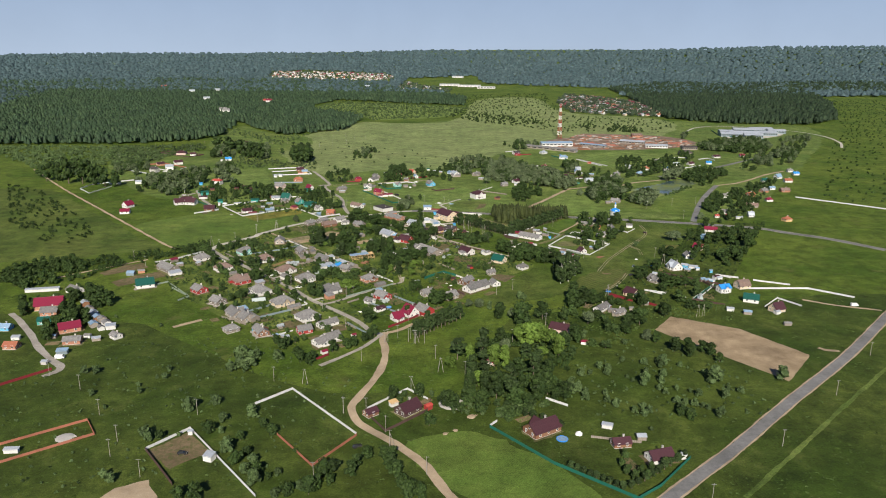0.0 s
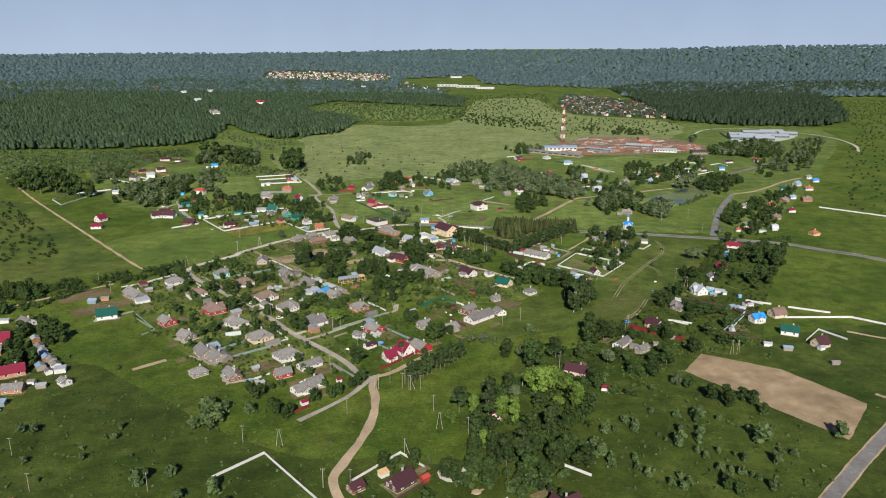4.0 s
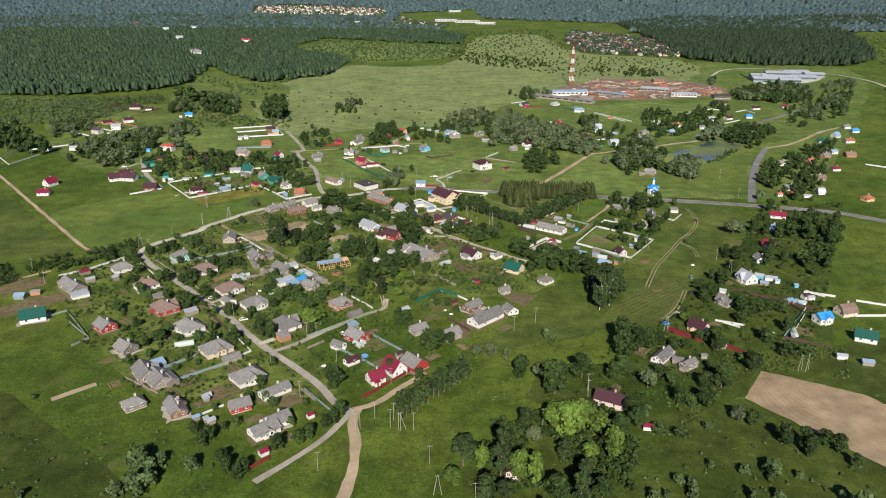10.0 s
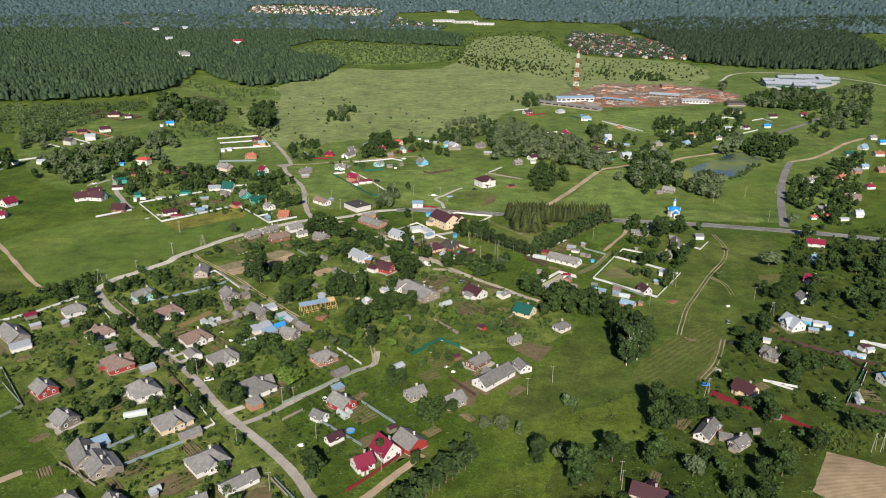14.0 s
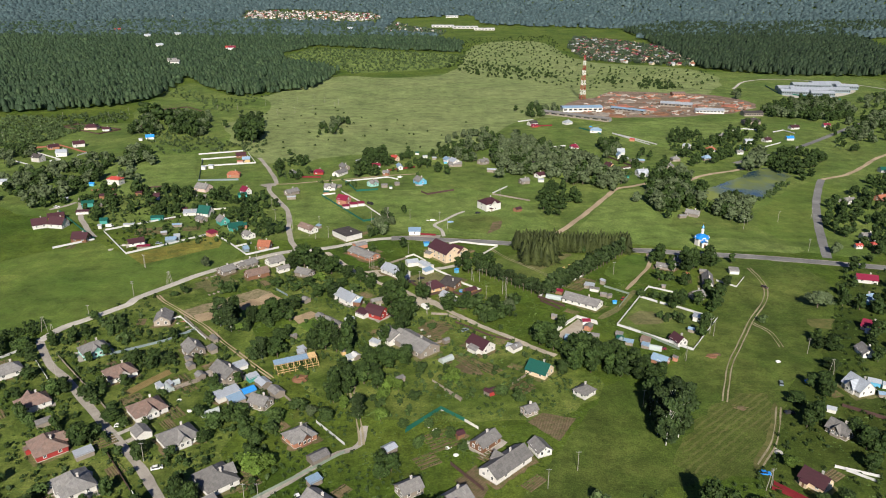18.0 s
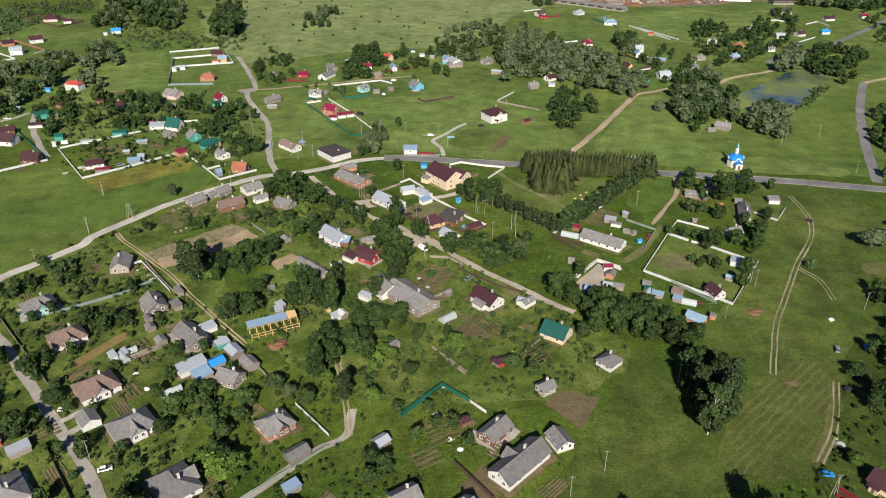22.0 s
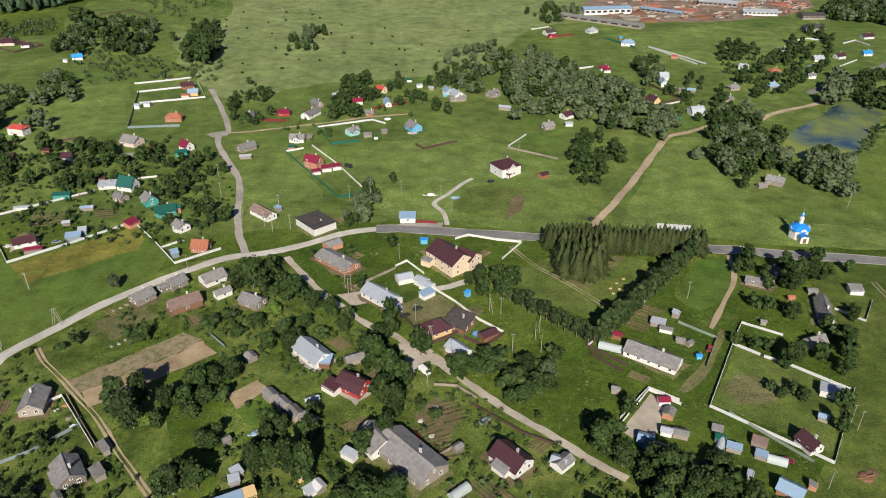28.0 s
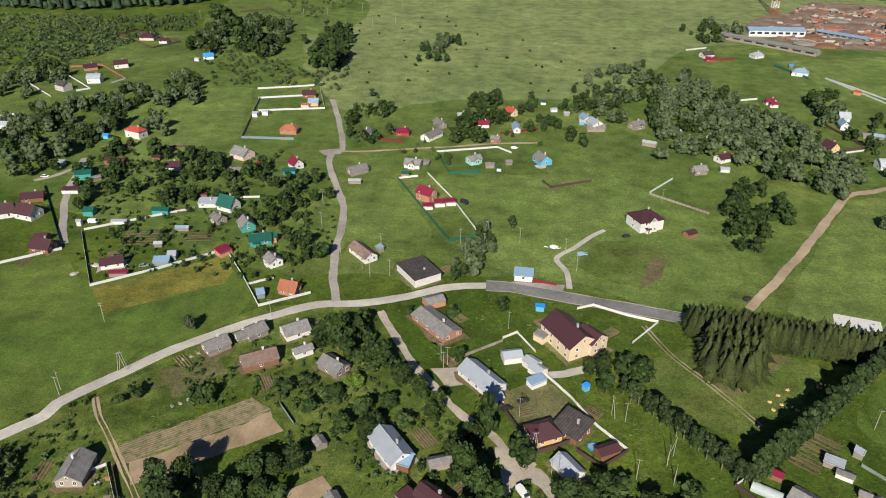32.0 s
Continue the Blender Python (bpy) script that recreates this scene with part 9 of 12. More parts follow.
fence(GREENSHEET, 1.8, 3.5, [(-214.5, 751.6), (-236.8, 777.8), (-268.0, 814.9)], note='along a gravel lane')
fence(WHITESHEET, 2.0, 3.5, [(-214.7, 767.8), (-181.8, 722.8), (-159.7, 741.2), (-136.8, 763.2)], note='above the flowering plot')
fence(WHITESHEET, 2.0, 3.5, [(-136.8, 763.2), (-119.2, 741.6), (-103.2, 720.0), (-84.8, 733.3)], note='above the main road')
fence(WHITESHEET, 1.9, 3.5, [(-214.7, 770.3), (-193.3, 786.5), (-177.3, 797.9), (-171.5, 802.3)], note='between gardens')
fence(WHITE, 1.8, 3.0, [(-165.0, 816.1), (-142.9, 821.4)], note='between gardens')
fence(WHITESHEET, 1.8, 3.0, [(-114.4, 735.2), (-105.0, 742.6)], note='in a garden')
fence(DARKBROWN, 1.6, 3.0, [(-226.9, 881.4), (-211.9, 886.0)], note='in a garden')
fence(BROWNWOOD, 1.6, 3.0, [(-269.0, 874.1), (-249.7, 877.4)], note='in a garden')
fence(WHITESHEET, 2.1, 4.0, [(-218.7, 1009.0), (-192.8, 1018.1), (-175.8, 1025.7)], note='round a building plot')
fence(WHITESHEET, 2.1, 4.0, [(-209.2, 986.2), (-174.9, 999.2)], note='round a building plot')
fence(WHITESHEET, 2.1, 4.0, [(-198.3, 958.9), (-153.0, 971.9), (-170.0, 1014.6)], note='round a building plot')
fence(BLUESHEET, 2.0, 4.0, [(-208.3, 986.3), (-188.6, 905.3), (-154.1, 908.2)], note='round a lawn')
fence(WHITESHEET, 2.0, 4.0, [(-404.8, 1020.9), (-412.7, 998.0), (-365.2, 963.0)], note='round a building plot')
fence(WHITESHEET, 2.0, 4.0, [(-403.1, 1029.8), (-347.4, 986.4), (-354.7, 979.2)], note='round a building plot')
fence(RUST, 1.9, 4.0, [(-399.0, 1039.3), (-377.0, 1050.4), (-335.3, 1016.5)], note='round a building plot')
fence(WHITESHEET, 1.9, 4.0, [(-335.3, 1016.5), (-339.2, 1003.1)], note='round a building plot')
fence(DARKBROWN, 1.9, 4.0, [(-423.3, 1155.9), (-414.4, 1172.3), (-348.7, 1138.8), (-363.3, 1112.0), (-423.3, 1155.9)], note='round a new house')
fence(DARKBROWN, 1.6, 4.0, [(-348.1, 1279.6), (-319.4, 1300.7), (-273.1, 1245.9), (-284.1, 1232.8)], note='round a meadow plot')
fence(GREENSHEET, 1.8, 3.0, [(-73.5, 857.9), (-33.1, 789.4), (-18.8, 797.7)], note='round a long garden')
fence(WHITE, 1.9, 3.0, [(-73.3, 858.8), (-63.0, 863.8)], note='round a long garden')
fence(WHITE, 1.9, 3.0, [(-58.2, 868.8), (-39.1, 837.7), (-18.8, 797.7)], note='round a long garden')
fence(GREENSHEET, 1.9, 3.0, [(-59.0, 902.7), (-45.8, 870.9), (-28.0, 875.7)], note='round a dug plot')
fence(WHITESHEET, 1.9, 3.0, [(-59.0, 902.7), (-22.1, 916.9), (-12.4, 908.9)], note='round a dug plot')
fence(DARKBROWN, 1.7, 3.0, [(8.7, 868.1), (13.8, 861.1), (35.9, 873.5)], note='round a meadow plot')
fence(REDSHEET, 1.8, 3.0, [(-99.7, 917.6), (-82.6, 916.5)], note='behind gardens')
fence(REDSHEET, 1.8, 3.0, [(-22.6, 941.6), (1.9, 954.6)], note='behind gardens')
fence(WHITESHEET, 1.9, 3.0, [(68.3, 863.6), (82.8, 884.8)], note='round a garden')
fence(GREYWOOD, 1.5, 3.5, [(68.1, 861.3), (96.9, 841.5)], note='round a garden')
fence(WHITESHEET, 1.9, 3.5, [(127.5, 1191.3), (147.5, 1203.4)], note='round a new house')
fence(REDSHEET, 1.9, 3.5, [(138.4, 1157.1), (166.5, 1165.9)], note='round a new house')
fence(WHITESHEET, 2.0, 4.0, [(229.3, 1116.3), (255.2, 1054.0)], note='across the slope')
fence(GREENSHEET, 2.0, 4.0, [(196.4, 1148.6), (215.4, 1113.9)], note='round a yard')
fence(DARKBROWN, 1.9, 3.5, [(194.3, 1001.9), (209.7, 957.1), (188.9, 943.8)], note='round a timber house')
fence(WHITESHEET, 1.9, 3.5, [(187.3, 940.6), (207.7, 950.9)], note='round a timber house')
fence(WHITESHEET, 2.2, 3.5, [(145.5, 1041.5), (162.3, 1048.6)], note='in a garden')
fence(WHITESHEET, 2.0, 3.5, [(149.0, 950.6), (153.7, 930.1)], note='beside willows')
fence(WHITESHEET, 2.0, 3.0, [(112.6, 615.5), (143.0, 587.9)], note='round a walled lawn')
fence(WHITESHEET, 2.0, 3.0, [(112.6, 615.5), (134.1, 651.1)], note='round a walled lawn')
fence(WHITESHEET, 2.0, 3.0, [(134.1, 651.1), (142.0, 643.7)], note='round a walled lawn')
fence(WHITESHEET, 2.0, 3.0, [(143.1, 642.6), (146.6, 640.1)], note='round a walled lawn')
fence(WHITESHEET, 2.0, 3.0, [(148.8, 639.0), (166.3, 622.6)], note='round a walled lawn')
fence(WHITESHEET, 1.7, 3.0, [(143.3, 588.4), (168.0, 623.2)], note='round a walled lawn')
fence(WHITESHEET, 1.7, 3.0, [(134.3, 651.9), (143.1, 665.1), (156.3, 656.1)], note='round a small garden')
fence(WHITESHEET, 1.6, 3.0, [(186.4, 674.1), (194.7, 664.8), (205.2, 679.2)], note='round a small garden')
fence(DARKBROWN, 1.6, 3.0, [(77.2, 646.3), (86.3, 635.1)], note='beside a lime row')
fence(WHITE, 1.9, 3.0, [(86.6, 660.0), (93.8, 667.7)], note='at a garden corner')
fence(WHITE, 1.7, 3.0, [(99.3, 673.7), (109.1, 683.2)], note='beside a lime row')
fence(MESH, 1.5, 3.5, [(117.2, 666.2), (129.2, 655.0), (119.0, 637.5)], note='round a garden')
fence(MESH, 1.5, 3.5, [(118.1, 612.1), (136.6, 588.6)], note='between gardens')
fence(WHITE, 2.0, 3.0, [(77.6, 605.5), (93.6, 624.7), (102.8, 616.6)], note='round a small yard')
fence(WHITESHEET, 2.0, 4.0, [(229.4, 1115.8), (243.8, 1092.3), (263.4, 1055.1)], note='across the slope')
fence(WHITESHEET, 2.0, 4.0, [(368.3, 1129.6), (395.3, 1144.2), (406.6, 1136.2)], note='above the pond')
fence(WHITESHEET, 2.0, 4.0, [(421.0, 1123.4), (438.8, 1135.4), (443.3, 1115.5)], note='above the pond')
fence(WHITESHEET, 1.9, 4.0, [(372.8, 1040.3), (403.2, 1064.3)], note='above the pond')

# power line poles
pole(69.3, 496.9, 0, 0)
pole(56.9, 487.0, 0, 0)
pole(104.9, 538.7, 0, 0)
pole(-179.9, 611.9, 2, 20)
pole(-171.0, 603.0, 2, 20)
pole(-163.2, 625.7, 0, 0)
pole(-152.4, 657.9, 0, 0)
pole(-136.8, 671.4, 2, 30)
pole(-161.6, 700.3, 0, 0)
pole(-95.4, 714.1, 0, 0)
pole(-81.7, 768.5, 0, 0)
pole(14.1, 629.0, 1, 100)
pole(9.5, 671.0, 0, 0)
pole(15.6, 655.5, 0, 30)
pole(134.9, 485.4, 2, 20)
pole(135.7, 486.3, 0, 0)
pole(158.3, 602.7, 0, 0)
pole(136.1, 577.9, 1, 90)
pole(196.8, 583.8, 0, 0)
pole(-21.7, 696.6, 0, 0)
pole(-18.9, 694.8, 0, 0)
pole(47.0, 649.2, 0, 0)
pole(59.3, 661.0, 1, 100)
pole(45.0, 674.5, 0, 0)
pole(-68.2, 756.9, 0, 0)
pole(21.1, 644.6, 0, 0)
pole(-59.9, 451.1, 0, 0)
pole(-41.9, 424.6, 0, 0)
pole(-29.9, 454.5, 0, 0)
pole(-3.3, 435.2, 0, 0)
pole(-43.2, 480.6, 0, 0)
pole(14.3, 427.1, 0, 0)
pole(83.4, 429.5, 0, 0)
pole(197.9, 563.9, 2, 10)
pole(184.9, 445.3, 2, 30)
pole(157.6, 605.9, 0, 0)
pole(-48.0, 480.6, 0, 0)
pole(-90.8, 504.2, 0, 0)
pole(-152.2, 565.8, 0, 0)
pole(274.1, 786.3, 0, 0)
pole(266.8, 724.6, 0, 0)
pole(303.2, 794.6, 0, 0)
pole(242.0, 770.4, 0, 0)
pole(-32.3, 516.7, 0, 0)
pole(-15.7, 400.0, 0, 0)
pole(-14.0, 401.5, 0, 0)
pole(-8.5, 407.8, 0, 0)
pole(-1.9, 402.5, 0, 0)
pole(2.4, 399.9, 1, 20)
pole(-27.0, 374.9, 0, 0)
pole(14.1, 378.3, 0, 0)
pole(16.9, 361.1, 2, 0)
pole(1.8, 338.5, 1, 0)
pole(7.6, 399.9, 0, 0)
pole(82.5, 424.4, 0, 0)
pole(59.7, 402.3, 0, 0)
pole(29.9, 357.0, 0, 0)
pole(40.1, 340.1, 0, 0)
pole(-29.8, 316.0, 0, 0)
pole(188.6, 445.9, 2, 40)
pole(-29.6, 315.2, 0, 0)
pole(-53.3, 346.2, 2, 0)
pole(-105.4, 261.8, 0, 0)
pole(-124.1, 277.2, 0, 0)
pole(-126.0, 289.1, 0, 0)
pole(-165.7, 339.0, 0, 0)
pole(-144.4, 312.9, 0, 0)
pole(-98.3, 313.1, 0, 0)
pole(-70.0, 349.4, 0, 0)
pole(-189.3, 355.1, 0, 0)
pole(-213.4, 550.2, 0, 0)
pole(-229.6, 568.5, 0, 0)
pole(-18.8, 315.3, 0, 0)
pole(-8.3, 298.0, 0, 0)
pole(-5.7, 285.0, 1, 0)
pole(10.7, 264.2, 0, 0)
pole(-34.9, 260.0, 0, 0)
pole(167.7, 286.7, 0, 0)
pole(217.5, 335.5, 0, 0)
pole(121.3, 245.4, 0, 0)
pole(263.0, 384.6, 0, 0)
pole(-0.7, 406.8, 0, 0)
pole(1.6, 400.0, 0, 0)
pole(-136.3, 672.0, 2, 20)
pole(-151.2, 655.2, 0, 0)
pole(-160.6, 699.1, 0, 0)
pole(-27.3, 788.0, 0, 0)
pole(-15.5, 798.3, 2, 0)
pole(1.0, 794.0, 0, 0)
pole(23.0, 786.5, 0, 0)
pole(28.3, 771.7, 0, 0)
pole(-63.1, 751.2, 0, 0)
pole(-54.5, 753.6, 0, 0)
pole(-64.1, 777.2, 0, 0)
pole(56.9, 656.4, 1, 80)
pole(58.1, 648.5, 1, 80)
pole(40.5, 677.2, 1, -60)
pole(-0.2, 670.3, 0, 0)
pole(1.2, 669.7, 0, 0)
pole(15.4, 655.6, 2, 0)
pole(23.3, 646.1, 0, 0)
pole(1.6, 721.7, 0, 0)
pole(-19.9, 691.6, 0, 0)
pole(-98.9, 793.8, 0, 0)
pole(-106.7, 820.4, 0, 0)
pole(127.1, 684.6, 0, 0)
pole(107.3, 538.3, 0, 0)
pole(73.6, 851.3, 0, 0)
pole(98.1, 940.3, 0, 0)
pole(-15.4, 785.3, 1, 0)
pole(-269.8, 1269.6, 0, 0)
pole(-245.9, 1279.9, 0, 0)
pole(-208.1, 1219.8, 0, 0)
pole(-214.0, 1310.4, 0, 0)
pole(-191.4, 1320.9, 0, 0)
pole(-183.1, 1234.8, 0, 0)
pole(-163.4, 1254.6, 0, 0)
pole(-141.9, 1269.7, 0, 0)
pole(-173.1, 1334.0, 0, 0)
pole(-223.2, 1196.8, 0, 0)
pole(-154.8, 1371.2, 0, 0)
pole(-135.8, 1340.8, 0, 0)
pole(-113.1, 1322.5, 0, 0)
pole(-115.6, 1297.7, 0, 0)
pole(-433.5, 1123.6, 0, 0)
pole(-455.8, 1082.9, 0, 0)
pole(-378.5, 1243.9, 0, 0)
pole(-392.4, 1213.1, 0, 0)
pole(-450.7, 1213.6, 0, 0)

# cars
# parked by the street
car(-108.6, 527.4, 8, TRIM, 'white')
car(-84.5, 500.0, 20, TRIM, 'white')
car(210.9, 663.9, -60, DARKBROWN, 'dark')
car(-30.1, 482.8, -62, TRIM, 'white')
car(5.0, 674.1, 35, TYRE, 'black')
car(10.3, 679.1, 35, TYRE, 'black')
van(12.9, 637.4, -50, TRIM, 'white')
van(-31.6, 833.0, -30, TYRE, 'black')
van(-215.0, 778.5, 10, TRIM, 'white')
car(-275.5, 826.9, 5, TRIM, 'white', 4.6)
car(-167.4, 742.6, 20, BLUESHEET, 'blue grey')
car(52.4, 808.9, 30, TYRE, 'black')
car(33.3, 610.3, 40, BLUESHEET, 'blue grey')
car(100.4, 759.9, 50, TYRE, 'dark')
car(124.0, 648.2, 60, REDWALL, 'red')
car(128.2, 589.5, -15, CRIMSONTIN, 'dark red')
car(-20.0, 285.0, 30, TYRE, 'black')
car(-94.1, 279.2, 0, TYRE, 'black')
van(299.5, 467.0, 0, TRIM, 'white')
van(-194.6, 376.8, 8, TRIM, 'white')
car(-227.4, 393.2, 10, TYRE, 'dark')
car(137.0, 493.9, -10, BLUEPAINT, 'blue')
car(185.0, 557.5, -10, BLUEPAINT, 'blue')
car(171.6, 556.3, 70, BLUESHEET, 'pale blue')
car(164.4, 533.1, 0, TYRE, 'black')

# yard things
pool(34.0, 660.7, 1.7)
greenhouse_frame(-45.9, 573.1, 25)
heap(-42.8, 563.3, 10, 9, 7, 1.8, BROWNWOOD, 'log_pile', 'loose pile of brown logs and bark on trodden earth', 'wood pile')
greenhouse(23.2, 579.5, 40, 7, 3.4)
beds(36.2, 575.3, -49, 6, 11, 0.9, 1.5)
beds(31.0, 581.4, -49, 5, 9, 0.9, 1.5)
beds(43.1, 571.3, -49, 5, 10, 0.9, 1.5)
beds(21.9, 615.8, 20, 6, 9, 1.2, 2.0)
beds(56.1, 554.2, 40, 5, 9, 1.0, 1.7)
beds(-95.9, 563.4, -49, 4, 8, 1.3, 2.2)
beds(-100.5, 597.6, -49, 3, 9, 1.3, 2.2)
beds(17.0, 597.9, 20, 6, 12, 1.1, 1.9)
beds(-13.8, 471.9, 41, 6, 10, 1.1, 1.9)
beds(-50.1, 491.9, 41, 5, 9, 1.0, 1.7)
beds(-73.7, 429.5, 41, 5, 9, 1.2, 2.0)
beds(19.6, 516.3, 30, 6, 12, 1.2, 2.1)
beds(14.3, 503.4, 30, 4, 9, 1.2, 2.1)
beds(37.6, 505.8, -40, 5, 7, 1.0, 1.6)
beds(-93.8, 437.7, 41, 4, 8, 1.2, 2.0)
beds(-110.4, 517.2, 41, 4, 8, 1.2, 2.0)
beds(-95.1, 558.7, -49, 6, 7, 1.1, 1.8)
beds(-117.2, 481.2, 41, 4, 9, 1.2, 2.0)
beds(205.4, 485.3, -10, 6, 9, 1.1, 1.8)
greenhouse(-21.4, 471.5, -49, 6, 2.8)
greenhouse(-20.6, 474.9, -49, 6, 2.8)
greenhouse(-106.9, 472.7, 20, 9, 3.0)
greenhouse(200.0, 483.1, 75, 8, 3.0)
greenhouse(-98.6, 555.5, -49, 6, 3.0)
greenhouse(-82.2, 425.0, 41, 4, 2.6)
heap(-28.4, 467.9, 0, 3, 2, 0.8, TRIM, 'sheeted_stack', 'small stack under pale sheeting in a garden', 'stack')
heap(-35.4, 451.6, 20, 3, 1.6, 0.7, TRIM, 'sheeted_stack', 'small stack under pale sheeting on a lawn', 'stack')
pool(-17.3, 460.7, 1.8, 'round grey paddling pool')
greenhouse(85.5, 650.0, -25, 9, 3.6)
beds(107.6, 673.4, -35, 6, 10, 1.2, 2.0)
beds(100.7, 665.5, -35, 4, 9, 1.2, 2.0)
heap(150.0, 582.3, 10, 6, 4, 1.0, BROWNWOOD, 'log_pile', 'low pile of brown brushwood on grass', 'wood pile')
greenhouse(125.1, 589.4, -25, 6, 3.0)
greenhouse(109.6, 596.8, 60, 6, 3.0)
heap(-44.2, 606.9, 20, 3, 2.5, 1, PALEBLUE, 'sheeted_stack', 'stack under pale blue sheeting', 'stack')
heap(-53.8, 604.0, 20, 4, 3, 1.2, STONE, 'rubble_heap', 'heap of pale rubble by a shed', 'heap')
beds(-183.2, 768.4, 12, 6, 18, 1.5, 2.6)
beds(-155.0, 774.4, 12, 4, 12, 1.6, 2.6)
beds(-180.2, 797.4, 12, 3, 10, 1.5, 2.4)
heap(-189.6, 739.7, 0, 4, 3, 1, STONE, 'rubble_heap', 'heap of pale rubble by a fence', 'heap')
heap(-195.3, 731.1, 0, 4, 3, 0.7, STONE, 'rubble_heap', 'pale rubble heap in the field corner', 'heap')
heap(17.4, 792.8, 0, 5, 3, 0.8, TRIM, 'sheeted_stack', 'pale sheeted stack by the drive', 'stack')
heap(30.4, 788.3, 20, 5, 2.5, 0.8, PALEBLUE, 'sheeted_stack', 'stack under blue sheeting by a drive', 'stack')
heap(-11.4, 918.8, 0, 5, 4, 1.2, TRIM, 'sheeted_stack', 'white sheeted stack by a lane', 'stack')
heap(6.7, 891.2, 0, 8, 4, 0.6, STONE, 'rubble_heap', 'low pale rubble beside a dug plot', 'heap')
pool(71.0, 292.0, 2.6)
heap(79.2, 296.4, 0, 4, 4, 1.6, TRIM, 'garden_tent', 'small white garden tent on grass', 'tent')
heap(22.3, 325.2, 30, 16, 5, 0.8, STONE, 'rubble_heap', 'long low mound of pale rubble among bushes', 'heap')
heap(31.2, 312.3, 30, 5, 3, 0.7, SAND, 'soil_heap', 'small heap of orange sand', 'heap')
heap(23.4, 299.7, 30, 3, 2, 0.5, SAND, 'soil_heap', 'small heap of orange sand', 'heap')
heap(18.7, 296.6, 30, 3, 2, 0.5, SAND, 'soil_heap', 'small heap of orange sand', 'heap')
heap(-150.6, 292.3, 10, 10, 4, 0.7, STONE, 'rubble_heap', 'rubble and planks in a long plot', 'heap')
heap(153.2, 583.9, 0, 5, 2.6, 0.35, BEDS, 'soil_heap', 'low heap of reddish brick rubble on grass', 'heap')
heap(179.5, 576.8, 0, 3, 2, 0.8, TRIM, 'sheeted_stack', 'white sheeted stack on grass', 'stack')
heap(146.2, 537.3, 0, 5, 2.6, 0.35, BEDS, 'soil_heap', 'reddish brushwood heap on mown grass', 'heap')
heap(148.0, 506.8, 0, 4, 4, 1, STONE, 'rubble_heap', 'pale heap beside a wheel track', 'heap')

# church, mast, timber yard and factory
def near_wall(x, y, gap=2.0):
    """True on or close to the footprint of a building."""
    return any(abs((x - bx) * math.cos(a) + (y - by) * math.sin(a)) < l + gap and abs((y - by) * math.cos(a) - (x - bx) * math.sin(a)) < w + gap for bx, by, a, l, w in BUILT)


def strewn_logs(ring, count, seed):
    """Felled trunks, bark and offcuts strewn in heaps over a yard, more than one could count."""
    rng = random.Random(seed)
    xs, ys = [p[0] for p in ring], [p[1] for p in ring]
    g, mats = Geo(), []
    for i in range(count * 4):
        x, y = rng.uniform(min(xs), max(xs)), rng.uniform(min(ys), max(ys))
        if not inside(x, y, ring) or noise.noise((x / 26, y / 26, seed)) < 0.05 or near_wall(x, y):
            continue
        a, l, w, h = rng.gauss(0.5, 0.5), rng.uniform(3, 11), rng.uniform(0.5, 2.2), rng.uniform(0.4, 2.2)
        c, s, m = math.cos(a), math.sin(a), rng.randrange(5)
        q = lambda u, v, k: (x + u * c - v * s, y + u * s + v * c, ground_z(x, y) + k)
        g.face(q(-l / 2, -w, 0), q(l / 2, -w, 0), q(l / 2, -0.3 * w, h), q(-l / 2, -0.3 * w, h))
        g.face(q(-l / 2, -0.3 * w, h), q(l / 2, -0.3 * w, h), q(l / 2, 0.5 * w, 0.8 * h), q(-l / 2, 0.5 * w, 0.8 * h))
        g.face(q(-l / 2, 0.5 * w, 0.8 * h), q(l / 2, 0.5 * w, 0.8 * h), q(l / 2, w, 0), q(-l / 2, w, 0))
        mats += [m] * 3
    me = g.mesh("strewn_logs", BROWNWOOD)
    for m in (RUST, GREYWOOD, BARK, POLEWOOD):
        me.materials.append(m)
    me.polygons.foreach_set("material_index", mats)
    tagged(new("strewn_logs", me), "brown and grey logs and offcuts strewn over the timber yard", "wood pile", "", "stuff")


church(199.8, 738.3, 0)
mast(245.9, 1379.1)
long_hall(223, 1272, 6, 55, 16, 6, 2, PALEBLUE, WHITE, 'long white workshop with a pale blue roof')
long_hall(207, 1223, -38, 95, 11, 4, 1.5, SLATE, GREYWOOD, 'long grey open shed of the timber yard', 'timber_shed')
long_hall(288, 1272, -38, 48, 10, 3.5, 1.2, PALEBLUE, GREYWOOD, 'long shed with a pale blue roof in the timber yard', 'timber_shed')
long_hall(367, 1313, -25, 43, 14, 4.5, 2, ZINC, GREYWOOD, 'long pale-roofed sawmill shed', 'sawmill_shed')
long_hall(394, 1258, -8, 37, 10, 4.5, 2, ZINC, WHITE, 'long low white store in the timber yard', 'sawmill_shed')
long_hall(401, 1413, 0, 19, 14, 4.5, 2, SLATEBROWN, BRICK, 'brick saw house with a rusty roof', 'sawmill_shed')
long_hall(444, 1239, 0, 25, 14, 4.5, 2, BITUMEN, GREYWOOD, 'dark hipped depot beside the yard', 'sawmill_shed')
long_hall(591, 1431, -8, 42, 22, 6, 2.5, ZINC, BLUESHEET, 'low factory hall with a pale zinc roof', bays=12)
long_hall(624, 1451, -14, 55, 20, 6, 2.5, ZINC, BLUESHEET, 'low factory hall with a pale zinc roof', bays=12)
long_hall(656, 1508, -8, 60, 18, 6, 2.5, ZINC, BLUESHEET, 'low factory hall with a pale zinc roof', bays=12)
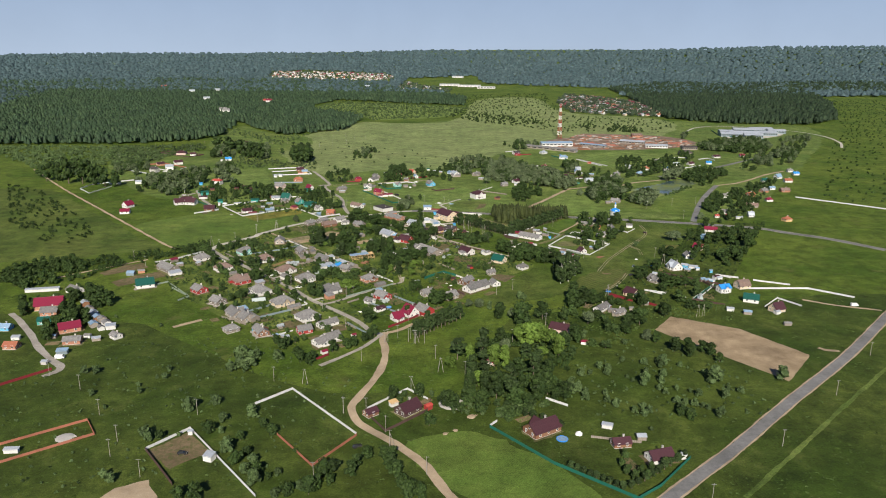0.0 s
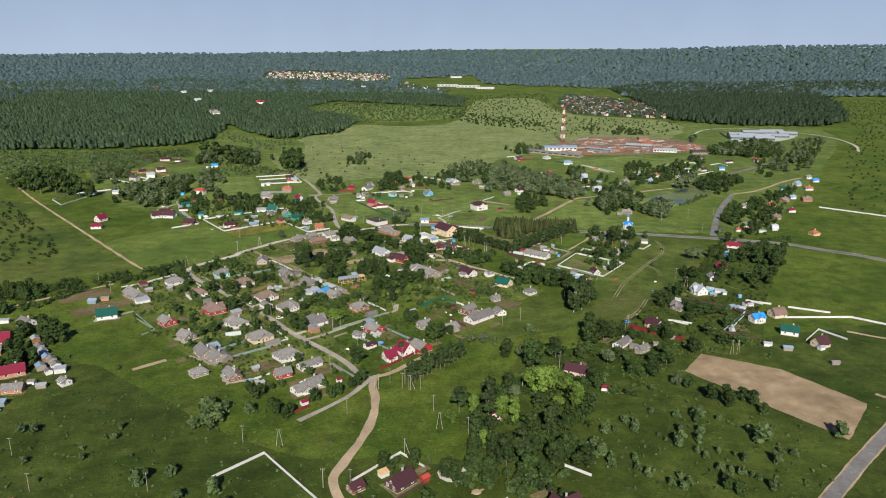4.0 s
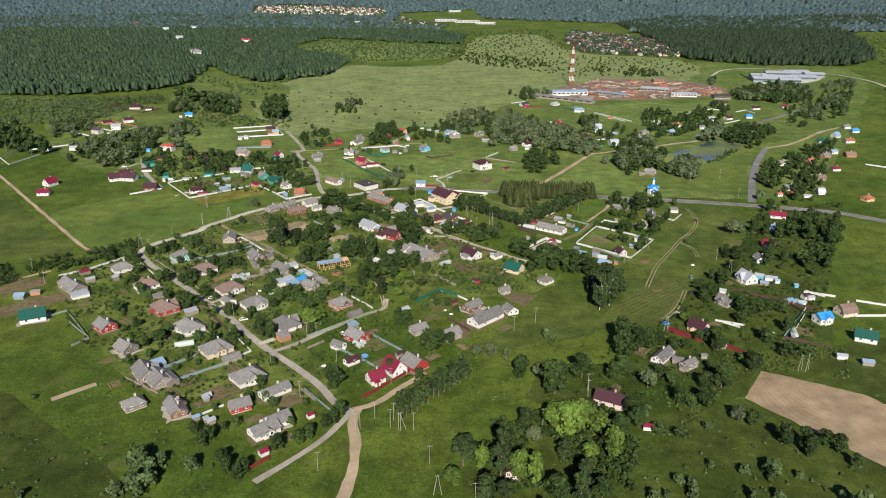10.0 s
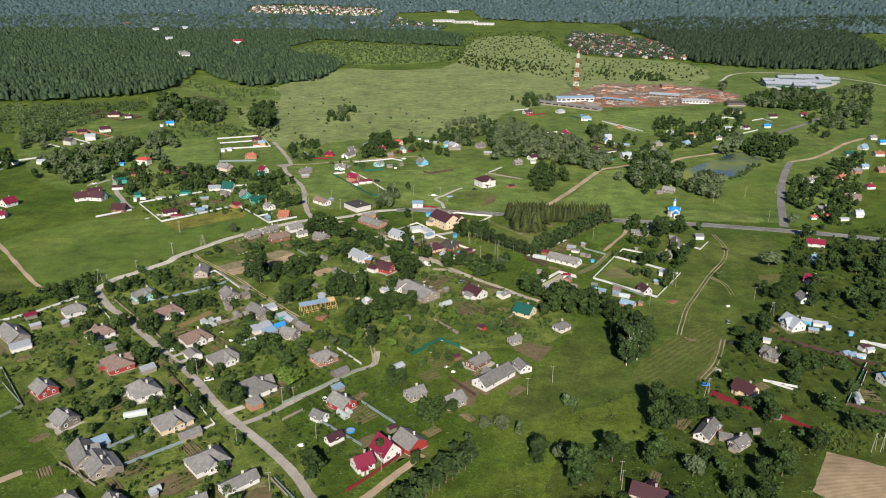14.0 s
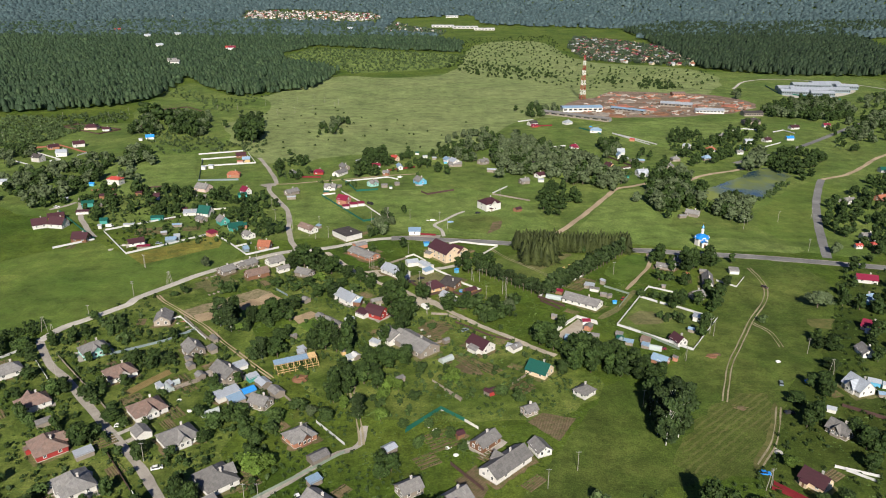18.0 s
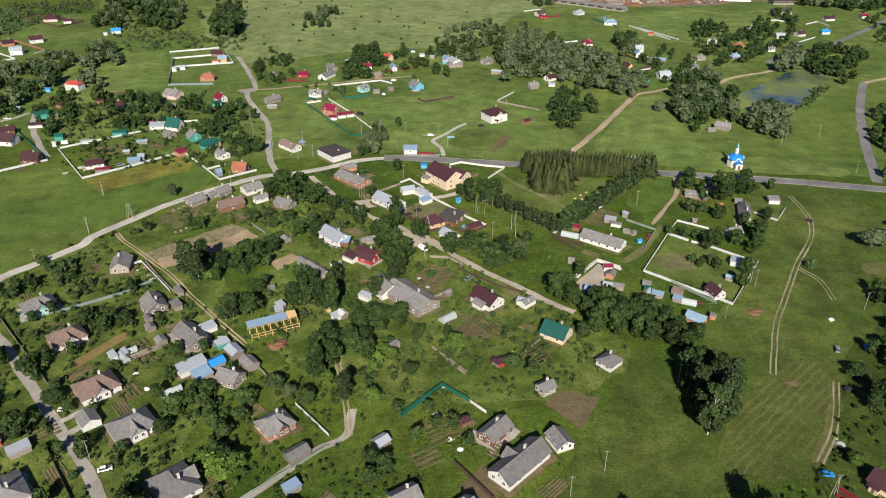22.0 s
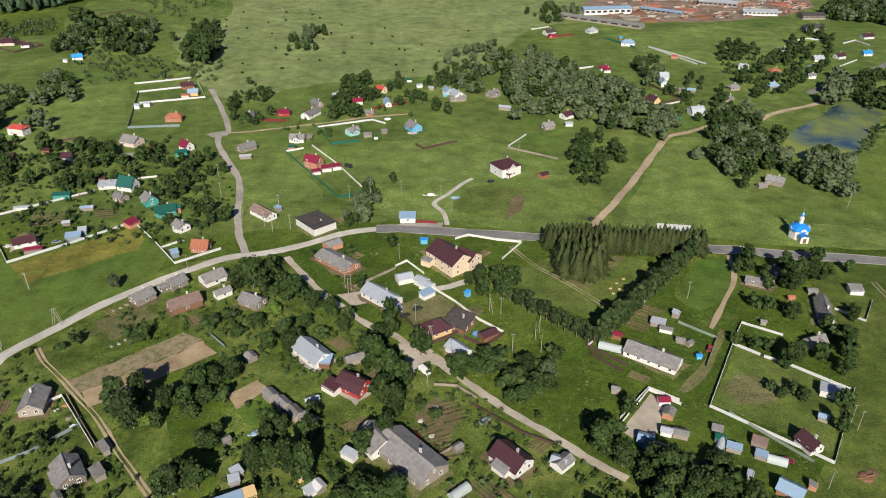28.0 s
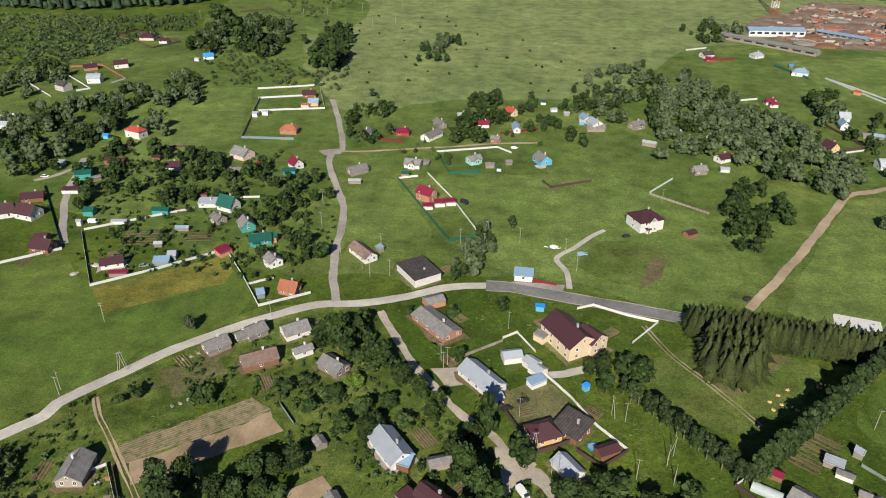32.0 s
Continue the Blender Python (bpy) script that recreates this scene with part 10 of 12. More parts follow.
long_hall(668, 1452, -8, 40, 20, 6, 2.5, ZINC, BLUESHEET, 'low factory hall with a pale zinc roof', bays=12)
long_hall(688, 1524, -2, 46, 20, 6, 2.5, ZINC, BLUESHEET, 'low factory hall with a pale zinc roof', bays=12)
long_hall(596, 1471, -8, 26, 20, 6, 2.5, ZINC, BLUESHEET, 'low factory hall with a pale zinc roof', bays=12)
long_hall(626, 1412, -8, 34, 16, 6, 2.5, ZINC, BLUESHEET, 'low factory hall with a pale zinc roof', bays=12)
long_hall(705, 1488, -8, 34, 16, 6, 2.5, ZINC, BLUESHEET, 'low factory hall with a pale zinc roof', bays=12)
heap(259.0, 1269.9, -20, 26, 12, 3.2, BROWNWOOD, 'log_pile', 'wide pile of felled logs in the timber yard', 'wood pile')
heap(289.4, 1311.9, 15, 26, 12, 3.2, RUST, 'log_pile', 'wide pile of felled logs in the timber yard', 'wood pile')
heap(296.4, 1255.8, 40, 26, 12, 3.2, GREYWOOD, 'log_pile', 'wide pile of felled logs in the timber yard', 'wood pile')
heap(262.4, 1231.4, -20, 26, 12, 3.2, BROWNWOOD, 'log_pile', 'wide pile of felled logs in the timber yard', 'wood pile')
heap(319.4, 1281.1, 15, 26, 12, 3.2, RUST, 'log_pile', 'wide pile of felled logs in the timber yard', 'wood pile')
heap(403.9, 1336.1, 40, 26, 12, 3.2, GREYWOOD, 'log_pile', 'wide pile of felled logs in the timber yard', 'wood pile')
heap(436.3, 1353.8, -20, 26, 12, 3.2, BROWNWOOD, 'log_pile', 'wide pile of felled logs in the timber yard', 'wood pile')
heap(444.1, 1314.9, 15, 26, 12, 3.2, RUST, 'log_pile', 'wide pile of felled logs in the timber yard', 'wood pile')
heap(307.4, 1351.1, 40, 26, 12, 3.2, GREYWOOD, 'log_pile', 'wide pile of felled logs in the timber yard', 'wood pile')
heap(326.2, 1246.7, -20, 26, 12, 3.2, BROWNWOOD, 'log_pile', 'wide pile of felled logs in the timber yard', 'wood pile')
heap(395.4, 1364.6, 15, 26, 12, 3.2, RUST, 'log_pile', 'wide pile of felled logs in the timber yard', 'wood pile')
heap(244.6, 1240.5, 40, 26, 12, 3.2, GREYWOOD, 'log_pile', 'wide pile of felled logs in the timber yard', 'wood pile')
strewn_logs([(206.3, 1282.1), (297.5, 1437.2), (392.8, 1420.1), (450.0, 1402.9), (489.3, 1336.0), (452.1, 1275.2), (353.5, 1241.9), (258.5, 1232.1)], 900, 12)
fence(GREENSHEET, 2.4, 14.0, [(586.3, 1522.6), (570.0, 1441.5), (600.4, 1399.2), (634.7, 1370.8)], note='round the factory')
fence(GREENSHEET, 1.9, 3.0, [(5.7, 521.5), (19.6, 537.6)], note='round a flower garden')
fence(GREYWOOD, 1.3, 3.0, [(16.6, 560.4), (29.2, 545.1)], note='below an orchard')
fence(REDSHEET, 1.6, 3.0, [(7.9, 604.1), (17.9, 592.5)], note='beside a long house')
fence(GREYWOOD, 1.4, 3.0, [(-95.7, 554.2), (-85.5, 563.1)], note='between gardens')
beds(56.6, 556.3, -40, 5, 8, 0.9, 1.5)
beds(-90.5, 536.9, -49, 5, 10, 0.8, 1.4)
beds(-90.7, 556.3, -49, 5, 8, 0.8, 1.4)
beds(13.8, 607.0, 30, 4, 9, 1.0, 1.8)
greenhouse(-101.1, 555.9, 41, 5, 2.2)
greenhouse(-97.5, 559.2, 41, 5, 2.2)
greenhouse(-76.4, 534.7, 41, 4, 2.2)
greenhouse(-73.6, 536.6, 41, 4, 2.2)
heap(-115.3, 620.6, 0, 2.6, 1.8, 0.5, STONE, 'stone_heap', 'small heap of pale rubble in a cluttered yard', 'heap')
heap(-112.9, 622.8, 37, 2.6, 1.8, 0.5, BRICK, 'stone_heap', 'small heap of old red bricks in a cluttered yard', 'heap')
heap(-109.4, 616.0, 74, 2.6, 1.8, 0.5, GREYWOOD, 'garden_stack', 'small heap of grey planks in a cluttered yard', 'heap')
heap(-106.5, 612.4, 21, 2.6, 1.8, 0.5, TRIM, 'garden_stack', 'small heap of white sheets in a cluttered yard', 'heap')
heap(-91.2, 546.7, 58, 2.6, 1.8, 0.5, TRIM, 'garden_stack', 'small heap of white boxes in a cluttered yard', 'heap')
heap(-84.2, 538.1, 5, 2.6, 1.8, 0.5, TRIM, 'garden_stack', 'small heap of white boxes in a cluttered yard', 'heap')
heap(11.4, 611.4, 42, 2.6, 1.8, 0.5, STONE, 'stone_heap', 'small heap of pale stones in a cluttered yard', 'heap')
heap(17.0, 618.0, 79, 2.6, 1.8, 0.5, STONE, 'stone_heap', 'small heap of pale stones in a cluttered yard', 'heap')
heap(15.0, 604.0, 26, 2.6, 1.8, 0.5, STONE, 'stone_heap', 'small heap of pale stones in a cluttered yard', 'heap')
heap(-59.0, 562.6, 63, 2.6, 1.8, 0.5, BROWNWOOD, 'garden_stack', 'small heap of brown planks in a cluttered yard', 'heap')
heap(-65.7, 568.7, 10, 2.6, 1.8, 0.5, STONE, 'stone_heap', 'small heap of pale rubble in a cluttered yard', 'heap')
heap(-27.6, 530.8, 47, 2.6, 1.8, 0.5, GREYWOOD, 'garden_stack', 'small heap of grey planks in a cluttered yard', 'heap')
heap(20.9, 537.8, 84, 2.6, 1.8, 0.5, STONE, 'stone_heap', 'small heap of pale stones in a cluttered yard', 'heap')
heap(17.8, 523.4, 31, 2.6, 1.8, 0.5, TRIM, 'garden_stack', 'small heap of white flower boxes in a cluttered yard', 'heap')
heap(15.1, 526.0, 68, 2.6, 1.8, 0.5, STONE, 'stone_heap', 'small heap of pale stones in a cluttered yard', 'heap')
heap(21.9, 511.4, 15, 2.6, 1.8, 0.5, TRIM, 'garden_stack', 'small heap of white boxes in a cluttered yard', 'heap')
heap(25.2, 506.9, 52, 2.6, 1.8, 0.5, TRIM, 'garden_stack', 'small heap of white boxes in a cluttered yard', 'heap')
heap(29.9, 514.7, 89, 2.6, 1.8, 0.5, STONE, 'stone_heap', 'small heap of pale stones in a cluttered yard', 'heap')
shed(-19.7, 582.3, -49, 4.0, 3.2, 2.2, 0.8, 'gable', WHITESHEET, GREYWOOD)
shed(42.0, 549.8, 30, 4.0, 3.2, 2.2, 0.8, 'gable', BROWNTIN, REDWALL)
shed(55.3, 590.2, -30, 4.8, 4.0, 2.2, 1.0, 'gable', ZINC, WHITE)
shed(26.9, 518.5, 30, 3.2, 3.2, 2.2, 0.8, 'gable', BROWNTIN, BROWNWOOD)
fence(DARKBROWN, 1.2, 4.0, [(8.8, 870.9), (13.6, 860.3), (36.4, 873.6)], note='in the open meadow')
shed(114.6, 703.8, 20, 1.3, 1.3, 1.9, 0.3, 'gable', BROWNWOOD, YELLOWWOOD)
heap(95.5, 693.1, 0, 2.0, 0.8, 0.4, YELLOWWOOD, 'play_bench', 'low timber bench on a small playground', 'bench')
heap(99.3, 697.3, 25, 2.0, 0.8, 0.4, YELLOWWOOD, 'play_bench', 'low timber bench on a small playground', 'bench')
heap(103.2, 700.9, 50, 2.0, 0.8, 0.4, YELLOWWOOD, 'play_bench', 'low timber bench on a small playground', 'bench')
heap(99.3, 692.3, 75, 2.0, 0.8, 0.4, YELLOWWOOD, 'play_bench', 'low timber bench on a small playground', 'bench')
heap(104.0, 690.3, 100, 2.0, 0.8, 0.4, YELLOWWOOD, 'play_bench', 'low timber bench on a small playground', 'bench')
heap(95.9, 689.0, 125, 2.0, 0.8, 0.4, YELLOWWOOD, 'play_bench', 'low timber bench on a small playground', 'bench')
heap(-117.6, 681.3, -25, 2.0, 1.4, 0.8, GREYWOOD, 'wood_stack', 'small stack of weathered firewood on grass', 'wood pile')
heap(-115.5, 683.7, -25, 2.0, 1.4, 0.8, GREYWOOD, 'wood_stack', 'small stack of weathered firewood on grass', 'wood pile')
heap(-113.6, 686.0, -25, 2.0, 1.4, 0.8, GREYWOOD, 'wood_stack', 'small stack of weathered firewood on grass', 'wood pile')
heap(-111.3, 688.1, -25, 2.0, 1.4, 0.8, GREYWOOD, 'wood_stack', 'small stack of weathered firewood on grass', 'wood pile')
heap(-100.9, 664.9, -25, 2.0, 1.4, 0.8, GREYWOOD, 'wood_stack', 'small stack of weathered firewood on grass', 'wood pile')
heap(-103.0, 662.8, -25, 2.0, 1.4, 0.8, GREYWOOD, 'wood_stack', 'small stack of weathered firewood on grass', 'wood pile')
heap(-105.3, 660.7, -25, 2.0, 1.4, 0.8, GREYWOOD, 'wood_stack', 'small stack of weathered firewood on grass', 'wood pile')
heap(-107.1, 658.3, -25, 2.0, 1.4, 0.8, GREYWOOD, 'wood_stack', 'small stack of weathered firewood on grass', 'wood pile')
heap(-109.3, 656.6, -25, 2.0, 1.4, 0.8, GREYWOOD, 'wood_stack', 'small stack of weathered firewood on grass', 'wood pile')

# bushes and hedges of the near fields
plants('bush', [(-85.2, 247.4, 2.12, 0.93), (-48, 248.5, 1.52, 0.93), (-43.6, 250.2, 2.14, 0.93), (-39.5, 254.1, 1.45, 0.93), (-27.6, 256.8, 1.57, 0.93), (-58.1, 256.9, 2.3, 0.93), (-53.1, 260.4, 1.06, 0.93), (-119.6, 260.8, 1.58, 0.93), (-30.9, 262.3, 2.66, 0.93), (-49.9, 263.2, 1.17, 0.93), (-27.5, 265.1, 1.88, 0.93), (-64.3, 265.4, 1.61, 0.93), (-69.1, 270.6, 2.13, 0.93), (-61.9, 271.2, 1.8, 0.93), (-66.6, 278, 1.56, 0.93), (-75.1, 279.9, 2.36, 0.93), (-46.4, 280.3, 0.79, 0.93), (-112.7, 289.6, 1.62, 0.93), (-108.4, 291.3, 1.62, 0.93), (-100.5, 293.7, 0.82, 0.93), (-59.2, 295.8, 1.77, 0.93), (-82.5, 296.8, 1.18, 0.93), (-88.2, 297.3, 2.36, 0.93), (113.2, 299.7, 0.85, 0.93)])
plants('bush', [(-64.8, 302.8, 1.5, 0.93), (-84.5, 307.1, 1.7, 0.93), (135.4, 310.6, 1.91, 0.93), (-72.4, 312.4, 2.04, 0.93), (131.6, 313.1, 2.07, 0.93), (149.9, 313.1, 1.63, 0.93), (113.9, 313.5, 1.33, 0.93), (109.5, 316.3, 1.34, 0.93), (-103.6, 317.4, 2.5, 0.93), (146.8, 320.1, 1.06, 0.93), (114.9, 320.6, 1.21, 0.93), (144.6, 322, 1.06, 0.93), (102.5, 322.9, 1.52, 0.93), (141.1, 323.1, 1.52, 0.93), (-92.7, 323.9, 1.91, 0.93), (137.7, 326, 1.07, 0.93), (99.1, 326.9, 1.54, 0.93), (134.5, 329.7, 0.77, 0.93), (159.9, 331.9, 1.87, 0.93), (146.6, 333.5, 1.56, 0.93), (89.9, 334.5, 1.41, 0.93), (99.9, 334.8, 1.25, 0.93), (-134.6, 335.1, 1.11, 0.93), (81.7, 335.6, 1.88, 0.93)])
plants('bush', [(130.7, 336.4, 1.1, 0.93), (169.6, 337.5, 1.27, 0.93), (143.8, 338.3, 0.79, 0.93), (86.8, 338.8, 1.9, 0.93), (129, 340.8, 1.12, 0.93), (137.6, 340.8, 1.12, 0.93), (164.6, 341.4, 0.96, 0.93), (122.8, 345.9, 2.42, 0.93), (160.3, 349, 3.26, 0.93), (117.8, 350.4, 0.82, 0.93), (-127.5, 351.2, 1.3, 0.93), (115.6, 353.9, 0.82, 0.93), (126.4, 356.9, 1.66, 0.93), (106.2, 358.3, 1.5, 0.93), (103, 365.6, 1.52, 0.93), (138, 367.7, 1.87, 0.93)])
plants('poplar', [(88.7, 253.7, 0.47, 1.88), (92.6, 254.7, 0.51, 1.88), (86.6, 255.5, 0.48, 1.88), (84.4, 257.2, 0.48, 1.88), (95.9, 257.2, 0.51, 1.88), (82.1, 259, 0.48, 1.88), (99.2, 259.8, 0.51, 1.88), (79.9, 260.9, 0.48, 1.88), (102.6, 262.5, 0.52, 1.88), (77.6, 262.7, 0.49, 1.88), (75.3, 264.6, 0.49, 1.88), (106.1, 265.2, 0.52, 1.88), (73, 266.4, 0.49, 1.88), (109.6, 268, 0.53, 1.88), (70.6, 268.3, 0.5, 1.88), (113.2, 270.8, 0.53, 1.88), (116.8, 273.6, 0.54, 1.88), (120.5, 276.5, 0.54, 1.88), (71.8, 301.3, 0.58, 1.88), (68, 304.1, 0.59, 1.88), (64.2, 307, 0.59, 1.88), (60.4, 309.9, 0.6, 1.88), (56.5, 312.8, 0.6, 1.88), (52.5, 315.8, 0.61, 1.88)])
plants('poplar', [(48.4, 318.9, 0.61, 1.88), (44.3, 322, 0.62, 1.88)])
plants('fruit', [(95, 260.4, 1.02, 0.8), (100.6, 261.7, 1.02, 0.8), (93.2, 264.5, 1.03, 0.8), (99.1, 264.5, 1.03, 0.8), (103.9, 267.4, 1.04, 0.8), (92.2, 269.9, 1.05, 0.8), (110.1, 269.9, 1.05, 0.8), (95.2, 277.2, 1.08, 0.8)])

# trees of the village and the copse
plants('tree', [(60.1, 322.5, 0.86, 1.43), (52.7, 322.6, 1.14, 1.08), (37, 322.7, 1.14, 1.08), (31.3, 323.9, 1.08, 0.96), (74.2, 329.8, 0.91, 1.11), (65.7, 329.9, 1.4, 0.99), (44.6, 330.9, 1.9, 0.8), (78.5, 331.3, 1.06, 0.96), (70.7, 335.1, 1.45, 0.64), (31.6, 335.6, 1.42, 0.73), (40.1, 335.7, 1.37, 0.85), (58.2, 338.3, 1.17, 0.8), (58.6, 359, 1.1, 1.14), (74.4, 359.2, 1.03, 0.98), (159, 382.6, 1.18, 0.89), (158.2, 386.5, 1.14, 0.71), (83.3, 388, 0.96, 1.31), (152.2, 389.7, 1.07, 0.86), (42.9, 394.8, 0.71, 1.33), (89.6, 397, 1.05, 1.25), (52.1, 400.3, 1.04, 0.92), (145, 402.1, 0.91, 1), (98, 402.5, 1.13, 0.91)])
plants('tree', [(97.3, 409.6, 0.99, 1.25), (130.3, 416.2, 1.01, 1.25), (68.4, 426.9, 1.76, 1.07), (143, 431.1, 1.3, 1.09), (136.2, 431.4, 0.97, 1.09), (82.9, 440.3, 1.38, 1.16), (55.2, 441.7, 1.35, 0.95), (144.5, 446.5, 0.54, 1.48), (163.5, 446.8, 0.96, 1.16), (106.8, 461.1, 1.5, 0.9), (115, 463.1, 1.57, 0.95), (153.9, 465.2, 1.07, 1.09), (132.4, 466.6, 0.83, 1.23), (119.9, 467.2, 1.42, 0.92), (138.9, 468.7, 0.52, 1.7), (123.3, 469.7, 0.84, 1.02), (114.1, 469.9, 1.52, 0.89), (108.2, 470, 1.68, 0.81), (18.1, 471.4, 0.97, 1.2), (127.3, 471.5, 0.89, 1), (23.6, 473.4, 0.65, 1.44), (11.5, 473.8, 0.74, 1.42), (154.6, 473.9, 0.92, 1.25), (148.3, 476.3, 0.64, 1.43)])
plants('tree', [(-65.9, 480.1, 1.17, 0.82), (-71.2, 481.4, 1.18, 0.92), (-2.5, 492.9, 0.7, 1.3), (177.4, 496.1, 0.8, 1.33), (1.2, 497.5, 0.83, 1.17), (188.9, 505.7, 0.99, 1.33), (197.4, 507.8, 0.88, 1.32), (182.5, 508.1, 1.03, 1.28), (-93.4, 509.6, 0.51, 1.47), (186.1, 512.5, 0.82, 1.6), (-118.9, 515.6, 1.09, 1.09), (181.5, 515.9, 0.8, 1.52), (-71.8, 516.3, 0.57, 1.73), (166.6, 522.8, 0.93, 0.92), (171.8, 526.9, 1.15, 1), (-114, 532.1, 0.58, 1.87), (170.6, 540.9, 0.6, 1.9), (-25.4, 544, 1.74, 0.69), (186.5, 546.7, 0.93, 1.25), (-20.2, 550, 1.33, 0.82), (-142.6, 553.3, 0.91, 1.07), (189.8, 555.2, 0.79, 1.45), (113.3, 556.7, 1.16, 0.97), (-13.8, 559.2, 1.28, 1.1)])
plants('tree', [(109.3, 561.5, 1.33, 0.95), (-9.2, 563.2, 0.89, 1.28), (120.9, 565.5, 0.79, 1.22), (97.4, 567.2, 1.14, 0.92), (89, 567.7, 1.35, 0.89), (200.6, 569.1, 0.58, 1.9), (81.1, 570.1, 1.36, 0.89), (-12.4, 573, 0.88, 1.48), (-4.8, 573.1, 1.16, 1.26), (98, 573.8, 1.16, 0.93), (92.8, 574.2, 1.53, 0.81), (85.8, 574.4, 1.37, 0.9), (-1.6, 576.8, 0.91, 1.18), (3.9, 577.9, 1.18, 1.26), (-7, 579.5, 0.85, 1.46), (80.7, 581.6, 0.85, 1.48), (88.6, 582.3, 1.55, 1.19), (-56.8, 583.5, 1.25, 1.01), (-14.4, 583.8, 0.74, 1.17), (-24.1, 584.2, 1.8, 0.6), (-62.3, 586.2, 0.96, 1.05), (105.4, 586.3, 0.77, 1.68), (210.1, 587.1, 0.95, 1.37), (-29.4, 588.2, 1.9, 0.6)])
plants('tree', [(75.1, 588.8, 1.11, 1.03), (-39.6, 589.5, 1.25, 0.83), (205.9, 589.5, 0.64, 1.6), (-35, 591.2, 1.13, 1.21), (-42.7, 591.6, 0.99, 0.71), (69.5, 595.1, 1.28, 1.08), (73.8, 599.6, 1.07, 1.26), (-56.8, 601.3, 0.7, 1.25), (151.8, 601.9, 1.07, 0.79), (-60.4, 602.6, 0.69, 1.2), (0, 604.1, 1.3, 0.84), (2.7, 612.7, 1.87, 0.65), (288.4, 616, 1.9, 0.89), (47.5, 620.2, 0.67, 1.65), (-70.5, 620.5, 1.04, 1.1), (-76.5, 620.5, 1.07, 0.97), (-85.6, 620.8, 1.8, 0.6), (-1.7, 622.2, 1.43, 1.01), (276.4, 622.6, 0.96, 1.48), (-64.2, 623.5, 0.75, 1.62), (-68.9, 630.1, 1.03, 1.25), (0, 631.5, 1.65, 0.79)])
plants('tree', [(169.2, 632.7, 0.85, 1.24), (-63.4, 633, 0.96, 1.24), (25.7, 635.8, 1.1, 1.21), (-57.7, 636.2, 0.97, 1.24), (50.6, 636.3, 0.86, 1.23), (149.2, 636.8, 1.15, 0.93), (32.2, 637.1, 0.81, 1.51), (242.8, 637.8, 1.4, 0.76), (-5.6, 638.4, 1.67, 0.8), (154.1, 640, 1.07, 0.9), (-9.5, 648.7, 1.19, 0.91), (179.4, 650.6, 0.89, 1.24), (-39, 653.5, 0.86, 1.42), (-48, 653.5, 0.77, 1.43), (-4.2, 656.1, 1.09, 1.02), (-37.3, 657, 0.9, 1.24), (-61, 662, 0.53, 1.9), (-19.7, 664.4, 0.92, 1.24), (189.5, 665.8, 0.73, 1), (-35.4, 668.9, 0.61, 1.87), (165.6, 669.1, 0.82, 1.28), (-55.5, 669.5, 0.62, 1.87)])
plants('tree', [(-25.5, 675, 1.1, 1.06), (-33.5, 682.3, 0.94, 1.6), (-44.1, 687.5, 1.21, 1.47), (173.4, 689.6, 1.67, 0.82), (37.3, 693.3, 1.43, 0.78), (179.5, 694.1, 1.65, 0.76), (-62, 697.4, 1.69, 1.12), (33.2, 697.7, 0.86, 0.92), (193.1, 698.4, 0.92, 1.24), (188, 698.8, 1.09, 1.17), (-68.7, 699, 1.35, 0.98), (155.7, 704.2, 0.88, 0.93), (-55.6, 706, 1.09, 1.17), (160.8, 707.1, 1.14, 1.02)])
plants('fruit', [(113.2, 393.9, 1.03, 1.63), (106.1, 397, 1.05, 1.63), (123.9, 416.6, 1.49, 1.1), (120.1, 419.5, 1.9, 0.87), (121.7, 434.4, 1.21, 1.11), (96.1, 438.8, 1.9, 0.82), (119, 442.7, 1.4, 1.06), (103.2, 447.6, 1.38, 1.45), (161.5, 453.4, 1.26, 1.06), (194.9, 460.2, 1.34, 1.56), (186.5, 461.3, 1.34, 1.57), (181.5, 474.9, 1.89, 1.09), (-93.5, 477.7, 0.68, 1.9), (-112, 478.1, 0.76, 1.9), (-121.7, 478.4, 1.38, 1.29), (-102.3, 480.2, 0.9, 1.29), (197.1, 485.2, 1.9, 1.06), (-97.2, 485.7, 1.65, 0.77), (-120.1, 486.3, 1.08, 1.46), (-93.6, 506.6, 1.69, 0.91), (205.4, 507.7, 1.45, 1.31), (28.2, 509.3, 0.99, 1.23), (11.1, 511.3, 1.29, 0.95), (-51.9, 514.3, 1.21, 1.31)])
plants('fruit', [(17.9, 517.9, 0.78, 1.37), (23.9, 517.9, 1.08, 1.17), (-56.5, 519.7, 0.88, 1.9), (-115.6, 520.1, 1.27, 1.06), (15.3, 525.3, 0.85, 1.51), (4.3, 525.6, 0.82, 1.69), (-70.5, 527.1, 1.5, 1.22), (-143.9, 527.8, 1.38, 1.06), (-106.8, 527.8, 0.77, 1.55), (-27, 530.2, 1.55, 1.14), (-47.1, 530.4, 1.43, 1.24), (-66.6, 530.6, 1.34, 1.25), (-149.5, 531.6, 1.9, 0.78), (-62.2, 534.4, 1.36, 1.25), (-39.4, 538.1, 1.34, 1.35), (52.8, 544.4, 1.39, 1.06), (8.8, 545.5, 0.91, 1.9), (-129.6, 547.6, 1.9, 1.08), (46.2, 548.7, 1.15, 1.29), (-74.6, 550.9, 1.01, 1.85), (-100.6, 551.4, 0.59, 1.85), (-145.7, 551.5, 1.76, 0.84), (-80.1, 557.1, 0.74, 1.9), (247.8, 559.9, 1.27, 1.17)])
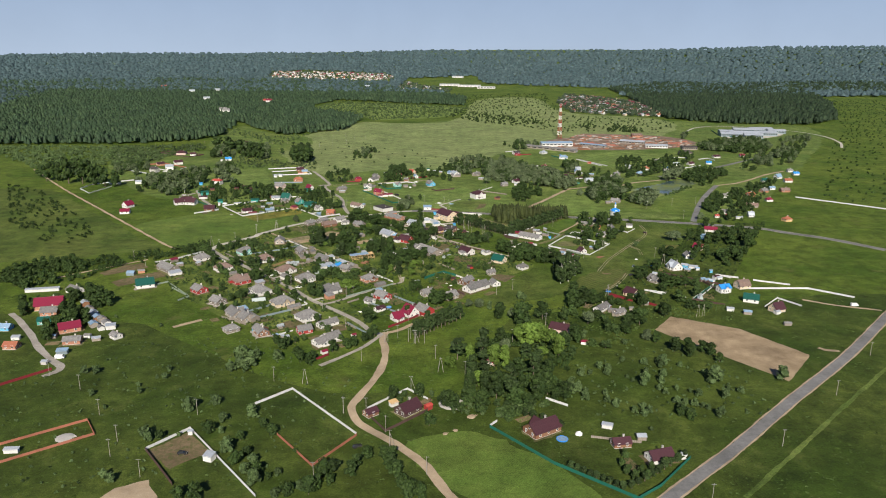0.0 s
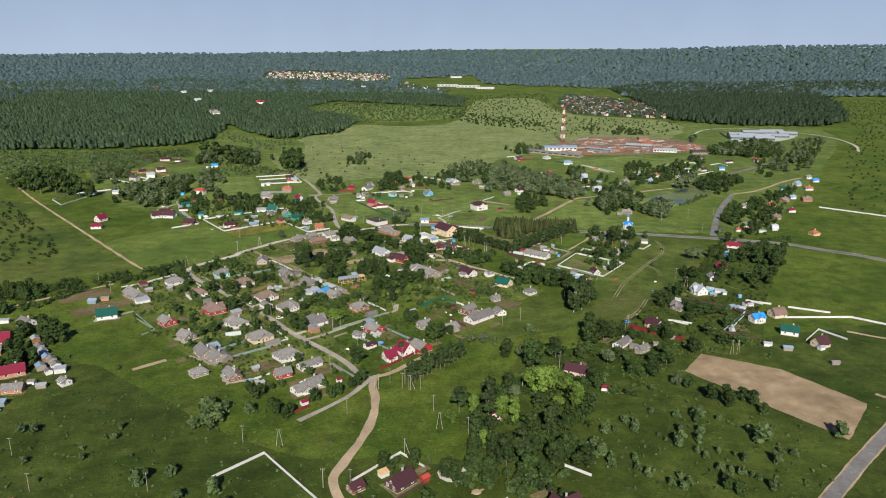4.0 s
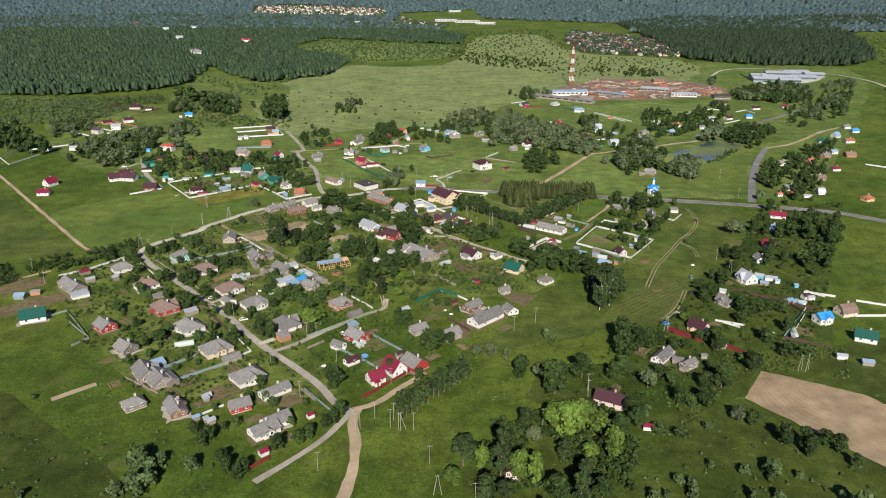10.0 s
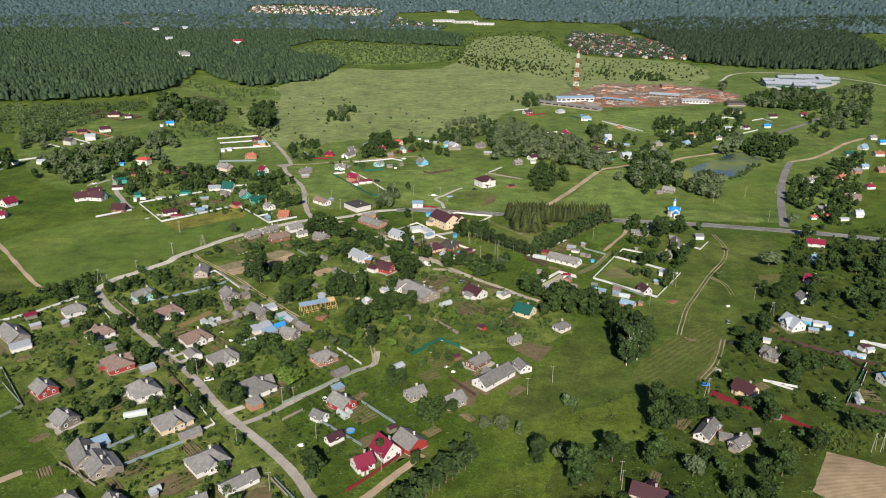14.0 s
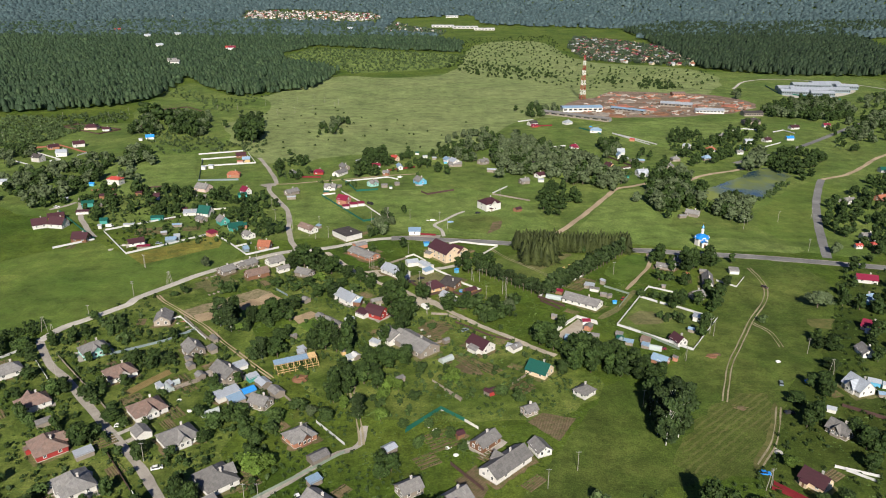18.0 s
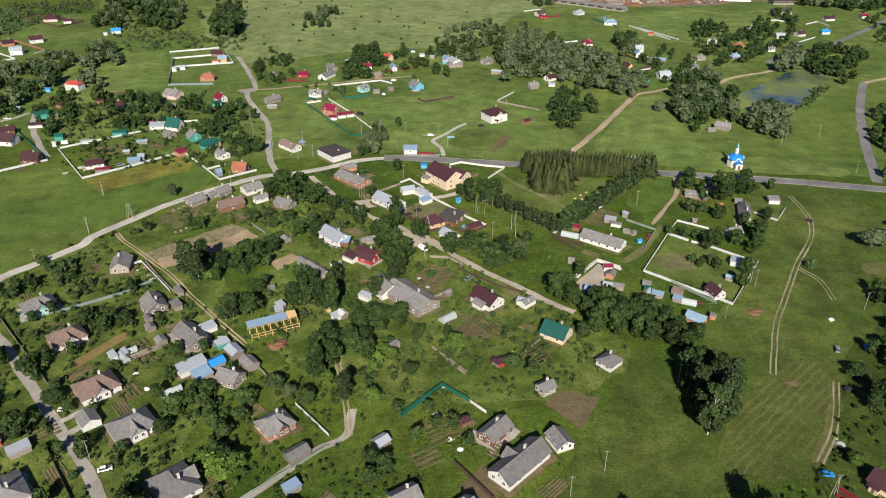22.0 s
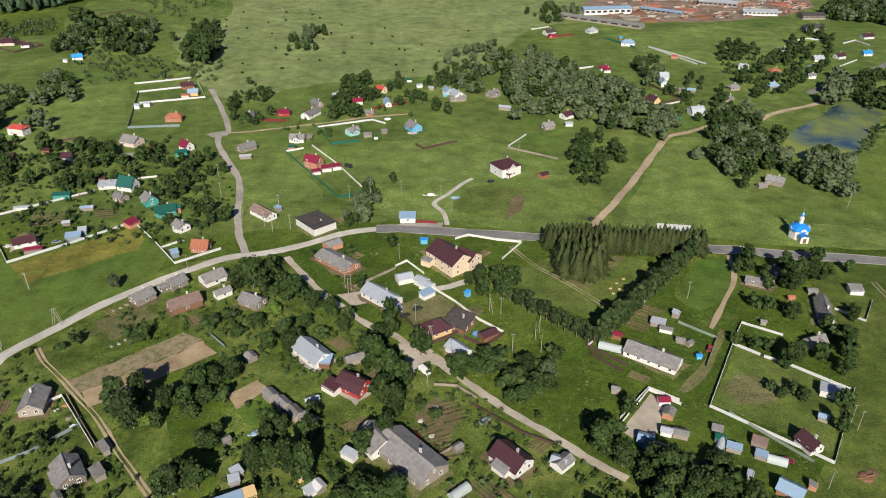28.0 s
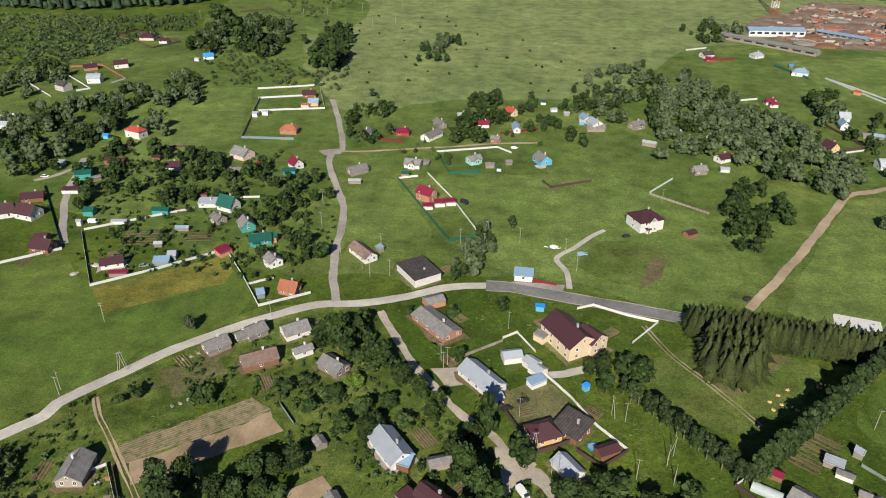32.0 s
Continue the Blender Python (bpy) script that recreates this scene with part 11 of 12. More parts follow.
plants('fruit', [(-164.1, 565.5, 1.12, 1.83), (75.4, 566.2, 1.9, 0.82), (105.8, 566.6, 0.9, 1.49), (22.9, 566.8, 1.34, 1.01), (11.7, 567.2, 1.48, 1.06), (-113.4, 574.1, 1.53, 1.24), (-122.7, 578.9, 1.31, 1.22), (-106, 579.1, 1.12, 1.81), (252.2, 581.2, 1.9, 1.34), (-170.9, 582, 1, 1.61), (-69.8, 584.9, 1.13, 0.93), (-180.4, 592.6, 1.29, 1.71), (-55.7, 605.1, 1.51, 0.8), (246.9, 607.6, 1.36, 1.43), (-145.6, 610.4, 0.94, 1.6), (-77.9, 611.8, 1.54, 1.12), (-142.1, 612.8, 1.01, 1.49), (16.6, 612.9, 0.71, 1.64), (158.5, 613.4, 1.9, 0.76), (-67.6, 617.2, 1.06, 1.5), (11.6, 617.6, 0.66, 1.79), (146.3, 618.2, 1.31, 0.92), (43.3, 619.7, 1.27, 0.94), (139.7, 619.7, 1.13, 0.84)])
plants('fruit', [(-57.9, 622.8, 1.5, 0.96), (-73.7, 623.3, 1.45, 1.32), (52.2, 625.1, 1.9, 1.21), (-161, 627.2, 0.99, 1.59), (40, 627.8, 0.99, 1.23), (44.9, 628.4, 1.9, 1.22), (43, 636.3, 0.97, 1.58), (37.6, 636.7, 1.14, 1.5), (56.2, 637.9, 0.84, 1.9), (41.3, 641.9, 1.35, 1.77), (62.9, 644.6, 1.42, 1.34), (146.3, 647.6, 1.03, 1.56), (141.4, 648, 1.2, 1.48), (135.9, 651.5, 1.13, 1.17), (176.8, 654.7, 1.18, 1.71), (-128.9, 655.3, 0.64, 1.9), (-123.8, 659.2, 1.28, 1.26), (-27.4, 660.5, 1.3, 1.26), (-101.7, 660.7, 1.53, 1.18), (-97.7, 662.2, 1.73, 0.83), (-42.8, 663.1, 1.55, 1.18), (-74.5, 670.3, 1.16, 1.87)])
plants('fruit', [(158.8, 675.6, 1.22, 1.17), (-66.3, 676, 1, 1.81), (152.6, 676.2, 1.7, 1.14), (-52.1, 690.9, 1.22, 1.29), (-74, 706.1, 0.8, 1.9), (-22.4, 725.5, 1.44, 0.95)])
plants('willow', [(54.5, 393.4, 0.58, 1.22), (140.5, 406.1, 0.8, 0.91), (110.4, 431.4, 0.99, 1.02), (63.4, 440.8, 0.72, 0.81), (36.6, 461.8, 0.58, 1.17), (43.6, 461.9, 0.62, 1.16), (-33.1, 533.4, 0.57, 0.94), (59, 634.3, 0.71, 1.21), (228.1, 636.2, 0.94, 1.54), (-123.3, 699.6, 0.73, 0.74)])
plants('birch', [(106.4, 511.9, 1.31, 0.85), (112.8, 517, 1.32, 0.86), (106.6, 524.1, 1.29, 0.81), (113.6, 527.9, 1.25, 0.94), (120.6, 531.3, 1.1, 0.87), (-13.8, 531.7, 0.76, 1.32), (-66.7, 580.4, 0.71, 1.11), (-63.6, 581.6, 0.88, 1.01), (-85.4, 610.8, 1.11, 1.11), (-92.3, 616.9, 1.05, 1.31)])
plants('lime', [(35.7, 345.3, 1.09, 1.26), (22.7, 366.2, 0.91, 1.3), (60.3, 366.4, 0.56, 1.76), (51.4, 366.7, 1.9, 0.61), (46.3, 368, 1.9, 0.78), (33.2, 374.2, 1.49, 0.6), (83.7, 381, 1.9, 0.82), (74.4, 381.8, 0.72, 1.69), (81.2, 396.3, 1.38, 1.18), (69, 397.2, 1.89, 1.15), (63.3, 400.1, 1.47, 1.12), (75.9, 401.3, 1.72, 1.07), (-48.5, 497.1, 0.99, 1.42), (148.2, 497.9, 0.64, 1.68), (-44.7, 499.8, 0.95, 1.25), (-53.8, 502.6, 0.54, 1.66), (-4.7, 529.7, 0.74, 1.6), (-1.5, 556.4, 0.6, 1.9), (25.1, 558, 0.97, 1.26), (-81.8, 611.7, 0.57, 1.9), (-49.8, 677.6, 0.61, 1.9)])
plants('bush', [(88.9, 329.3, 1.86, 0.84), (92, 356.8, 1.66, 0.89), (125.5, 399.3, 1.18, 1.1), (103.7, 409.4, 1.63, 0.89), (50, 458.2, 1.9, 0.75), (74.2, 476.7, 1.86, 0.7), (72.5, 478.6, 1.9, 0.68), (76.7, 479.5, 0.96, 0.83), (190.1, 618.7, 1.41, 1.19)])
plants('pine', [(51.4, 330.2, 1.56, 0.95), (66, 354.9, 1.17, 1.11), (33.2, 356.3, 0.99, 1.64), (39.9, 357.6, 0.76, 1.73), (70.2, 366.4, 0.84, 1.33), (39.7, 368.9, 1.61, 0.89), (26.4, 377.1, 1.02, 1.59), (65.2, 380.5, 0.72, 1.73)])

# dark trees of the western gardens
plants('tree', [(-354.6, 1236.5, 2.07, 1.28), (-325.2, 1198, 2.56, 1.1), (-295.9, 1155.8, 2.65, 1.03), (-271.3, 1127.6, 2.59, 1.03), (-252, 1100.6, 2.53, 0.94), (-301.8, 1098.5, 1.93, 1.11), (-192.9, 1076.3, 2.31, 1.01), (-176.4, 1066.7, 2.78, 0.83), (-176.9, 1103.7, 1.94, 0.89), (-324.4, 896.9, 1.24, 1.42), (-279.1, 917.1, 1.2, 1.36), (-226.3, 864.6, 1.47, 1.05), (-204.9, 832.5, 1.29, 1.15), (-255.6, 831, 0.96, 1.37), (-0.6, 660.5, 2.06, 0.51), (-475.5, 910.6, 2.45, 0.81), (-461.9, 911.1, 2.8, 0.77), (-439.2, 893.2, 3.29, 0.69), (-422.4, 893.8, 3.16, 0.72), (-405.7, 887.1, 3, 0.7), (-387.6, 877, 2.9, 0.72), (-374.4, 877.4, 2.5, 0.76)])
plants('tree', [(-496.5, 937.2, 1.65, 1), (-466.1, 962.9, 2.07, 1.01), (-422.6, 939.7, 2.02, 0.92), (-494.9, 961.9, 1.92, 0.99), (-448, 963.6, 2.22, 0.94)])
plants('willow', [(-292.8, 846, 1.42, 1.06), (-283.3, 856.2, 1.38, 0.92)])

# single trees
grove(('fruit', 'bush', 'fruit'), [(-156.3, 621.2), (-141.1, 631.7), (-115.3, 603.9), (-140.4, 599.9)], 6.0, 71, 0.8, 1.2)
fence(WHITESHEET, 1.6, 3.0, [(-82.9, 409.0), (-73.1, 418.1)], note='behind a garden')
fence(BLUESHEET, 1.5, 3.0, [(-41.4, 430.9), (-26.9, 413.1)], note='along the street')
shed(-81.4, 421.8, 40, 2.4, 2.0, 2.2, 0.4, 'mono', ZINC, GREYWOOD)
shed(-77.0, 406.6, 40, 2.0, 1.7, 2.0, 0.3, 'mono', ZINC, GREYWOOD)
plants('tree', [(35.8, 642.0), (57.6, 626.8, 0.8), (-38.5, 608.3), (-34.8, 605.9), (-25.4, 614.2, 0.9), (-6.8, 597.1, 1.1), (-5.7, 645.9), (10.5, 653.1), (13.7, 648.2), (123.4, 535.7, 1.1), (111.3, 535.9, 1.3), (109.5, 543.1, 1.2), (111.4, 521.5, 1.1), (101.7, 563.4, 1.2)])
plants('tree', [(207.2, 596.5, 0.8), (183.0, 553.4, 0.8), (163.5, 640.1), (175.0, 642.6, 1.1), (175.6, 660.6, 0.8), (176.9, 703.5, 1.2), (164.1, 689.9, 0.8), (195.2, 710.4), (165.0, 715.6), (206.7, 703.0, 0.8), (192.0, 672.0, 0.6), (-38.8, 601.3), (-25.4, 603.1, 1.1), (-59.7, 590.1, 0.7), (5.4, 631.0, 1.1)])
plants('tree', [(-23.8, 563.6, 1.1), (-19.8, 560.4, 0.9), (-27.1, 560.5, 0.9), (-56.1, 713.6), (-56.1, 690.6), (-51.0, 701.7, 0.8), (-18.0, 670.2, 0.9), (-14.9, 697.8, 0.7), (-2.4, 734.2, 0.9), (39.1, 688.3, 1.1), (44.8, 698.2), (-39.8, 724.1, 0.5), (-15.4, 770.5, 0.7), (83.2, 613.2, 0.8), (84.1, 588.2)])
plants('tree', [(-25.4, 553.3, 1.2), (-20.4, 556.2, 1.1), (-7.4, 553.8), (3.7, 627.8, 1.3), (99.0, 578.4, 1.1), (103.8, 574.7, 1.2), (109.0, 572.1, 1.1), (113.1, 566.7), (68.9, 601.2), (114.3, 541.4, 1.4), (117.9, 537.1, 1.3), (113.8, 533.1, 1.2), (109.2, 541.0), (-63.3, 705.9, 1.2), (38.5, 698.9), (-91.1, 762.6, 0.8), (-95.4, 759.8, 0.7)])
plants('tree', [(-44.6, 930.6, 1.4), (-33.3, 924.6, 1.3), (-50.0, 919.4, 1.2), (-42.3, 956.3, 1.2), (-196.0, 1135.2, 1.4), (-180.0, 1102.6, 1.2), (-209.0, 1118.9), (-229.3, 1152.8, 1.2), (197.8, 829.3, 1.1), (199.2, 817.8, 1.2), (196.2, 841.4), (204.7, 812.6, 1.2), (195.2, 795.9), (218.8, 830.0), (228.0, 815.5, 0.9), (342.1, 931.5, 1.2), (350.9, 931.3, 1.2), (355.9, 923.7, 1.2), (349.7, 904.0, 1.1), (342.3, 940.6, 1.1), (364.4, 947.8, 1.1), (364.7, 919.1), (104.0, 816.3, 1.1), (112.9, 825.1, 1.2), (118.5, 816.0, 1.1), (112.3, 802.7), (105.5, 804.0, 0.9), (166.9, 700.4, 0.8), (24.8, 1040.7, 0.8), (34.8, 1030.7, 0.8)])
plants('tree', [(85.4, 1086.7, 1.1), (73.8, 1077.7), (92.6, 1077.3), (76.4, 1044.2, 1.1), (82.4, 1026.1), (64.9, 1028.2, 0.9), (86.4, 992.6, 0.8), (38.7, 1001.0, 0.9), (23.1, 942.3), (31.5, 927.4), (-4.1, 809.0, 0.7), (-103.0, 1118.3, 0.9), (-93.7, 1111.4), (-85.6, 1113.2, 0.9), (-110.0, 1108.6, 0.8), (49.0, 694.4), (52.4, 697.3, 1.1), (47.3, 701.7, 0.9), (-79.0, 397.3, 0.75), (-74.0, 390.2, 0.8), (-72.2, 393.8, 0.75), (-63.4, 379.2, 0.8), (-60.5, 375.1, 0.75), (-55.6, 370.6, 0.8), (-53.8, 374.0, 0.7), (-44.6, 386.7, 0.8), (-36.9, 391.7, 0.8), (-33.4, 394.7, 0.8)])
plants('tree', [(-25.0, 405.2, 0.8), (-22.7, 410.5, 0.8), (-27.8, 401.9, 0.75), (-27.5, 432.8), (-30.6, 437.5, 0.9), (-27.6, 435.2), (-3.8, 444.8, 0.9), (8.9, 438.8, 0.75), (13.1, 467.8, 1.3), (15.8, 464.2, 1.1), (-2.9, 500.7, 0.9), (-58.2, 263.1, 0.7), (-72.2, 290.5, 0.6), (-78.2, 246.8, 0.8)])
plants('tree', [(-35.3, 250.0, 0.9), (-32.8, 254.6, 0.8), (-20.3, 262.6, 0.8), (-18.7, 269.5, 0.7), (-14.7, 276.1, 0.7), (-7.5, 276.1, 0.7), (-4.6, 268.2, 0.9), (-1.9, 261.9, 0.9), (0.7, 254.7, 0.8), (5.3, 250.2, 0.9), (3.3, 245.8), (8.7, 246.5, 0.9), (-3.9, 276.1, 0.7), (167.7, 388.2, 0.8), (171.2, 385.0, 0.9), (172.8, 374.8, 0.7)])
plants('fruit', [(137.5, 623.5), (145.1, 622.5, 1.2), (116.6, 722.2), (-124.9, 543.2), (-116.4, 539.0), (-108.6, 539.2, 0.9), (-98.4, 526.8, 1.1), (-101.5, 507.4, 1.2), (-82.1, 507.1, 1.2), (-73.1, 489.0, 1.6), (-50.0, 505.0, 1.2), (-56.7, 545.6, 1.2), (-47.2, 521.7, 1.3), (-59.0, 525.9, 1.2), (-58.9, 452.3, 1.1), (-60.7, 434.1, 1.1), (-51.9, 417.7, 1.2), (-100.8, 457.4, 1.1), (-126.7, 454.5, 1.2)])
plants('fruit', [(-119.1, 459.7, 1.1), (-56.3, 422.9), (-63.7, 423.3, 0.9), (-63.8, 404.3, 0.9), (-68.4, 400.4, 0.9), (-46.6, 409.9), (-42.1, 404.1, 0.9), (-38.8, 418.7, 0.9), (-75.9, 415.0, 0.8), (-103.1, 448.0, 0.8), (-94.3, 453.1, 0.8), (-97.6, 423.9, 0.8)])
plants('birch', [(112.9, 535.9, 0.85), (105.4, 519.2, 0.95), (106.2, 532.6, 0.8)])
plants('willow', [(282.0, 719.7, 0.9), (-22.0, 782.3, 0.7), (-12.0, 782.1, 0.7), (-26.8, 765.6, 0.6), (182.1, 839.0, 0.9), (-248.8, 909.6, 1.2), (-255.8, 906.1), (-239.3, 900.6, 0.9), (104.4, 1021.0, 1.2), (114.5, 1040.3, 1.2), (117.7, 1009.4, 1.3), (122.8, 994.6, 1.1), (98.5, 1034.5), (123.8, 970.6), (131.1, 972.1, 0.9), (161.5, 983.2, 1.2), (161.2, 959.9, 1.1), (161.0, 920.3, 1.2), (150.9, 894.6, 1.1), (163.8, 879.9, 1.2), (174.0, 887.5, 1.1), (184.1, 893.7, 1.1), (150.7, 902.7), (171.9, 871.6, 0.9), (316.6, 944.8, 1.3), (328.0, 954.1, 1.2), (211.4, 875.3), (214.5, 850.1, 1.1), (220.7, 845.6)])
plants('willow', [(230.7, 841.1, 0.9), (248.0, 815.8, 1.2), (249.2, 802.2, 1.1), (245.9, 783.7, 1.1), (240.0, 789.6), (77.8, 911.3), (-16.7, 781.8, 0.7), (-23.1, 777.7, 0.7), (-20.7, 765.3, 0.7), (91.5, 1017.2, 0.9)])
plants('lime', [(-3.6, 549.6, 0.9), (1.7, 552.4, 0.8), (-5.1, 544.9, 0.9), (-20.2, 538.7, 0.8)])
plants('spruce', [(73.9, 730.0, 0.98), (75.9, 728.4, 1.03), (78.3, 729.6, 1.08), (80.4, 728.0, 0.98), (82.7, 729.1, 1.03), (84.7, 727.5, 1.08), (87.1, 728.7, 0.98), (89.1, 727.1, 1.03), (91.5, 728.2, 1.08), (93.4, 726.6, 0.98), (95.8, 727.8, 1.03), (97.7, 726.2, 1.08), (100.1, 727.3, 0.98), (102.0, 725.8, 1.03), (104.4, 726.9, 1.08), (106.3, 725.3, 0.98), (108.7, 726.4, 1.03), (110.5, 724.9, 1.08), (112.9, 726.0, 0.98), (114.7, 724.5, 1.03), (117.1, 725.6, 1.08), (118.9, 724.0, 0.98), (121.3, 725.1, 1.03), (123.0, 723.6, 1.08), (125.4, 724.7, 0.98), (127.1, 723.2, 1.03), (129.5, 724.3, 1.08), (131.2, 722.8, 0.98), (133.7, 723.9, 1.03), (135.3, 722.4, 1.08), (137.7, 723.4, 0.98), (139.4, 722.0, 1.03), (141.8, 723.0, 1.08), (145.8, 722.6, 1.03), (73.2, 734.0), (75.4, 733.3, 1.05), (77.6, 732.6), (80.0, 733.3, 1.05), (82.2, 732.6), (84.4, 731.9, 1.05), (86.8, 732.6), (89.0, 731.9, 1.05), (91.2, 731.2), (93.6, 731.9, 1.05), (95.7, 731.3)])
plants('spruce', [(97.9, 730.6, 1.05), (100.3, 731.3), (102.4, 730.6, 1.05), (104.5, 729.9), (106.9, 730.6, 1.05), (109.0, 729.9), (111.1, 729.3, 1.05), (113.5, 730.0), (115.5, 729.3, 1.05), (117.6, 728.6), (120.0, 729.3, 1.05), (122.0, 728.6), (124.0, 728.0, 1.05), (126.4, 728.7), (128.4, 728.0, 1.05), (130.4, 727.3), (132.8, 728.0, 1.05), (134.8, 727.4), (136.8, 726.7, 1.05), (139.1, 727.4), (141.1, 726.7, 1.05), (143.0, 726.1), (145.4, 726.8, 1.05)])
plants('spruce', [(82.5, 723.8, 1.05), (82.1, 702.0, 1.15), (93.5, 720.1, 1.08), (79.1, 720.8, 1.18), (91.6, 704.6, 1.15), (87.8, 706.6, 1.16), (88.0, 721.5, 1.07), (93.8, 711.3, 1.03), (86.8, 715.1, 1.1), (80.6, 704.7, 0.96), (75.9, 709.7, 1.02), (80.1, 715.3, 1.0), (90.3, 718.7, 1.04), (85.5, 702.3, 0.98), (93.1, 716.3, 1.02), (86.7, 725.5, 1.06), (82.0, 708.7, 1.15), (95.2, 708.1, 0.96), (88.8, 710.8, 1.14), (76.6, 704.9, 1.15), (85.5, 712.1, 0.96), (83.5, 720.1, 1.07), (91.7, 722.7, 0.97), (95.9, 715.0, 1.1), (79.3, 711.9, 1.12), (91.5, 707.8, 1.09), (84.6, 707.0, 1.0), (76.3, 713.6, 0.99), (96.8, 718.5, 1.14), (83.6, 716.5, 1.13), (88.9, 701.3, 1.07), (77.3, 718.3, 1.13), (94.8, 723.6, 0.96)])
plants('poplar', [(44.9, 688.7, 1.15), (47.3, 684.7, 1.27), (49.8, 683.6, 1.39), (52.0, 679.8, 1.15), (54.5, 678.7, 1.27), (56.6, 675.0, 1.39), (59.0, 674.0, 1.15), (61.1, 670.4, 1.27), (63.4, 669.4, 1.39), (65.3, 665.9, 1.15), (67.6, 665.0, 1.27), (69.5, 661.6, 1.39), (71.7, 660.7, 1.15), (73.5, 657.5, 1.27), (75.6, 656.6, 1.39), (77.4, 653.4, 1.15), (79.5, 652.6, 1.27), (81.8, 653.3, 1.5), (83.6, 654.4, 1.6), (85.8, 657.8, 1.7), (87.7, 658.9, 1.5), (90.0, 662.4, 1.6), (91.8, 663.6, 1.7), (94.2, 667.2, 1.5), (96.1, 668.4, 1.6), (98.6, 672.1, 1.7), (100.5, 673.3, 1.5), (103.1, 677.2, 1.6), (105.1, 678.4, 1.7), (107.7, 682.3, 1.5)])
plants('poplar', [(109.7, 683.6, 1.6), (112.5, 687.7, 1.7), (114.5, 689.0, 1.5), (117.4, 693.2, 1.6), (119.5, 694.5, 1.7), (122.4, 698.9, 1.5), (124.6, 700.3, 1.6), (127.6, 704.7, 1.7), (129.8, 706.2, 1.5), (133.0, 710.8, 1.6), (135.2, 712.2, 1.7), (138.5, 717.0, 1.5), (140.8, 718.5, 1.6), (82.4, 652.2, 1.1), (86.3, 656.7, 1.1), (90.4, 661.2, 1.1), (94.6, 665.9, 1.1), (98.9, 670.7, 1.1), (103.3, 675.6, 1.1), (107.9, 680.7, 1.1), (112.5, 685.9, 1.1), (117.3, 691.3, 1.1), (122.3, 696.8, 1.1), (127.4, 702.5, 1.1), (132.7, 708.4, 1.1), (138.1, 714.4, 1.1), (2.3, 407.9, 1.3), (4.4, 409.1, 1.4000000000000001), (6.5, 412.8, 1.5), (8.8, 414.1, 1.3)])
plants('poplar', [(11.0, 417.9, 1.4000000000000001), (13.2, 419.2, 1.5), (15.5, 423.2, 1.3), (17.8, 424.5, 1.4000000000000001), (20.2, 428.6, 1.5), (22.6, 430.0, 1.3), (25.1, 434.2, 1.4000000000000001), (27.5, 435.6, 1.5), (30.1, 440.0, 1.3), (0.8, 413.7, 1.15), (3.3, 415.5, 1.27), (5.7, 417.3, 1.15), (8.1, 421.7, 1.27), (10.6, 423.6, 1.15), (13.2, 425.4, 1.27), (15.8, 430.1, 1.15), (18.4, 432.0, 1.27), (21.1, 434.0, 1.15), (23.8, 438.9, 1.27), (26.6, 441.0, 1.15), (29.3, 443.1, 1.27)])
plants('bush', [(-95.4, 378.8, 2.2), (-88.2, 374.4, 2.2), (-85.9, 367.7, 2.0), (-91.3, 365.9, 2.2), (-95.6, 361.1, 2.0), (-94.5, 383.3, 1.8), (-165.7, 357.5, 1.6), (-128.2, 360.8, 1.3), (-137.8, 343.0, 0.9), (-131.6, 351.8, 0.6), (-156.9, 332.6, 1.2), (-93.1, 377.6, 2.4), (-85.9, 367.0, 2.2), (-85.6, 378.9, 2.0), (-87.5, 361.0, 1.8), (-73.8, 375.2, 2.0), (-144.6, 319.1, 0.8), (-115.7, 258.3, 1.6), (-115.6, 293.0, 1.8)])
plants('bush', [(-172.0, 358.0, 1.4), (-97.0, 362.5, 1.3), (-155.9, 424.6, 0.9), (-114.3, 337.4, 0.7), (-189.9, 439.1, 0.8), (132.2, 349.1, 1.8), (198.4, 354.6, 2.4), (158.6, 356.7, 1.6), (136.1, 357.1, 1.4), (117.1, 316.4, 1.4), (129.4, 371.1, 1.5), (137.4, 371.8, 1.3), (139.8, 371.1, 2.0)])
plants('bush', [(107.9, 363.9, 1.4), (133.4, 326.7, 1.4), (132.9, 318.4, 1.6), (84.9, 345.8, 1.6), (77.8, 338.4, 1.7)])
plants('bush', [(118.5, 375.2, 1.2), (97.1, 358.2, 1.2), (148.6, 368.7, 1.1)])

# stands of trees
grove(('fruit', 'bush'), [(41.0, 314.0), (60.1, 327.2), (71.3, 327.3), (66.0, 319.7), (48.4, 307.0)], 3.5, 9, 0.8, 1.2)
grove(('fruit', 'tree', 'bush'), [(-8.5, 330.9), (11.2, 334.1), (33.5, 325.3), (38.3, 314.0), (22.0, 305.8), (11.5, 300.6), (8.7, 313.8)], 5.5, 10, 0.8, 1.2)
grove(('tree', 'fruit'), [(-243.4, 521.0), (-281.2, 490.8), (-307.2, 522.7), (-301.5, 551.7), (-274.5, 559.8)], 6.0, 12, 0.7, 1.1)
grove(('fruit', 'tree'), [(-265.4, 462.1), (-239.7, 503.9), (-201.9, 462.9), (-190.0, 396.4), (-223.7, 404.5)], 6.5, 13, 0.8, 1.3)
grove(('tree', 'fruit', 'tree'), [(267.5, 689.7), (341.8, 701.7), (260.0, 563.6), (224.3, 570.8), (238.4, 627.5)], 10.5, 29, 0.75, 1.2)
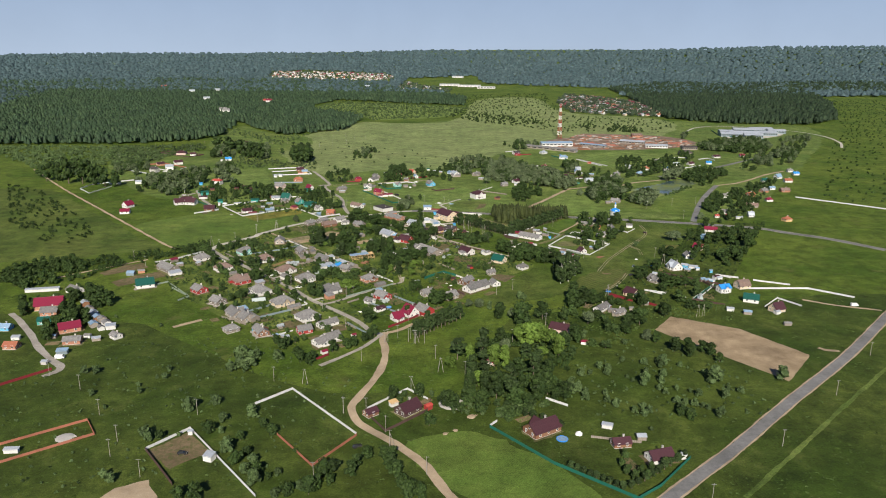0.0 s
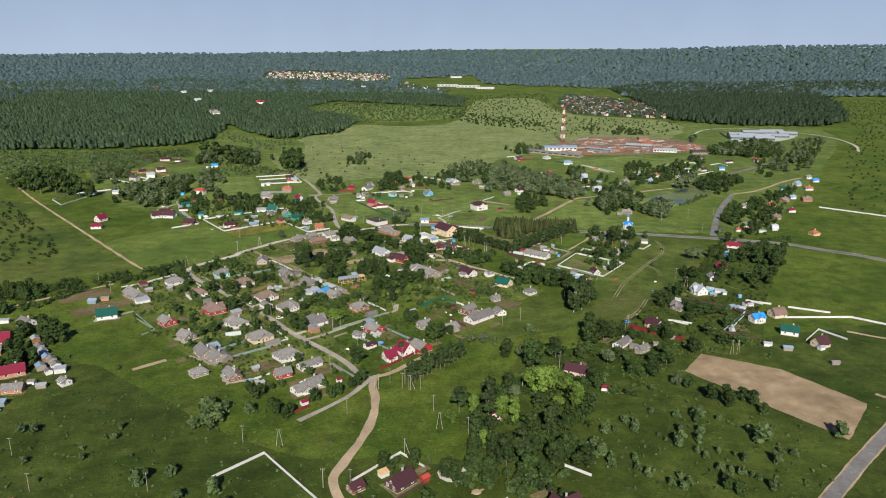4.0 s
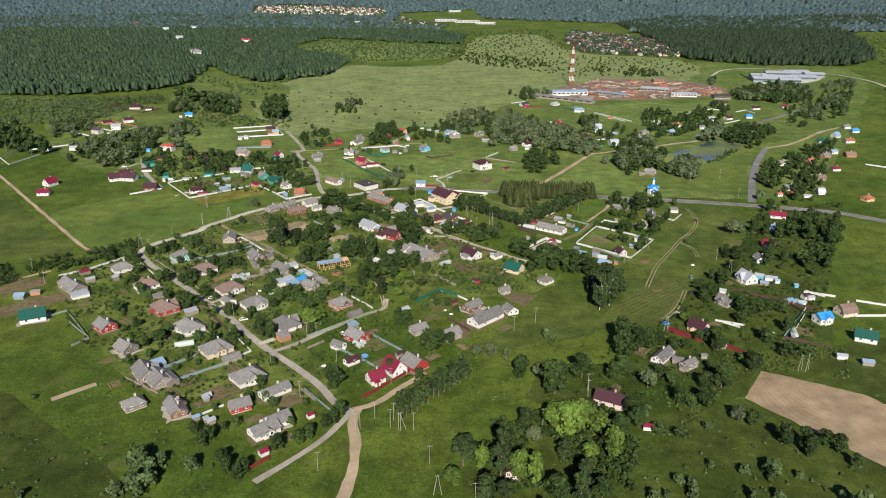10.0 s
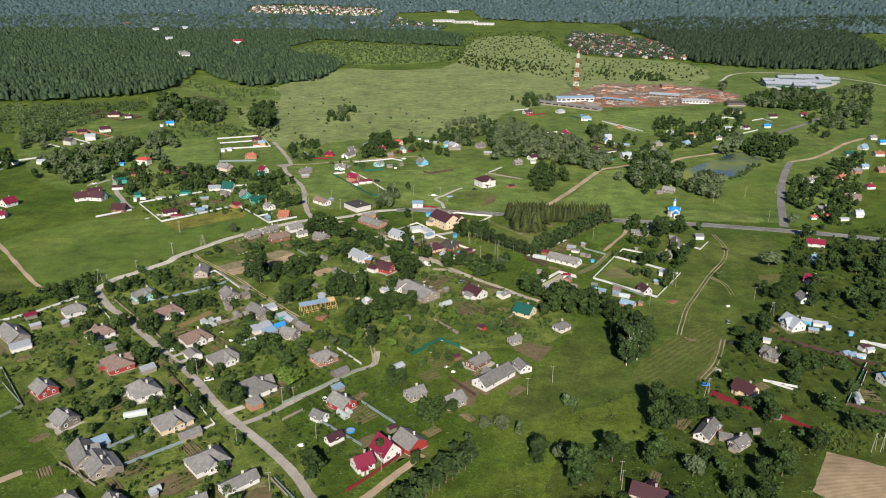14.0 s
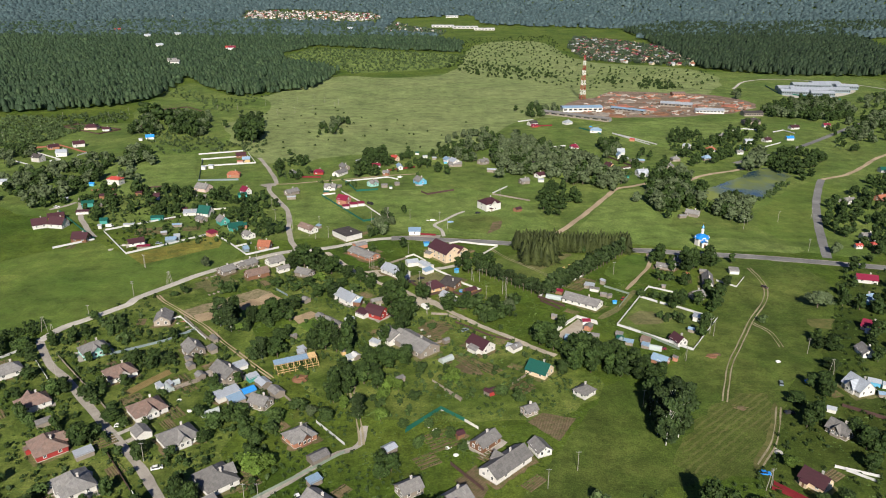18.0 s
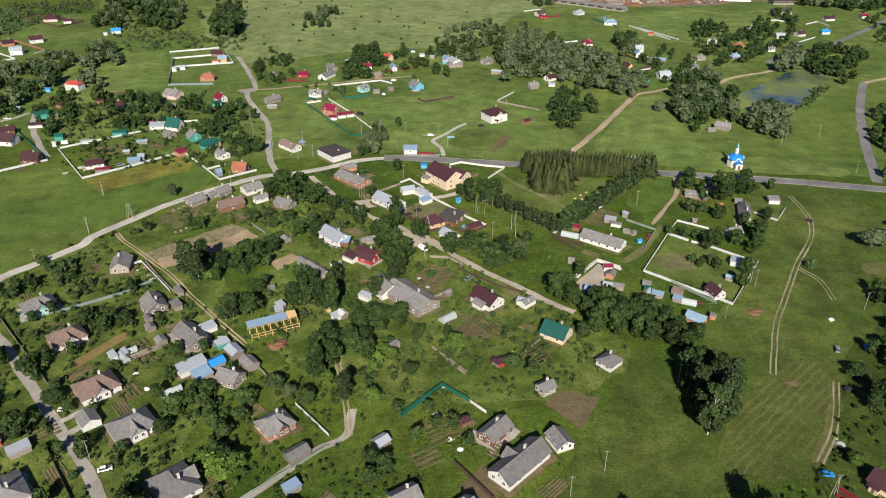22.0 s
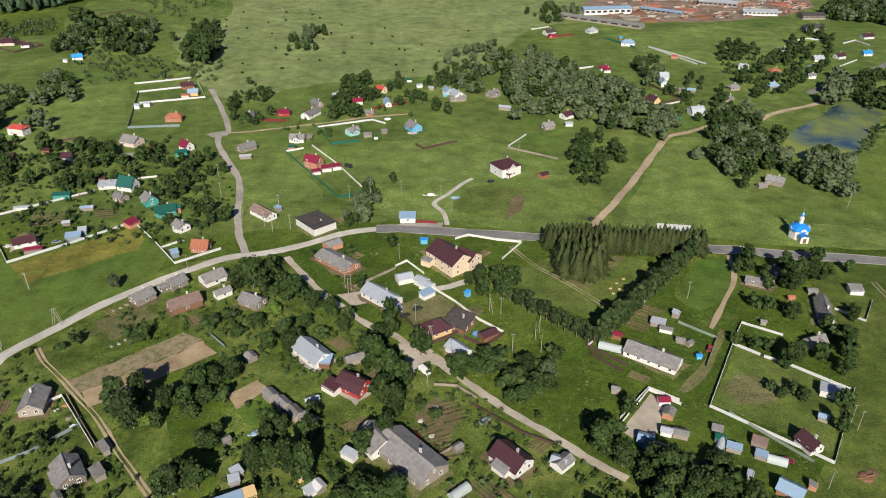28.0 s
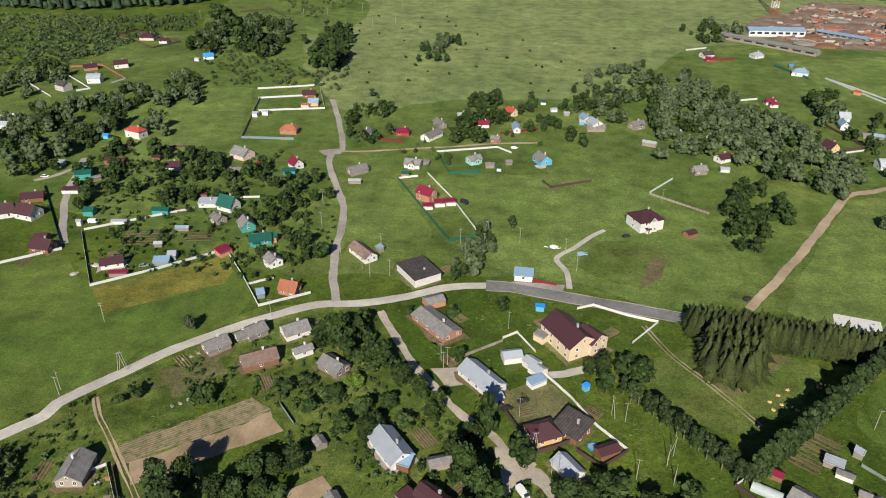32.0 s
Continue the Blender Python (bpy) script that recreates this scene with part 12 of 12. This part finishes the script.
grove(('fruit', 'tree', 'tree'), [(-275.3, 860.0), (-241.3, 888.2), (-148.2, 856.8), (-107.4, 845.0), (-86.8, 762.6), (-113.8, 755.7), (-162.3, 806.8), (-224.8, 799.3), (-236.9, 782.5)], 9.0, 35, 0.7, 1.15)
grove(('tree', 'tree', 'willow'), [(-326.0, 1101.2), (-347.4, 1200.8), (-317.7, 1239.5), (-269.3, 1222.5), (-237.2, 1115.3), (-256.9, 1088.5), (-298.4, 1136.0)], 9, 101, 0.9, 1.3)
grove(('tree', 'tree', 'birch'), [(-211.7, 1136.6), (-223.4, 1223.0), (-206.3, 1240.6), (-184.4, 1162.7), (-171.7, 1076.2), (-189.6, 1076.1)], 8, 102, 0.9, 1.3)
grove(('tree', 'willow', 'fruit'), [(-361.8, 899.5), (-360.7, 937.6), (-329.7, 951.3), (-312.4, 995.4), (-283.4, 1022.4), (-257.2, 1011.5), (-249.2, 970.5), (-258.3, 920.3), (-279.2, 920.2), (-269.9, 861.5), (-274.4, 819.3), (-303.7, 824.1), (-334.6, 844.0)], 9, 103, 0.8, 1.3)
grove(('tree', 'fruit', 'willow'), [(-432.6, 1010.9), (-414.5, 1044.6), (-380.2, 1011.1), (-379.0, 942.0), (-395.0, 942.0)], 10, 104, 0.8, 1.2)
grove(('tree', 'fruit', 'willow'), [(34.6, 1077.3), (83.5, 1128.0), (104.0, 1062.1), (87.4, 954.4), (61.0, 978.7), (37.6, 961.4)], 10, 105, 0.7, 1.1)
grove(('willow', 'tree', 'willow'), [(82.6, 1032.3), (113.9, 1094.0), (139.2, 1041.3), (161.2, 991.7), (182.4, 954.6), (188.4, 910.1), (172.6, 876.1), (142.5, 889.7), (116.2, 920.6), (90.0, 924.9), (77.3, 966.4)], 8.5, 106, 0.9, 1.4)
grove(('tree', 'tree', 'willow'), [(193.3, 1047.4), (222.1, 1062.7), (213.3, 1013.2), (189.4, 986.6)], 9, 107, 0.9, 1.3)
grove(('tree', 'fruit'), [(196.4, 966.6), (237.5, 1013.3), (249.7, 954.7), (231.2, 920.7), (196.3, 899.7)], 11, 108, 0.8, 1.1)
grove(('tree', 'tree', 'fruit'), [(286.2, 1095.0), (320.8, 1140.5), (340.2, 1079.0), (372.8, 1130.0), (440.0, 1208.0), (418.0, 1130.3), (360.8, 1033.5), (309.5, 979.3), (269.8, 947.7), (261.2, 992.0)], 10, 109, 0.8, 1.2)
grove(('tree', 'tree', 'tree', 'willow'), [(466.3, 1261.3), (527.6, 1336.5), (591.9, 1381.6), (616.0, 1327.1), (580.5, 1230.8), (516.2, 1180.1), (492.9, 1208.5), (460.7, 1221.0)], 10, 110, 1.0, 1.4)
grove(('tree', 'tree', 'willow'), [(532.0, 1168.5), (675.4, 1302.2), (553.2, 1096.6), (509.3, 1064.1), (491.7, 1079.8)], 11, 111, 0.9, 1.3)
grove(('tree', 'willow'), [(656.8, 1371.1), (760.0, 1444.5), (697.1, 1338.7), (621.8, 1277.1)], 15, 112, 0.8, 1.1)
grove(('tree', 'tree'), [(341.9, 959.7), (373.5, 1005.7), (413.7, 1014.0), (408.7, 979.6), (361.9, 929.7), (340.0, 929.6)], 7.5, 113, 0.9, 1.2)
grove(('willow',), [(303.8, 920.8), (337.1, 997.5), (358.8, 1013.8), (338.7, 954.9), (314.6, 920.8)], 8, 114, 1.1, 1.5)
grove(('tree', 'tree', 'willow'), [(193.8, 852.1), (217.4, 910.1), (244.6, 920.8), (255.9, 883.8), (241.2, 834.8), (213.4, 807.4), (191.7, 810.5)], 7.5, 115, 1.0, 1.4)
grove(('willow', 'tree', 'willow'), [(230.4, 810.4), (259.5, 852.1), (269.7, 834.7), (256.4, 787.8), (234.3, 766.8), (224.4, 780.7)], 7.5, 116, 1.0, 1.4)
grove(('fruit', 'bush'), [(278.2, 834.7), (306.3, 876.0), (339.4, 910.2), (340.0, 899.8), (298.5, 852.0)], 6, 117, 0.7, 1.0)
grove(('tree', 'tree', 'fruit'), [(101.9, 835.0), (117.5, 876.1), (137.5, 876.1), (134.9, 834.9), (119.5, 813.8), (103.6, 813.8)], 7, 118, 0.9, 1.3)
grove(('tree', 'fruit'), [(332.1, 826.3), (357.2, 852.0), (322.3, 780.4), (301.1, 759.9), (301.4, 773.5)], 8, 119, 0.8, 1.2)
grove(('tree', 'fruit', 'bush'), [(-135.0, 954.0), (-127.4, 1012.0), (-106.5, 990.9), (-90.5, 920.4), (-107.3, 895.6), (-124.3, 909.8)], 8, 141, 0.7, 1.1)
grove(('tree', 'tree', 'fruit'), [(-52.0, 938.0), (-49.9, 1006.9), (-26.5, 1012.4), (-23.6, 954.2), (-37.8, 920.5)], 7.5, 142, 0.9, 1.3)
grove(('fruit', 'tree', 'bush'), [(-24.8, 978.4), (-9.0, 1023.5), (33.4, 1023.7), (37.4, 954.3), (15.2, 924.9), (-16.6, 920.5)], 8.5, 143, 0.7, 1.1)
grove(('fruit', 'bush'), [(-90.5, 920.4), (-48.3, 920.5), (-44.8, 879.9), (-73.5, 870.5)], 9, 144, 0.6, 1.0)
grove(('willow', 'tree'), [(-27.4, 748.3), (-30.5, 788.6), (-16.0, 803.3), (-8.2, 774.4), (-17.7, 754.6)], 8, 145, 0.7, 1.0)
grove(('fruit', 'bush', 'fruit', 'tree'), [(-197.7, 588.3), (-173.2, 613.8), (-113.6, 613.3), (-59.0, 564.1), (-39.0, 509.1), (-41.6, 468.1), (-132.9, 469.3)], 8.5, 131, 0.55, 0.95)
grove(('fruit', 'bush', 'fruit'), [(-81.7, 676.6), (15.1, 658.1), (87.3, 611.3), (73.4, 562.6), (0.4, 533.8), (-48.4, 563.9)], 9.5, 132, 0.5, 0.9)
grove(('fruit', 'bush'), [(-270.5, 871.3), (-154.5, 889.6), (-91.1, 763.6), (-102.1, 739.1), (-183.8, 739.7)], 8.5, 133, 0.6, 1.0)
grove(('tree', 'fruit', 'tree'), [(359.7, 852.0), (469.1, 955.2), (320.3, 704.8), (294.4, 704.9), (302.0, 753.4)], 9, 123, 0.7, 1.15)
grove(('tree', 'bush'), [(527.0, 1208.8), (608.6, 1253.5), (462.6, 1014.2), (427.1, 992.5)], 16, 124, 0.7, 1.1)
grove(('tree', 'willow', 'fruit'), [(129.5, 1271.7), (171.9, 1321.6), (196.7, 1296.6), (177.7, 1226.9), (150.0, 1218.0)], 11, 120, 0.9, 1.2)
grove(('tree', 'willow'), [(438.4, 1335.4), (491.3, 1453.0), (509.6, 1440.6), (463.8, 1335.7)], 13, 121, 1.0, 1.4)
grove(('tree', 'tree', 'willow'), [(-115.0, 1137.3), (-107.8, 1190.8), (-86.2, 1191.0), (-78.1, 1144.9), (-92.0, 1116.3)], 10, 122, 0.8, 1.1)

# undergrowth
thicket('undergrowth', 'dense shrub undergrowth below the copse', LEAF, [(28.9, 402.4), (50.3, 407.7), (90.8, 424.4), (98.3, 397.1), (75.8, 338.1), (49.2, 331.4), (32.9, 338.4)], 3.2, 51, 1.5, 2.2, 26, 0.6)
thicket('meadow_shrubs', 'scattered low shrubs and tall weeds in the meadow', SCRUB, [(98.1, 407.5), (156.7, 407.3), (196.3, 352.3), (172.2, 311.3), (76.3, 311.9), (81.1, 352.9)], 9.0, 52, 0.9, 1.1, 14, 0.4)
thicket('meadow_shrubs', 'scattered low shrubs and tall weeds in the meadow', SCRUB, [(-205.9, 338.7), (-160.6, 405.1), (-83.8, 405.9), (-24.1, 346.4), (-56.5, 259.9), (-105.7, 263.8), (-140.7, 247.5), (-158.4, 255.7)], 9.0, 53, 0.7, 0.9, 12, 0.4)
thicket('hedge', 'rough hedge along the sandy track', LEAF, [(-323.5, 543.8), (-276.7, 564.5), (-219.7, 593.7), (-185.3, 621.5), (-177.5, 603.3), (-213.9, 565.6), (-248.8, 523.7), (-300.1, 503.0)], 4.0, 54, 1.8, 3.4, 34, 0.5)
thicket('garden_shrubs', 'berry bushes and tall weeds in the gardens', FRUITLEAF, [(-209.6, 559.4), (-140.3, 647.6), (-19.6, 539.3), (14.3, 491.4), (5.7, 446.9), (-25.1, 421.5), (-84.1, 422.1), (-115.7, 431.5), (-170.8, 488.3)], 4.2, 55, 1.0, 1.3, 18, 0.36)
thicket('garden_shrubs', 'berry bushes and tall weeds in the gardens', LEAF, [(107.7, 477.2), (176.5, 538.1), (262.1, 678.3), (349.2, 714.2), (213.6, 485.2), (161.1, 452.7), (121.1, 419.4), (73.5, 419.9)], 6.0, 56, 1.1, 1.4, 18, 0.38)
thicket('garden_shrubs', 'berry bushes and tall weeds in the gardens', FRUITLEAF, [(-121.3, 674.9), (-66.3, 719.6), (-15.9, 672.2), (76.0, 581.8), (93.0, 555.8), (54.9, 530.9), (-26.5, 533.0), (-49.5, 570.3), (-50.7, 631.5)], 4.2, 57, 1.1, 1.4, 18, 0.36)
thicket('garden_shrubs', 'berry bushes and tall weeds in the gardens', LEAF, [(-275.3, 860.0), (-109.7, 855.9), (-83.6, 762.5), (-181.0, 729.1), (-228.9, 766.2)], 7.0, 58, 1.1, 1.4, 16, 0.4)
thicket('hedge', 'shrubs along the road verge', LEAF, [(-163.7, 634.5), (-140.6, 658.1), (-136.8, 654.7), (-161.2, 629.5)], 4.5, 59, 1.2, 1.6, 24, 0.4)
thicket('field_shrubs', 'rows of dark shrubs on the western pasture', LEAF, [(-512.8, 890.9), (-446.0, 841.4), (-337.0, 707.3), (-277.3, 617.1), (-327.1, 616.2), (-400.4, 694.4)], 9.0, 94, 2.0, 2.4, 22, 0.6)
thicket('garden_flowers', 'lush flower and vegetable growth inside a green fence', LIME, [(7.0, 524.1), (19.9, 536.9), (37.2, 523.6), (30.7, 503.8), (12.2, 503.4)], 2.2, 95, 0.6, 0.8, 12, 0.24)
thicket('tall_weeds', 'tall rank weeds behind the gardens', BLADES, [(156.6, 459.5), (223.1, 473.7), (203.7, 437.3), (168.0, 446.0), (144.3, 429.8), (113.7, 395.3), (99.4, 395.5), (109.9, 422.4)], 3.0, 96, 0.9, 0.9, 14, 0.34)
thicket('tall_weeds', 'tall rank weeds and nettles on the slope', BLADES, [(82.6, 484.8), (100.0, 484.6), (91.2, 468.2), (69.4, 468.6)], 3.2, 97, 0.9, 0.9, 14, 0.34)
thicket('willow_scrub', 'low willow scrub at the forest edge', SCRUB, [(-739.4, 1214.4), (-493.0, 1229.0), (-405.1, 1140.1), (-393.8, 1077.8), (-435.3, 1041.9), (-537.8, 997.3)], 6.0, 61, 2.2, 3.4, 22, 0.8)
thicket('willow_scrub', 'low willow scrub before the forest', SCRUB, [(-432.6, 1010.9), (-528.7, 1187.1), (-502.8, 1220.3), (-440.8, 1229.5), (-388.0, 1256.7), (-363.2, 1200.7), (-394.9, 1124.7), (-407.3, 1030.3)], 7, 62, 2.4, 3.6, 20, 0.9)
thicket('willow_scrub', 'low willow scrub beside the lane', SCRUB, [(-257.2, 1011.5), (-294.2, 1075.5), (-298.4, 1136.0), (-216.6, 1082.3), (-192.3, 1060.6), (-164.1, 1076.2), (-151.1, 1011.9), (-201.2, 1022.7)], 7.5, 64, 2.0, 2.8, 20, 0.7)
thicket('willow_scrub', 'low willow scrub at the foot of the forest', SCRUB, [(-257.6, 1240.1), (-394.6, 1426.4), (-388.1, 1491.3), (-291.1, 1369.2), (-219.8, 1441.6), (-229.2, 1398.8)], 12, 68, 2.2, 2.8, 18, 0.9)
thicket('meadow_shrubs', 'low shrubs dotted over the pasture', LEAF, [(-313.2, 1359.8), (71.5, 1250.0), (111.5, 1112.3), (18.7, 1033.2), (-138.3, 1020.2)], 42, 63, 1.6, 1.6, 30, 0.5)
thicket('field_shrubs', 'band of dark bushes across the pasture', LEAF, [(50.8, 1795.6), (67.6, 1968.8), (136.6, 1851.7), (242.9, 1750.0), (249.3, 1615.7), (160.6, 1613.8), (101.9, 1672.1)], 17, 69, 3.2, 3.8, 20, 1.2)
thicket('field_shrubs', 'clump of dark bushes behind the timber yard', LEAF, [(359.7, 1518.5), (412.1, 1619.1), (437.1, 1564.1), (424.4, 1491.7), (380.2, 1470.8)], 11, 70, 3.2, 4.5, 20, 1.2)
thicket('field_shrubs', 'rough hedge at the edge of the pasture', LEAF, [(322.5, 1593.0), (369.7, 1660.5), (356.1, 1562.6), (319.0, 1532.2)], 13, 71, 3.0, 3.5, 18, 1.1)
thicket('young_plantation', 'even young plantation beyond the pasture', SCRUB, [(-322.7, 1942.9), (-279.3, 2237.9), (26.3, 2099.6), (103.5, 2031.1), (51.7, 1772.3), (-130.3, 1679.7), (-167.8, 1798.7)], 12.0, 65, 2.8, 3.6, 14, 1.2)
thicket('field_shrubs', 'shrubs dotted over the far fields', LEAF, [(105.5, 2526.1), (400.3, 2708.8), (334.6, 1836.4), (578.5, 1715.9), (481.8, 1485.5), (272.9, 1473.3), (88.6, 1682.2)], 22, 66, 2.4, 2.8, 20, 0.9)
thicket('field_shrubs', 'shrubs dotted over the eastern fields', LEAF, [(1288.1, 2498.0), (1562.4, 2385.8), (558.2, 807.4), (447.0, 804.3), (711.9, 1286.2), (892.0, 1561.0)], 20, 67, 2.0, 2.2, 20, 0.8)
tufts('tall_grass', 'tall grass and weeds between the houses', BLADES, [(-252.6, 638.3), (-146.2, 678.8), (137.7, 678.4), (287.3, 609.6), (174.3, 418.9), (-134.6, 422.0)], 11000, 91, 0.45)
tufts('tall_grass', 'tall grass and weeds in the village', BLADES, [(-198.2, 749.2), (-2.6, 804.6), (250.7, 748.6), (151.7, 574.0), (-115.5, 581.6)], 11000, 92, 0.4)
tufts('tall_grass', 'tall grass and weeds in the meadows', BLADES, [(-361.8, 535.9), (407.0, 548.6), (215.9, 242.1), (-181.7, 241.0)], 11000, 93, 0.5)

# forests
forest('pine_forest', 'dark mixed forest west of the pasture', PINELEAF, [(-923.0, 1192.3), (-720.6, 1236.7), (-503.2, 1262.1), (-421.9, 1304.2), (-388.6, 1389.0), (-420.3, 1611.1), (-326.3, 1466.9), (-278.0, 1395.2), (-171.1, 1486.1), (-158.4, 1703.3), (-293.1, 1895.8), (-339.1, 2067.4), (-285.1, 2282.8), (-124.4, 2208.8), (90.6, 2105.3), (109.0, 2369.6), (-139.7, 2800.2), (-242.5, 3014.1), (-491.4, 3149.2), (-996.3, 3172.9), (-2042.3, 2674.5)], 7.2, 19, 71, 16)
forest('pine_forest', 'dark spruce forest beyond the settlement', PINELEAF, [(581.7, 1870.0), (565.2, 1781.7), (621.4, 1706.0), (689.3, 1661.1), (863.2, 1648.6), (989.1, 1784.3), (1169.1, 2160.2), (1331.9, 2606.3), (1322.6, 2736.1), (1839.8, 2575.8), (2106.0, 2809.0), (1662.8, 2980.5), (865.6, 3052.9), (681.5, 2855.7), (664.9, 2530.3)], 8.5, 16, 72, 19)
far_woods()
far_settlement('distant_town', 'distant town of white and red houses before the forest', [(-722.2, 3330.0), (-760.0, 3600.0), (-580.2, 3680.0), (-235.3, 3560.0), (-157.1, 3400.0), (-260.0, 3260.0), (-495.7, 3280.0)], 430, 5, (WHITE, STONE, WHITE, GREYWOOD), (ZINC, SLATE, SLATE, SLATEBROWN, CRIMSONTIN, TERRACOTTA))
far_settlement('distant_town', 'thin row of distant houses at the forest edge', [(-1016.7, 3200.0), (-1067.3, 3360.7), (-772.0, 3450.0), (-722.2, 3226.9)], 60, 6, (WHITE, STONE, CREAM), (ZINC, SLATE, SLATEBROWN))
far_settlement('distant_village', 'distant village of small white and red houses', [(380.0, 2256.1), (468.2, 2622.9), (580.8, 2416.8), (653.7, 2216.6), (606.8, 1934.8), (559.6, 1809.4), (452.9, 1860.2), (362.7, 1915.6)], 250, 7, (WHITE, STONE, CREAM, GREYWOOD), (ZINC, SLATE, SLATEBROWN, BROWNTIN, TERRACOTTA, CRIMSONTIN))
far_settlement('distant_village', 'distant houses among trees beyond the pasture', [(-151.8, 3024.5), (-112.6, 3191.0), (73.0, 2819.8), (28.6, 2517.8), (-87.9, 2561.8)], 60, 8)
long_hall(66, 3041, 2, 80, 50, 6, 2, WHITESHEET, WHITE, 'huge white warehouse before the far forest', 'warehouse', 6)
long_hall(145, 2994, 2, 90, 40, 6, 2, WHITESHEET, WHITE, 'huge white warehouse before the far forest', 'warehouse', 6)
long_hall(208, 2914, 2, 70, 16, 6, 2, WHITESHEET, WHITE, 'huge white warehouse before the far forest', 'warehouse', 6)
long_hall(111, 3429, 2, 50, 26, 6, 2, WHITESHEET, WHITE, 'huge white warehouse before the far forest', 'warehouse', 6)
thicket('settlement_trees', 'garden trees between distant houses', HAZYGARDENLEAF, [(380.0, 2256.1), (468.2, 2622.9), (580.8, 2416.8), (653.7, 2216.6), (606.8, 1934.8), (559.6, 1809.4), (452.9, 1860.2), (362.7, 1915.6)], 11, 81, 4.5, 7, 16, 1.8)
thicket('settlement_trees', 'garden trees between distant houses', HAZYGARDENLEAF, [(-722.2, 3226.9), (-783.5, 3624.2), (-580.2, 3715.9), (-235.3, 3574.0), (-157.1, 3357.6), (-177.8, 3075.2), (-398.1, 3162.7), (-495.7, 3176.9)], 26, 82, 5, 8, 10, 3.0)
thicket('settlement_trees', 'garden trees between distant houses', HAZYGARDENLEAF, [(-151.8, 3024.5), (-112.6, 3191.0), (73.0, 2819.8), (28.6, 2517.8), (-87.9, 2561.8)], 16, 83, 5, 8, 14, 2.2)
house(-968.1, 2695.8, 10, 17.4, 12.6, 13.6, 3.8, 'gable', REDTIN, WHITE, windows=0, name='forest_house', group='houses in the forest')
house(-651.7, 2159.2, 10, 17.4, 12.6, 13.6, 3.8, 'gable', ZINC, WHITE, windows=0, name='forest_house', group='houses in the forest')
house(-463.1, 2090.9, 10, 17.4, 12.6, 13.6, 3.8, 'gable', REDTIN, WHITE, windows=0, name='forest_house', group='houses in the forest')
house(-456.9, 2091.5, 10, 17.4, 12.6, 13.6, 3.8, 'gable', CRIMSONTIN, WHITE, windows=0, name='forest_house', group='houses in the forest')
house(-733.0, 2548.9, 10, 17.4, 12.6, 13.6, 3.8, 'gable', ZINC, WHITE, windows=0, name='forest_house', group='houses in the forest')
house(-797.4, 2480.0, 10, 17.4, 12.6, 13.6, 3.8, 'gable', ZINC, WHITE, windows=0, name='forest_house', group='houses in the forest')
house(-487.6, 1768.0, 10, 17.4, 12.6, 13.6, 3.8, 'gable', SLATE, WHITE, windows=0, name='forest_house', group='houses in the forest')
house(-246.0, 2805.0, 10, 17.4, 12.6, 13.6, 3.8, 'gable', ZINC, WHITE, windows=0, name='forest_house', group='houses in the forest')
house(-502.6, 1797.5, 10, 17.4, 12.6, 13.6, 3.8, 'gable', SLATE, WHITE, windows=0, name='forest_house', group='houses in the forest')
join_plants()
